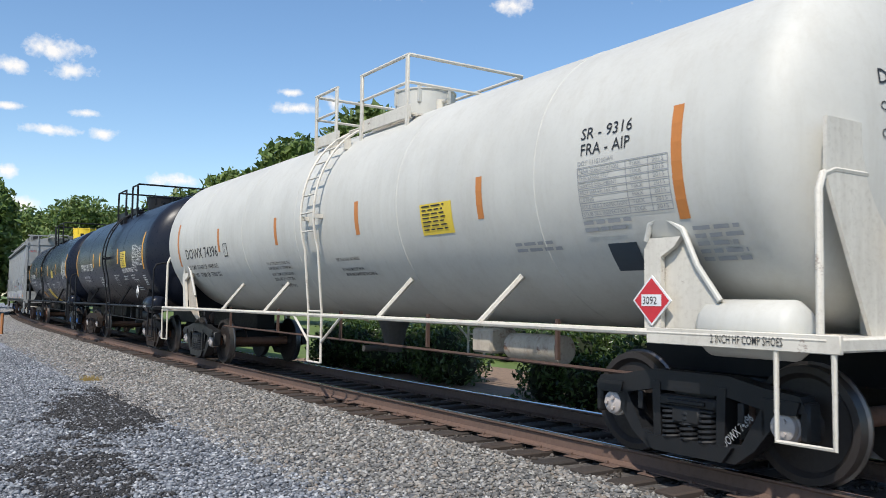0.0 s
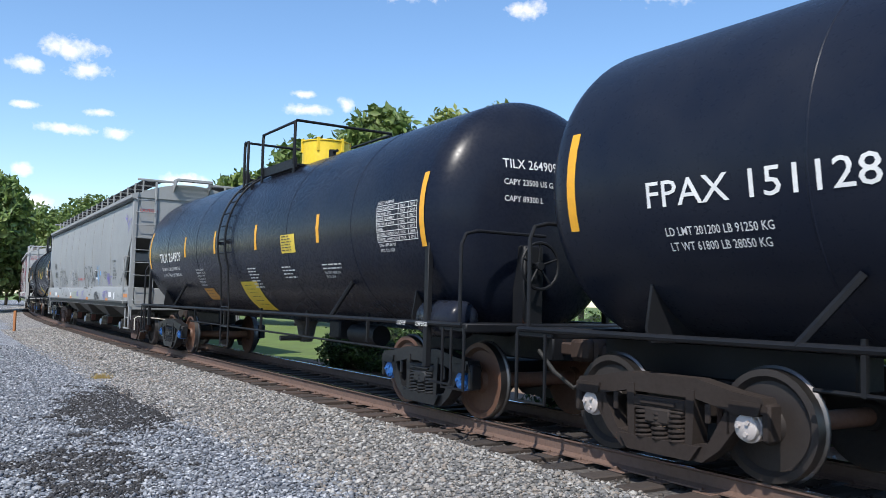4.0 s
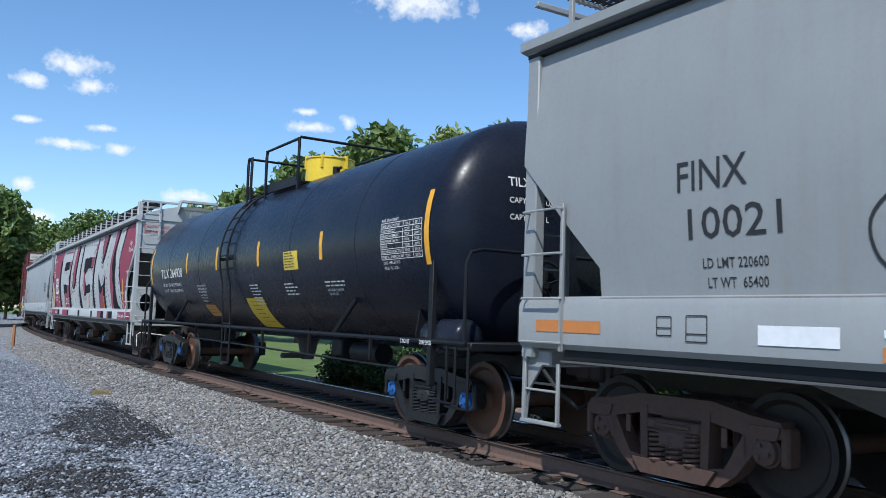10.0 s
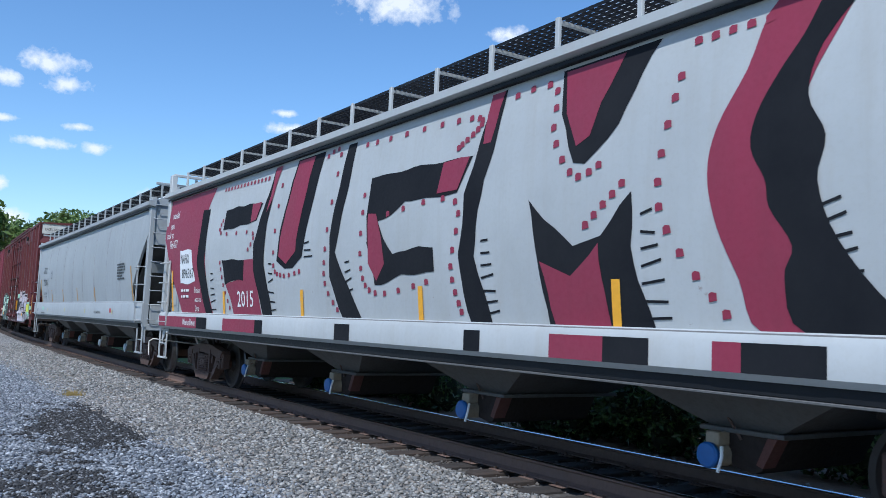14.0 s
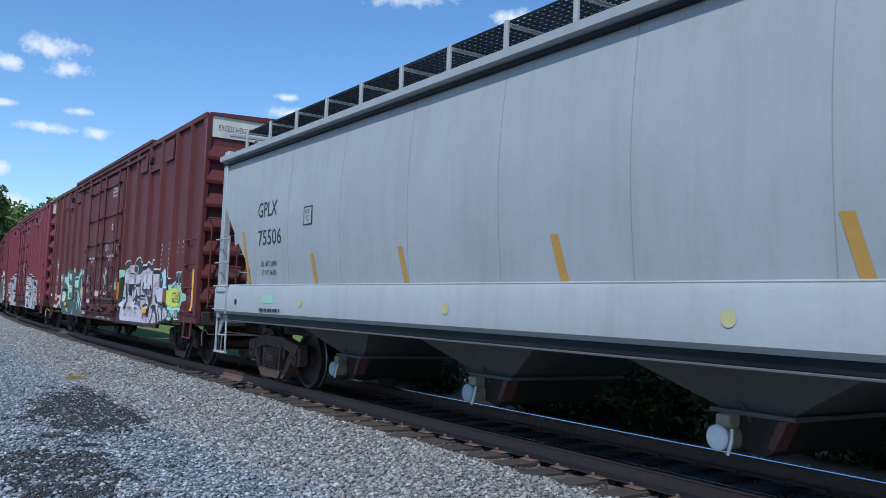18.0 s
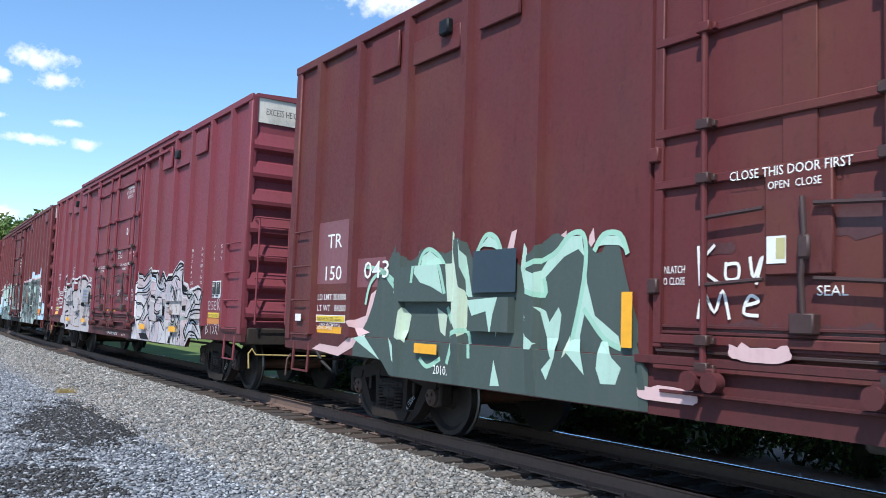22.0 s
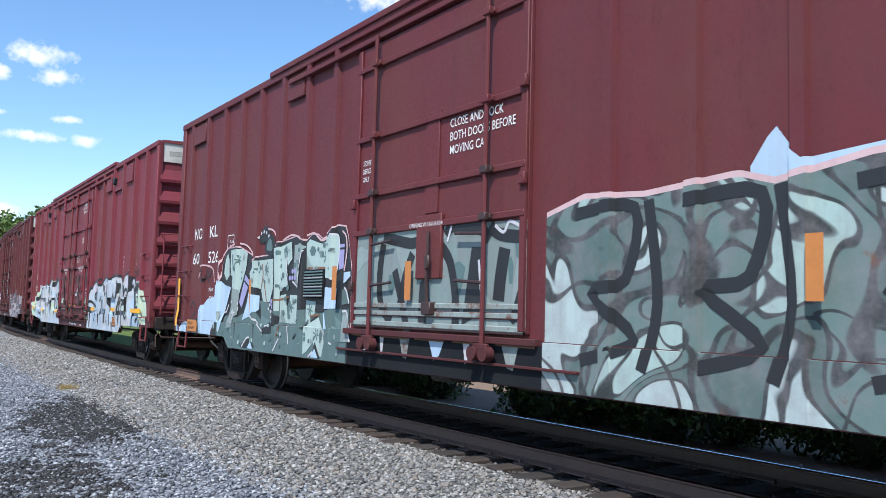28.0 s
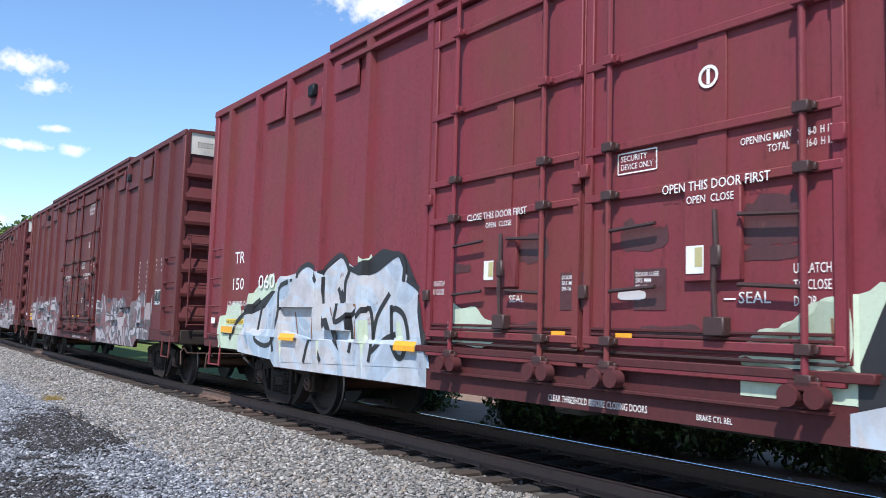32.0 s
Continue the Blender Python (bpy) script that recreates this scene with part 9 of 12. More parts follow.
blob(c, sd, [(-2.49, 1.33), (-2.62, 1.77), (-2.89, 1.93), (-2.96, 2.18), (-3.29, 2.25), (-3.62, 2.19), (-3.94, 2.08), (-4.11, 2.24), (-4.42, 2.31), (-4.63, 2.27), (-4.77, 2.09), (-5.04, 2.11), (-5.32, 2.19), (-5.51, 2.19), (-5.7, 2.1), (-5.76, 2.2), (-6.08, 2.18), (-6.15, 1.99), (-6.45, 1.97), (-6.62, 1.91), (-6.74, 1.78), (-6.73, 1.49), (-6.89, 1.6), (-6.98, 1.87), (-7.26, 1.87), (-7.45, 1.77), (-7.48, 1.32), (-7.42, 1.01), (-7.22, 0.9), (-6.47, 0.77), (-5.48, 0.73), (-4.67, 0.72), (-2.6, 0.73)], "ink", 0.008, "painted_shape", False)
blob(c, sd, [(-2.72, 0.87), (-2.85, 1.34), (-2.93, 1.73), (-3.0, 2.07), (-3.35, 2.12), (-3.76, 2.08), (-3.95, 1.94), (-4.66, 1.94), (-4.87, 2.04), (-5.0, 1.95), (-5.13, 1.97), (-5.2, 2.07), (-5.43, 2.08), (-5.73, 1.99), (-5.8, 1.92), (-5.88, 2.06), (-6.1, 2.05), (-6.14, 1.93), (-6.42, 1.91), (-6.47, 1.42), (-6.69, 1.32), (-6.95, 1.6), (-7.05, 1.81), (-7.21, 1.82), (-7.27, 1.52), (-7.4, 1.44), (-7.43, 1.06), (-7.22, 0.94), (-6.47, 0.81), (-5.48, 0.77), (-4.67, 0.78), (-2.79, 0.78)], "block_white", 0.012, "painted_shape", False)
blob(c, sd, [(-4.43, 2.05), (-4.36, 1.98), (-4.18, 1.95), (-3.97, 1.97), (-3.82, 2.04), (-3.82, 2.12), (-3.96, 2.18), (-4.18, 2.18), (-4.36, 2.13)], "block_white", 0.0165, "painted_shape")
blob(c, sd, [(-5.33, 1.9), (-6.14, 1.92), (-6.13, 1.6), (-6.09, 1.54), (-5.34, 1.52)], "lilac", 0.013, "painted_shape", False)
blob(c, sd, [(-6.45, 1.62), (-7.07, 1.65), (-7.08, 1.32), (-6.52, 1.28)], "lilac", 0.013, "painted_shape", False)
blob(c, sd, [(-2.78, 0.89), (-5.01, 0.88), (-4.99, 0.78), (-2.82, 0.76)], "lilac", 0.013, "painted_shape", False)
blob(c, sd, [(-6.59, 1.92), (-6.74, 2.01), (-6.87, 2.04), (-6.95, 1.94), (-7.01, 1.77), (-6.96, 1.64), (-6.81, 1.44), (-6.73, 1.51), (-6.73, 1.78)], "sky_paint", 0.014, "painted_shape", False)
blob(c, sd, [(-3.16, 1.73), (-3.3, 1.73), (-3.42, 1.35), (-3.4, 1.07), (-3.13, 1.04), (-3.19, 1.34)], "ink", 0.018, "painted_shape", False)
blob(c, sd, [(-3.68, 1.69), (-4.16, 1.71), (-3.99, 1.6), (-4.14, 1.33), (-4.05, 1.29)], "ink", 0.018, "painted_shape", False)
blob(c, sd, [(-4.18, 1.69), (-4.63, 1.72), (-4.7, 1.76), (-4.6, 1.6), (-4.38, 1.51)], "ink", 0.018, "painted_shape", False)
blob(c, sd, [(-4.68, 1.6), (-4.82, 1.43), (-5.35, 1.31), (-4.82, 1.35), (-4.79, 1.13), (-4.58, 1.31), (-4.26, 1.24), (-4.63, 1.4)], "ink", 0.018, "painted_shape", False)
blob(c, sd, [(-5.29, 1.72), (-5.41, 1.75), (-5.35, 1.54), (-5.25, 1.54)], "ink", 0.018, "painted_shape", False)
blob(c, sd, [(-5.63, 1.89), (-5.7, 1.9), (-5.66, 1.7), (-5.61, 1.72)], "ink", 0.018, "painted_shape", False)
blob(c, sd, [(-5.71, 1.68), (-5.75, 1.54), (-5.64, 1.53)], "ink", 0.018, "painted_shape", False)
blob(c, sd, [(-5.96, 1.67), (-6.07, 1.67), (-6.1, 1.55), (-5.95, 1.55)], "ink", 0.018, "painted_shape", False)
blob(c, sd, [(-5.24, 1.51), (-5.35, 1.52), (-5.4, 1.43), (-5.71, 1.39), (-5.79, 1.47), (-5.89, 1.4), (-5.84, 1.22), (-5.7, 0.99), (-5.57, 1.23), (-5.46, 1.36)], "ink", 0.018, "painted_shape", False)
blob(c, sd, [(-5.24, 1.13), (-5.69, 1.09), (-5.76, 0.91), (-5.47, 0.98)], "ink", 0.018, "painted_shape", False)
blob(c, sd, [(-6.43, 1.9), (-6.65, 1.87), (-6.74, 1.73), (-6.72, 1.55), (-6.54, 1.6), (-6.47, 1.64)], "ink", 0.018, "painted_shape", False)
blob(c, sd, [(-6.4, 1.36), (-6.55, 1.45), (-6.69, 1.3), (-7.03, 1.27), (-7.0, 1.17), (-6.89, 1.1), (-6.75, 1.15), (-6.62, 1.23)], "ink", 0.018, "painted_shape", False)
blob(c, sd, [(-6.14, 1.16), (-6.28, 1.22), (-6.47, 1.05), (-6.66, 0.8), (-6.47, 0.77), (-6.32, 0.97)], "ink", 0.018, "painted_shape", False)
blob(c, sd, [(-7.27, 1.81), (-7.45, 1.76), (-7.46, 1.45), (-7.36, 1.31), (-7.31, 1.38), (-7.4, 1.6), (-7.28, 1.68)], "ink", 0.018, "painted_shape", False)
blob(c, sd, [(-7.24, 1.38), (-7.41, 1.27), (-7.44, 1.06), (-7.32, 1.04), (-7.37, 1.18), (-7.25, 1.27)], "ink", 0.018, "painted_shape", False)
blob(c, sd, [(-3.96, 2.08), (-4.06, 2.17), (-4.31, 2.13), (-4.39, 2.05), (-4.26, 1.98), (-4.05, 2.0)], "ink", 0.018, "painted_shape", False)
blob(c, sd, [(-3.19, 1.44), (-3.3, 1.35), (-3.36, 1.16), (-3.2, 1.25)], "sky_paint", 0.021, "painted_shape", False)
blob(c, sd, [(-6.5, 1.56), (-6.67, 1.49), (-6.69, 1.4), (-6.52, 1.48)], "sky_paint", 0.021, "painted_shape", False)
blob(c, sd, [(-6.23, 1.09), (-6.4, 0.98), (-6.47, 0.85), (-6.34, 0.94)], "sky_paint", 0.021, "painted_shape", False)
blob(c, sd, [(-7.3, 1.73), (-7.34, 1.73), (-7.34, 1.6), (-7.3, 1.6)], "sky_paint", 0.021, "painted_shape", False)
blob(c, sd, [(-7.32, 1.17), (-7.41, 1.15), (-7.42, 1.07), (-7.33, 1.08)], "sky_paint", 0.021, "painted_shape", False)
blob(c, sd, [(-6.81, 1.25), (-6.9, 1.25), (-6.87, 1.17)], "block_white", 0.0205, "painted_shape", False)
blob(c, sd, [(-6.64, 1.82), (-6.68, 1.74), (-6.57, 1.79)], "block_white", 0.0205, "painted_shape", False)
inked(c, sd, "ink", [[(-3.43, 2.1), (-3.5, 1.72), (-3.59, 1.35), (-3.82, 1.05)]], 0.045, 0.02)
inked(c, sd, "ink", [[(-2.85, 1.35), (-3.18, 1.34)]], 0.045, 0.02)
inked(c, sd, "ink", [[(-4.1, 1.9), (-4.16, 1.72)]], 0.045, 0.02)
inked(c, sd, "ink", [[(-5.0, 1.95), (-5.05, 1.55), (-5.12, 1.17), (-5.23, 0.87)]], 0.045, 0.02)
inked(c, sd, "ink", [[(-6.14, 1.91), (-6.17, 1.5), (-6.14, 1.22)]], 0.045, 0.02)
inked(c, sd, "ink", [[(-7.08, 1.26), (-7.26, 1.33)]], 0.045, 0.02)
inked(c, sd, "ink", [[(-6.96, 1.25), (-6.92, 1.04), (-6.96, 0.87)]], 0.045, 0.02)
inked(c, sd, "ink", [[(-5.02, 1.44), (-5.27, 1.39)]], 0.045, 0.02)
inked(c, sd, "ink", [[(-6.02, 1.41), (-6.14, 1.22), (-6.06, 0.93), (-5.9, 0.8)]], 0.045, 0.02)
inked(c, sd, "ink", [[(-6.47, 1.23), (-6.64, 1.02), (-6.75, 0.85)]], 0.045, 0.02)
inked(c, sd, "ink", [[(-2.69, 1.33), (-2.92, 1.6), (-2.96, 1.86)]], 0.045, 0.02)
inked(c, sd, "chalk", [[(-2.87, 2.23), (-3.28, 2.32), (-3.75, 2.21)]], 0.035, 0.009)
inked(c, sd, "chalk", [[(-3.92, 2.13), (-4.11, 2.3), (-4.49, 2.36), (-4.66, 2.23), (-4.87, 2.25)]], 0.035, 0.009)
inked(c, sd, "chalk", [[(-5.14, 2.13), (-5.34, 2.23), (-5.64, 2.15)]], 0.035, 0.009)
inked(c, sd, "chalk", [[(-5.71, 2.14), (-5.74, 2.26), (-6.09, 2.22)]], 0.035, 0.009)
inked(c, sd, "chalk", [[(-6.13, 2.04), (-6.43, 2.02)]], 0.035, 0.009)
inked(c, sd, "chalk", [[(-7.27, 1.91), (-7.47, 1.8)]], 0.035, 0.009)
inked(c, sd, "ink", [[(-3.36, 1.49), (-3.41, 1.35)]], 0.02, 0.0215)
inked(c, sd, "ink", [[(-3.38, 1.44), (-3.47, 1.48), (-3.43, 1.41), (-3.52, 1.38)]], 0.02, 0.0215)
inked(c, sd, "ink", [[(-3.56, 1.45), (-3.59, 1.34)]], 0.02, 0.0215)
inked(c, sd, "ink", [[(-3.64, 1.51), (-3.67, 1.35)]], 0.02, 0.0215)
inked(c, sd, "ink", [[(-3.46, 1.26), (-3.58, 1.17), (-3.49, 1.1)]], 0.02, 0.0215)
inked(c, sd, "ink", [[(-3.63, 1.23), (-3.71, 1.02)]], 0.02, 0.0215)
inked(c, sd, "ink", [[(-4.36, 1.14), (-4.39, 1.03)]], 0.02, 0.0215)
inked(c, sd, "ink", [[(-4.38, 1.13), (-4.44, 1.08), (-4.49, 1.15), (-4.52, 1.05)]], 0.02, 0.0215)
inked(c, sd, "ink", [[(-4.57, 1.13), (-4.59, 1.06)]], 0.02, 0.0215)
inked(c, sd, "ink", [[(-4.65, 1.15), (-4.71, 1.17), (-4.73, 1.08)]], 0.02, 0.0215)
inked(c, sd, "ink", [[(-4.39, 0.97), (-4.48, 1.02), (-4.54, 0.96)]], 0.02, 0.0215)
inked(c, sd, "rust_streak", [[(-4.03, 1.9), (-4.1, 1.01)]], 0.03, 0.0135)
inked(c, sd, "rust_streak", [[(-5.05, 1.88), (-5.09, 1.17)]], 0.03, 0.0135)
inked(c, sd, "rust_streak", [[(-6.19, 1.91), (-6.23, 1.22)]], 0.03, 0.0135)
inked(c, sd, "rust_streak", [[(-7.1, 1.63), (-7.1, 1.26)]], 0.03, 0.0135)
inked(c, sd, "rust_streak", [[(-5.68, 1.32), (-5.71, 1.2)]], 0.03, 0.0135)
inked(c, sd, "rust_streak", [[(-5.31, 1.29), (-5.34, 0.98)]], 0.03, 0.0135)
inked(c, sd, "rust_streak", [[(-6.39, 1.87), (-6.42, 1.41)]], 0.03, 0.0135)
inked(c, sd, "ink", [[(-7.5, 1.6), (-7.7, 1.65), (-7.6, 1.4)], [(-7.9, 1.05), (-8.05, 1.15), (-8.2, 1.02), (-8.35, 1.12)], [(-7.5, 0.97), (-7.6, 1.06), (-7.7, 0.95), (-7.85, 1.04)]], 0.028, 0.022)
blob(c, sd, [(-7.44, 1.52), (-7.6, 1.6), (-8.0, 1.58), (-8.38, 1.57), (-8.46, 1.48), (-8.42, 1.3), (-8.44, 1.2), (-8.1, 1.22), (-7.7, 1.19), (-7.46, 1.24)], "acid", 0.03, "sprayed_patch")
over = Side(lambda a, b, l: sd.fn(a, b, l + 0.034), sd.breaks, sd.ledges)
letters(c, over, "ink", [("THIS  CAR", -7.83, 1.42, 0.05, -0.34), ("EXCESS HEIGHT", -7.73, 1.345, 0.055, -0.52)])
for a, b in (((-7.68, 1.49), (-7.9, 1.495)), ((-8.05, 1.495), (-8.28, 1.50)), ((-7.68, 1.315), (-7.92, 1.31)), ((-8.02, 1.31), (-8.28, 1.31)), ((-7.68, 1.49), (-7.68, 1.43)), ((-7.68, 1.38), (-7.68, 1.315)), ((-8.28, 1.5), (-8.28, 1.43)), ((-8.28, 1.38), (-8.28, 1.31))):
    inked(c, over, "ink", [[a, b]], 0.022, 0.004, "sprayed_line")
letters(c, sd, "ink_white", [("8221", -7.80, 0.93, 0.12, -0.4)])
panel(c, sd, -9.1, -9.22, 1.14, 1.97, "amber", "reflective_stripe", 0, 0.06)
panel(c, sd, -5.3, -5.75, 1.02, 1.14, "amber", "reflector", 0, 0.075)
panel(c, sd, -2.58, -2.70, 1.3, 1.75, "amber", "reflective_stripe", 0, 0.07)
TOP_A = [(x, z - 0.2 if z > 1.5 else z) for x, z in [(7.3, 1.0), (7.1, 1.2), (6.9, 1.5), (6.75, 2.1), (6.6, 2.15), (6.4, 2.45), (6.0, 2.2), (5.8, 2.4), (5.3, 2.3), (5.0, 2.48), (4.8, 2.2), (4.3, 2.32), (4.0, 2.1), (3.6, 2.42), (3.2, 2.36), (3.0, 2.2), (2.8, 2.4), (2.55, 1.4), (2.4, 1.0)]]
field(c, sd, 7.3, 2.4, TOP_A, FOOT, "flame_ground", 0.010, jag=0.06, seed=4)
blob(c, sd, [(5.83, 1.9), (5.79, 2.09), (5.64, 2.15), (5.38, 2.02), (5.24, 1.66), (5.46, 1.74), (5.69, 1.79)], "mint_pale", 0.0135, "painted_shape", False)
blob(c, sd, [(4.77, 2.1), (4.56, 2.25), (4.44, 2.2), (4.37, 2.08), (4.48, 2.13), (4.64, 2.15)], "mint_pale", 0.0135, "painted_shape", False)
blob(c, sd, [(3.99, 1.91), (3.77, 1.84), (3.57, 2.05), (3.37, 2.17), (3.21, 2.17), (3.17, 1.98), (3.25, 2.05), (3.43, 1.99), (3.7, 1.79), (3.68, 1.65), (3.96, 1.7)], "mint_pale", 0.0135, "painted_shape", False)
blob(c, sd, [(3.17, 1.98), (3.23, 1.55), (3.35, 1.12), (3.12, 0.94), (3.21, 1.27), (3.15, 1.5), (2.92, 1.28), (2.72, 1.19), (2.75, 1.29), (3.03, 1.46), (3.13, 1.74)], "mint_pale", 0.0135, "painted_shape", False)
blob(c, sd, [(3.05, 2.06), (2.94, 2.15), (2.76, 2.14), (2.67, 2.0), (2.76, 2.06), (2.93, 2.07)], "mint_pale", 0.0135, "painted_shape", False)
blob(c, sd, [(3.76, 1.53), (3.66, 1.49), (3.61, 1.39), (3.49, 1.53), (3.45, 1.46), (3.51, 1.07), (3.61, 0.86), (3.68, 0.95), (3.56, 1.06)], "mint_pale", 0.0135, "painted_shape", False)
blob(c, sd, [(2.95, 1.23), (2.89, 1.28), (2.8, 1.11), (2.69, 1.03), (2.75, 0.89), (2.92, 0.88), (2.98, 1.01)], "mint_pale", 0.0135, "painted_shape", False)
blob(c, sd, [(4.8, 1.59), (4.29, 1.62), (4.36, 1.44), (4.4, 1.23), (4.47, 1.48), (4.7, 1.43)], "mint_pale", 0.0135, "painted_shape", False)
blob(c, sd, [(3.98, 1.45), (3.86, 1.25), (3.75, 1.19), (3.82, 1.09), (3.93, 1.13)], "mint_pale", 0.0135, "painted_shape", False)
blob(c, sd, [(7.3, 1.11), (7.03, 1.16), (6.61, 0.87), (6.89, 0.97)], "mint_pale", 0.0135, "painted_shape", False)
blob(c, sd, [(6.43, 1.15), (6.16, 0.9), (6.19, 0.73), (6.34, 0.89)], "mint_pale", 0.0135, "painted_shape", False)
blob(c, sd, [(4.39, 1.0), (4.29, 0.75), (4.44, 0.74)], "mint_pale", 0.0135, "painted_shape", False)
blob(c, sd, [(4.0, 2.15), (3.94, 2.07), (3.96, 1.65), (4.04, 1.91)], "mint_pale", 0.0135, "painted_shape", False)
blob(c, sd, [(5.0, 2.24), (4.9, 1.94), (4.79, 1.55), (4.92, 1.66)], "mint_pale", 0.0135, "painted_shape", False)
blob(c, sd, [(5.2, 2.35), (5.11, 2.24), (4.98, 1.77), (4.81, 1.44), (4.96, 1.21), (5.12, 1.43), (5.2, 1.95)], "lime", 0.014, "painted_shape", False)
blob(c, sd, [(6.14, 1.51), (5.97, 1.42), (6.06, 1.1), (6.22, 1.16)], "lime", 0.014, "painted_shape", False)
blob(c, sd, [(5.45, 1.51), (5.25, 1.43), (5.28, 1.2), (5.38, 1.25)], "lime", 0.014, "painted_shape", False)
blob(c, sd, [(3.29, 1.18), (3.41, 1.07), (3.34, 1.27)], "lime", 0.014, "painted_shape", False)
blob(c, sd, [(3.7, 1.9), (3.57, 2.15), (3.41, 2.23), (3.43, 2.04), (3.62, 1.94)], "pink", 0.007, "painted_shape", False)
blob(c, sd, [(3.12, 2.16), (3.07, 2.23), (3.05, 2.11), (3.14, 2.02)], "pink", 0.007, "painted_shape", False)
blob(c, sd, [(5.95, 1.91), (5.86, 2.16), (5.78, 2.1), (5.8, 1.85)], "pink", 0.007, "painted_shape", False)
blob(c, sd, [(4.27, 2.08), (4.2, 2.27), (4.12, 2.29), (4.17, 2.08)], "pink", 0.007, "painted_shape", False)
blob(c, sd, [(7.45, 1.32), (7.05, 1.4), (6.94, 1.67), (6.63, 1.8), (6.53, 1.21), (6.91, 1.2), (7.16, 1.13)], "pink", 0.007, "painted_shape", False)
blob(c, sd, [(8.48, 0.92), (8.25, 1.0), (7.71, 0.98), (7.44, 1.11), (6.9, 1.13), (7.7, 0.86)], "pink", 0.007, "painted_shape", False)
inked(c, sd, "mint", [[(5.88, 1.79), (5.82, 2.07), (5.64, 2.17), (5.36, 2.01), (5.2, 1.66)]], 0.05, 0.015)
inked(c, sd, "mint", [[(4.77, 2.06), (4.61, 2.26), (4.43, 2.22), (4.34, 2.06)]], 0.05, 0.015)
inked(c, sd, "mint", [[(3.96, 1.7), (3.68, 1.64), (3.7, 1.8)]], 0.05, 0.015)
inked(c, sd, "mint", [[(3.99, 1.89), (3.57, 2.02), (3.37, 2.18), (3.19, 2.18), (3.15, 1.93), (3.22, 1.55), (3.34, 1.13)]], 0.05, 0.015)
inked(c, sd, "mint", [[(3.05, 2.02), (2.94, 2.16), (2.75, 2.15), (2.66, 1.98)]], 0.05, 0.015)
inked(c, sd, "mint", [[(3.17, 1.52), (2.92, 1.27), (2.72, 1.19)]], 0.05, 0.015)
inked(c, sd, "mint", [[(7.06, 1.54), (6.95, 1.81), (6.68, 1.94), (6.45, 1.8), (6.27, 1.67)]], 0.05, 0.015)
inked(c, sd, "mint", [[(7.1, 2.02), (6.71, 1.97), (6.39, 1.83)]], 0.05, 0.015)
inked(c, sd, "mint", [[(5.19, 1.2), (4.87, 1.27), (4.81, 0.99)]], 0.05, 0.015)
inked(c, sd, "mint", [[(5.25, 1.52), (5.12, 1.2), (5.2, 0.91)]], 0.05, 0.015)
inked(c, sd, "mint", [[(5.73, 0.94), (5.57, 0.86), (5.32, 0.96)]], 0.05, 0.015)
panel(c, sd, 4.76, 4.06, 1.67, 2.1, "steel_blue", "patch_panel", 0, 0.06)
panel(c, sd, 2.68, 2.56, 1.2, 1.66, "amber", "reflective_stripe", 0, 0.06)
panel(c, sd, 5.78, 5.33, 1.0, 1.11, "amber", "reflector", 0, 0.06)
letters(c, Side(lambda a, b, l: sd.fn(a, b, l + 0.015)), "ink_white", [("2010.", 5.45, 0.79, 0.1, 0.9), ("2 INCH HF COMP SHOES", 8.4, 1.2, 0.05, 0.62)])
panel(c, sd, 8.48, 7.59, 1.82, 2.68, "red_new", "repainted_panel", 0, 0.002)
panel(c, sd, 7.32, 6.62, 1.76, 2.13, "red_new", "repainted_panel", 0, 0.002)
flat = Side(lambda a, b, l: (a, 1.55 + l, b))
scribble(c, flat, "ink_white", [[(1.9, 2.0), (1.88, 1.7)], [(1.75, 2.0), (1.88, 1.85), (1.72, 1.72)], [(1.65, 1.85), (1.55, 1.85), (1.55, 1.75), (1.65, 1.75), (1.65, 1.87)], [(1.45, 1.9), (1.42, 1.75), (1.35, 1.9), (1.4, 1.7)], [(1.9, 1.45), (1.85, 1.65), (1.75, 1.5), (1.68, 1.66), (1.62, 1.45)], [(1.5, 1.55), (1.38, 1.58), (1.45, 1.62), (1.5, 1.5), (1.38, 1.48)]], 0.025)
scribble(c, flat, "ink_white", [[(-0.45, 1.85), (-0.55, 2.0), (-0.7, 1.8), (-0.6, 1.6), (-0.5, 1.75)], [(-0.75, 1.95), (-0.85, 2.1), (-0.98, 1.9), (-1.15, 1.95), (-1.1, 1.75)], [(-0.55, 1.5), (-0.75, 1.42), (-0.95, 1.5)], [(-0.7, 2.0), (-0.72, 2.2)]], 0.035)
for x, z, w, h_ in ((0.0, 1.45, 0.9, 0.16), (1.35, 1.22, 0.5, 0.12), (-0.15, 0.98, 0.9, 0.1), (2.2, 0.85, 0.6, 0.12)):
    splash(c, flat, x, z, w, h_, "pink", int(50 + x * 10), 0.05 if z > 1 else 0.0, spikes=0.5)



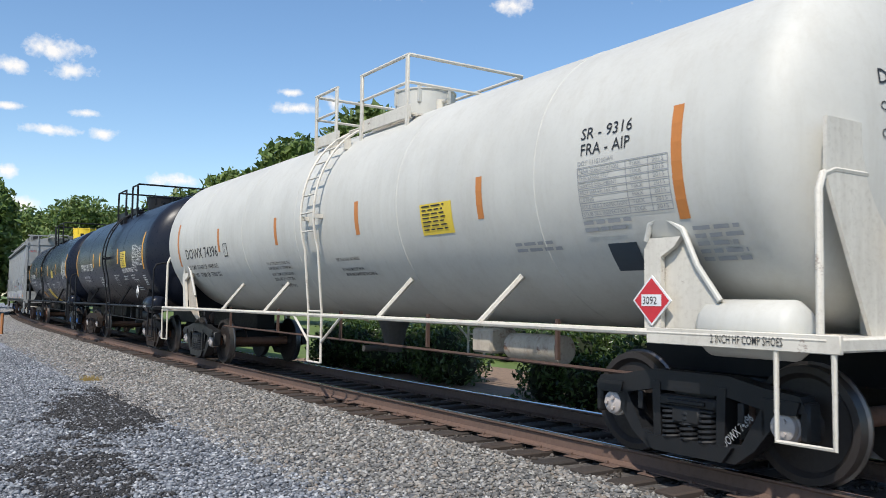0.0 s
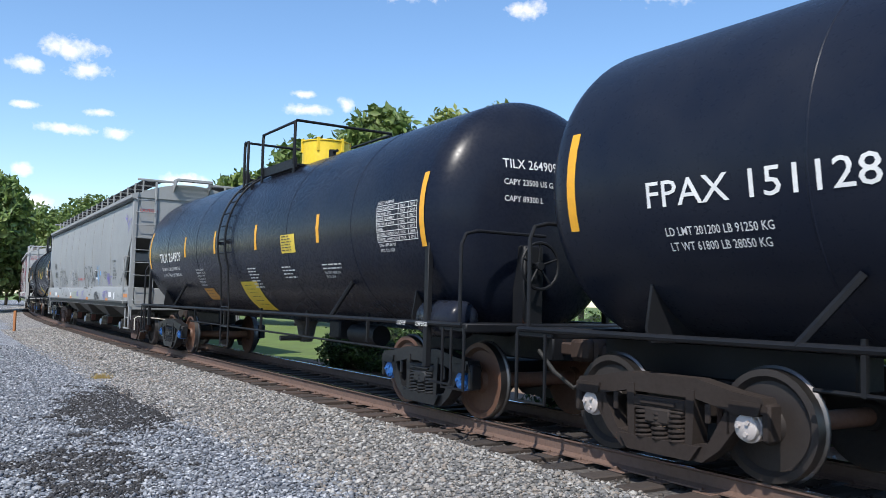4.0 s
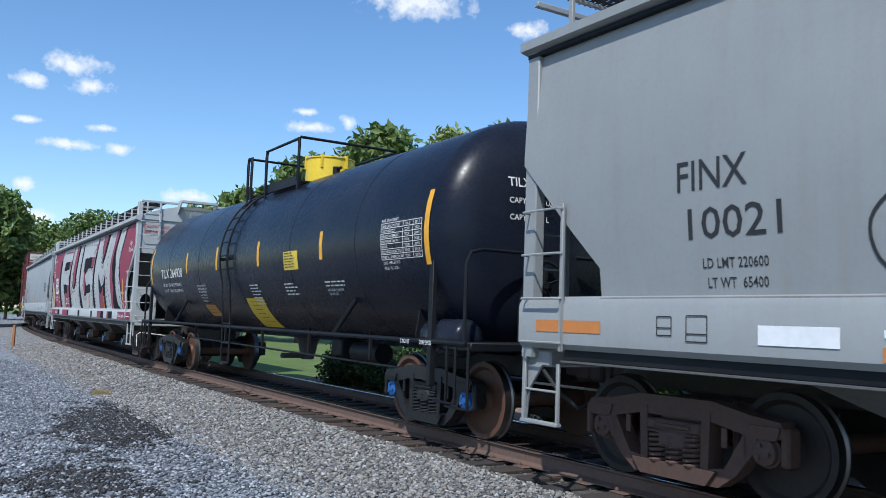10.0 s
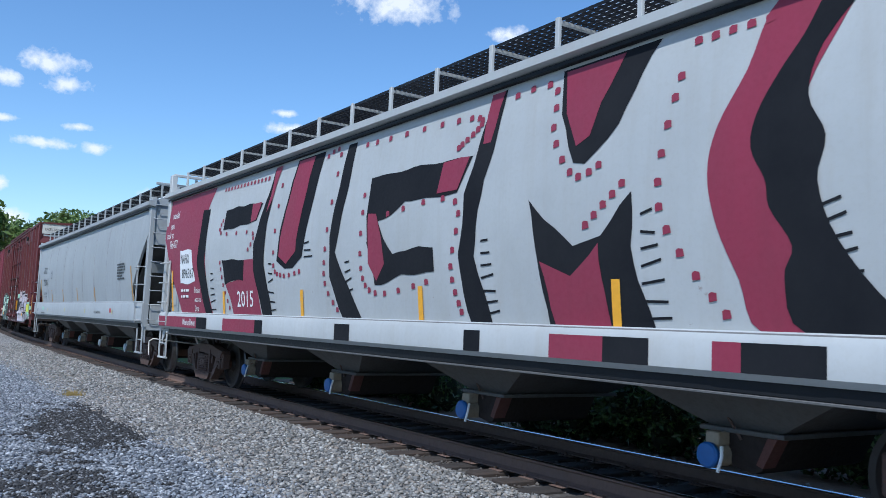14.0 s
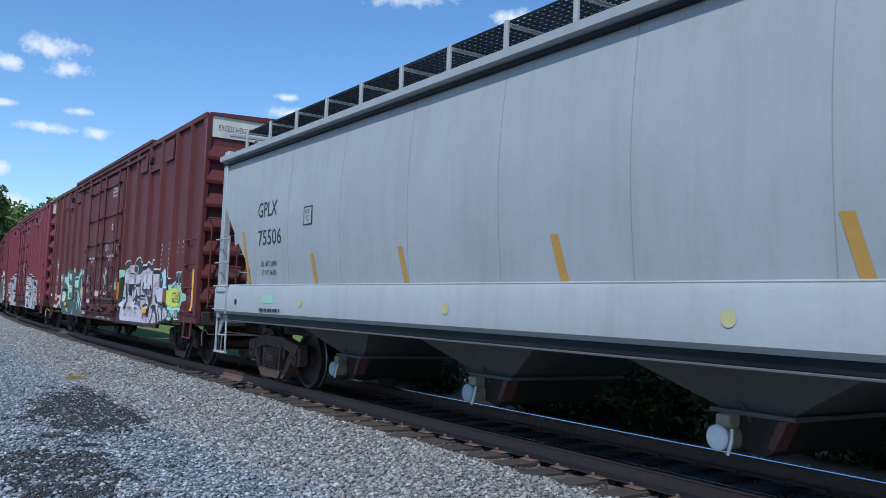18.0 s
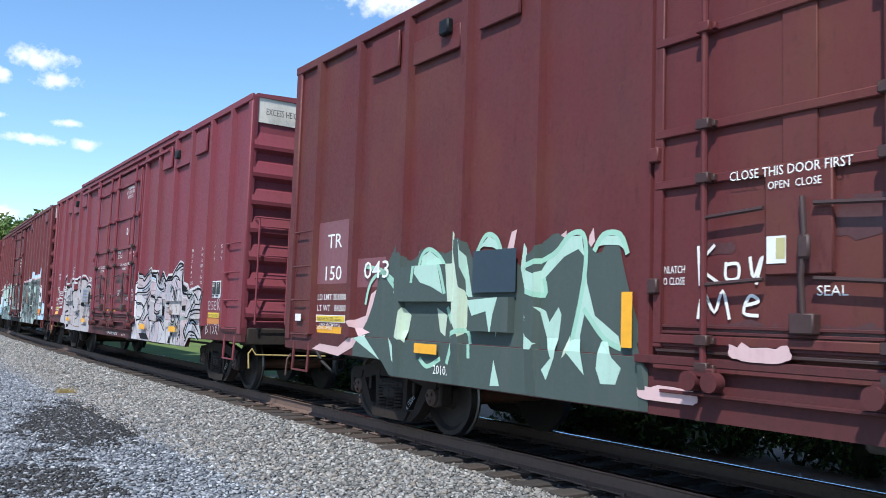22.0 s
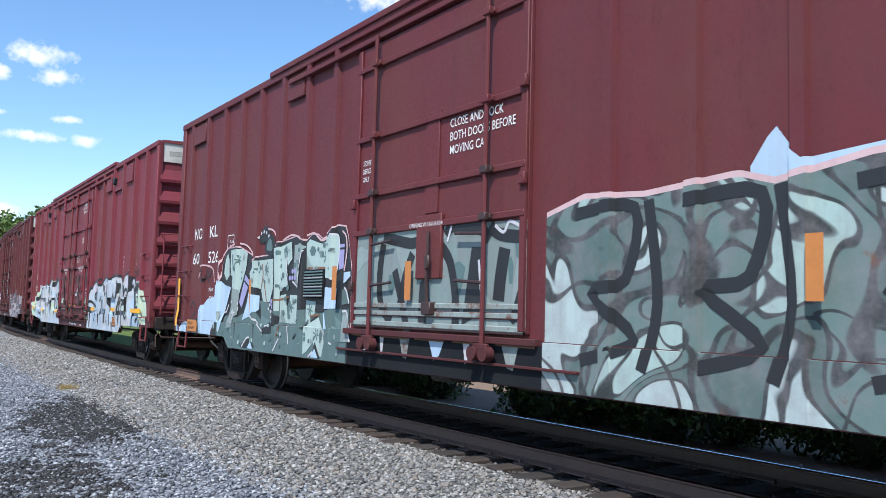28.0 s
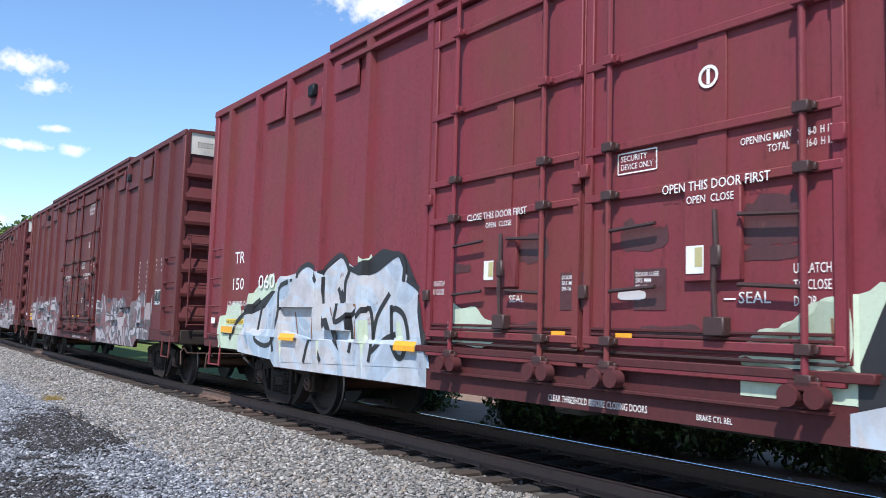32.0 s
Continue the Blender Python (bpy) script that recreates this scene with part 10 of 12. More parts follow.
def tangle(car, side, mat, x0, x1, z0, z1, n, w, lift, seed):
    """Loose hooked lines, as sprayed quickly over a painted ground."""
    r = random.Random(seed)
    for _ in range(n):
        x, z, a = r.uniform(x1 + 0.2, x0 - 0.2), r.uniform(z0 + 0.1, z1 - 0.1), r.uniform(0, 6.28)
        bend, pts = r.uniform(-1.0, 1.0), []
        for _ in range(r.randint(3, 5)):
            pts.append((min(x0, max(x1, x)), min(z1, max(z0, z))))
            x, z, a = x + 0.2 * math.cos(a), z + 0.17 * math.sin(a), a + bend + r.uniform(-0.3, 0.3)
        inked(car, side, mat, [curve_through(pts, False, 3)], w * r.uniform(0.6, 1.3), lift, "sprayed_line")


# second boxcar: lilac scrawl ahead of the door, white one behind
c, sd = box_b, bb_side
TOP_B = [(-2.25, 1.3), (-2.3, 1.87), (-2.5, 2.06), (-2.69, 2.24), (-2.94, 2.08), (-3.17, 2.16), (-3.44, 2.31), (-3.74, 2.33), (-3.88, 2.23), (-4.11, 2.23), (-4.24, 1.97), (-4.48, 2.22), (-4.71, 2.05), (-5.0, 2.0), (-5.3, 2.2), (-5.68, 2.38), (-6.0, 2.3), (-6.18, 2.1), (-6.35, 1.76), (-6.9, 1.85), (-7.2, 1.75), (-7.32, 1.2)]
field(c, sd, -2.2, -7.36, [(x, z + 0.045) for x, z in TOP_B], FOOT, "chalk", 0.005)
field(c, sd, -2.25, -7.32, TOP_B, FOOT, "scrawl_lilac", 0.009)
inked(c, sd, "char", [[(x, z - 0.03) for x, z in TOP_B[:11]], [(x, z - 0.03) for x, z in TOP_B[10:]]], 0.045, 0.014)
for stroke in (
        [(-2.54, 2.03), (-2.8, 1.88), (-3.2, 1.94), (-3.68, 2.12), (-3.77, 2.21)],
        [(-2.33, 1.74), (-2.81, 1.78), (-3.33, 1.8), (-3.71, 1.99)],
        [(-2.23, 1.91), (-2.4, 1.61), (-2.83, 1.54), (-3.11, 1.4), (-2.86, 1.19), (-2.6, 0.97)],
        [(-2.98, 1.4), (-3.23, 1.54), (-3.52, 1.73), (-3.66, 1.81)],
        [(-3.28, 1.67), (-3.42, 1.41), (-3.64, 1.2)],
        [(-3.1, 1.12), (-3.43, 1.28), (-3.85, 1.22), (-3.95, 0.91)],
        [(-3.91, 2.18), (-4.14, 1.91), (-4.57, 1.84), (-4.66, 1.97), (-4.88, 1.82)],
        [(-3.87, 1.79), (-4.06, 1.54), (-4.18, 1.66), (-4.5, 1.66)],
        [(-4.19, 1.16), (-4.17, 1.42), (-4.4, 1.58)],
        [(-4.18, 1.36), (-4.49, 1.3), (-4.71, 1.34)],
        [(-4.06, 1.09), (-4.5, 1.18), (-4.92, 0.96)],
        [(-4.66, 2.02), (-4.87, 1.66), (-4.95, 1.19)],
        [(-2.78, 2.24), (-2.99, 2.14), (-3.49, 2.3), (-3.78, 2.31)],
        [(-4.14, 2.04), (-4.3, 1.96), (-4.5, 2.13), (-4.78, 2.0)],
        [(-5.11, 1.99), (-5.39, 2.1), (-5.65, 2.06), (-5.87, 1.9)],
        [(-6.09, 2.14), (-6.19, 1.95), (-6.26, 1.75), (-6.41, 1.64), (-6.54, 1.69), (-6.67, 1.76), (-6.8, 1.71), (-7.06, 1.55)],
        [(-6.41, 1.55), (-6.27, 1.45), (-6.42, 1.29), (-6.62, 1.26), (-6.81, 1.41), (-6.99, 1.55), (-7.09, 1.62)],
        [(-6.62, 1.2), (-6.74, 1.36), (-7.05, 1.41), (-7.29, 1.46)],
        [(-6.41, 1.0), (-6.62, 1.21), (-6.87, 1.18), (-7.18, 1.01)],
        [(-6.39, 0.8), (-6.62, 0.98), (-6.94, 0.98), (-7.19, 0.88)],
        [(-5.15, 1.54), (-5.38, 1.43), (-5.67, 1.33), (-5.75, 1.44), (-5.88, 1.53)],
        [(-5.3, 1.2), (-5.32, 1.37), (-5.51, 1.22), (-5.43, 1.15), (-5.26, 1.2)],
        [(-5.67, 1.44), (-5.72, 1.28), (-5.8, 1.23), (-5.68, 1.06)],
        [(-5.98, 1.5), (-6.06, 1.24), (-5.99, 1.03), (-6.09, 0.83)],
        [(-5.34, 0.72), (-5.44, 0.95), (-5.63, 0.74)],
        [(-5.89, 0.76), (-6.0, 0.93), (-6.21, 1.05), (-6.44, 0.82)],
        [(-6.14, 1.04), (-6.28, 1.0), (-6.43, 1.16)],
        [(-5.41, 1.76), (-5.57, 1.87), (-5.66, 1.76), (-5.58, 1.65)],
        [(-5.69, 1.81), (-5.76, 1.6), (-5.83, 1.76), (-5.77, 1.87)],
        [(-7.28, 1.46), (-7.4, 1.71)],
        [(-5.47, 2.2), (-5.68, 2.26), (-5.95, 2.29), (-6.11, 2.19)],):
    inked(c, sd, "char", [stroke], 0.034, 0.016)
    inked(c, sd, "char", [[(x - 0.075, z - 0.055) for x, z in stroke[1:]] if len(stroke) > 3 else [(x - 0.06, z + 0.05) for x, z in stroke]], 0.018, 0.0155)
    inked(c, sd, "chalk", [[(x + 0.05, z - 0.03) for x, z in stroke]], 0.02, 0.0142)
inked(c, sd, "sky_paint", [[(-2.6, 1.97), (-2.84, 1.83), (-3.25, 1.89), (-3.73, 2.07)]], 0.035, 0.013)
inked(c, sd, "sky_paint", [[(-2.3, 1.85), (-2.47, 1.55), (-2.89, 1.48), (-3.16, 1.36)]], 0.035, 0.013)
inked(c, sd, "sky_paint", [[(-3.93, 2.11), (-4.17, 1.85), (-4.59, 1.79)]], 0.035, 0.013)
inked(c, sd, "sky_paint", [[(-6.13, 2.06), (-6.22, 1.9), (-6.29, 1.71), (-6.42, 1.6)]], 0.035, 0.013)
inked(c, sd, "sky_paint", [[(-6.46, 0.98), (-6.65, 1.17), (-6.89, 1.13)]], 0.035, 0.013)
inked(c, sd, "sky_paint", [[(-4.2, 1.3), (-4.52, 1.24), (-4.73, 1.29)]], 0.035, 0.013)
inked(c, sd, "sky_paint", [[(-7.32, 1.46), (-7.42, 1.67)]], 0.035, 0.013)
blob(c, sd, [(-6.13, 0.93), (-6.32, 0.97), (-6.25, 0.79)], "char", 0.0165, "painted_shape", False)
blob(c, sd, [(-3.42, 1.51), (-3.89, 1.49), (-3.82, 1.4), (-3.48, 1.41)], "char", 0.0165, "painted_shape", False)
blob(c, sd, [(-5.23, 0.72), (-5.29, 0.86), (-5.38, 0.78), (-5.4, 0.72)], "char", 0.0165, "painted_shape", False)
blob(c, sd, [(-2.88, 0.85), (-3.09, 0.73), (-3.77, 0.73), (-3.52, 0.86)], "char", 0.0165, "painted_shape", False)
blob(c, sd, [(-4.17, 1.51), (-4.33, 1.51), (-4.24, 1.37)], "char", 0.0165, "painted_shape", False)
blob(c, sd, [(-5.4, 1.88), (-5.53, 1.92), (-5.47, 1.76)], "teal_paint", 0.0168, "painted_shape", False)
blob(c, sd, [(-5.75, 1.44), (-5.86, 1.5), (-5.84, 1.39)], "teal_paint", 0.0168, "painted_shape", False)
TOP_R = [(7.27, 0.95), (7.07, 1.34), (6.99, 1.75), (6.83, 1.95), (6.81, 2.24), (6.5, 2.33), (6.25, 2.13), (6.07, 2.01), (5.91, 2.11), (5.76, 2.2), (5.3, 2.22), (5.16, 1.83), (4.82, 1.96), (4.8, 2.22), (4.49, 2.23), (4.44, 1.98), (4.12, 1.97), (3.93, 2.11), (3.83, 2.25), (3.34, 2.15), (3.32, 2.02), (3.12, 2.04), (2.88, 1.99), (2.75, 1.87), (2.72, 1.43), (2.7, 0.95)]
field(c, sd, 7.27, 2.7, TOP_R, FOOT, "dusty_white", 0.006)
inked(c, sd, "chalk", [[(6.98, 2.28), (6.89, 2.4), (6.51, 2.41), (6.31, 2.23), (6.13, 2.13)]], 0.05, 0.0085)
inked(c, sd, "chalk", [[(6.08, 2.14), (6.03, 2.3), (5.94, 2.15)]], 0.05, 0.0085)
inked(c, sd, "chalk", [[(5.84, 2.3), (5.31, 2.26), (5.17, 1.89)]], 0.05, 0.0085)
inked(c, sd, "chalk", [[(4.94, 2.12), (4.99, 2.23), (4.86, 2.29), (4.5, 2.32), (4.46, 2.09)]], 0.05, 0.0085)
inked(c, sd, "chalk", [[(3.94, 2.07), (3.9, 2.18), (3.79, 2.34), (3.6, 2.3), (3.32, 2.2), (3.35, 2.09)]], 0.05, 0.0085)
inked(c, sd, "chalk", [[(3.46, 2.05), (3.2, 2.08), (2.96, 2.05), (2.78, 1.94), (2.73, 1.8)]], 0.05, 0.0085)
inked(c, sd, "char", [[(7.02, 1.76), (6.82, 1.96), (6.96, 2.25), (6.56, 2.33), (6.42, 2.14), (6.16, 2.05), (6.06, 1.92), (5.94, 2.11), (5.83, 1.98), (5.78, 2.19), (5.35, 2.21), (5.26, 2.03), (5.19, 1.81)]], 0.05, 0.011)
inked(c, sd, "char", [[(5.19, 1.81), (4.89, 1.94), (4.76, 1.97), (4.9, 2.22), (4.53, 2.22), (4.5, 1.99), (4.37, 1.9), (4.18, 1.98)]], 0.05, 0.011)
inked(c, sd, "char", [[(4.5, 1.99), (4.33, 1.85), (4.14, 1.93), (4.03, 2.03), (3.94, 2.15)]], 0.05, 0.011)
inked(c, sd, "char", [[(3.94, 2.07), (3.85, 2.24), (3.6, 2.21), (3.36, 2.14), (3.49, 1.93)]], 0.05, 0.011)
inked(c, sd, "char", [[(3.61, 1.48), (3.75, 1.47), (3.59, 1.86), (3.46, 1.99), (3.14, 2.02), (2.93, 1.99), (2.78, 1.87), (2.76, 1.52), (2.8, 1.25)]], 0.05, 0.011)
inked(c, sd, "char", [[(6.99, 1.67), (6.73, 1.62), (6.6, 1.45), (6.68, 1.29)]], 0.03, 0.0115)
inked(c, sd, "char", [[(7.11, 1.48), (6.99, 1.62)]], 0.03, 0.0115)
inked(c, sd, "char", [[(6.15, 1.87), (6.19, 1.55), (6.03, 1.37)]], 0.03, 0.0115)
inked(c, sd, "char", [[(5.92, 1.67), (5.66, 1.76), (5.54, 1.68), (5.75, 1.55), (5.9, 1.46)]], 0.03, 0.0115)
inked(c, sd, "char", [[(5.51, 1.92), (5.42, 1.73), (5.34, 1.56)]], 0.03, 0.0115)
inked(c, sd, "char", [[(6.12, 1.3), (6.16, 1.14), (5.83, 1.15), (5.79, 1.37)]], 0.03, 0.0115)
inked(c, sd, "char", [[(5.54, 1.49), (5.42, 1.2)]], 0.03, 0.0115)
inked(c, sd, "char", [[(5.12, 1.9), (5.06, 1.61), (4.91, 1.33), (4.77, 1.22), (4.51, 1.19)]], 0.03, 0.0115)
inked(c, sd, "char", [[(4.16, 1.48), (4.27, 1.27), (4.23, 1.16)]], 0.03, 0.0115)
inked(c, sd, "char", [[(4.39, 1.13), (4.12, 1.29), (4.0, 1.32)]], 0.03, 0.0115)
inked(c, sd, "char", [[(4.76, 0.92), (4.74, 1.05), (4.55, 1.07), (4.31, 1.16)]], 0.03, 0.0115)
inked(c, sd, "char", [[(3.44, 1.45), (3.6, 1.4), (3.68, 1.26), (3.64, 1.13), (3.56, 1.11), (3.49, 1.21), (3.52, 1.29)]], 0.03, 0.0115)
inked(c, sd, "char", [[(3.43, 1.46), (3.45, 1.22), (3.4, 1.13)]], 0.03, 0.0115)
inked(c, sd, "char", [[(3.12, 1.52), (3.12, 1.38), (3.21, 1.19), (3.32, 1.12)]], 0.03, 0.0115)
inked(c, sd, "char", [[(3.07, 1.51), (2.92, 1.55), (2.76, 1.54)]], 0.03, 0.0115)
inked(c, sd, "char", [[(2.86, 1.35), (2.92, 1.39), (2.97, 1.35), (2.91, 1.29), (2.79, 1.34), (2.79, 1.42), (2.93, 1.43), (3.0, 1.33)]], 0.03, 0.0115)
inked(c, sd, "char", [[(3.84, 0.93), (3.57, 1.06), (3.31, 1.13)]], 0.03, 0.0115)
inked(c, sd, "char", [[(6.5, 0.95), (6.57, 1.09), (6.52, 1.19)]], 0.03, 0.0115)
inked(c, sd, "char", [[(3.98, 1.87), (4.01, 1.61), (4.12, 1.48)]], 0.03, 0.0115)
inked(c, sd, "char", [[(4.34, 1.61), (4.13, 1.67)]], 0.03, 0.0115)
blob(c, sd, [(2.82, 1.3), (2.74, 1.25), (2.77, 1.15), (2.88, 1.18)], "char", 0.0122, "painted_shape", False)
blob(c, sd, [(6.66, 1.49), (6.54, 1.45), (6.61, 1.27), (6.71, 1.35)], "char", 0.0122, "painted_shape", False)
blob(c, sd, [(2.96, 1.38), (2.9, 1.39), (2.89, 1.34), (2.94, 1.32)], "char", 0.0122, "painted_shape", False)
blob(c, sd, [(6.92, 0.72), (6.43, 0.84), (5.76, 0.87), (5.81, 0.79), (6.42, 0.72)], "char", 0.0122, "painted_shape", False)
blob(c, sd, [(3.56, 1.36), (3.49, 1.29), (3.53, 1.22), (3.59, 1.27)], "teal_paint", 0.0124, "painted_shape", False)
blob(c, sd, [(5.72, 1.68), (5.6, 1.72), (5.68, 1.59)], "teal_paint", 0.0124, "painted_shape", False)
inked(c, sd, "rust_streak", [[(6.39, 1.94), (6.31, 1.07)]], 0.022, 0.0126)
inked(c, sd, "rust_streak", [[(5.31, 1.91), (5.25, 1.15)]], 0.022, 0.0126)
inked(c, sd, "rust_streak", [[(5.4, 0.88), (4.8, 0.82), (4.06, 0.83)]], 0.022, 0.0126)
inked(c, sd, "rust_streak", [[(4.01, 1.41), (3.97, 1.07)]], 0.022, 0.0126)
inked(c, sd, "rust_streak", [[(6.21, 0.98), (5.98, 0.96)]], 0.022, 0.0126)
inked(c, sd, "rust_streak", [[(3.92, 0.9), (3.18, 0.9)]], 0.022, 0.0126)
inked(c, sd, "rust_streak", [[(3.27, 1.04), (3.25, 0.97)]], 0.022, 0.0126)
inked(c, sd, "chalk", [[(3.19, 2.26), (3.13, 2.3), (3.12, 2.24), (3.18, 2.17), (3.09, 2.17)]], 0.025, 0.009)
inked(c, sd, "chalk", [[(3.07, 2.26), (3.08, 2.18), (3.02, 2.17), (3.02, 2.26), (3.07, 2.27)]], 0.025, 0.009)
inked(c, sd, "chalk", [[(2.99, 2.25), (3.0, 2.17), (2.95, 2.15), (2.94, 2.24), (2.99, 2.26)]], 0.025, 0.009)
inked(c, sd, "chalk", [[(2.83, 2.24), (2.9, 2.25), (2.9, 2.19), (2.83, 2.2), (2.83, 2.24), (2.84, 2.07)]], 0.025, 0.009)
inked(c, sd, "chalk", [[(4.3, 2.28), (4.3, 2.17)]], 0.025, 0.009)
inked(c, sd, "chalk", [[(4.23, 2.25), (4.23, 2.17), (4.17, 2.18), (4.17, 2.25), (4.23, 2.25)]], 0.025, 0.009)
inked(c, sd, "chalk", [[(4.11, 2.27), (4.12, 2.16)]], 0.025, 0.009)
inked(c, sd, "chalk", [[(2.73, 2.17), (2.78, 2.13), (2.74, 2.08)]], 0.025, 0.009)
inked(c, sd, "chalk", [[(7.44, 1.87), (7.28, 1.9), (7.38, 1.8), (7.21, 1.76)]], 0.025, 0.009)
inked(c, sd, "chalk", [[(7.14, 1.88), (7.27, 1.83), (7.13, 1.76), (7.21, 1.7)]], 0.025, 0.009)
inked(c, sd, "chalk", [[(7.37, 1.66), (7.18, 1.69), (7.31, 1.56), (7.12, 1.58)]], 0.025, 0.009)
tangle(c, sd, "frost_rust", -4.4, -7.2, 0.95, 1.7, 12, 0.06, 0.0115, 43)
part("rusty_plate", Geo().box(-5.25, -6.0, 1.520, 1.550, 1.3, 1.62, 0.01), M["rusty_panel"], c, "rust-stained steel plate")
part("vent_cover", Geo().box(2.88, 3.56, 1.550, 1.580, 1.54, 1.96, 0.01), M["pale_print"], c, "ribbed grey vent cover")
for k in range(9):
    part("vent_slat", Geo().box(2.92, 3.52, 1.580, 1.595, 1.565 + k * 0.042, 1.59 + k * 0.042, 0.003), M["lilac_grey"] if k % 3 == 1 else M["pale_print"], c)
part("rusty_plate", Geo().box(4.13, 4.9, 1.520, 1.550, 1.23, 1.69, 0.01), M["rusty_panel"], c, "rust-stained steel plate")
inked(c, Side(lambda a, b, l: (a, 1.552 + l, b)), "char", [[(4.68, 1.49), (4.65, 1.58), (4.54, 1.58), (4.5, 1.5), (4.58, 1.43), (4.67, 1.47)], [(4.47, 1.61), (4.34, 1.44), (4.37, 1.26)], [(4.42, 1.5), (4.29, 1.56), (4.22, 1.5)], [(4.29, 1.29), (4.22, 1.35), (4.26, 1.42), (4.34, 1.4)]], 0.035, 0.003)
blob(c, Side(lambda a, b, l: (a, 1.552 + l, b)), [(4.49, 1.61), (4.37, 1.6), (4.32, 1.42), (4.36, 1.25), (4.44, 1.39)], "char", 0.0032, "painted_shape", False)
for x0, x1, z0, z1 in ((5.87, 5.4, 0.97, 1.08), (3.5, 3.0, 0.97, 1.08), (-3.1, -3.58, 0.95, 1.07), (-5.45, -5.93, 0.96, 1.07), (8.0, 7.6, 1.14, 1.25)):
    panel(c, sd, x0, x1, z0, z1, "amber", "reflector", 0, 0.075)
panel(c, sd, -7.6, -8.42, 1.285, 1.375, "sign_yellow", "height_notice", 0, 0.012)
panel(c, sd, -7.57, -8.45, 1.17, 1.27, "orange", "reflector", 0, 0.012)
letters(c, Side(lambda a, b, l: sd.fn(a, b, l + 0.014)), "ink", [("THIS CAR EXCESS HEIGHT", -7.64, 1.305, 0.045, -0.74)])
letters(c, Side(lambda a, b, l: sd.fn(a, b, l + 0.03)), "ink_white", [("EMPTY CG ABOVE RAIL 64\nFLOOR ABOVE RAIL 44", -6.3, 1.80, 0.05, 0.75)])
scribble(c, sd, "chalk", [[(-7.6, 1.5), (-7.68, 1.52), (-7.66, 1.58), (-7.58, 1.55), (-7.6, 1.44), (-7.7, 1.44)], [(-7.86, 1.58), (-7.77, 1.57), (-7.8, 1.5), (-7.87, 1.46), (-7.77, 1.43)], [(-7.93, 1.5), (-8.01, 1.52), (-7.99, 1.58), (-7.91, 1.55), (-7.93, 1.44), (-8.03, 1.44)], [(-8.1, 1.42), (-8.08, 1.62), (-8.18, 1.6), (-8.12, 1.52), (-8.22, 1.42)], [(-8.36, 1.57), (-8.27, 1.62), (-8.25, 1.54), (-8.36, 1.54), (-8.34, 1.42), (-8.27, 1.42)], [(-7.6, 0.98), (-7.6, 1.18), (-7.7, 1.15), (-7.62, 1.09), (-7.73, 1.04), (-7.6, 0.98)], [(-7.77, 1.18), (-7.93, 1.18)], [(-7.85, 1.18), (-7.87, 0.98)], [(-8.05, 1.17), (-7.97, 1.15), (-8.05, 1.07), (-7.97, 1.0)], [(-8.1, 1.18), (-8.22, 0.99)], [(-8.22, 1.18), (-8.1, 0.99)], [(-8.3, 1.2), (-8.28, 1.06)], [(-8.28, 1.01), (-8.29, 0.99)], [(3.0, 2.28), (3.05, 2.21), (2.93, 2.13), (2.82, 2.17)]], 0.016)
scribble(c, sd, "chalk", [[(7.5, 1.8), (7.35, 1.7), (7.5, 1.6), (7.3, 1.55)], [(7.45, 1.45), (7.3, 1.5), (7.35, 1.35)]], 0.03)
g = Geo()
for k in range(20):
    a0, a1 = math.tau * k / 20, math.tau * (k + 1) / 20
    sd.face(g, [(5.55 + q * math.cos(a), 2.46 + q * math.sin(a)) for a, q in ((a0, 0.2), (a1, 0.2), (a1, 0.185), (a0, 0.185))], 0.012)
decal("plate_circle", g, M["ink_white"], c)
letters(c, Side(lambda a, b, l: sd.fn(a, b, l + 0.01)), "ink_white", [("EXCEEDS\nPLATE\nF", 5.68, 2.5, 0.05, 0.7)])

# single-door boxcar
c, sd = box_c, bc_side
letters(c, sd, "ink_white", [("NO", 8.56, 2.69, 0.22, -0.46), ("KL", 7.7, 2.69, 0.22, -0.45), ("601", 8.6, 2.21, 0.22, -0.52), ("526", 7.72, 2.21, 0.22, -0.58), ("240100", 7.6, 1.68, 0.07, 0.8), ("75900", 7.55, 1.52, 0.07, 0.8), ("PLATE\nF", 6.58, 2.52, 0.06, 0.8)])
for k in range(4):
    a, b = ((6.7, 2.43), (6.4, 2.43), (6.4, 2.66), (6.7, 2.66))[k], ((6.4, 2.43), (6.4, 2.66), (6.7, 2.66), (6.7, 2.43))[k]
    inked(c, sd, "ink_white", [[a, b]], 0.014, 0.005, "plate_frame")
field(c, sd, 9.38, 6.3, [(9.38, 1.05), (9.1, 1.0), (8.8, 1.12), (8.4, 1.05), (8.1, 1.14), (7.9, 1.4), (7.68, 1.52), (7.3, 1.55), (7.1, 1.85), (6.9, 1.9), (6.6, 1.8), (6.3, 1.8)], FOOT, "sky_paint", 0.005, jag=0.04, seed=3)
TOP_C = [(7.3, 0.95), (7.0, 1.3), (6.91, 2.13), (6.69, 2.43), (6.07, 2.42), (5.5, 2.26), (5.34, 2.15), (5.24, 2.22), (4.52, 2.23), (4.43, 2.4), (3.76, 2.47), (3.43, 2.38), (3.25, 2.46), (3.06, 2.45), (2.9, 2.37), (2.65, 2.44), (2.48, 2.54), (2.2, 2.5), (2.12, 2.3), (2.02, 1.9)]
field(c, sd, 7.33, 2.0, [(x, z + 0.02) for x, z in TOP_C], FOOT, "pink", 0.006)
field(c, sd, 7.3, 2.02, TOP_C, FOOT, "ink", 0.009)
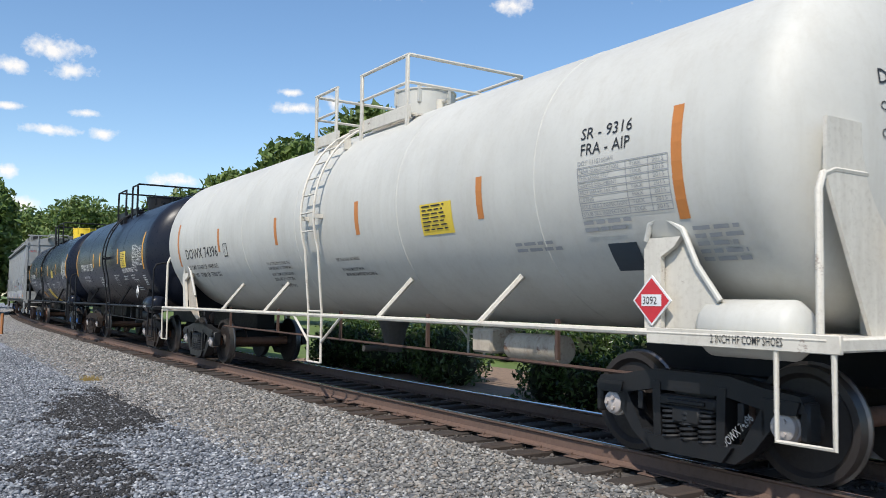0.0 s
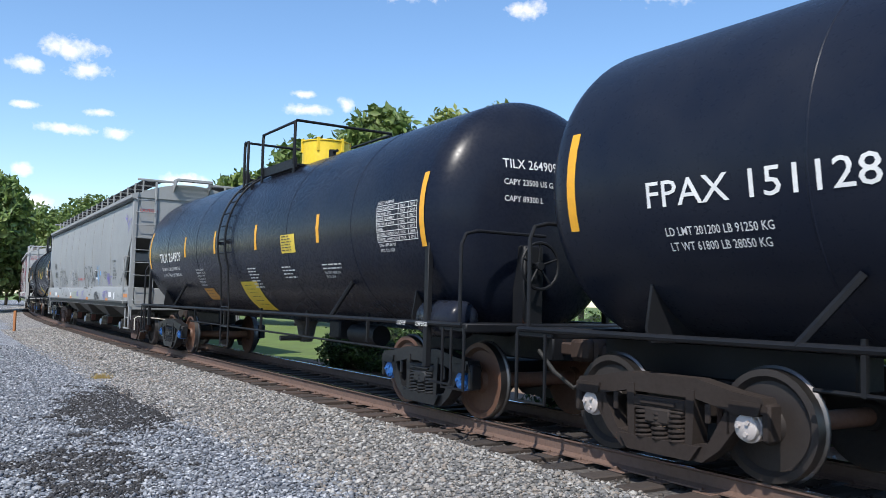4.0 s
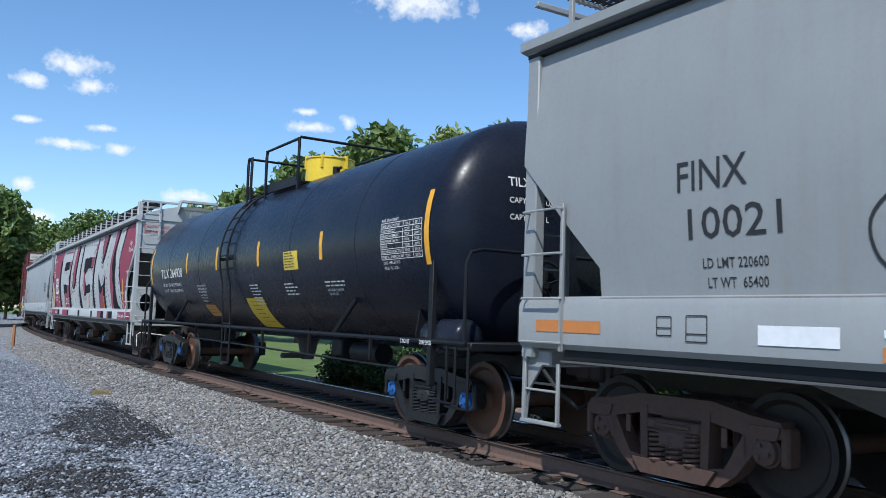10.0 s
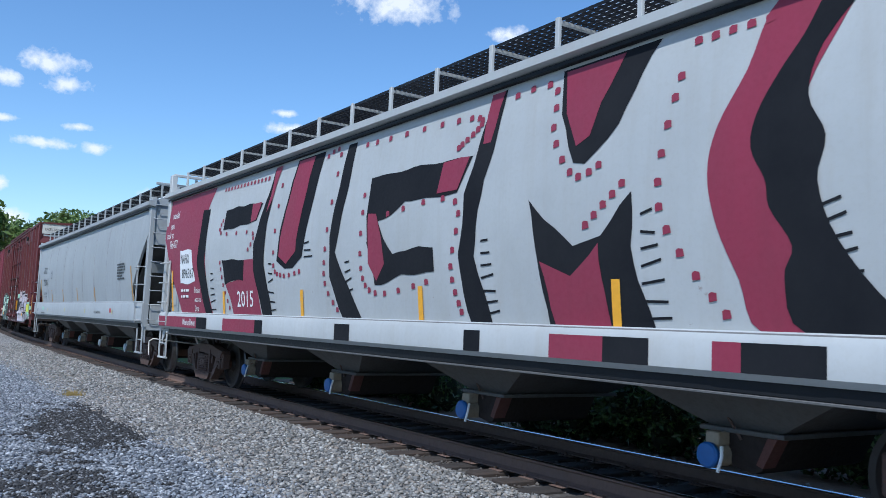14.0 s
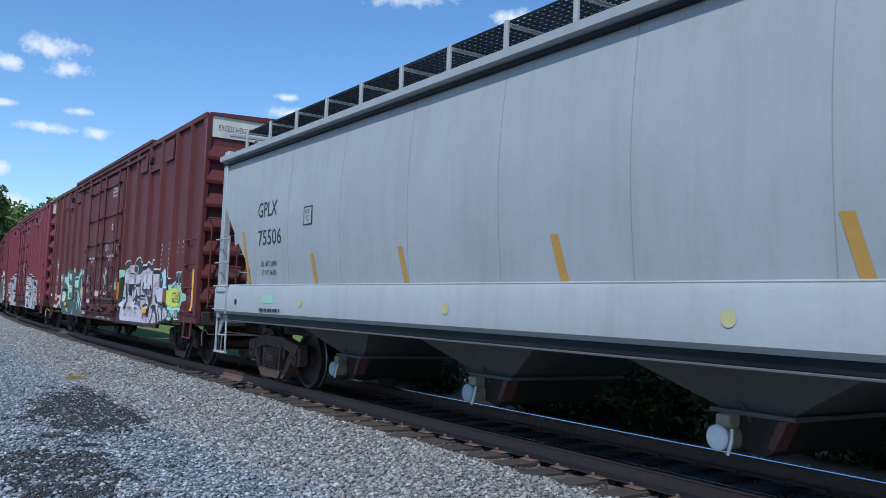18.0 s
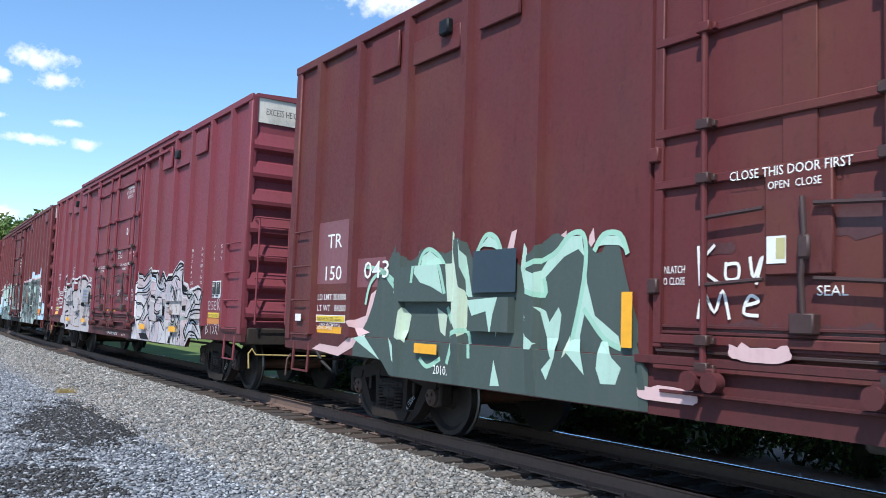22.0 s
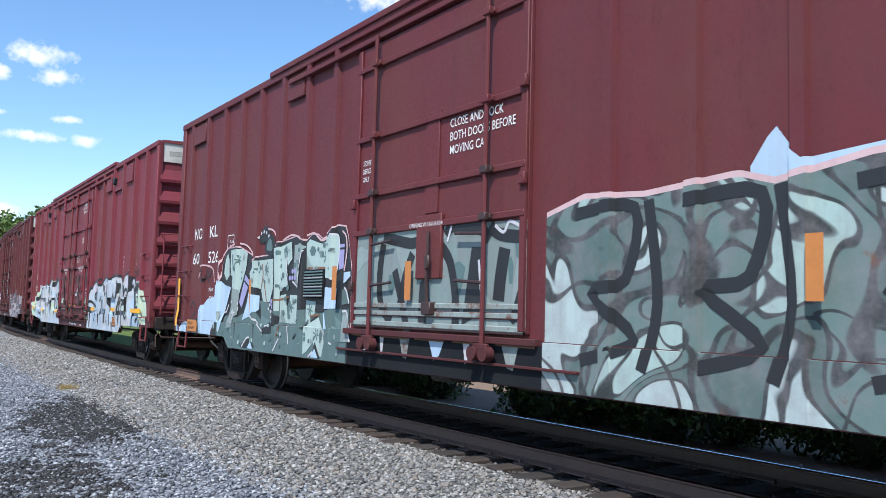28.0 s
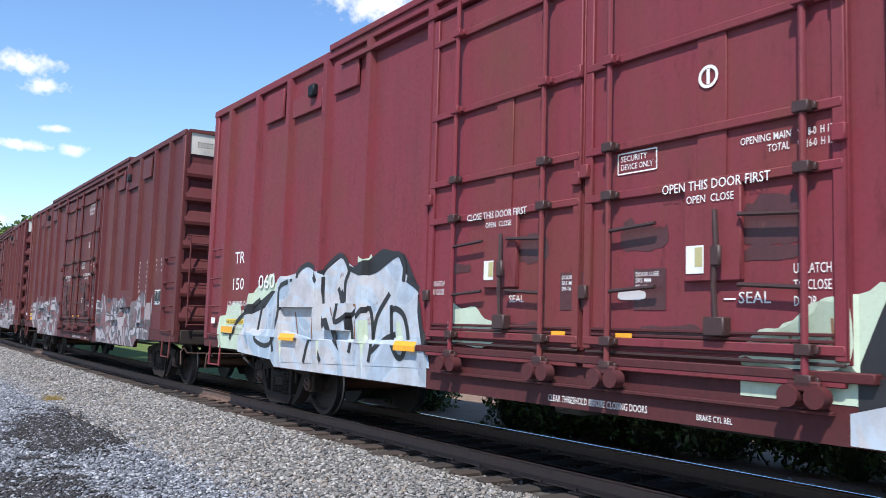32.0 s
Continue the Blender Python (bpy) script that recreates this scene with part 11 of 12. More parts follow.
field(c, sd, 7.0, 2.05, [(7.0, 1.1), (6.6, 1.25), (6.1, 1.22), (5.7, 1.32), (5.3, 1.36), (5.0, 1.2), (4.7, 1.4), (4.5, 1.3), (4.35, 1.5), (3.6, 1.36), (3.3, 1.4), (2.9, 1.35), (2.5, 1.4), (2.05, 1.4)], FOOT, "teal_deep", 0.013)
# letters in frost, their shaded halves in teal, bars in pale blue and lilac, white edge lights
inked(c, sd, "pink", [[(6.94, 1.89), (6.94, 2.2), (6.7, 2.4), (6.31, 2.5)]], 0.03, 0.0165)
inked(c, sd, "pink", [[(6.07, 2.49), (5.75, 2.44), (5.49, 2.31), (5.35, 2.15)]], 0.03, 0.0165)
inked(c, sd, "pink", [[(4.25, 2.44), (3.97, 2.5), (3.74, 2.47), (3.66, 2.43)]], 0.03, 0.0165)
inked(c, sd, "pink", [[(3.41, 2.46), (3.17, 2.48), (3.03, 2.41), (2.91, 2.36), (2.76, 2.39), (2.64, 2.45)]], 0.03, 0.0165)
inked(c, sd, "pink", [[(2.3, 2.45), (2.19, 2.37), (2.16, 2.17), (2.22, 1.91)]], 0.03, 0.0165)
inked(c, sd, "pink", [[(4.52, 2.27), (4.49, 2.46), (4.63, 2.61), (4.86, 2.66)]], 0.03, 0.0165)
blob(c, sd, [(6.77, 1.99), (6.72, 2.23), (6.62, 2.35), (6.53, 2.22), (6.5, 1.95), (6.63, 1.86)], "frost", 0.0185, "painted_shape", False)
blob(c, sd, [(6.47, 2.39), (5.91, 2.39), (5.68, 2.31), (5.73, 2.05), (5.85, 1.86), (5.99, 1.64), (6.24, 1.71), (6.27, 1.91), (6.47, 1.96)], "frost", 0.0185, "painted_shape", False)
blob(c, sd, [(5.57, 1.96), (5.45, 2.08), (5.37, 1.97), (5.39, 1.67), (5.5, 1.82)], "frost", 0.0185, "painted_shape", False)
blob(c, sd, [(5.34, 2.16), (4.48, 2.17), (4.45, 1.79), (4.58, 1.68), (4.68, 1.49), (4.94, 1.49), (5.04, 1.69), (5.33, 1.74)], "frost", 0.0185, "painted_shape", False)
blob(c, sd, [(4.46, 2.32), (3.93, 2.4), (3.88, 2.14), (4.04, 2.04), (4.11, 2.23), (4.14, 2.22), (4.02, 1.73), (4.15, 1.72), (4.29, 1.65), (4.3, 1.35), (4.39, 1.35), (4.43, 1.79)], "frost", 0.0185, "painted_shape", False)
blob(c, sd, [(4.27, 1.59), (4.06, 1.61), (3.95, 1.18), (4.26, 1.18)], "frost", 0.0185, "painted_shape", False)
blob(c, sd, [(3.92, 1.6), (3.59, 1.59), (3.56, 1.18), (3.91, 1.17)], "frost", 0.0185, "painted_shape", False)
blob(c, sd, [(3.4, 2.34), (3.29, 2.4), (3.04, 2.34), (2.88, 2.31), (2.72, 2.35), (2.71, 1.93), (2.97, 1.93), (3.37, 1.97)], "frost", 0.0185, "painted_shape", False)
blob(c, sd, [(2.68, 2.37), (2.58, 2.42), (2.45, 2.42), (2.39, 2.34), (2.37, 2.1), (2.44, 1.9), (2.52, 1.81), (2.68, 1.83)], "frost", 0.0185, "painted_shape", False)
blob(c, sd, [(3.35, 1.52), (3.03, 1.5), (3.06, 1.33), (3.22, 1.27), (3.34, 1.2)], "frost", 0.0185, "painted_shape", False)
blob(c, sd, [(3.35, 1.15), (3.12, 1.24), (2.93, 1.29), (2.72, 1.11), (2.68, 0.93), (2.74, 0.75), (2.86, 0.73), (3.02, 0.93), (3.21, 0.8), (3.35, 0.74)], "frost", 0.0185, "painted_shape", False)
blob(c, sd, [(6.29, 1.77), (5.99, 1.67), (6.05, 1.32), (6.17, 1.06), (6.5, 1.03), (6.35, 1.45)], "teal_mid", 0.0195, "painted_shape", False)
blob(c, sd, [(3.81, 2.34), (3.5, 2.35), (3.41, 2.3), (3.55, 2.08), (3.59, 1.72), (3.76, 1.78), (3.82, 1.99)], "teal_mid", 0.0195, "painted_shape", False)
blob(c, sd, [(3.37, 2.17), (3.23, 2.03), (3.07, 1.96), (3.23, 1.96), (3.37, 1.97)], "teal_mid", 0.0195, "painted_shape", False)
blob(c, sd, [(2.21, 1.36), (2.1, 1.37), (1.95, 0.98), (2.19, 0.97)], "teal_mid", 0.0195, "painted_shape", False)
blob(c, sd, [(4.22, 1.35), (4.1, 1.28), (4.02, 1.18), (4.25, 1.18)], "teal_mid", 0.0195, "painted_shape", False)
blob(c, sd, [(7.17, 1.3), (6.87, 1.32), (6.88, 1.0), (7.15, 1.01)], "teal_mid", 0.0195, "painted_shape", False)
blob(c, sd, [(5.06, 1.51), (4.7, 1.48), (4.59, 1.19), (4.87, 1.06), (4.99, 1.28)], "teal_deep", 0.0192, "painted_shape", False)
blob(c, sd, [(2.6, 1.38), (2.26, 1.4), (2.23, 1.22), (2.19, 0.96), (2.44, 0.97)], "teal_deep", 0.0192, "painted_shape", False)
blob(c, sd, [(2.25, 1.66), (2.14, 1.68), (2.06, 1.48), (2.25, 1.46)], "teal_deep", 0.0192, "painted_shape", False)
blob(c, sd, [(5.53, 1.76), (5.39, 1.62), (5.08, 1.59), (5.09, 1.37), (5.42, 1.27), (5.83, 1.18), (5.64, 1.45)], "sky_paint", 0.0198, "painted_shape", False)
blob(c, sd, [(2.65, 1.7), (2.41, 1.68), (2.43, 1.41), (2.66, 1.4)], "sky_paint", 0.0198, "painted_shape", False)
blob(c, sd, [(2.8, 1.34), (2.66, 1.36), (2.54, 1.01), (2.66, 1.0)], "sky_paint", 0.0198, "painted_shape", False)
blob(c, sd, [(2.22, 1.89), (2.04, 1.9), (2.03, 1.84), (2.17, 1.76), (2.22, 1.75)], "sky_paint", 0.0198, "painted_shape", False)
blob(c, sd, [(6.91, 1.86), (6.67, 1.78), (6.39, 1.74), (6.64, 1.31), (6.85, 0.96), (7.09, 1.13), (7.17, 1.72)], "sky_paint", 0.0198, "painted_shape", False)
blob(c, sd, [(5.74, 1.95), (5.53, 1.83), (5.86, 1.39), (5.98, 1.48)], "lilac_grey", 0.0202, "painted_shape", False)
blob(c, sd, [(2.36, 2.28), (2.22, 2.27), (2.23, 1.95), (2.37, 1.93)], "lilac_grey", 0.0202, "painted_shape", False)
blob(c, sd, [(5.77, 1.86), (5.55, 1.75), (5.57, 1.71), (5.79, 1.83)], "ink", 0.0206, "painted_shape", False)
blob(c, sd, [(3.2, 0.72), (3.02, 0.81), (2.97, 0.91), (2.77, 0.72), (2.89, 0.72)], "ink", 0.0206, "painted_shape", False)
blob(c, sd, [(5.81, 0.75), (5.51, 0.9), (5.36, 0.94), (5.17, 0.77), (5.35, 0.72)], "ink", 0.0206, "painted_shape", False)
blob(c, sd, [(4.89, 1.07), (4.76, 1.08), (4.6, 1.18), (4.48, 1.35), (4.26, 1.25), (4.42, 1.02), (4.85, 0.99)], "ink", 0.0206, "painted_shape", False)
blob(c, sd, [(3.03, 1.47), (2.66, 1.47), (2.66, 1.36), (3.03, 1.35)], "ink", 0.0206, "painted_shape", False)
blob(c, sd, [(2.36, 2.23), (2.22, 2.23), (2.22, 2.2), (2.36, 2.2)], "ink", 0.0206, "painted_shape", False)
blob(c, sd, [(3.1, 0.72), (2.96, 0.85), (2.85, 0.72)], "sky_paint", 0.0212, "painted_shape", False)
blob(c, sd, [(5.47, 0.73), (5.34, 0.85), (5.23, 0.73)], "sky_paint", 0.0212, "painted_shape", False)
blob(c, sd, [(3.29, 2.23), (3.22, 2.3), (3.12, 2.28), (3.08, 2.22), (3.12, 2.16), (3.22, 2.15)], "teal_paint", 0.0214, "painted_shape", False)
blob(c, sd, [(4.19, 2.3), (4.09, 2.35), (4.04, 2.24), (4.08, 2.13), (4.16, 2.16)], "teal_paint", 0.0214, "painted_shape", False)
blob(c, sd, [(6.41, 2.31), (6.32, 2.34), (6.29, 2.2), (6.36, 2.11), (6.41, 2.21)], "teal_paint", 0.0214, "painted_shape", False)
inked(c, sd, "chalk", [[(3.44, 2.25), (3.51, 2.07), (3.57, 1.69)]], 0.028, 0.0222)
inked(c, sd, "chalk", [[(4.12, 2.24), (4.07, 2.0), (4.02, 1.72)]], 0.028, 0.0222)
inked(c, sd, "chalk", [[(3.84, 1.8), (3.61, 1.69)]], 0.028, 0.0222)
inked(c, sd, "chalk", [[(2.58, 2.42), (2.44, 2.41), (2.37, 2.32), (2.38, 2.05), (2.45, 1.87), (2.54, 1.81)]], 0.028, 0.0222)
inked(c, sd, "chalk", [[(2.22, 1.37), (2.1, 1.37), (2.05, 1.21), (1.94, 0.98)]], 0.028, 0.0222)
inked(c, sd, "chalk", [[(2.19, 1.69), (2.12, 1.64), (2.04, 1.48)]], 0.028, 0.0222)
inked(c, sd, "chalk", [[(5.4, 1.29), (4.87, 1.02)]], 0.028, 0.0222)
inked(c, sd, "chalk", [[(4.62, 1.18), (4.58, 1.15), (4.78, 1.11)]], 0.028, 0.0222)
inked(c, sd, "chalk", [[(4.41, 0.74), (4.21, 0.93)]], 0.028, 0.0222)
inked(c, sd, "chalk", [[(2.73, 1.1), (2.57, 0.96), (2.46, 0.93)]], 0.028, 0.0222)
inked(c, sd, "chalk", [[(5.72, 0.74), (5.51, 0.89), (5.39, 0.91)]], 0.028, 0.0222)
inked(c, sd, "chalk", [[(3.16, 0.72), (3.02, 0.8)]], 0.028, 0.0222)
inked(c, sd, "chalk", [[(6.09, 1.32), (6.23, 1.04)]], 0.028, 0.0222)
inked(c, sd, "chalk", [[(6.9, 1.79), (6.64, 1.31), (6.46, 1.44)]], 0.028, 0.0222)
inked(c, sd, "chalk", [[(3.92, 1.15), (3.85, 0.87)]], 0.028, 0.0222)
inked(c, sd, "chalk", [[(7.13, 1.12), (6.85, 0.95)]], 0.028, 0.0222)
inked(c, sd, "ink", [[(6.49, 2.4), (6.48, 2.11), (6.36, 1.84)]], 0.03, 0.0224)
inked(c, sd, "ink", [[(2.93, 1.3), (3.35, 1.15), (3.7, 0.96)]], 0.03, 0.0224)
inked(c, sd, "ink", [[(4.46, 2.24), (4.42, 1.85), (4.41, 1.35)]], 0.03, 0.0224)
inked(c, sd, "ink", [[(2.96, 0.93), (2.8, 0.72)]], 0.03, 0.0224)
inked(c, sd, "ink", [[(2.7, 2.35), (2.69, 1.93)]], 0.03, 0.0224)
inked(c, sd, "rust_streak", [[(5.03, 2.1), (4.98, 1.92), (5.04, 1.69)]], 0.03, 0.0226)
inked(c, sd, "rust_streak", [[(4.95, 1.86), (4.82, 1.57), (4.78, 1.49)]], 0.03, 0.0226)
inked(c, sd, "rust_streak", [[(4.44, 1.52), (4.23, 1.53), (3.95, 1.57)]], 0.03, 0.0226)
inked(c, sd, "rust_streak", [[(3.22, 1.29), (3.09, 1.3), (2.9, 1.32)]], 0.03, 0.0226)
inked(c, sd, "rust_streak", [[(4.38, 0.92), (4.27, 1.03), (4.22, 1.14)]], 0.03, 0.0226)
inked(c, sd, "rust_streak", [[(3.33, 1.98), (2.73, 1.97)]], 0.03, 0.0226)
for x, z in ((6.05, 2.2), (4.83, 1.98), (2.75, 2.12), (2.92, 1.05), (3.85, 1.42), (3.2, 1.38)):
    inked(c, sd, "teal_paint", [[(x + 0.09 * math.cos(a), z + 0.09 * math.sin(a)), (x - 0.09 * math.cos(a), z - 0.09 * math.sin(a))] for a in (0.2, 1.25, 2.3)], 0.02, 0.024)
rd = random.Random(77)
for x0, x1, z0, z1, n in ((6.4, 5.8, 1.85, 2.3, 11), (5.3, 4.5, 1.8, 2.12, 14), (4.38, 4.0, 1.65, 2.3, 12), (4.2, 3.65, 1.22, 1.55, 10), (3.78, 3.52, 1.8, 2.3, 7), (3.3, 2.5, 1.95, 2.3, 14), (3.3, 2.65, 0.82, 1.2, 12), (6.8, 2.2, 0.78, 1.05, 26)):
    for k in range(n):
        dots(c, sd, ("teal_paint", "teal_mid", "teal_deep")[k % 3], [(rd.uniform(x1, x0), rd.uniform(z0, z1))], rd.uniform(0.018, 0.05), 0.0245)
blob(c, sd, [(4.95, 2.3), (4.92, 2.48), (4.77, 2.58), (4.58, 2.48), (4.59, 2.25), (4.75, 2.22)], "ink", 0.018)
blob(c, sd, [(4.86, 2.32), (4.85, 2.43), (4.76, 2.5), (4.66, 2.42), (4.66, 2.3)], "teal_deep", 0.023)
blob(c, sd, [(5.21, 2.49), (5.05, 2.69), (4.85, 2.7), (4.8, 2.57), (5.0, 2.44)], "ink", 0.016)
rd = random.Random(12)
dots(c, sd, "frost", [(rd.uniform(3.0, 6.4), rd.uniform(0.8, 1.3)) for _ in range(14)], 0.035)
dots(c, sd, "chalk", [(6.1 + 0.05 * rd.uniform(-2, 2), 1.4 + 0.05 * rd.uniform(-2, 2)) for _ in range(6)] + [(4.6 + 0.05 * rd.uniform(-2, 2), 1.35 + 0.05 * rd.uniform(-2, 2)) for _ in range(6)] + [(5.0 + 0.1 * k, 2.62 - 0.02 * k * k) for k in range(-2, 3)], 0.028)
dots(c, sd, "lilac_grey", [(3.75 + 0.09 * (k % 3), 1.85 + 0.1 * (k // 3)) for k in range(5)] + [(4.6, 1.5), (4.55, 1.42)], 0.04)
scribble(c, sd, "ink", [[(8.1, 1.9), (7.95, 2.1), (7.85, 1.9), (7.7, 2.1), (7.6, 1.95), (7.45, 2.1)], [(7.9, 1.85), (7.75, 1.95), (7.6, 1.85)], [(8.6, 1.35), (8.45, 1.5), (8.3, 1.3), (8.5, 1.2), (8.35, 1.1)]], 0.04)
scribble(c, sd, "pink", [[(8.2, 1.95), (8.0, 2.15), (7.7, 2.16), (7.4, 2.08), (7.3, 1.85)]], 0.03)
panel(c, sd, 5.5, 5.37, 1.3, 1.86, "orange", "reflective_stripe", 0.06, 0.028)
dsd = Side(lambda a, b, l: (a, 1.49 + 0.056 + l, b))
field(c, dsd, 1.87, -1.58, [(1.87, 2.36), (0.4, 2.34), (-0.4, 2.34), (-1.58, 2.3)], [(2, 1.22), (-2, 1.22)], "teal_mid", 0.004)
inked(c, dsd, "ink", [[(1.12, 2.21), (1.19, 1.84), (1.14, 1.47), (0.9, 1.27)]], 0.13, 0.008)
inked(c, dsd, "ink", [[(0.45, 2.06), (0.59, 1.82), (0.7, 1.47)]], 0.13, 0.008)
inked(c, dsd, "ink", [[(0.84, 1.88), (0.65, 1.47), (0.54, 1.2), (0.52, 1.2)]], 0.13, 0.008)
inked(c, dsd, "ink", [[(-0.13, 2.12), (-0.31, 1.93), (-0.42, 1.57), (-0.43, 1.26)]], 0.13, 0.008)
inked(c, dsd, "ink", [[(1.12, 2.29), (0.74, 2.22), (0.45, 2.18), (0.18, 2.22), (-0.01, 2.12)]], 0.13, 0.008)
inked(c, dsd, "ink", [[(-0.22, 2.23), (-0.36, 2.32), (-0.8, 2.28), (-1.0, 2.14)]], 0.13, 0.008)
inked(c, dsd, "ink", [[(-1.0, 2.28), (-1.18, 2.18), (-1.58, 2.13)]], 0.13, 0.008)
inked(c, dsd, "ink", [[(-1.25, 2.04), (-1.19, 1.76), (-1.16, 1.52)]], 0.18, 0.0085)
blob(c, dsd, [(0.28, 1.72), (0.11, 1.81), (0.08, 1.48), (0.17, 1.2), (0.3, 1.24), (0.3, 1.47)], "ink", 0.009, "painted_shape", False)
blob(c, dsd, [(-0.7, 2.08), (-0.92, 2.07), (-0.92, 1.4), (-0.54, 1.26), (-0.62, 1.65)], "ink", 0.009, "painted_shape", False)
blob(c, dsd, [(-1.57, 2.02), (-1.57, 1.41), (-1.4, 1.29), (-1.34, 1.33), (-1.47, 1.64)], "ink", 0.009, "painted_shape", False)
blob(c, dsd, [(0.99, 1.73), (0.96, 1.83), (0.86, 1.82), (0.83, 1.68), (0.9, 1.58), (0.97, 1.63)], "teal_paint", 0.0065, "painted_shape", False)
blob(c, dsd, [(-0.39, 1.92), (-0.48, 1.94), (-0.59, 1.87), (-0.56, 1.74), (-0.49, 1.55), (-0.44, 1.61)], "teal_paint", 0.0065, "painted_shape", False)
blob(c, dsd, [(-1.3, 1.92), (-1.35, 1.96), (-1.39, 1.86), (-1.37, 1.68), (-1.32, 1.69)], "teal_paint", 0.0065, "painted_shape", False)
blob(c, dsd, [(-1.4, 2.11), (-1.48, 2.1), (-1.47, 1.93), (-1.42, 1.95)], "teal_paint", 0.0065, "painted_shape", False)
inked(c, dsd, "chalk", [[(-0.83, 1.94), (-0.86, 1.73), (-0.9, 1.46)]], 0.035, 0.012)
inked(c, dsd, "chalk", [[(-1.09, 2.28), (-1.23, 2.2), (-1.32, 2.3), (-1.49, 2.24)]], 0.035, 0.012)
inked(c, dsd, "chalk", [[(0.35, 2.3), (0.19, 2.31), (-0.07, 2.22)]], 0.035, 0.012)
inked(c, dsd, "chalk", [[(-0.25, 2.16), (-0.33, 2.33)]], 0.035, 0.012)
field(c, sd, 2.02, -1.8, [(2.02, 1.1), (-1.8, 1.1)], FOOT, "char", 0.009)
for k, (x, w_) in enumerate(((1.62, 0.16), (1.18, 0.10), (0.72, 0.22), (0.1, 0.3), (-0.55, 0.12), (-1.2, 0.26))):
    blob(c, sd, [(x, 1.08), (x - w_, 1.08), (x - w_ * 0.7, 0.92 - 0.04 * (k % 3)), (x - w_ * 0.35, 0.86)], ("sky_paint", "chalk", "frost_rust")[k % 3], 0.013, "painted_shape", False)
for k in range(5):
    inked(c, sd, "rust_streak", [[(1.9 - 0.75 * k, 1.09), (1.3 - 0.75 * k, 1.085)]], 0.035, 0.014)
part("vent_cover", Geo().box(2.69, 3.33, 1.540, 1.570, 1.55, 1.95, 0.01), M["char"], c, "ribbed grey vent cover")
for k in range(9):
    part("vent_slat", Geo().box(2.72, 3.30, 1.570, 1.585, 1.57 + k * 0.042, 1.592 + k * 0.042, 0.003), M["teal_deep"] if k % 3 else M["pale_print"], c)
TOP_F = [(-1.8, 2.3), (-2.3, 2.43), (-3.0, 2.38), (-3.9, 2.44), (-4.2, 2.35), (-4.9, 2.46), (-5.76, 2.49), (-6.6, 2.42), (-7.3, 2.48), (-7.85, 2.44), (-8.1, 2.0), (-8.28, 1.7), (-8.3, 1.0)]
field(c, sd, -4.0, -7.7, [(-4.0, 2.5), (-4.2, 2.78), (-4.4, 2.5), (-5.1, 2.55), (-5.3, 2.8), (-5.6, 2.75), (-5.75, 2.5), (-6.4, 2.66), (-6.6, 2.5), (-7.1, 2.6), (-7.3, 2.9), (-7.45, 2.88), (-7.7, 2.5)], FOOT, "sky_paint", 0.005)
field(c, sd, -1.8, -8.3, [(x, z + 0.05) for x, z in TOP_F], FOOT, "pink", 0.007)
field(c, sd, -1.8, -8.3, TOP_F, FOOT, "teal_mix", 0.010)
for x in (-2.6, -3.8, -5.2, -6.5):
    inked(c, sd, "ink", [[(x + 0.4, 2.3), (x - 0.3, 2.3), (x - 0.2, 1.7), (x + 0.2, 1.6), (x - 0.3, 1.2), (x + 0.3, 1.0)], [(x - 0.45, 2.35), (x - 0.55, 1.5), (x - 0.4, 0.95)]], 0.11, 0.015)
field(c, sd, -7.7, -9.3, [(-7.7, 1.2), (-7.9, 1.5), (-8.3, 1.1), (-8.4, 1.65), (-9.2, 1.45), (-9.3, 1.4)], FOOT, "sky_paint", 0.012, jag=0.05, seed=8)
blob(c, sd, [(-7.5, 2.3), (-7.9, 2.2), (-8.25, 1.8), (-7.9, 1.5), (-7.6, 1.8)], "chalk", 0.016)
scribble(c, Side(lambda a, b, l: sd.fn(a, b, l + 0.02)), "ink", [[(-7.6, 2.1), (-7.7, 1.9), (-7.8, 2.1)], [(-7.85, 1.95), (-7.95, 2.05), (-7.9, 1.8)], [(-8.0, 2.0), (-8.05, 1.75), (-8.15, 1.95)]], 0.03)
panel(c, sd, 9.28, 9.16, 1.0, 1.95, "amber", "reflective_stripe", 0, 0.06)
panel(c, sd, 8.62, 7.98, 0.9, 1.16, "ink", "height_notice", 0, 0.03)
panel(c, sd, 8.59, 8.01, 0.92, 1.14, "orange", "notice_field", 0, 0.034)
letters(c, Side(lambda a, b, l: sd.fn(a, b, l + 0.036)), "ink", [("THIS CAR\nEXCESS HEIGHT", 8.53, 1.05, 0.055, 0.72)])
panel(c, sd, -7.75, -8.3, 1.05, 1.3, "orange", "height_notice", 0, 0.03)
for x in (2.35, 0.51, -4.5):
    panel(c, dsd, x, x - 0.13, 1.52, 1.97, "orange", "reflective_stripe", 0, 0.07)
letters(c, dsd, "ink_white", [("CLOSE AND LOCK\nBOTH DOORS BEFORE\nMOVING CAR", -0.24, 3.42, 0.10, 0.8), ("SECURITY\nDEVICE\nONLY", 1.7, 3.24, 0.07, 0.6)])
letters(c, Side(lambda a, b, l: (a, 1.49 + 0.098 + l, b)), "ink_white", [("OPENING W 12-0 H 12-4", 0.48, 2.35, 0.05, -0.68)])
head_text(c, "ink", "EXCESS HEIGHT CAR", 1.3, 4.78, 0.16, lambda y, z: -9.432, 0.62)

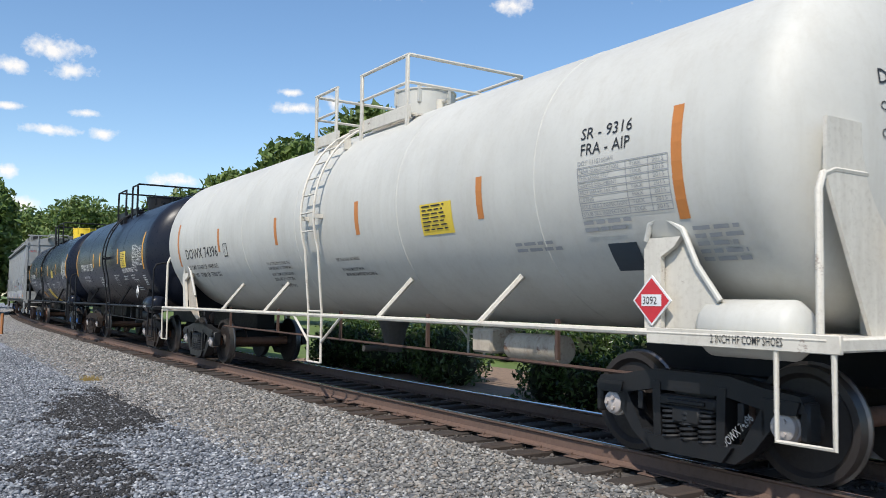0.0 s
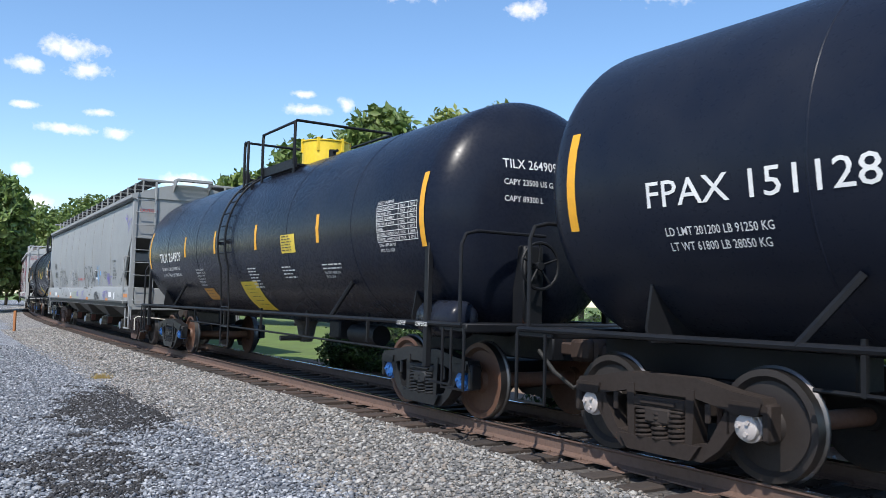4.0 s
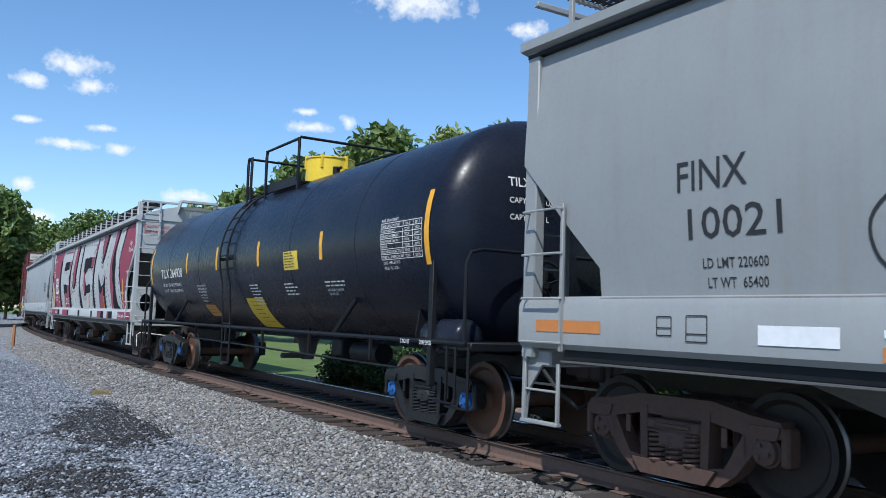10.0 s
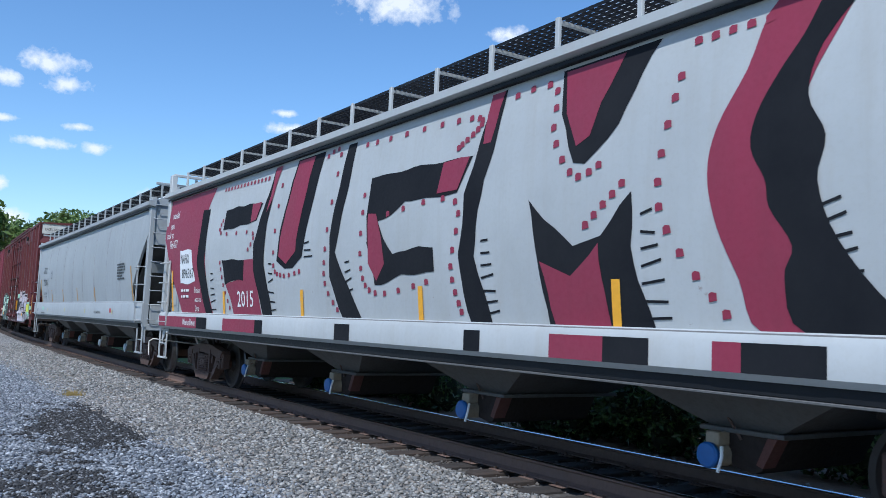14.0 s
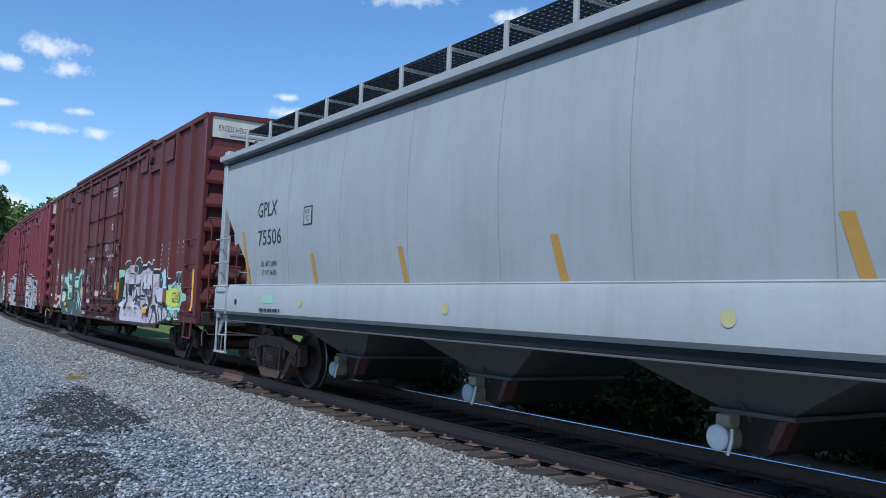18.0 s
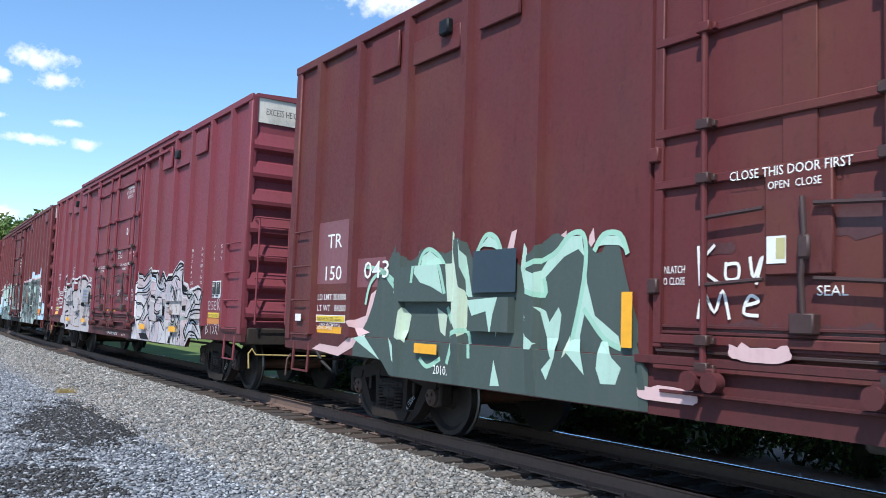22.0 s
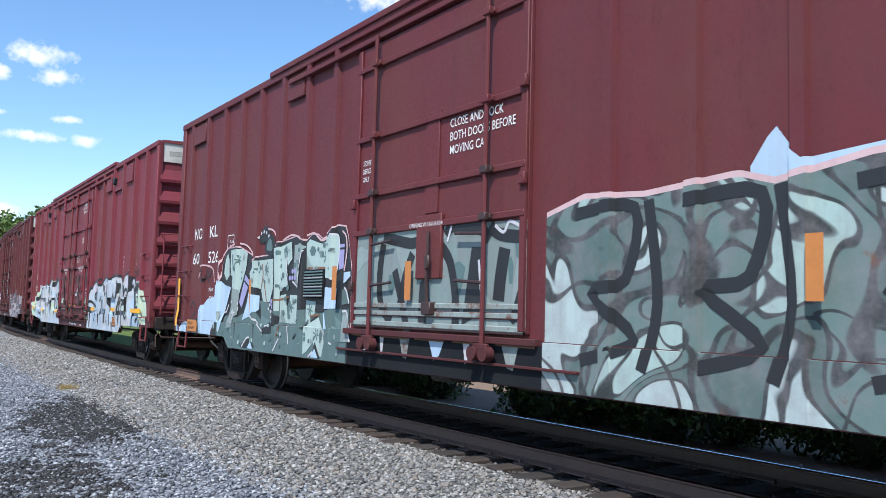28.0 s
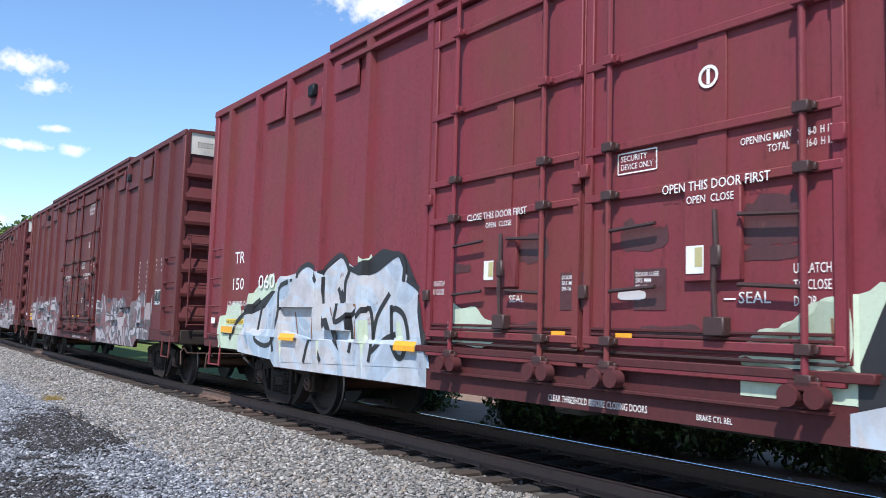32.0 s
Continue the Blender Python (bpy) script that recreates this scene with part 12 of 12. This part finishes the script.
# last close boxcar
c, sd = box_d, bd_side
field(c, sd, -1.6, -9.0, [(-1.6, 1.2), (-2.1, 1.55), (-2.75, 1.75), (-3.0, 1.0), (-7.6, 1.0), (-7.78, 1.8), (-7.95, 1.92), (-8.5, 1.78), (-8.9, 1.4), (-9.0, 1.0)], [(0, 0.95), (-9.3, 0.95)], "lime", 0.005, jag=0.04)
TOP_D = curve_through([(-2.45, 1.13), (-2.73, 1.73), (-3.14, 1.97), (-3.6, 2.0), (-3.96, 1.88), (-4.2, 1.96), (-4.5, 2.08), (-4.8, 2.06), (-5.0, 1.86), (-5.17, 2.04), (-5.52, 2.1), (-6.08, 2.1), (-6.35, 2.06), (-6.54, 1.92), (-6.69, 2.07), (-6.96, 2.13), (-7.14, 2.09), (-7.25, 2.2), (-7.36, 2.13), (-7.44, 1.9), (-7.56, 2.01), (-7.75, 1.98), (-7.84, 1.8), (-7.95, 1.3), (-8.5, 1.15)], False, 4)
TOP_D = sorted(TOP_D, key=lambda p: -p[0])
field(c, sd, -2.45, -7.95, [(x, z + 0.075) for x, z in TOP_D], FOOT, "ink", 0.007)
field(c, sd, -2.4, -8.5, [(-2.4, 0.9), (-2.75, 1.0)] + [p for p in TOP_D if p[0] < -2.76], FOOT, "sky_white", 0.011)
inked(c, sd, "ink", [[(-3.58, 1.98), (-3.88, 1.78), (-3.81, 1.48)]], 0.075, 0.017)
inked(c, sd, "ink", [[(-3.71, 1.65), (-3.37, 1.54), (-3.22, 1.65), (-3.44, 1.71)]], 0.075, 0.017)
inked(c, sd, "ink", [[(-2.8, 1.47), (-3.24, 1.37), (-3.48, 1.25), (-3.34, 0.92)]], 0.075, 0.017)
inked(c, sd, "ink", [[(-4.42, 1.91), (-4.48, 1.64), (-4.29, 1.48)]], 0.075, 0.017)
inked(c, sd, "ink", [[(-5.1, 1.95), (-5.18, 1.52), (-5.31, 0.85)]], 0.075, 0.017)
inked(c, sd, "ink", [[(-6.74, 1.48), (-6.57, 1.39), (-6.73, 1.73), (-6.91, 1.78), (-7.12, 1.68), (-7.26, 1.57), (-7.38, 1.66)]], 0.075, 0.017)
inked(c, sd, "ink", [[(-6.77, 1.52), (-6.99, 1.49), (-7.2, 1.51)]], 0.075, 0.017)
inked(c, sd, "ink", [[(-6.85, 1.37), (-6.99, 1.42), (-7.23, 1.38), (-7.17, 1.19), (-7.06, 1.06), (-6.92, 1.13), (-6.84, 1.37)]], 0.075, 0.017)
inked(c, sd, "ink", [[(-6.57, 1.89), (-6.66, 1.73), (-6.61, 1.42), (-6.66, 0.79)]], 0.075, 0.017)
inked(c, sd, "ink", [[(-7.44, 2.09), (-7.48, 1.85), (-7.38, 1.62)]], 0.075, 0.017)
inked(c, sd, "ink", [[(-7.48, 1.8), (-7.63, 1.85), (-7.78, 1.71), (-7.81, 1.53), (-7.87, 1.3)]], 0.075, 0.017)
inked(c, sd, "ink", [[(-7.87, 1.3), (-8.09, 1.34), (-8.2, 1.21)]], 0.075, 0.017)
inked(c, sd, "ink", [[(-7.75, 0.85), (-7.72, 1.07), (-7.82, 1.18)]], 0.075, 0.017)
inked(c, sd, "ink", [[(-8.13, 1.05), (-8.3, 1.07), (-8.38, 0.91)]], 0.075, 0.017)
inked(c, sd, "ink", [[(-4.07, 2.03), (-4.26, 1.9), (-4.37, 1.74)]], 0.075, 0.017)
inked(c, sd, "ink", [[(-5.57, 0.94), (-5.67, 0.73)]], 0.075, 0.017)
inked(c, sd, "ink", [[(-4.57, 1.14), (-4.62, 0.89)]], 0.075, 0.017)
inked(c, sd, "ink", [[(-2.86, 1.15), (-2.75, 1.36), (-2.65, 1.47)]], 0.075, 0.017)
blob(c, sd, [(-5.78, 1.55), (-5.88, 1.75), (-5.99, 1.55)], "ink", 0.0172, "painted_shape", False)
blob(c, sd, [(-5.84, 1.51), (-5.78, 1.12), (-6.04, 1.07), (-5.98, 1.49)], "ink", 0.0172, "painted_shape", False)
blob(c, sd, [(-6.08, 2.07), (-6.2, 1.9), (-6.1, 1.55), (-6.23, 1.55), (-6.36, 1.89)], "ink", 0.0172, "painted_shape", False)
blob(c, sd, [(-6.28, 1.52), (-6.25, 0.78), (-6.43, 1.15), (-6.4, 1.52)], "ink", 0.0172, "painted_shape", False)
blob(c, sd, [(-4.54, 1.52), (-4.65, 1.54), (-4.77, 0.9), (-4.66, 0.9)], "ink", 0.0172, "painted_shape", False)
blob(c, sd, [(-4.02, 1.48), (-4.12, 1.46), (-4.14, 1.11), (-4.04, 1.11)], "ink", 0.0172, "painted_shape", False)
blob(c, sd, [(-4.84, 1.14), (-4.93, 1.14), (-5.0, 0.89), (-4.88, 0.9)], "ink", 0.0172, "painted_shape", False)
blob(c, sd, [(-6.88, 1.35), (-7.16, 1.36), (-7.13, 1.21), (-7.05, 1.11), (-6.95, 1.17)], "lime", 0.0165, "painted_shape", False)
blob(c, sd, [(-5.88, 1.41), (-5.95, 1.41), (-5.94, 1.16), (-5.87, 1.16)], "sky_paint", 0.0176, "painted_shape", False)
blob(c, sd, [(-2.93, 1.8), (-3.2, 1.95), (-3.51, 1.91), (-3.42, 1.75), (-3.11, 1.69)], "lilac", 0.0128, "painted_shape", False)
blob(c, sd, [(-6.76, 1.88), (-6.94, 2.02), (-7.15, 2.0), (-7.12, 1.82), (-6.91, 1.8)], "lilac", 0.0128, "painted_shape", False)
blob(c, sd, [(-4.47, 1.93), (-4.69, 2.03), (-4.91, 1.94), (-4.81, 1.76), (-4.54, 1.74)], "lilac", 0.0128, "painted_shape", False)
blob(c, sd, [(-7.25, 2.08), (-7.36, 2.1), (-7.41, 1.9), (-7.32, 1.81)], "lilac", 0.0128, "painted_shape", False)
blob(c, sd, [(-7.51, 1.43), (-7.58, 1.56), (-7.74, 1.58), (-7.78, 1.44), (-7.7, 1.07), (-7.49, 1.06)], "sky_paint", 0.0127, "painted_shape", False)
blob(c, sd, [(-5.24, 1.49), (-5.71, 1.49), (-5.7, 0.96), (-5.32, 0.94)], "sky_paint", 0.0127, "painted_shape", False)
blob(c, sd, [(-3.25, 1.27), (-3.65, 1.28), (-3.65, 0.94), (-3.27, 0.95)], "sky_paint", 0.0127, "painted_shape", False)
inked(c, sd, "rust_streak", [[(-6.73, 1.57), (-6.75, 1.22)]], 0.025, 0.0178)
inked(c, sd, "rust_streak", [[(-7.35, 1.72), (-7.34, 1.24)]], 0.025, 0.0178)
inked(c, sd, "rust_streak", [[(-5.29, 1.52), (-5.34, 0.94)]], 0.025, 0.0178)
inked(c, sd, "rust_streak", [[(-6.5, 1.99), (-6.53, 1.42)]], 0.025, 0.0178)
inked(c, sd, "rust_streak", [[(-4.54, 1.7), (-4.98, 1.69)]], 0.025, 0.0178)
inked(c, sd, "rust_streak", [[(-6.84, 1.63), (-7.19, 1.64)]], 0.025, 0.0178)
inked(c, sd, "ink", [[(-2.95, 2.12), (-2.85, 2.0)], [(-4.0, 2.18), (-3.92, 2.05)], [(-4.1, 2.2), (-4.18, 2.32)], [(-5.8, 2.35), (-6.0, 2.24)], [(-6.05, 2.4), (-6.12, 2.26)], [(-7.45, 2.2), (-7.35, 2.32)]], 0.028, 0.008)
inked(c, sd, "frost_rust", [[(x, z), (x + 0.01, z - d)] for x, z, d in ((-4.45, 1.75, 0.3), (-4.95, 1.6, 0.4), (-6.3, 1.8, 0.7), (-6.4, 1.5, 0.6), (-7.38, 1.3, 0.35), (-5.3, 1.1, 0.3), (-3.6, 1.2, 0.25), (-6.68, 1.2, 0.4))], 0.025, 0.019, "rust_run")
letters(c, Side(lambda a, b, l: sd.fn(a, b, l + 0.012)), "ink", [("KOIN!", -7.72, 2.1, 0.17, 0.95), (".CDC!", -7.85, 1.45, 0.16, 0.9), (".M.", -8.02, 0.98, 0.12, 0.9)])
field(c, sd, 8.7, 2.35, [(8.7, 1.0), (8.5, 1.5), (8.1, 1.7), (7.6, 1.5), (7.2, 1.9), (6.7, 2.1), (6.2, 1.9), (5.4, 2.1), (4.6, 1.9), (3.8, 2.2), (3.2, 2.1), (2.8, 1.9), (2.35, 1.3)], FOOT, "lime", 0.005, jag=0.12, seed=5)
TOP_E = [(7.7, 1.2), (7.5, 1.5), (7.0, 1.6), (6.6, 1.75), (6.2, 1.65), (5.8, 1.95), (5.2, 1.9), (4.8, 1.8), (4.2, 2.0), (3.8, 2.05), (3.4, 2.2), (2.9, 2.1), (2.6, 1.7), (2.5, 1.1)]
field(c, sd, 7.7, 2.5, [(x, z + 0.09) for x, z in TOP_E], [(9, 1.1), (0, 1.1)], "ink", 0.008)
field(c, sd, 7.75, 2.35, [(7.75, 1.15), (2.35, 1.15)], FOOT, "sky_white", 0.0075)
inked(c, sd, "ink", [[(5.77, 1.94), (5.73, 2.08), (5.43, 2.18), (5.16, 2.08), (5.01, 1.92)]], 0.07, 0.017)
inked(c, sd, "ink", [[(4.95, 2.03), (4.8, 2.14), (4.44, 2.26), (4.22, 2.06), (4.3, 1.9), (4.31, 1.64)]], 0.07, 0.017)
inked(c, sd, "ink", [[(4.22, 2.08), (3.9, 2.01), (3.55, 2.03), (3.23, 2.15), (3.04, 2.2), (2.91, 2.07), (2.91, 1.87)]], 0.07, 0.017)
inked(c, sd, "ink", [[(4.91, 1.99), (4.89, 1.61), (4.72, 1.31)]], 0.07, 0.017)
inked(c, sd, "ink", [[(4.48, 1.83), (4.37, 1.61), (4.42, 1.39), (4.14, 1.46), (3.92, 1.6)]], 0.07, 0.017)
inked(c, sd, "ink", [[(3.88, 1.45), (3.65, 1.56), (3.55, 1.19), (3.6, 0.91)]], 0.07, 0.017)
inked(c, sd, "ink", [[(3.54, 1.04), (3.29, 1.19), (3.04, 1.26)]], 0.07, 0.017)
inked(c, sd, "ink", [[(3.16, 1.6), (3.11, 1.2), (2.96, 1.01), (2.83, 1.02), (2.77, 1.21), (2.87, 1.47), (3.06, 1.56), (3.16, 1.52)]], 0.07, 0.017)
inked(c, sd, "ink", [[(2.84, 1.9), (2.53, 1.73), (2.4, 1.35), (2.33, 1.1)]], 0.07, 0.017)
inked(c, sd, "ink", [[(3.55, 1.19), (3.47, 1.47), (3.2, 1.74)]], 0.07, 0.017)
inked(c, sd, "ink", [[(6.93, 1.62), (7.06, 1.26), (7.1, 1.07), (6.56, 1.02), (6.2, 1.45), (6.17, 1.85), (5.87, 1.94)]], 0.07, 0.017)
inked(c, sd, "ink", [[(6.52, 1.19), (6.42, 0.92)]], 0.07, 0.017)
inked(c, sd, "ink", [[(5.38, 0.81), (5.19, 1.16), (4.87, 0.85)]], 0.07, 0.017)
inked(c, sd, "ink", [[(8.17, 1.05), (7.96, 1.34), (7.39, 1.57), (7.03, 1.7)]], 0.07, 0.017)
inked(c, sd, "ink", [[(4.14, 1.46), (4.06, 1.18), (4.1, 1.0)]], 0.07, 0.017)
blob(c, sd, [(4.76, 1.42), (4.58, 1.16), (4.36, 1.01), (4.49, 1.24), (4.63, 1.44)], "ink", 0.0175, "painted_shape", False)
blob(c, sd, [(4.38, 1.82), (4.28, 1.68), (4.36, 1.57), (4.45, 1.7)], "ink", 0.0175, "painted_shape", False)
blob(c, sd, [(3.05, 1.41), (2.95, 1.41), (2.87, 1.21), (2.91, 1.08), (3.0, 1.14)], "lime", 0.0172, "painted_shape", False)
blob(c, sd, [(3.85, 1.39), (3.71, 1.43), (3.66, 1.19), (3.76, 1.01)], "lime", 0.0172, "painted_shape", False)
blob(c, sd, [(7.82, 1.06), (7.54, 1.43), (6.84, 1.57), (6.17, 2.03), (5.84, 2.06), (5.43, 2.16), (5.05, 2.06), (4.9, 2.06), (4.45, 2.23), (4.2, 2.13), (3.87, 1.98), (3.59, 2.0), (3.23, 2.13), (3.03, 2.17), (2.92, 2.0), (2.54, 1.72), (2.37, 1.23), (2.29, 0.91), (6.13, 0.78), (7.79, 0.86)], "sky_white", 0.0125, "painted_shape", False)
inked(c, sd, "rust_streak", [[(4.08, 1.61), (3.86, 1.57)]], 0.03, 0.0185)
inked(c, sd, "rust_streak", [[(3.92, 1.57), (3.86, 1.18)]], 0.03, 0.0185)
inked(c, sd, "rust_streak", [[(5.75, 1.51), (5.64, 1.19)]], 0.03, 0.0185)
inked(c, sd, "rust_streak", [[(4.53, 1.57), (4.48, 1.46)]], 0.03, 0.0185)
inked(c, sd, "rust_streak", [[(5.1, 1.45), (5.03, 1.15)]], 0.03, 0.0185)
dsd = Side(lambda a, b, l: (a, 1.49 + 0.056 + l, b))
blob(c, dsd, [(1.95, 1.2), (1.9, 1.6), (1.71, 1.56), (1.48, 1.58), (1.32, 1.46), (1.1, 1.42), (1.06, 1.3), (1.35, 1.17), (1.73, 1.2)], "lime", 0.004)
blob(c, dsd, [(-1.63, 1.25), (-1.67, 1.33), (-1.78, 1.42), (-1.94, 1.43), (-2.06, 1.5), (-2.16, 1.53), (-2.22, 1.62), (-2.33, 1.64), (-2.41, 1.6), (-2.41, 1.21), (-2.07, 1.16), (-1.9, 1.18), (-1.72, 1.21)], "lime", 0.004)
inked(c, dsd, "rust_streak", [[(-1.8, 1.28), (-2.1, 1.29), (-2.3, 1.27)], [(-2.0, 1.40), (-2.03, 1.22)], [(-2.3, 1.5), (-2.31, 1.3)], [(1.3, 1.25), (1.6, 1.27)], [(1.7, 1.4), (1.71, 1.22)]], 0.02, 0.007)
splash(c, dsd, -0.6, 1.67, 0.3, 0.08, "chalk", 91, 0.0045, "sprayed_patch", 0.3)
for x0, x1, z0, z1 in ((-3.03, -3.5, 1.21, 1.31), (-5.6, -6.06, 1.22, 1.31), (-7.7, -8.62, 1.21, 1.31), (8.5, 8.0, 1.16, 1.26), (6.1, 5.6, 1.1, 1.2), (2.95, 2.5, 1.08, 1.19)):
    panel(c, sd, x0, x1, z0, z1, "amber", "reflector", 0, 0.075)
panel(c, sd, -5.72, -6.2, 0.85, 1.07, "ink", "height_notice", 0, 0.03)
panel(c, sd, -5.74, -6.18, 0.865, 1.055, "orange", "notice_field", 0, 0.034)
letters(c, Side(lambda a, b, l: sd.fn(a, b, l + 0.036)), "ink", [("THIS CAR\nEXCESS HEIGHT", -5.78, 0.98, 0.05, 0.72)])

# boxcars further back: weathered tags along the foot
for (c, sd), k in (((box_e, be_side), 0), ((box_f, bf_side), 1)):
    for x0, x1 in ((-2.7, -7.6), (7.4, 2.8)):
        top = [(x0 + (x1 - x0) * i / 12, 1.75 + 0.35 * math.sin(i * 2.1 + k) * (0.5 + 0.5 * math.sin(i * 0.9))) for i in range(13)]
        field(c, sd, x0, x1, top, FOOT, "grey_tags", 0.006, jag=0.15, seed=int(x0 * 10))

# numbers stencilled on the truck frames
for c, x, words in ((white_tank, -7.22, "DOWX 74396"), (box_a, -7.42, "TR 150043"), (box_d, -7.42, "TR 150060"), (box_a, 6.68, "TR 150043"), (box_b, -7.42, "TR 150065")):
    g = Geo()
    Side(lambda a, b, l: (a, 1.075 + l, b)).text(g, words, x, 0.22, 0.10, 0.62, 0.006, tilt=0.78)
    decal("frame_number", g, M["pale_print"], c)


# ---- the moving train ----
def motions():
    """The train rolls past: every car follows the line, every wheelset turns."""
    for car, centre, trucks in CARS:
        walk(car, [(t, car_pose(centre, trucks, t)) for t in range(0, 33)])
    for w, centre, off, dx in WHEELSETS:
        near = [k for k in range(0, 321) if -9 < centre + off - gone(k / 10) < 42]
        times = [k / 10 for k in near]
        rows = [(t, pose(dx, 0, 0.457) @ pose(0, 0, 0, 0, math.degrees(-gone(t) / 0.457), 0)) for t in times]
        if not rows:
            rows = [(0.0, pose(dx, 0, 0.457))]
        if rows[0][0] > 0:
            rows.insert(0, (0.0, rows[0][1]))
        if rows[-1][0] < 32:
            rows.append((32.0, rows[-1][1]))
        walk(w, rows)


motions()
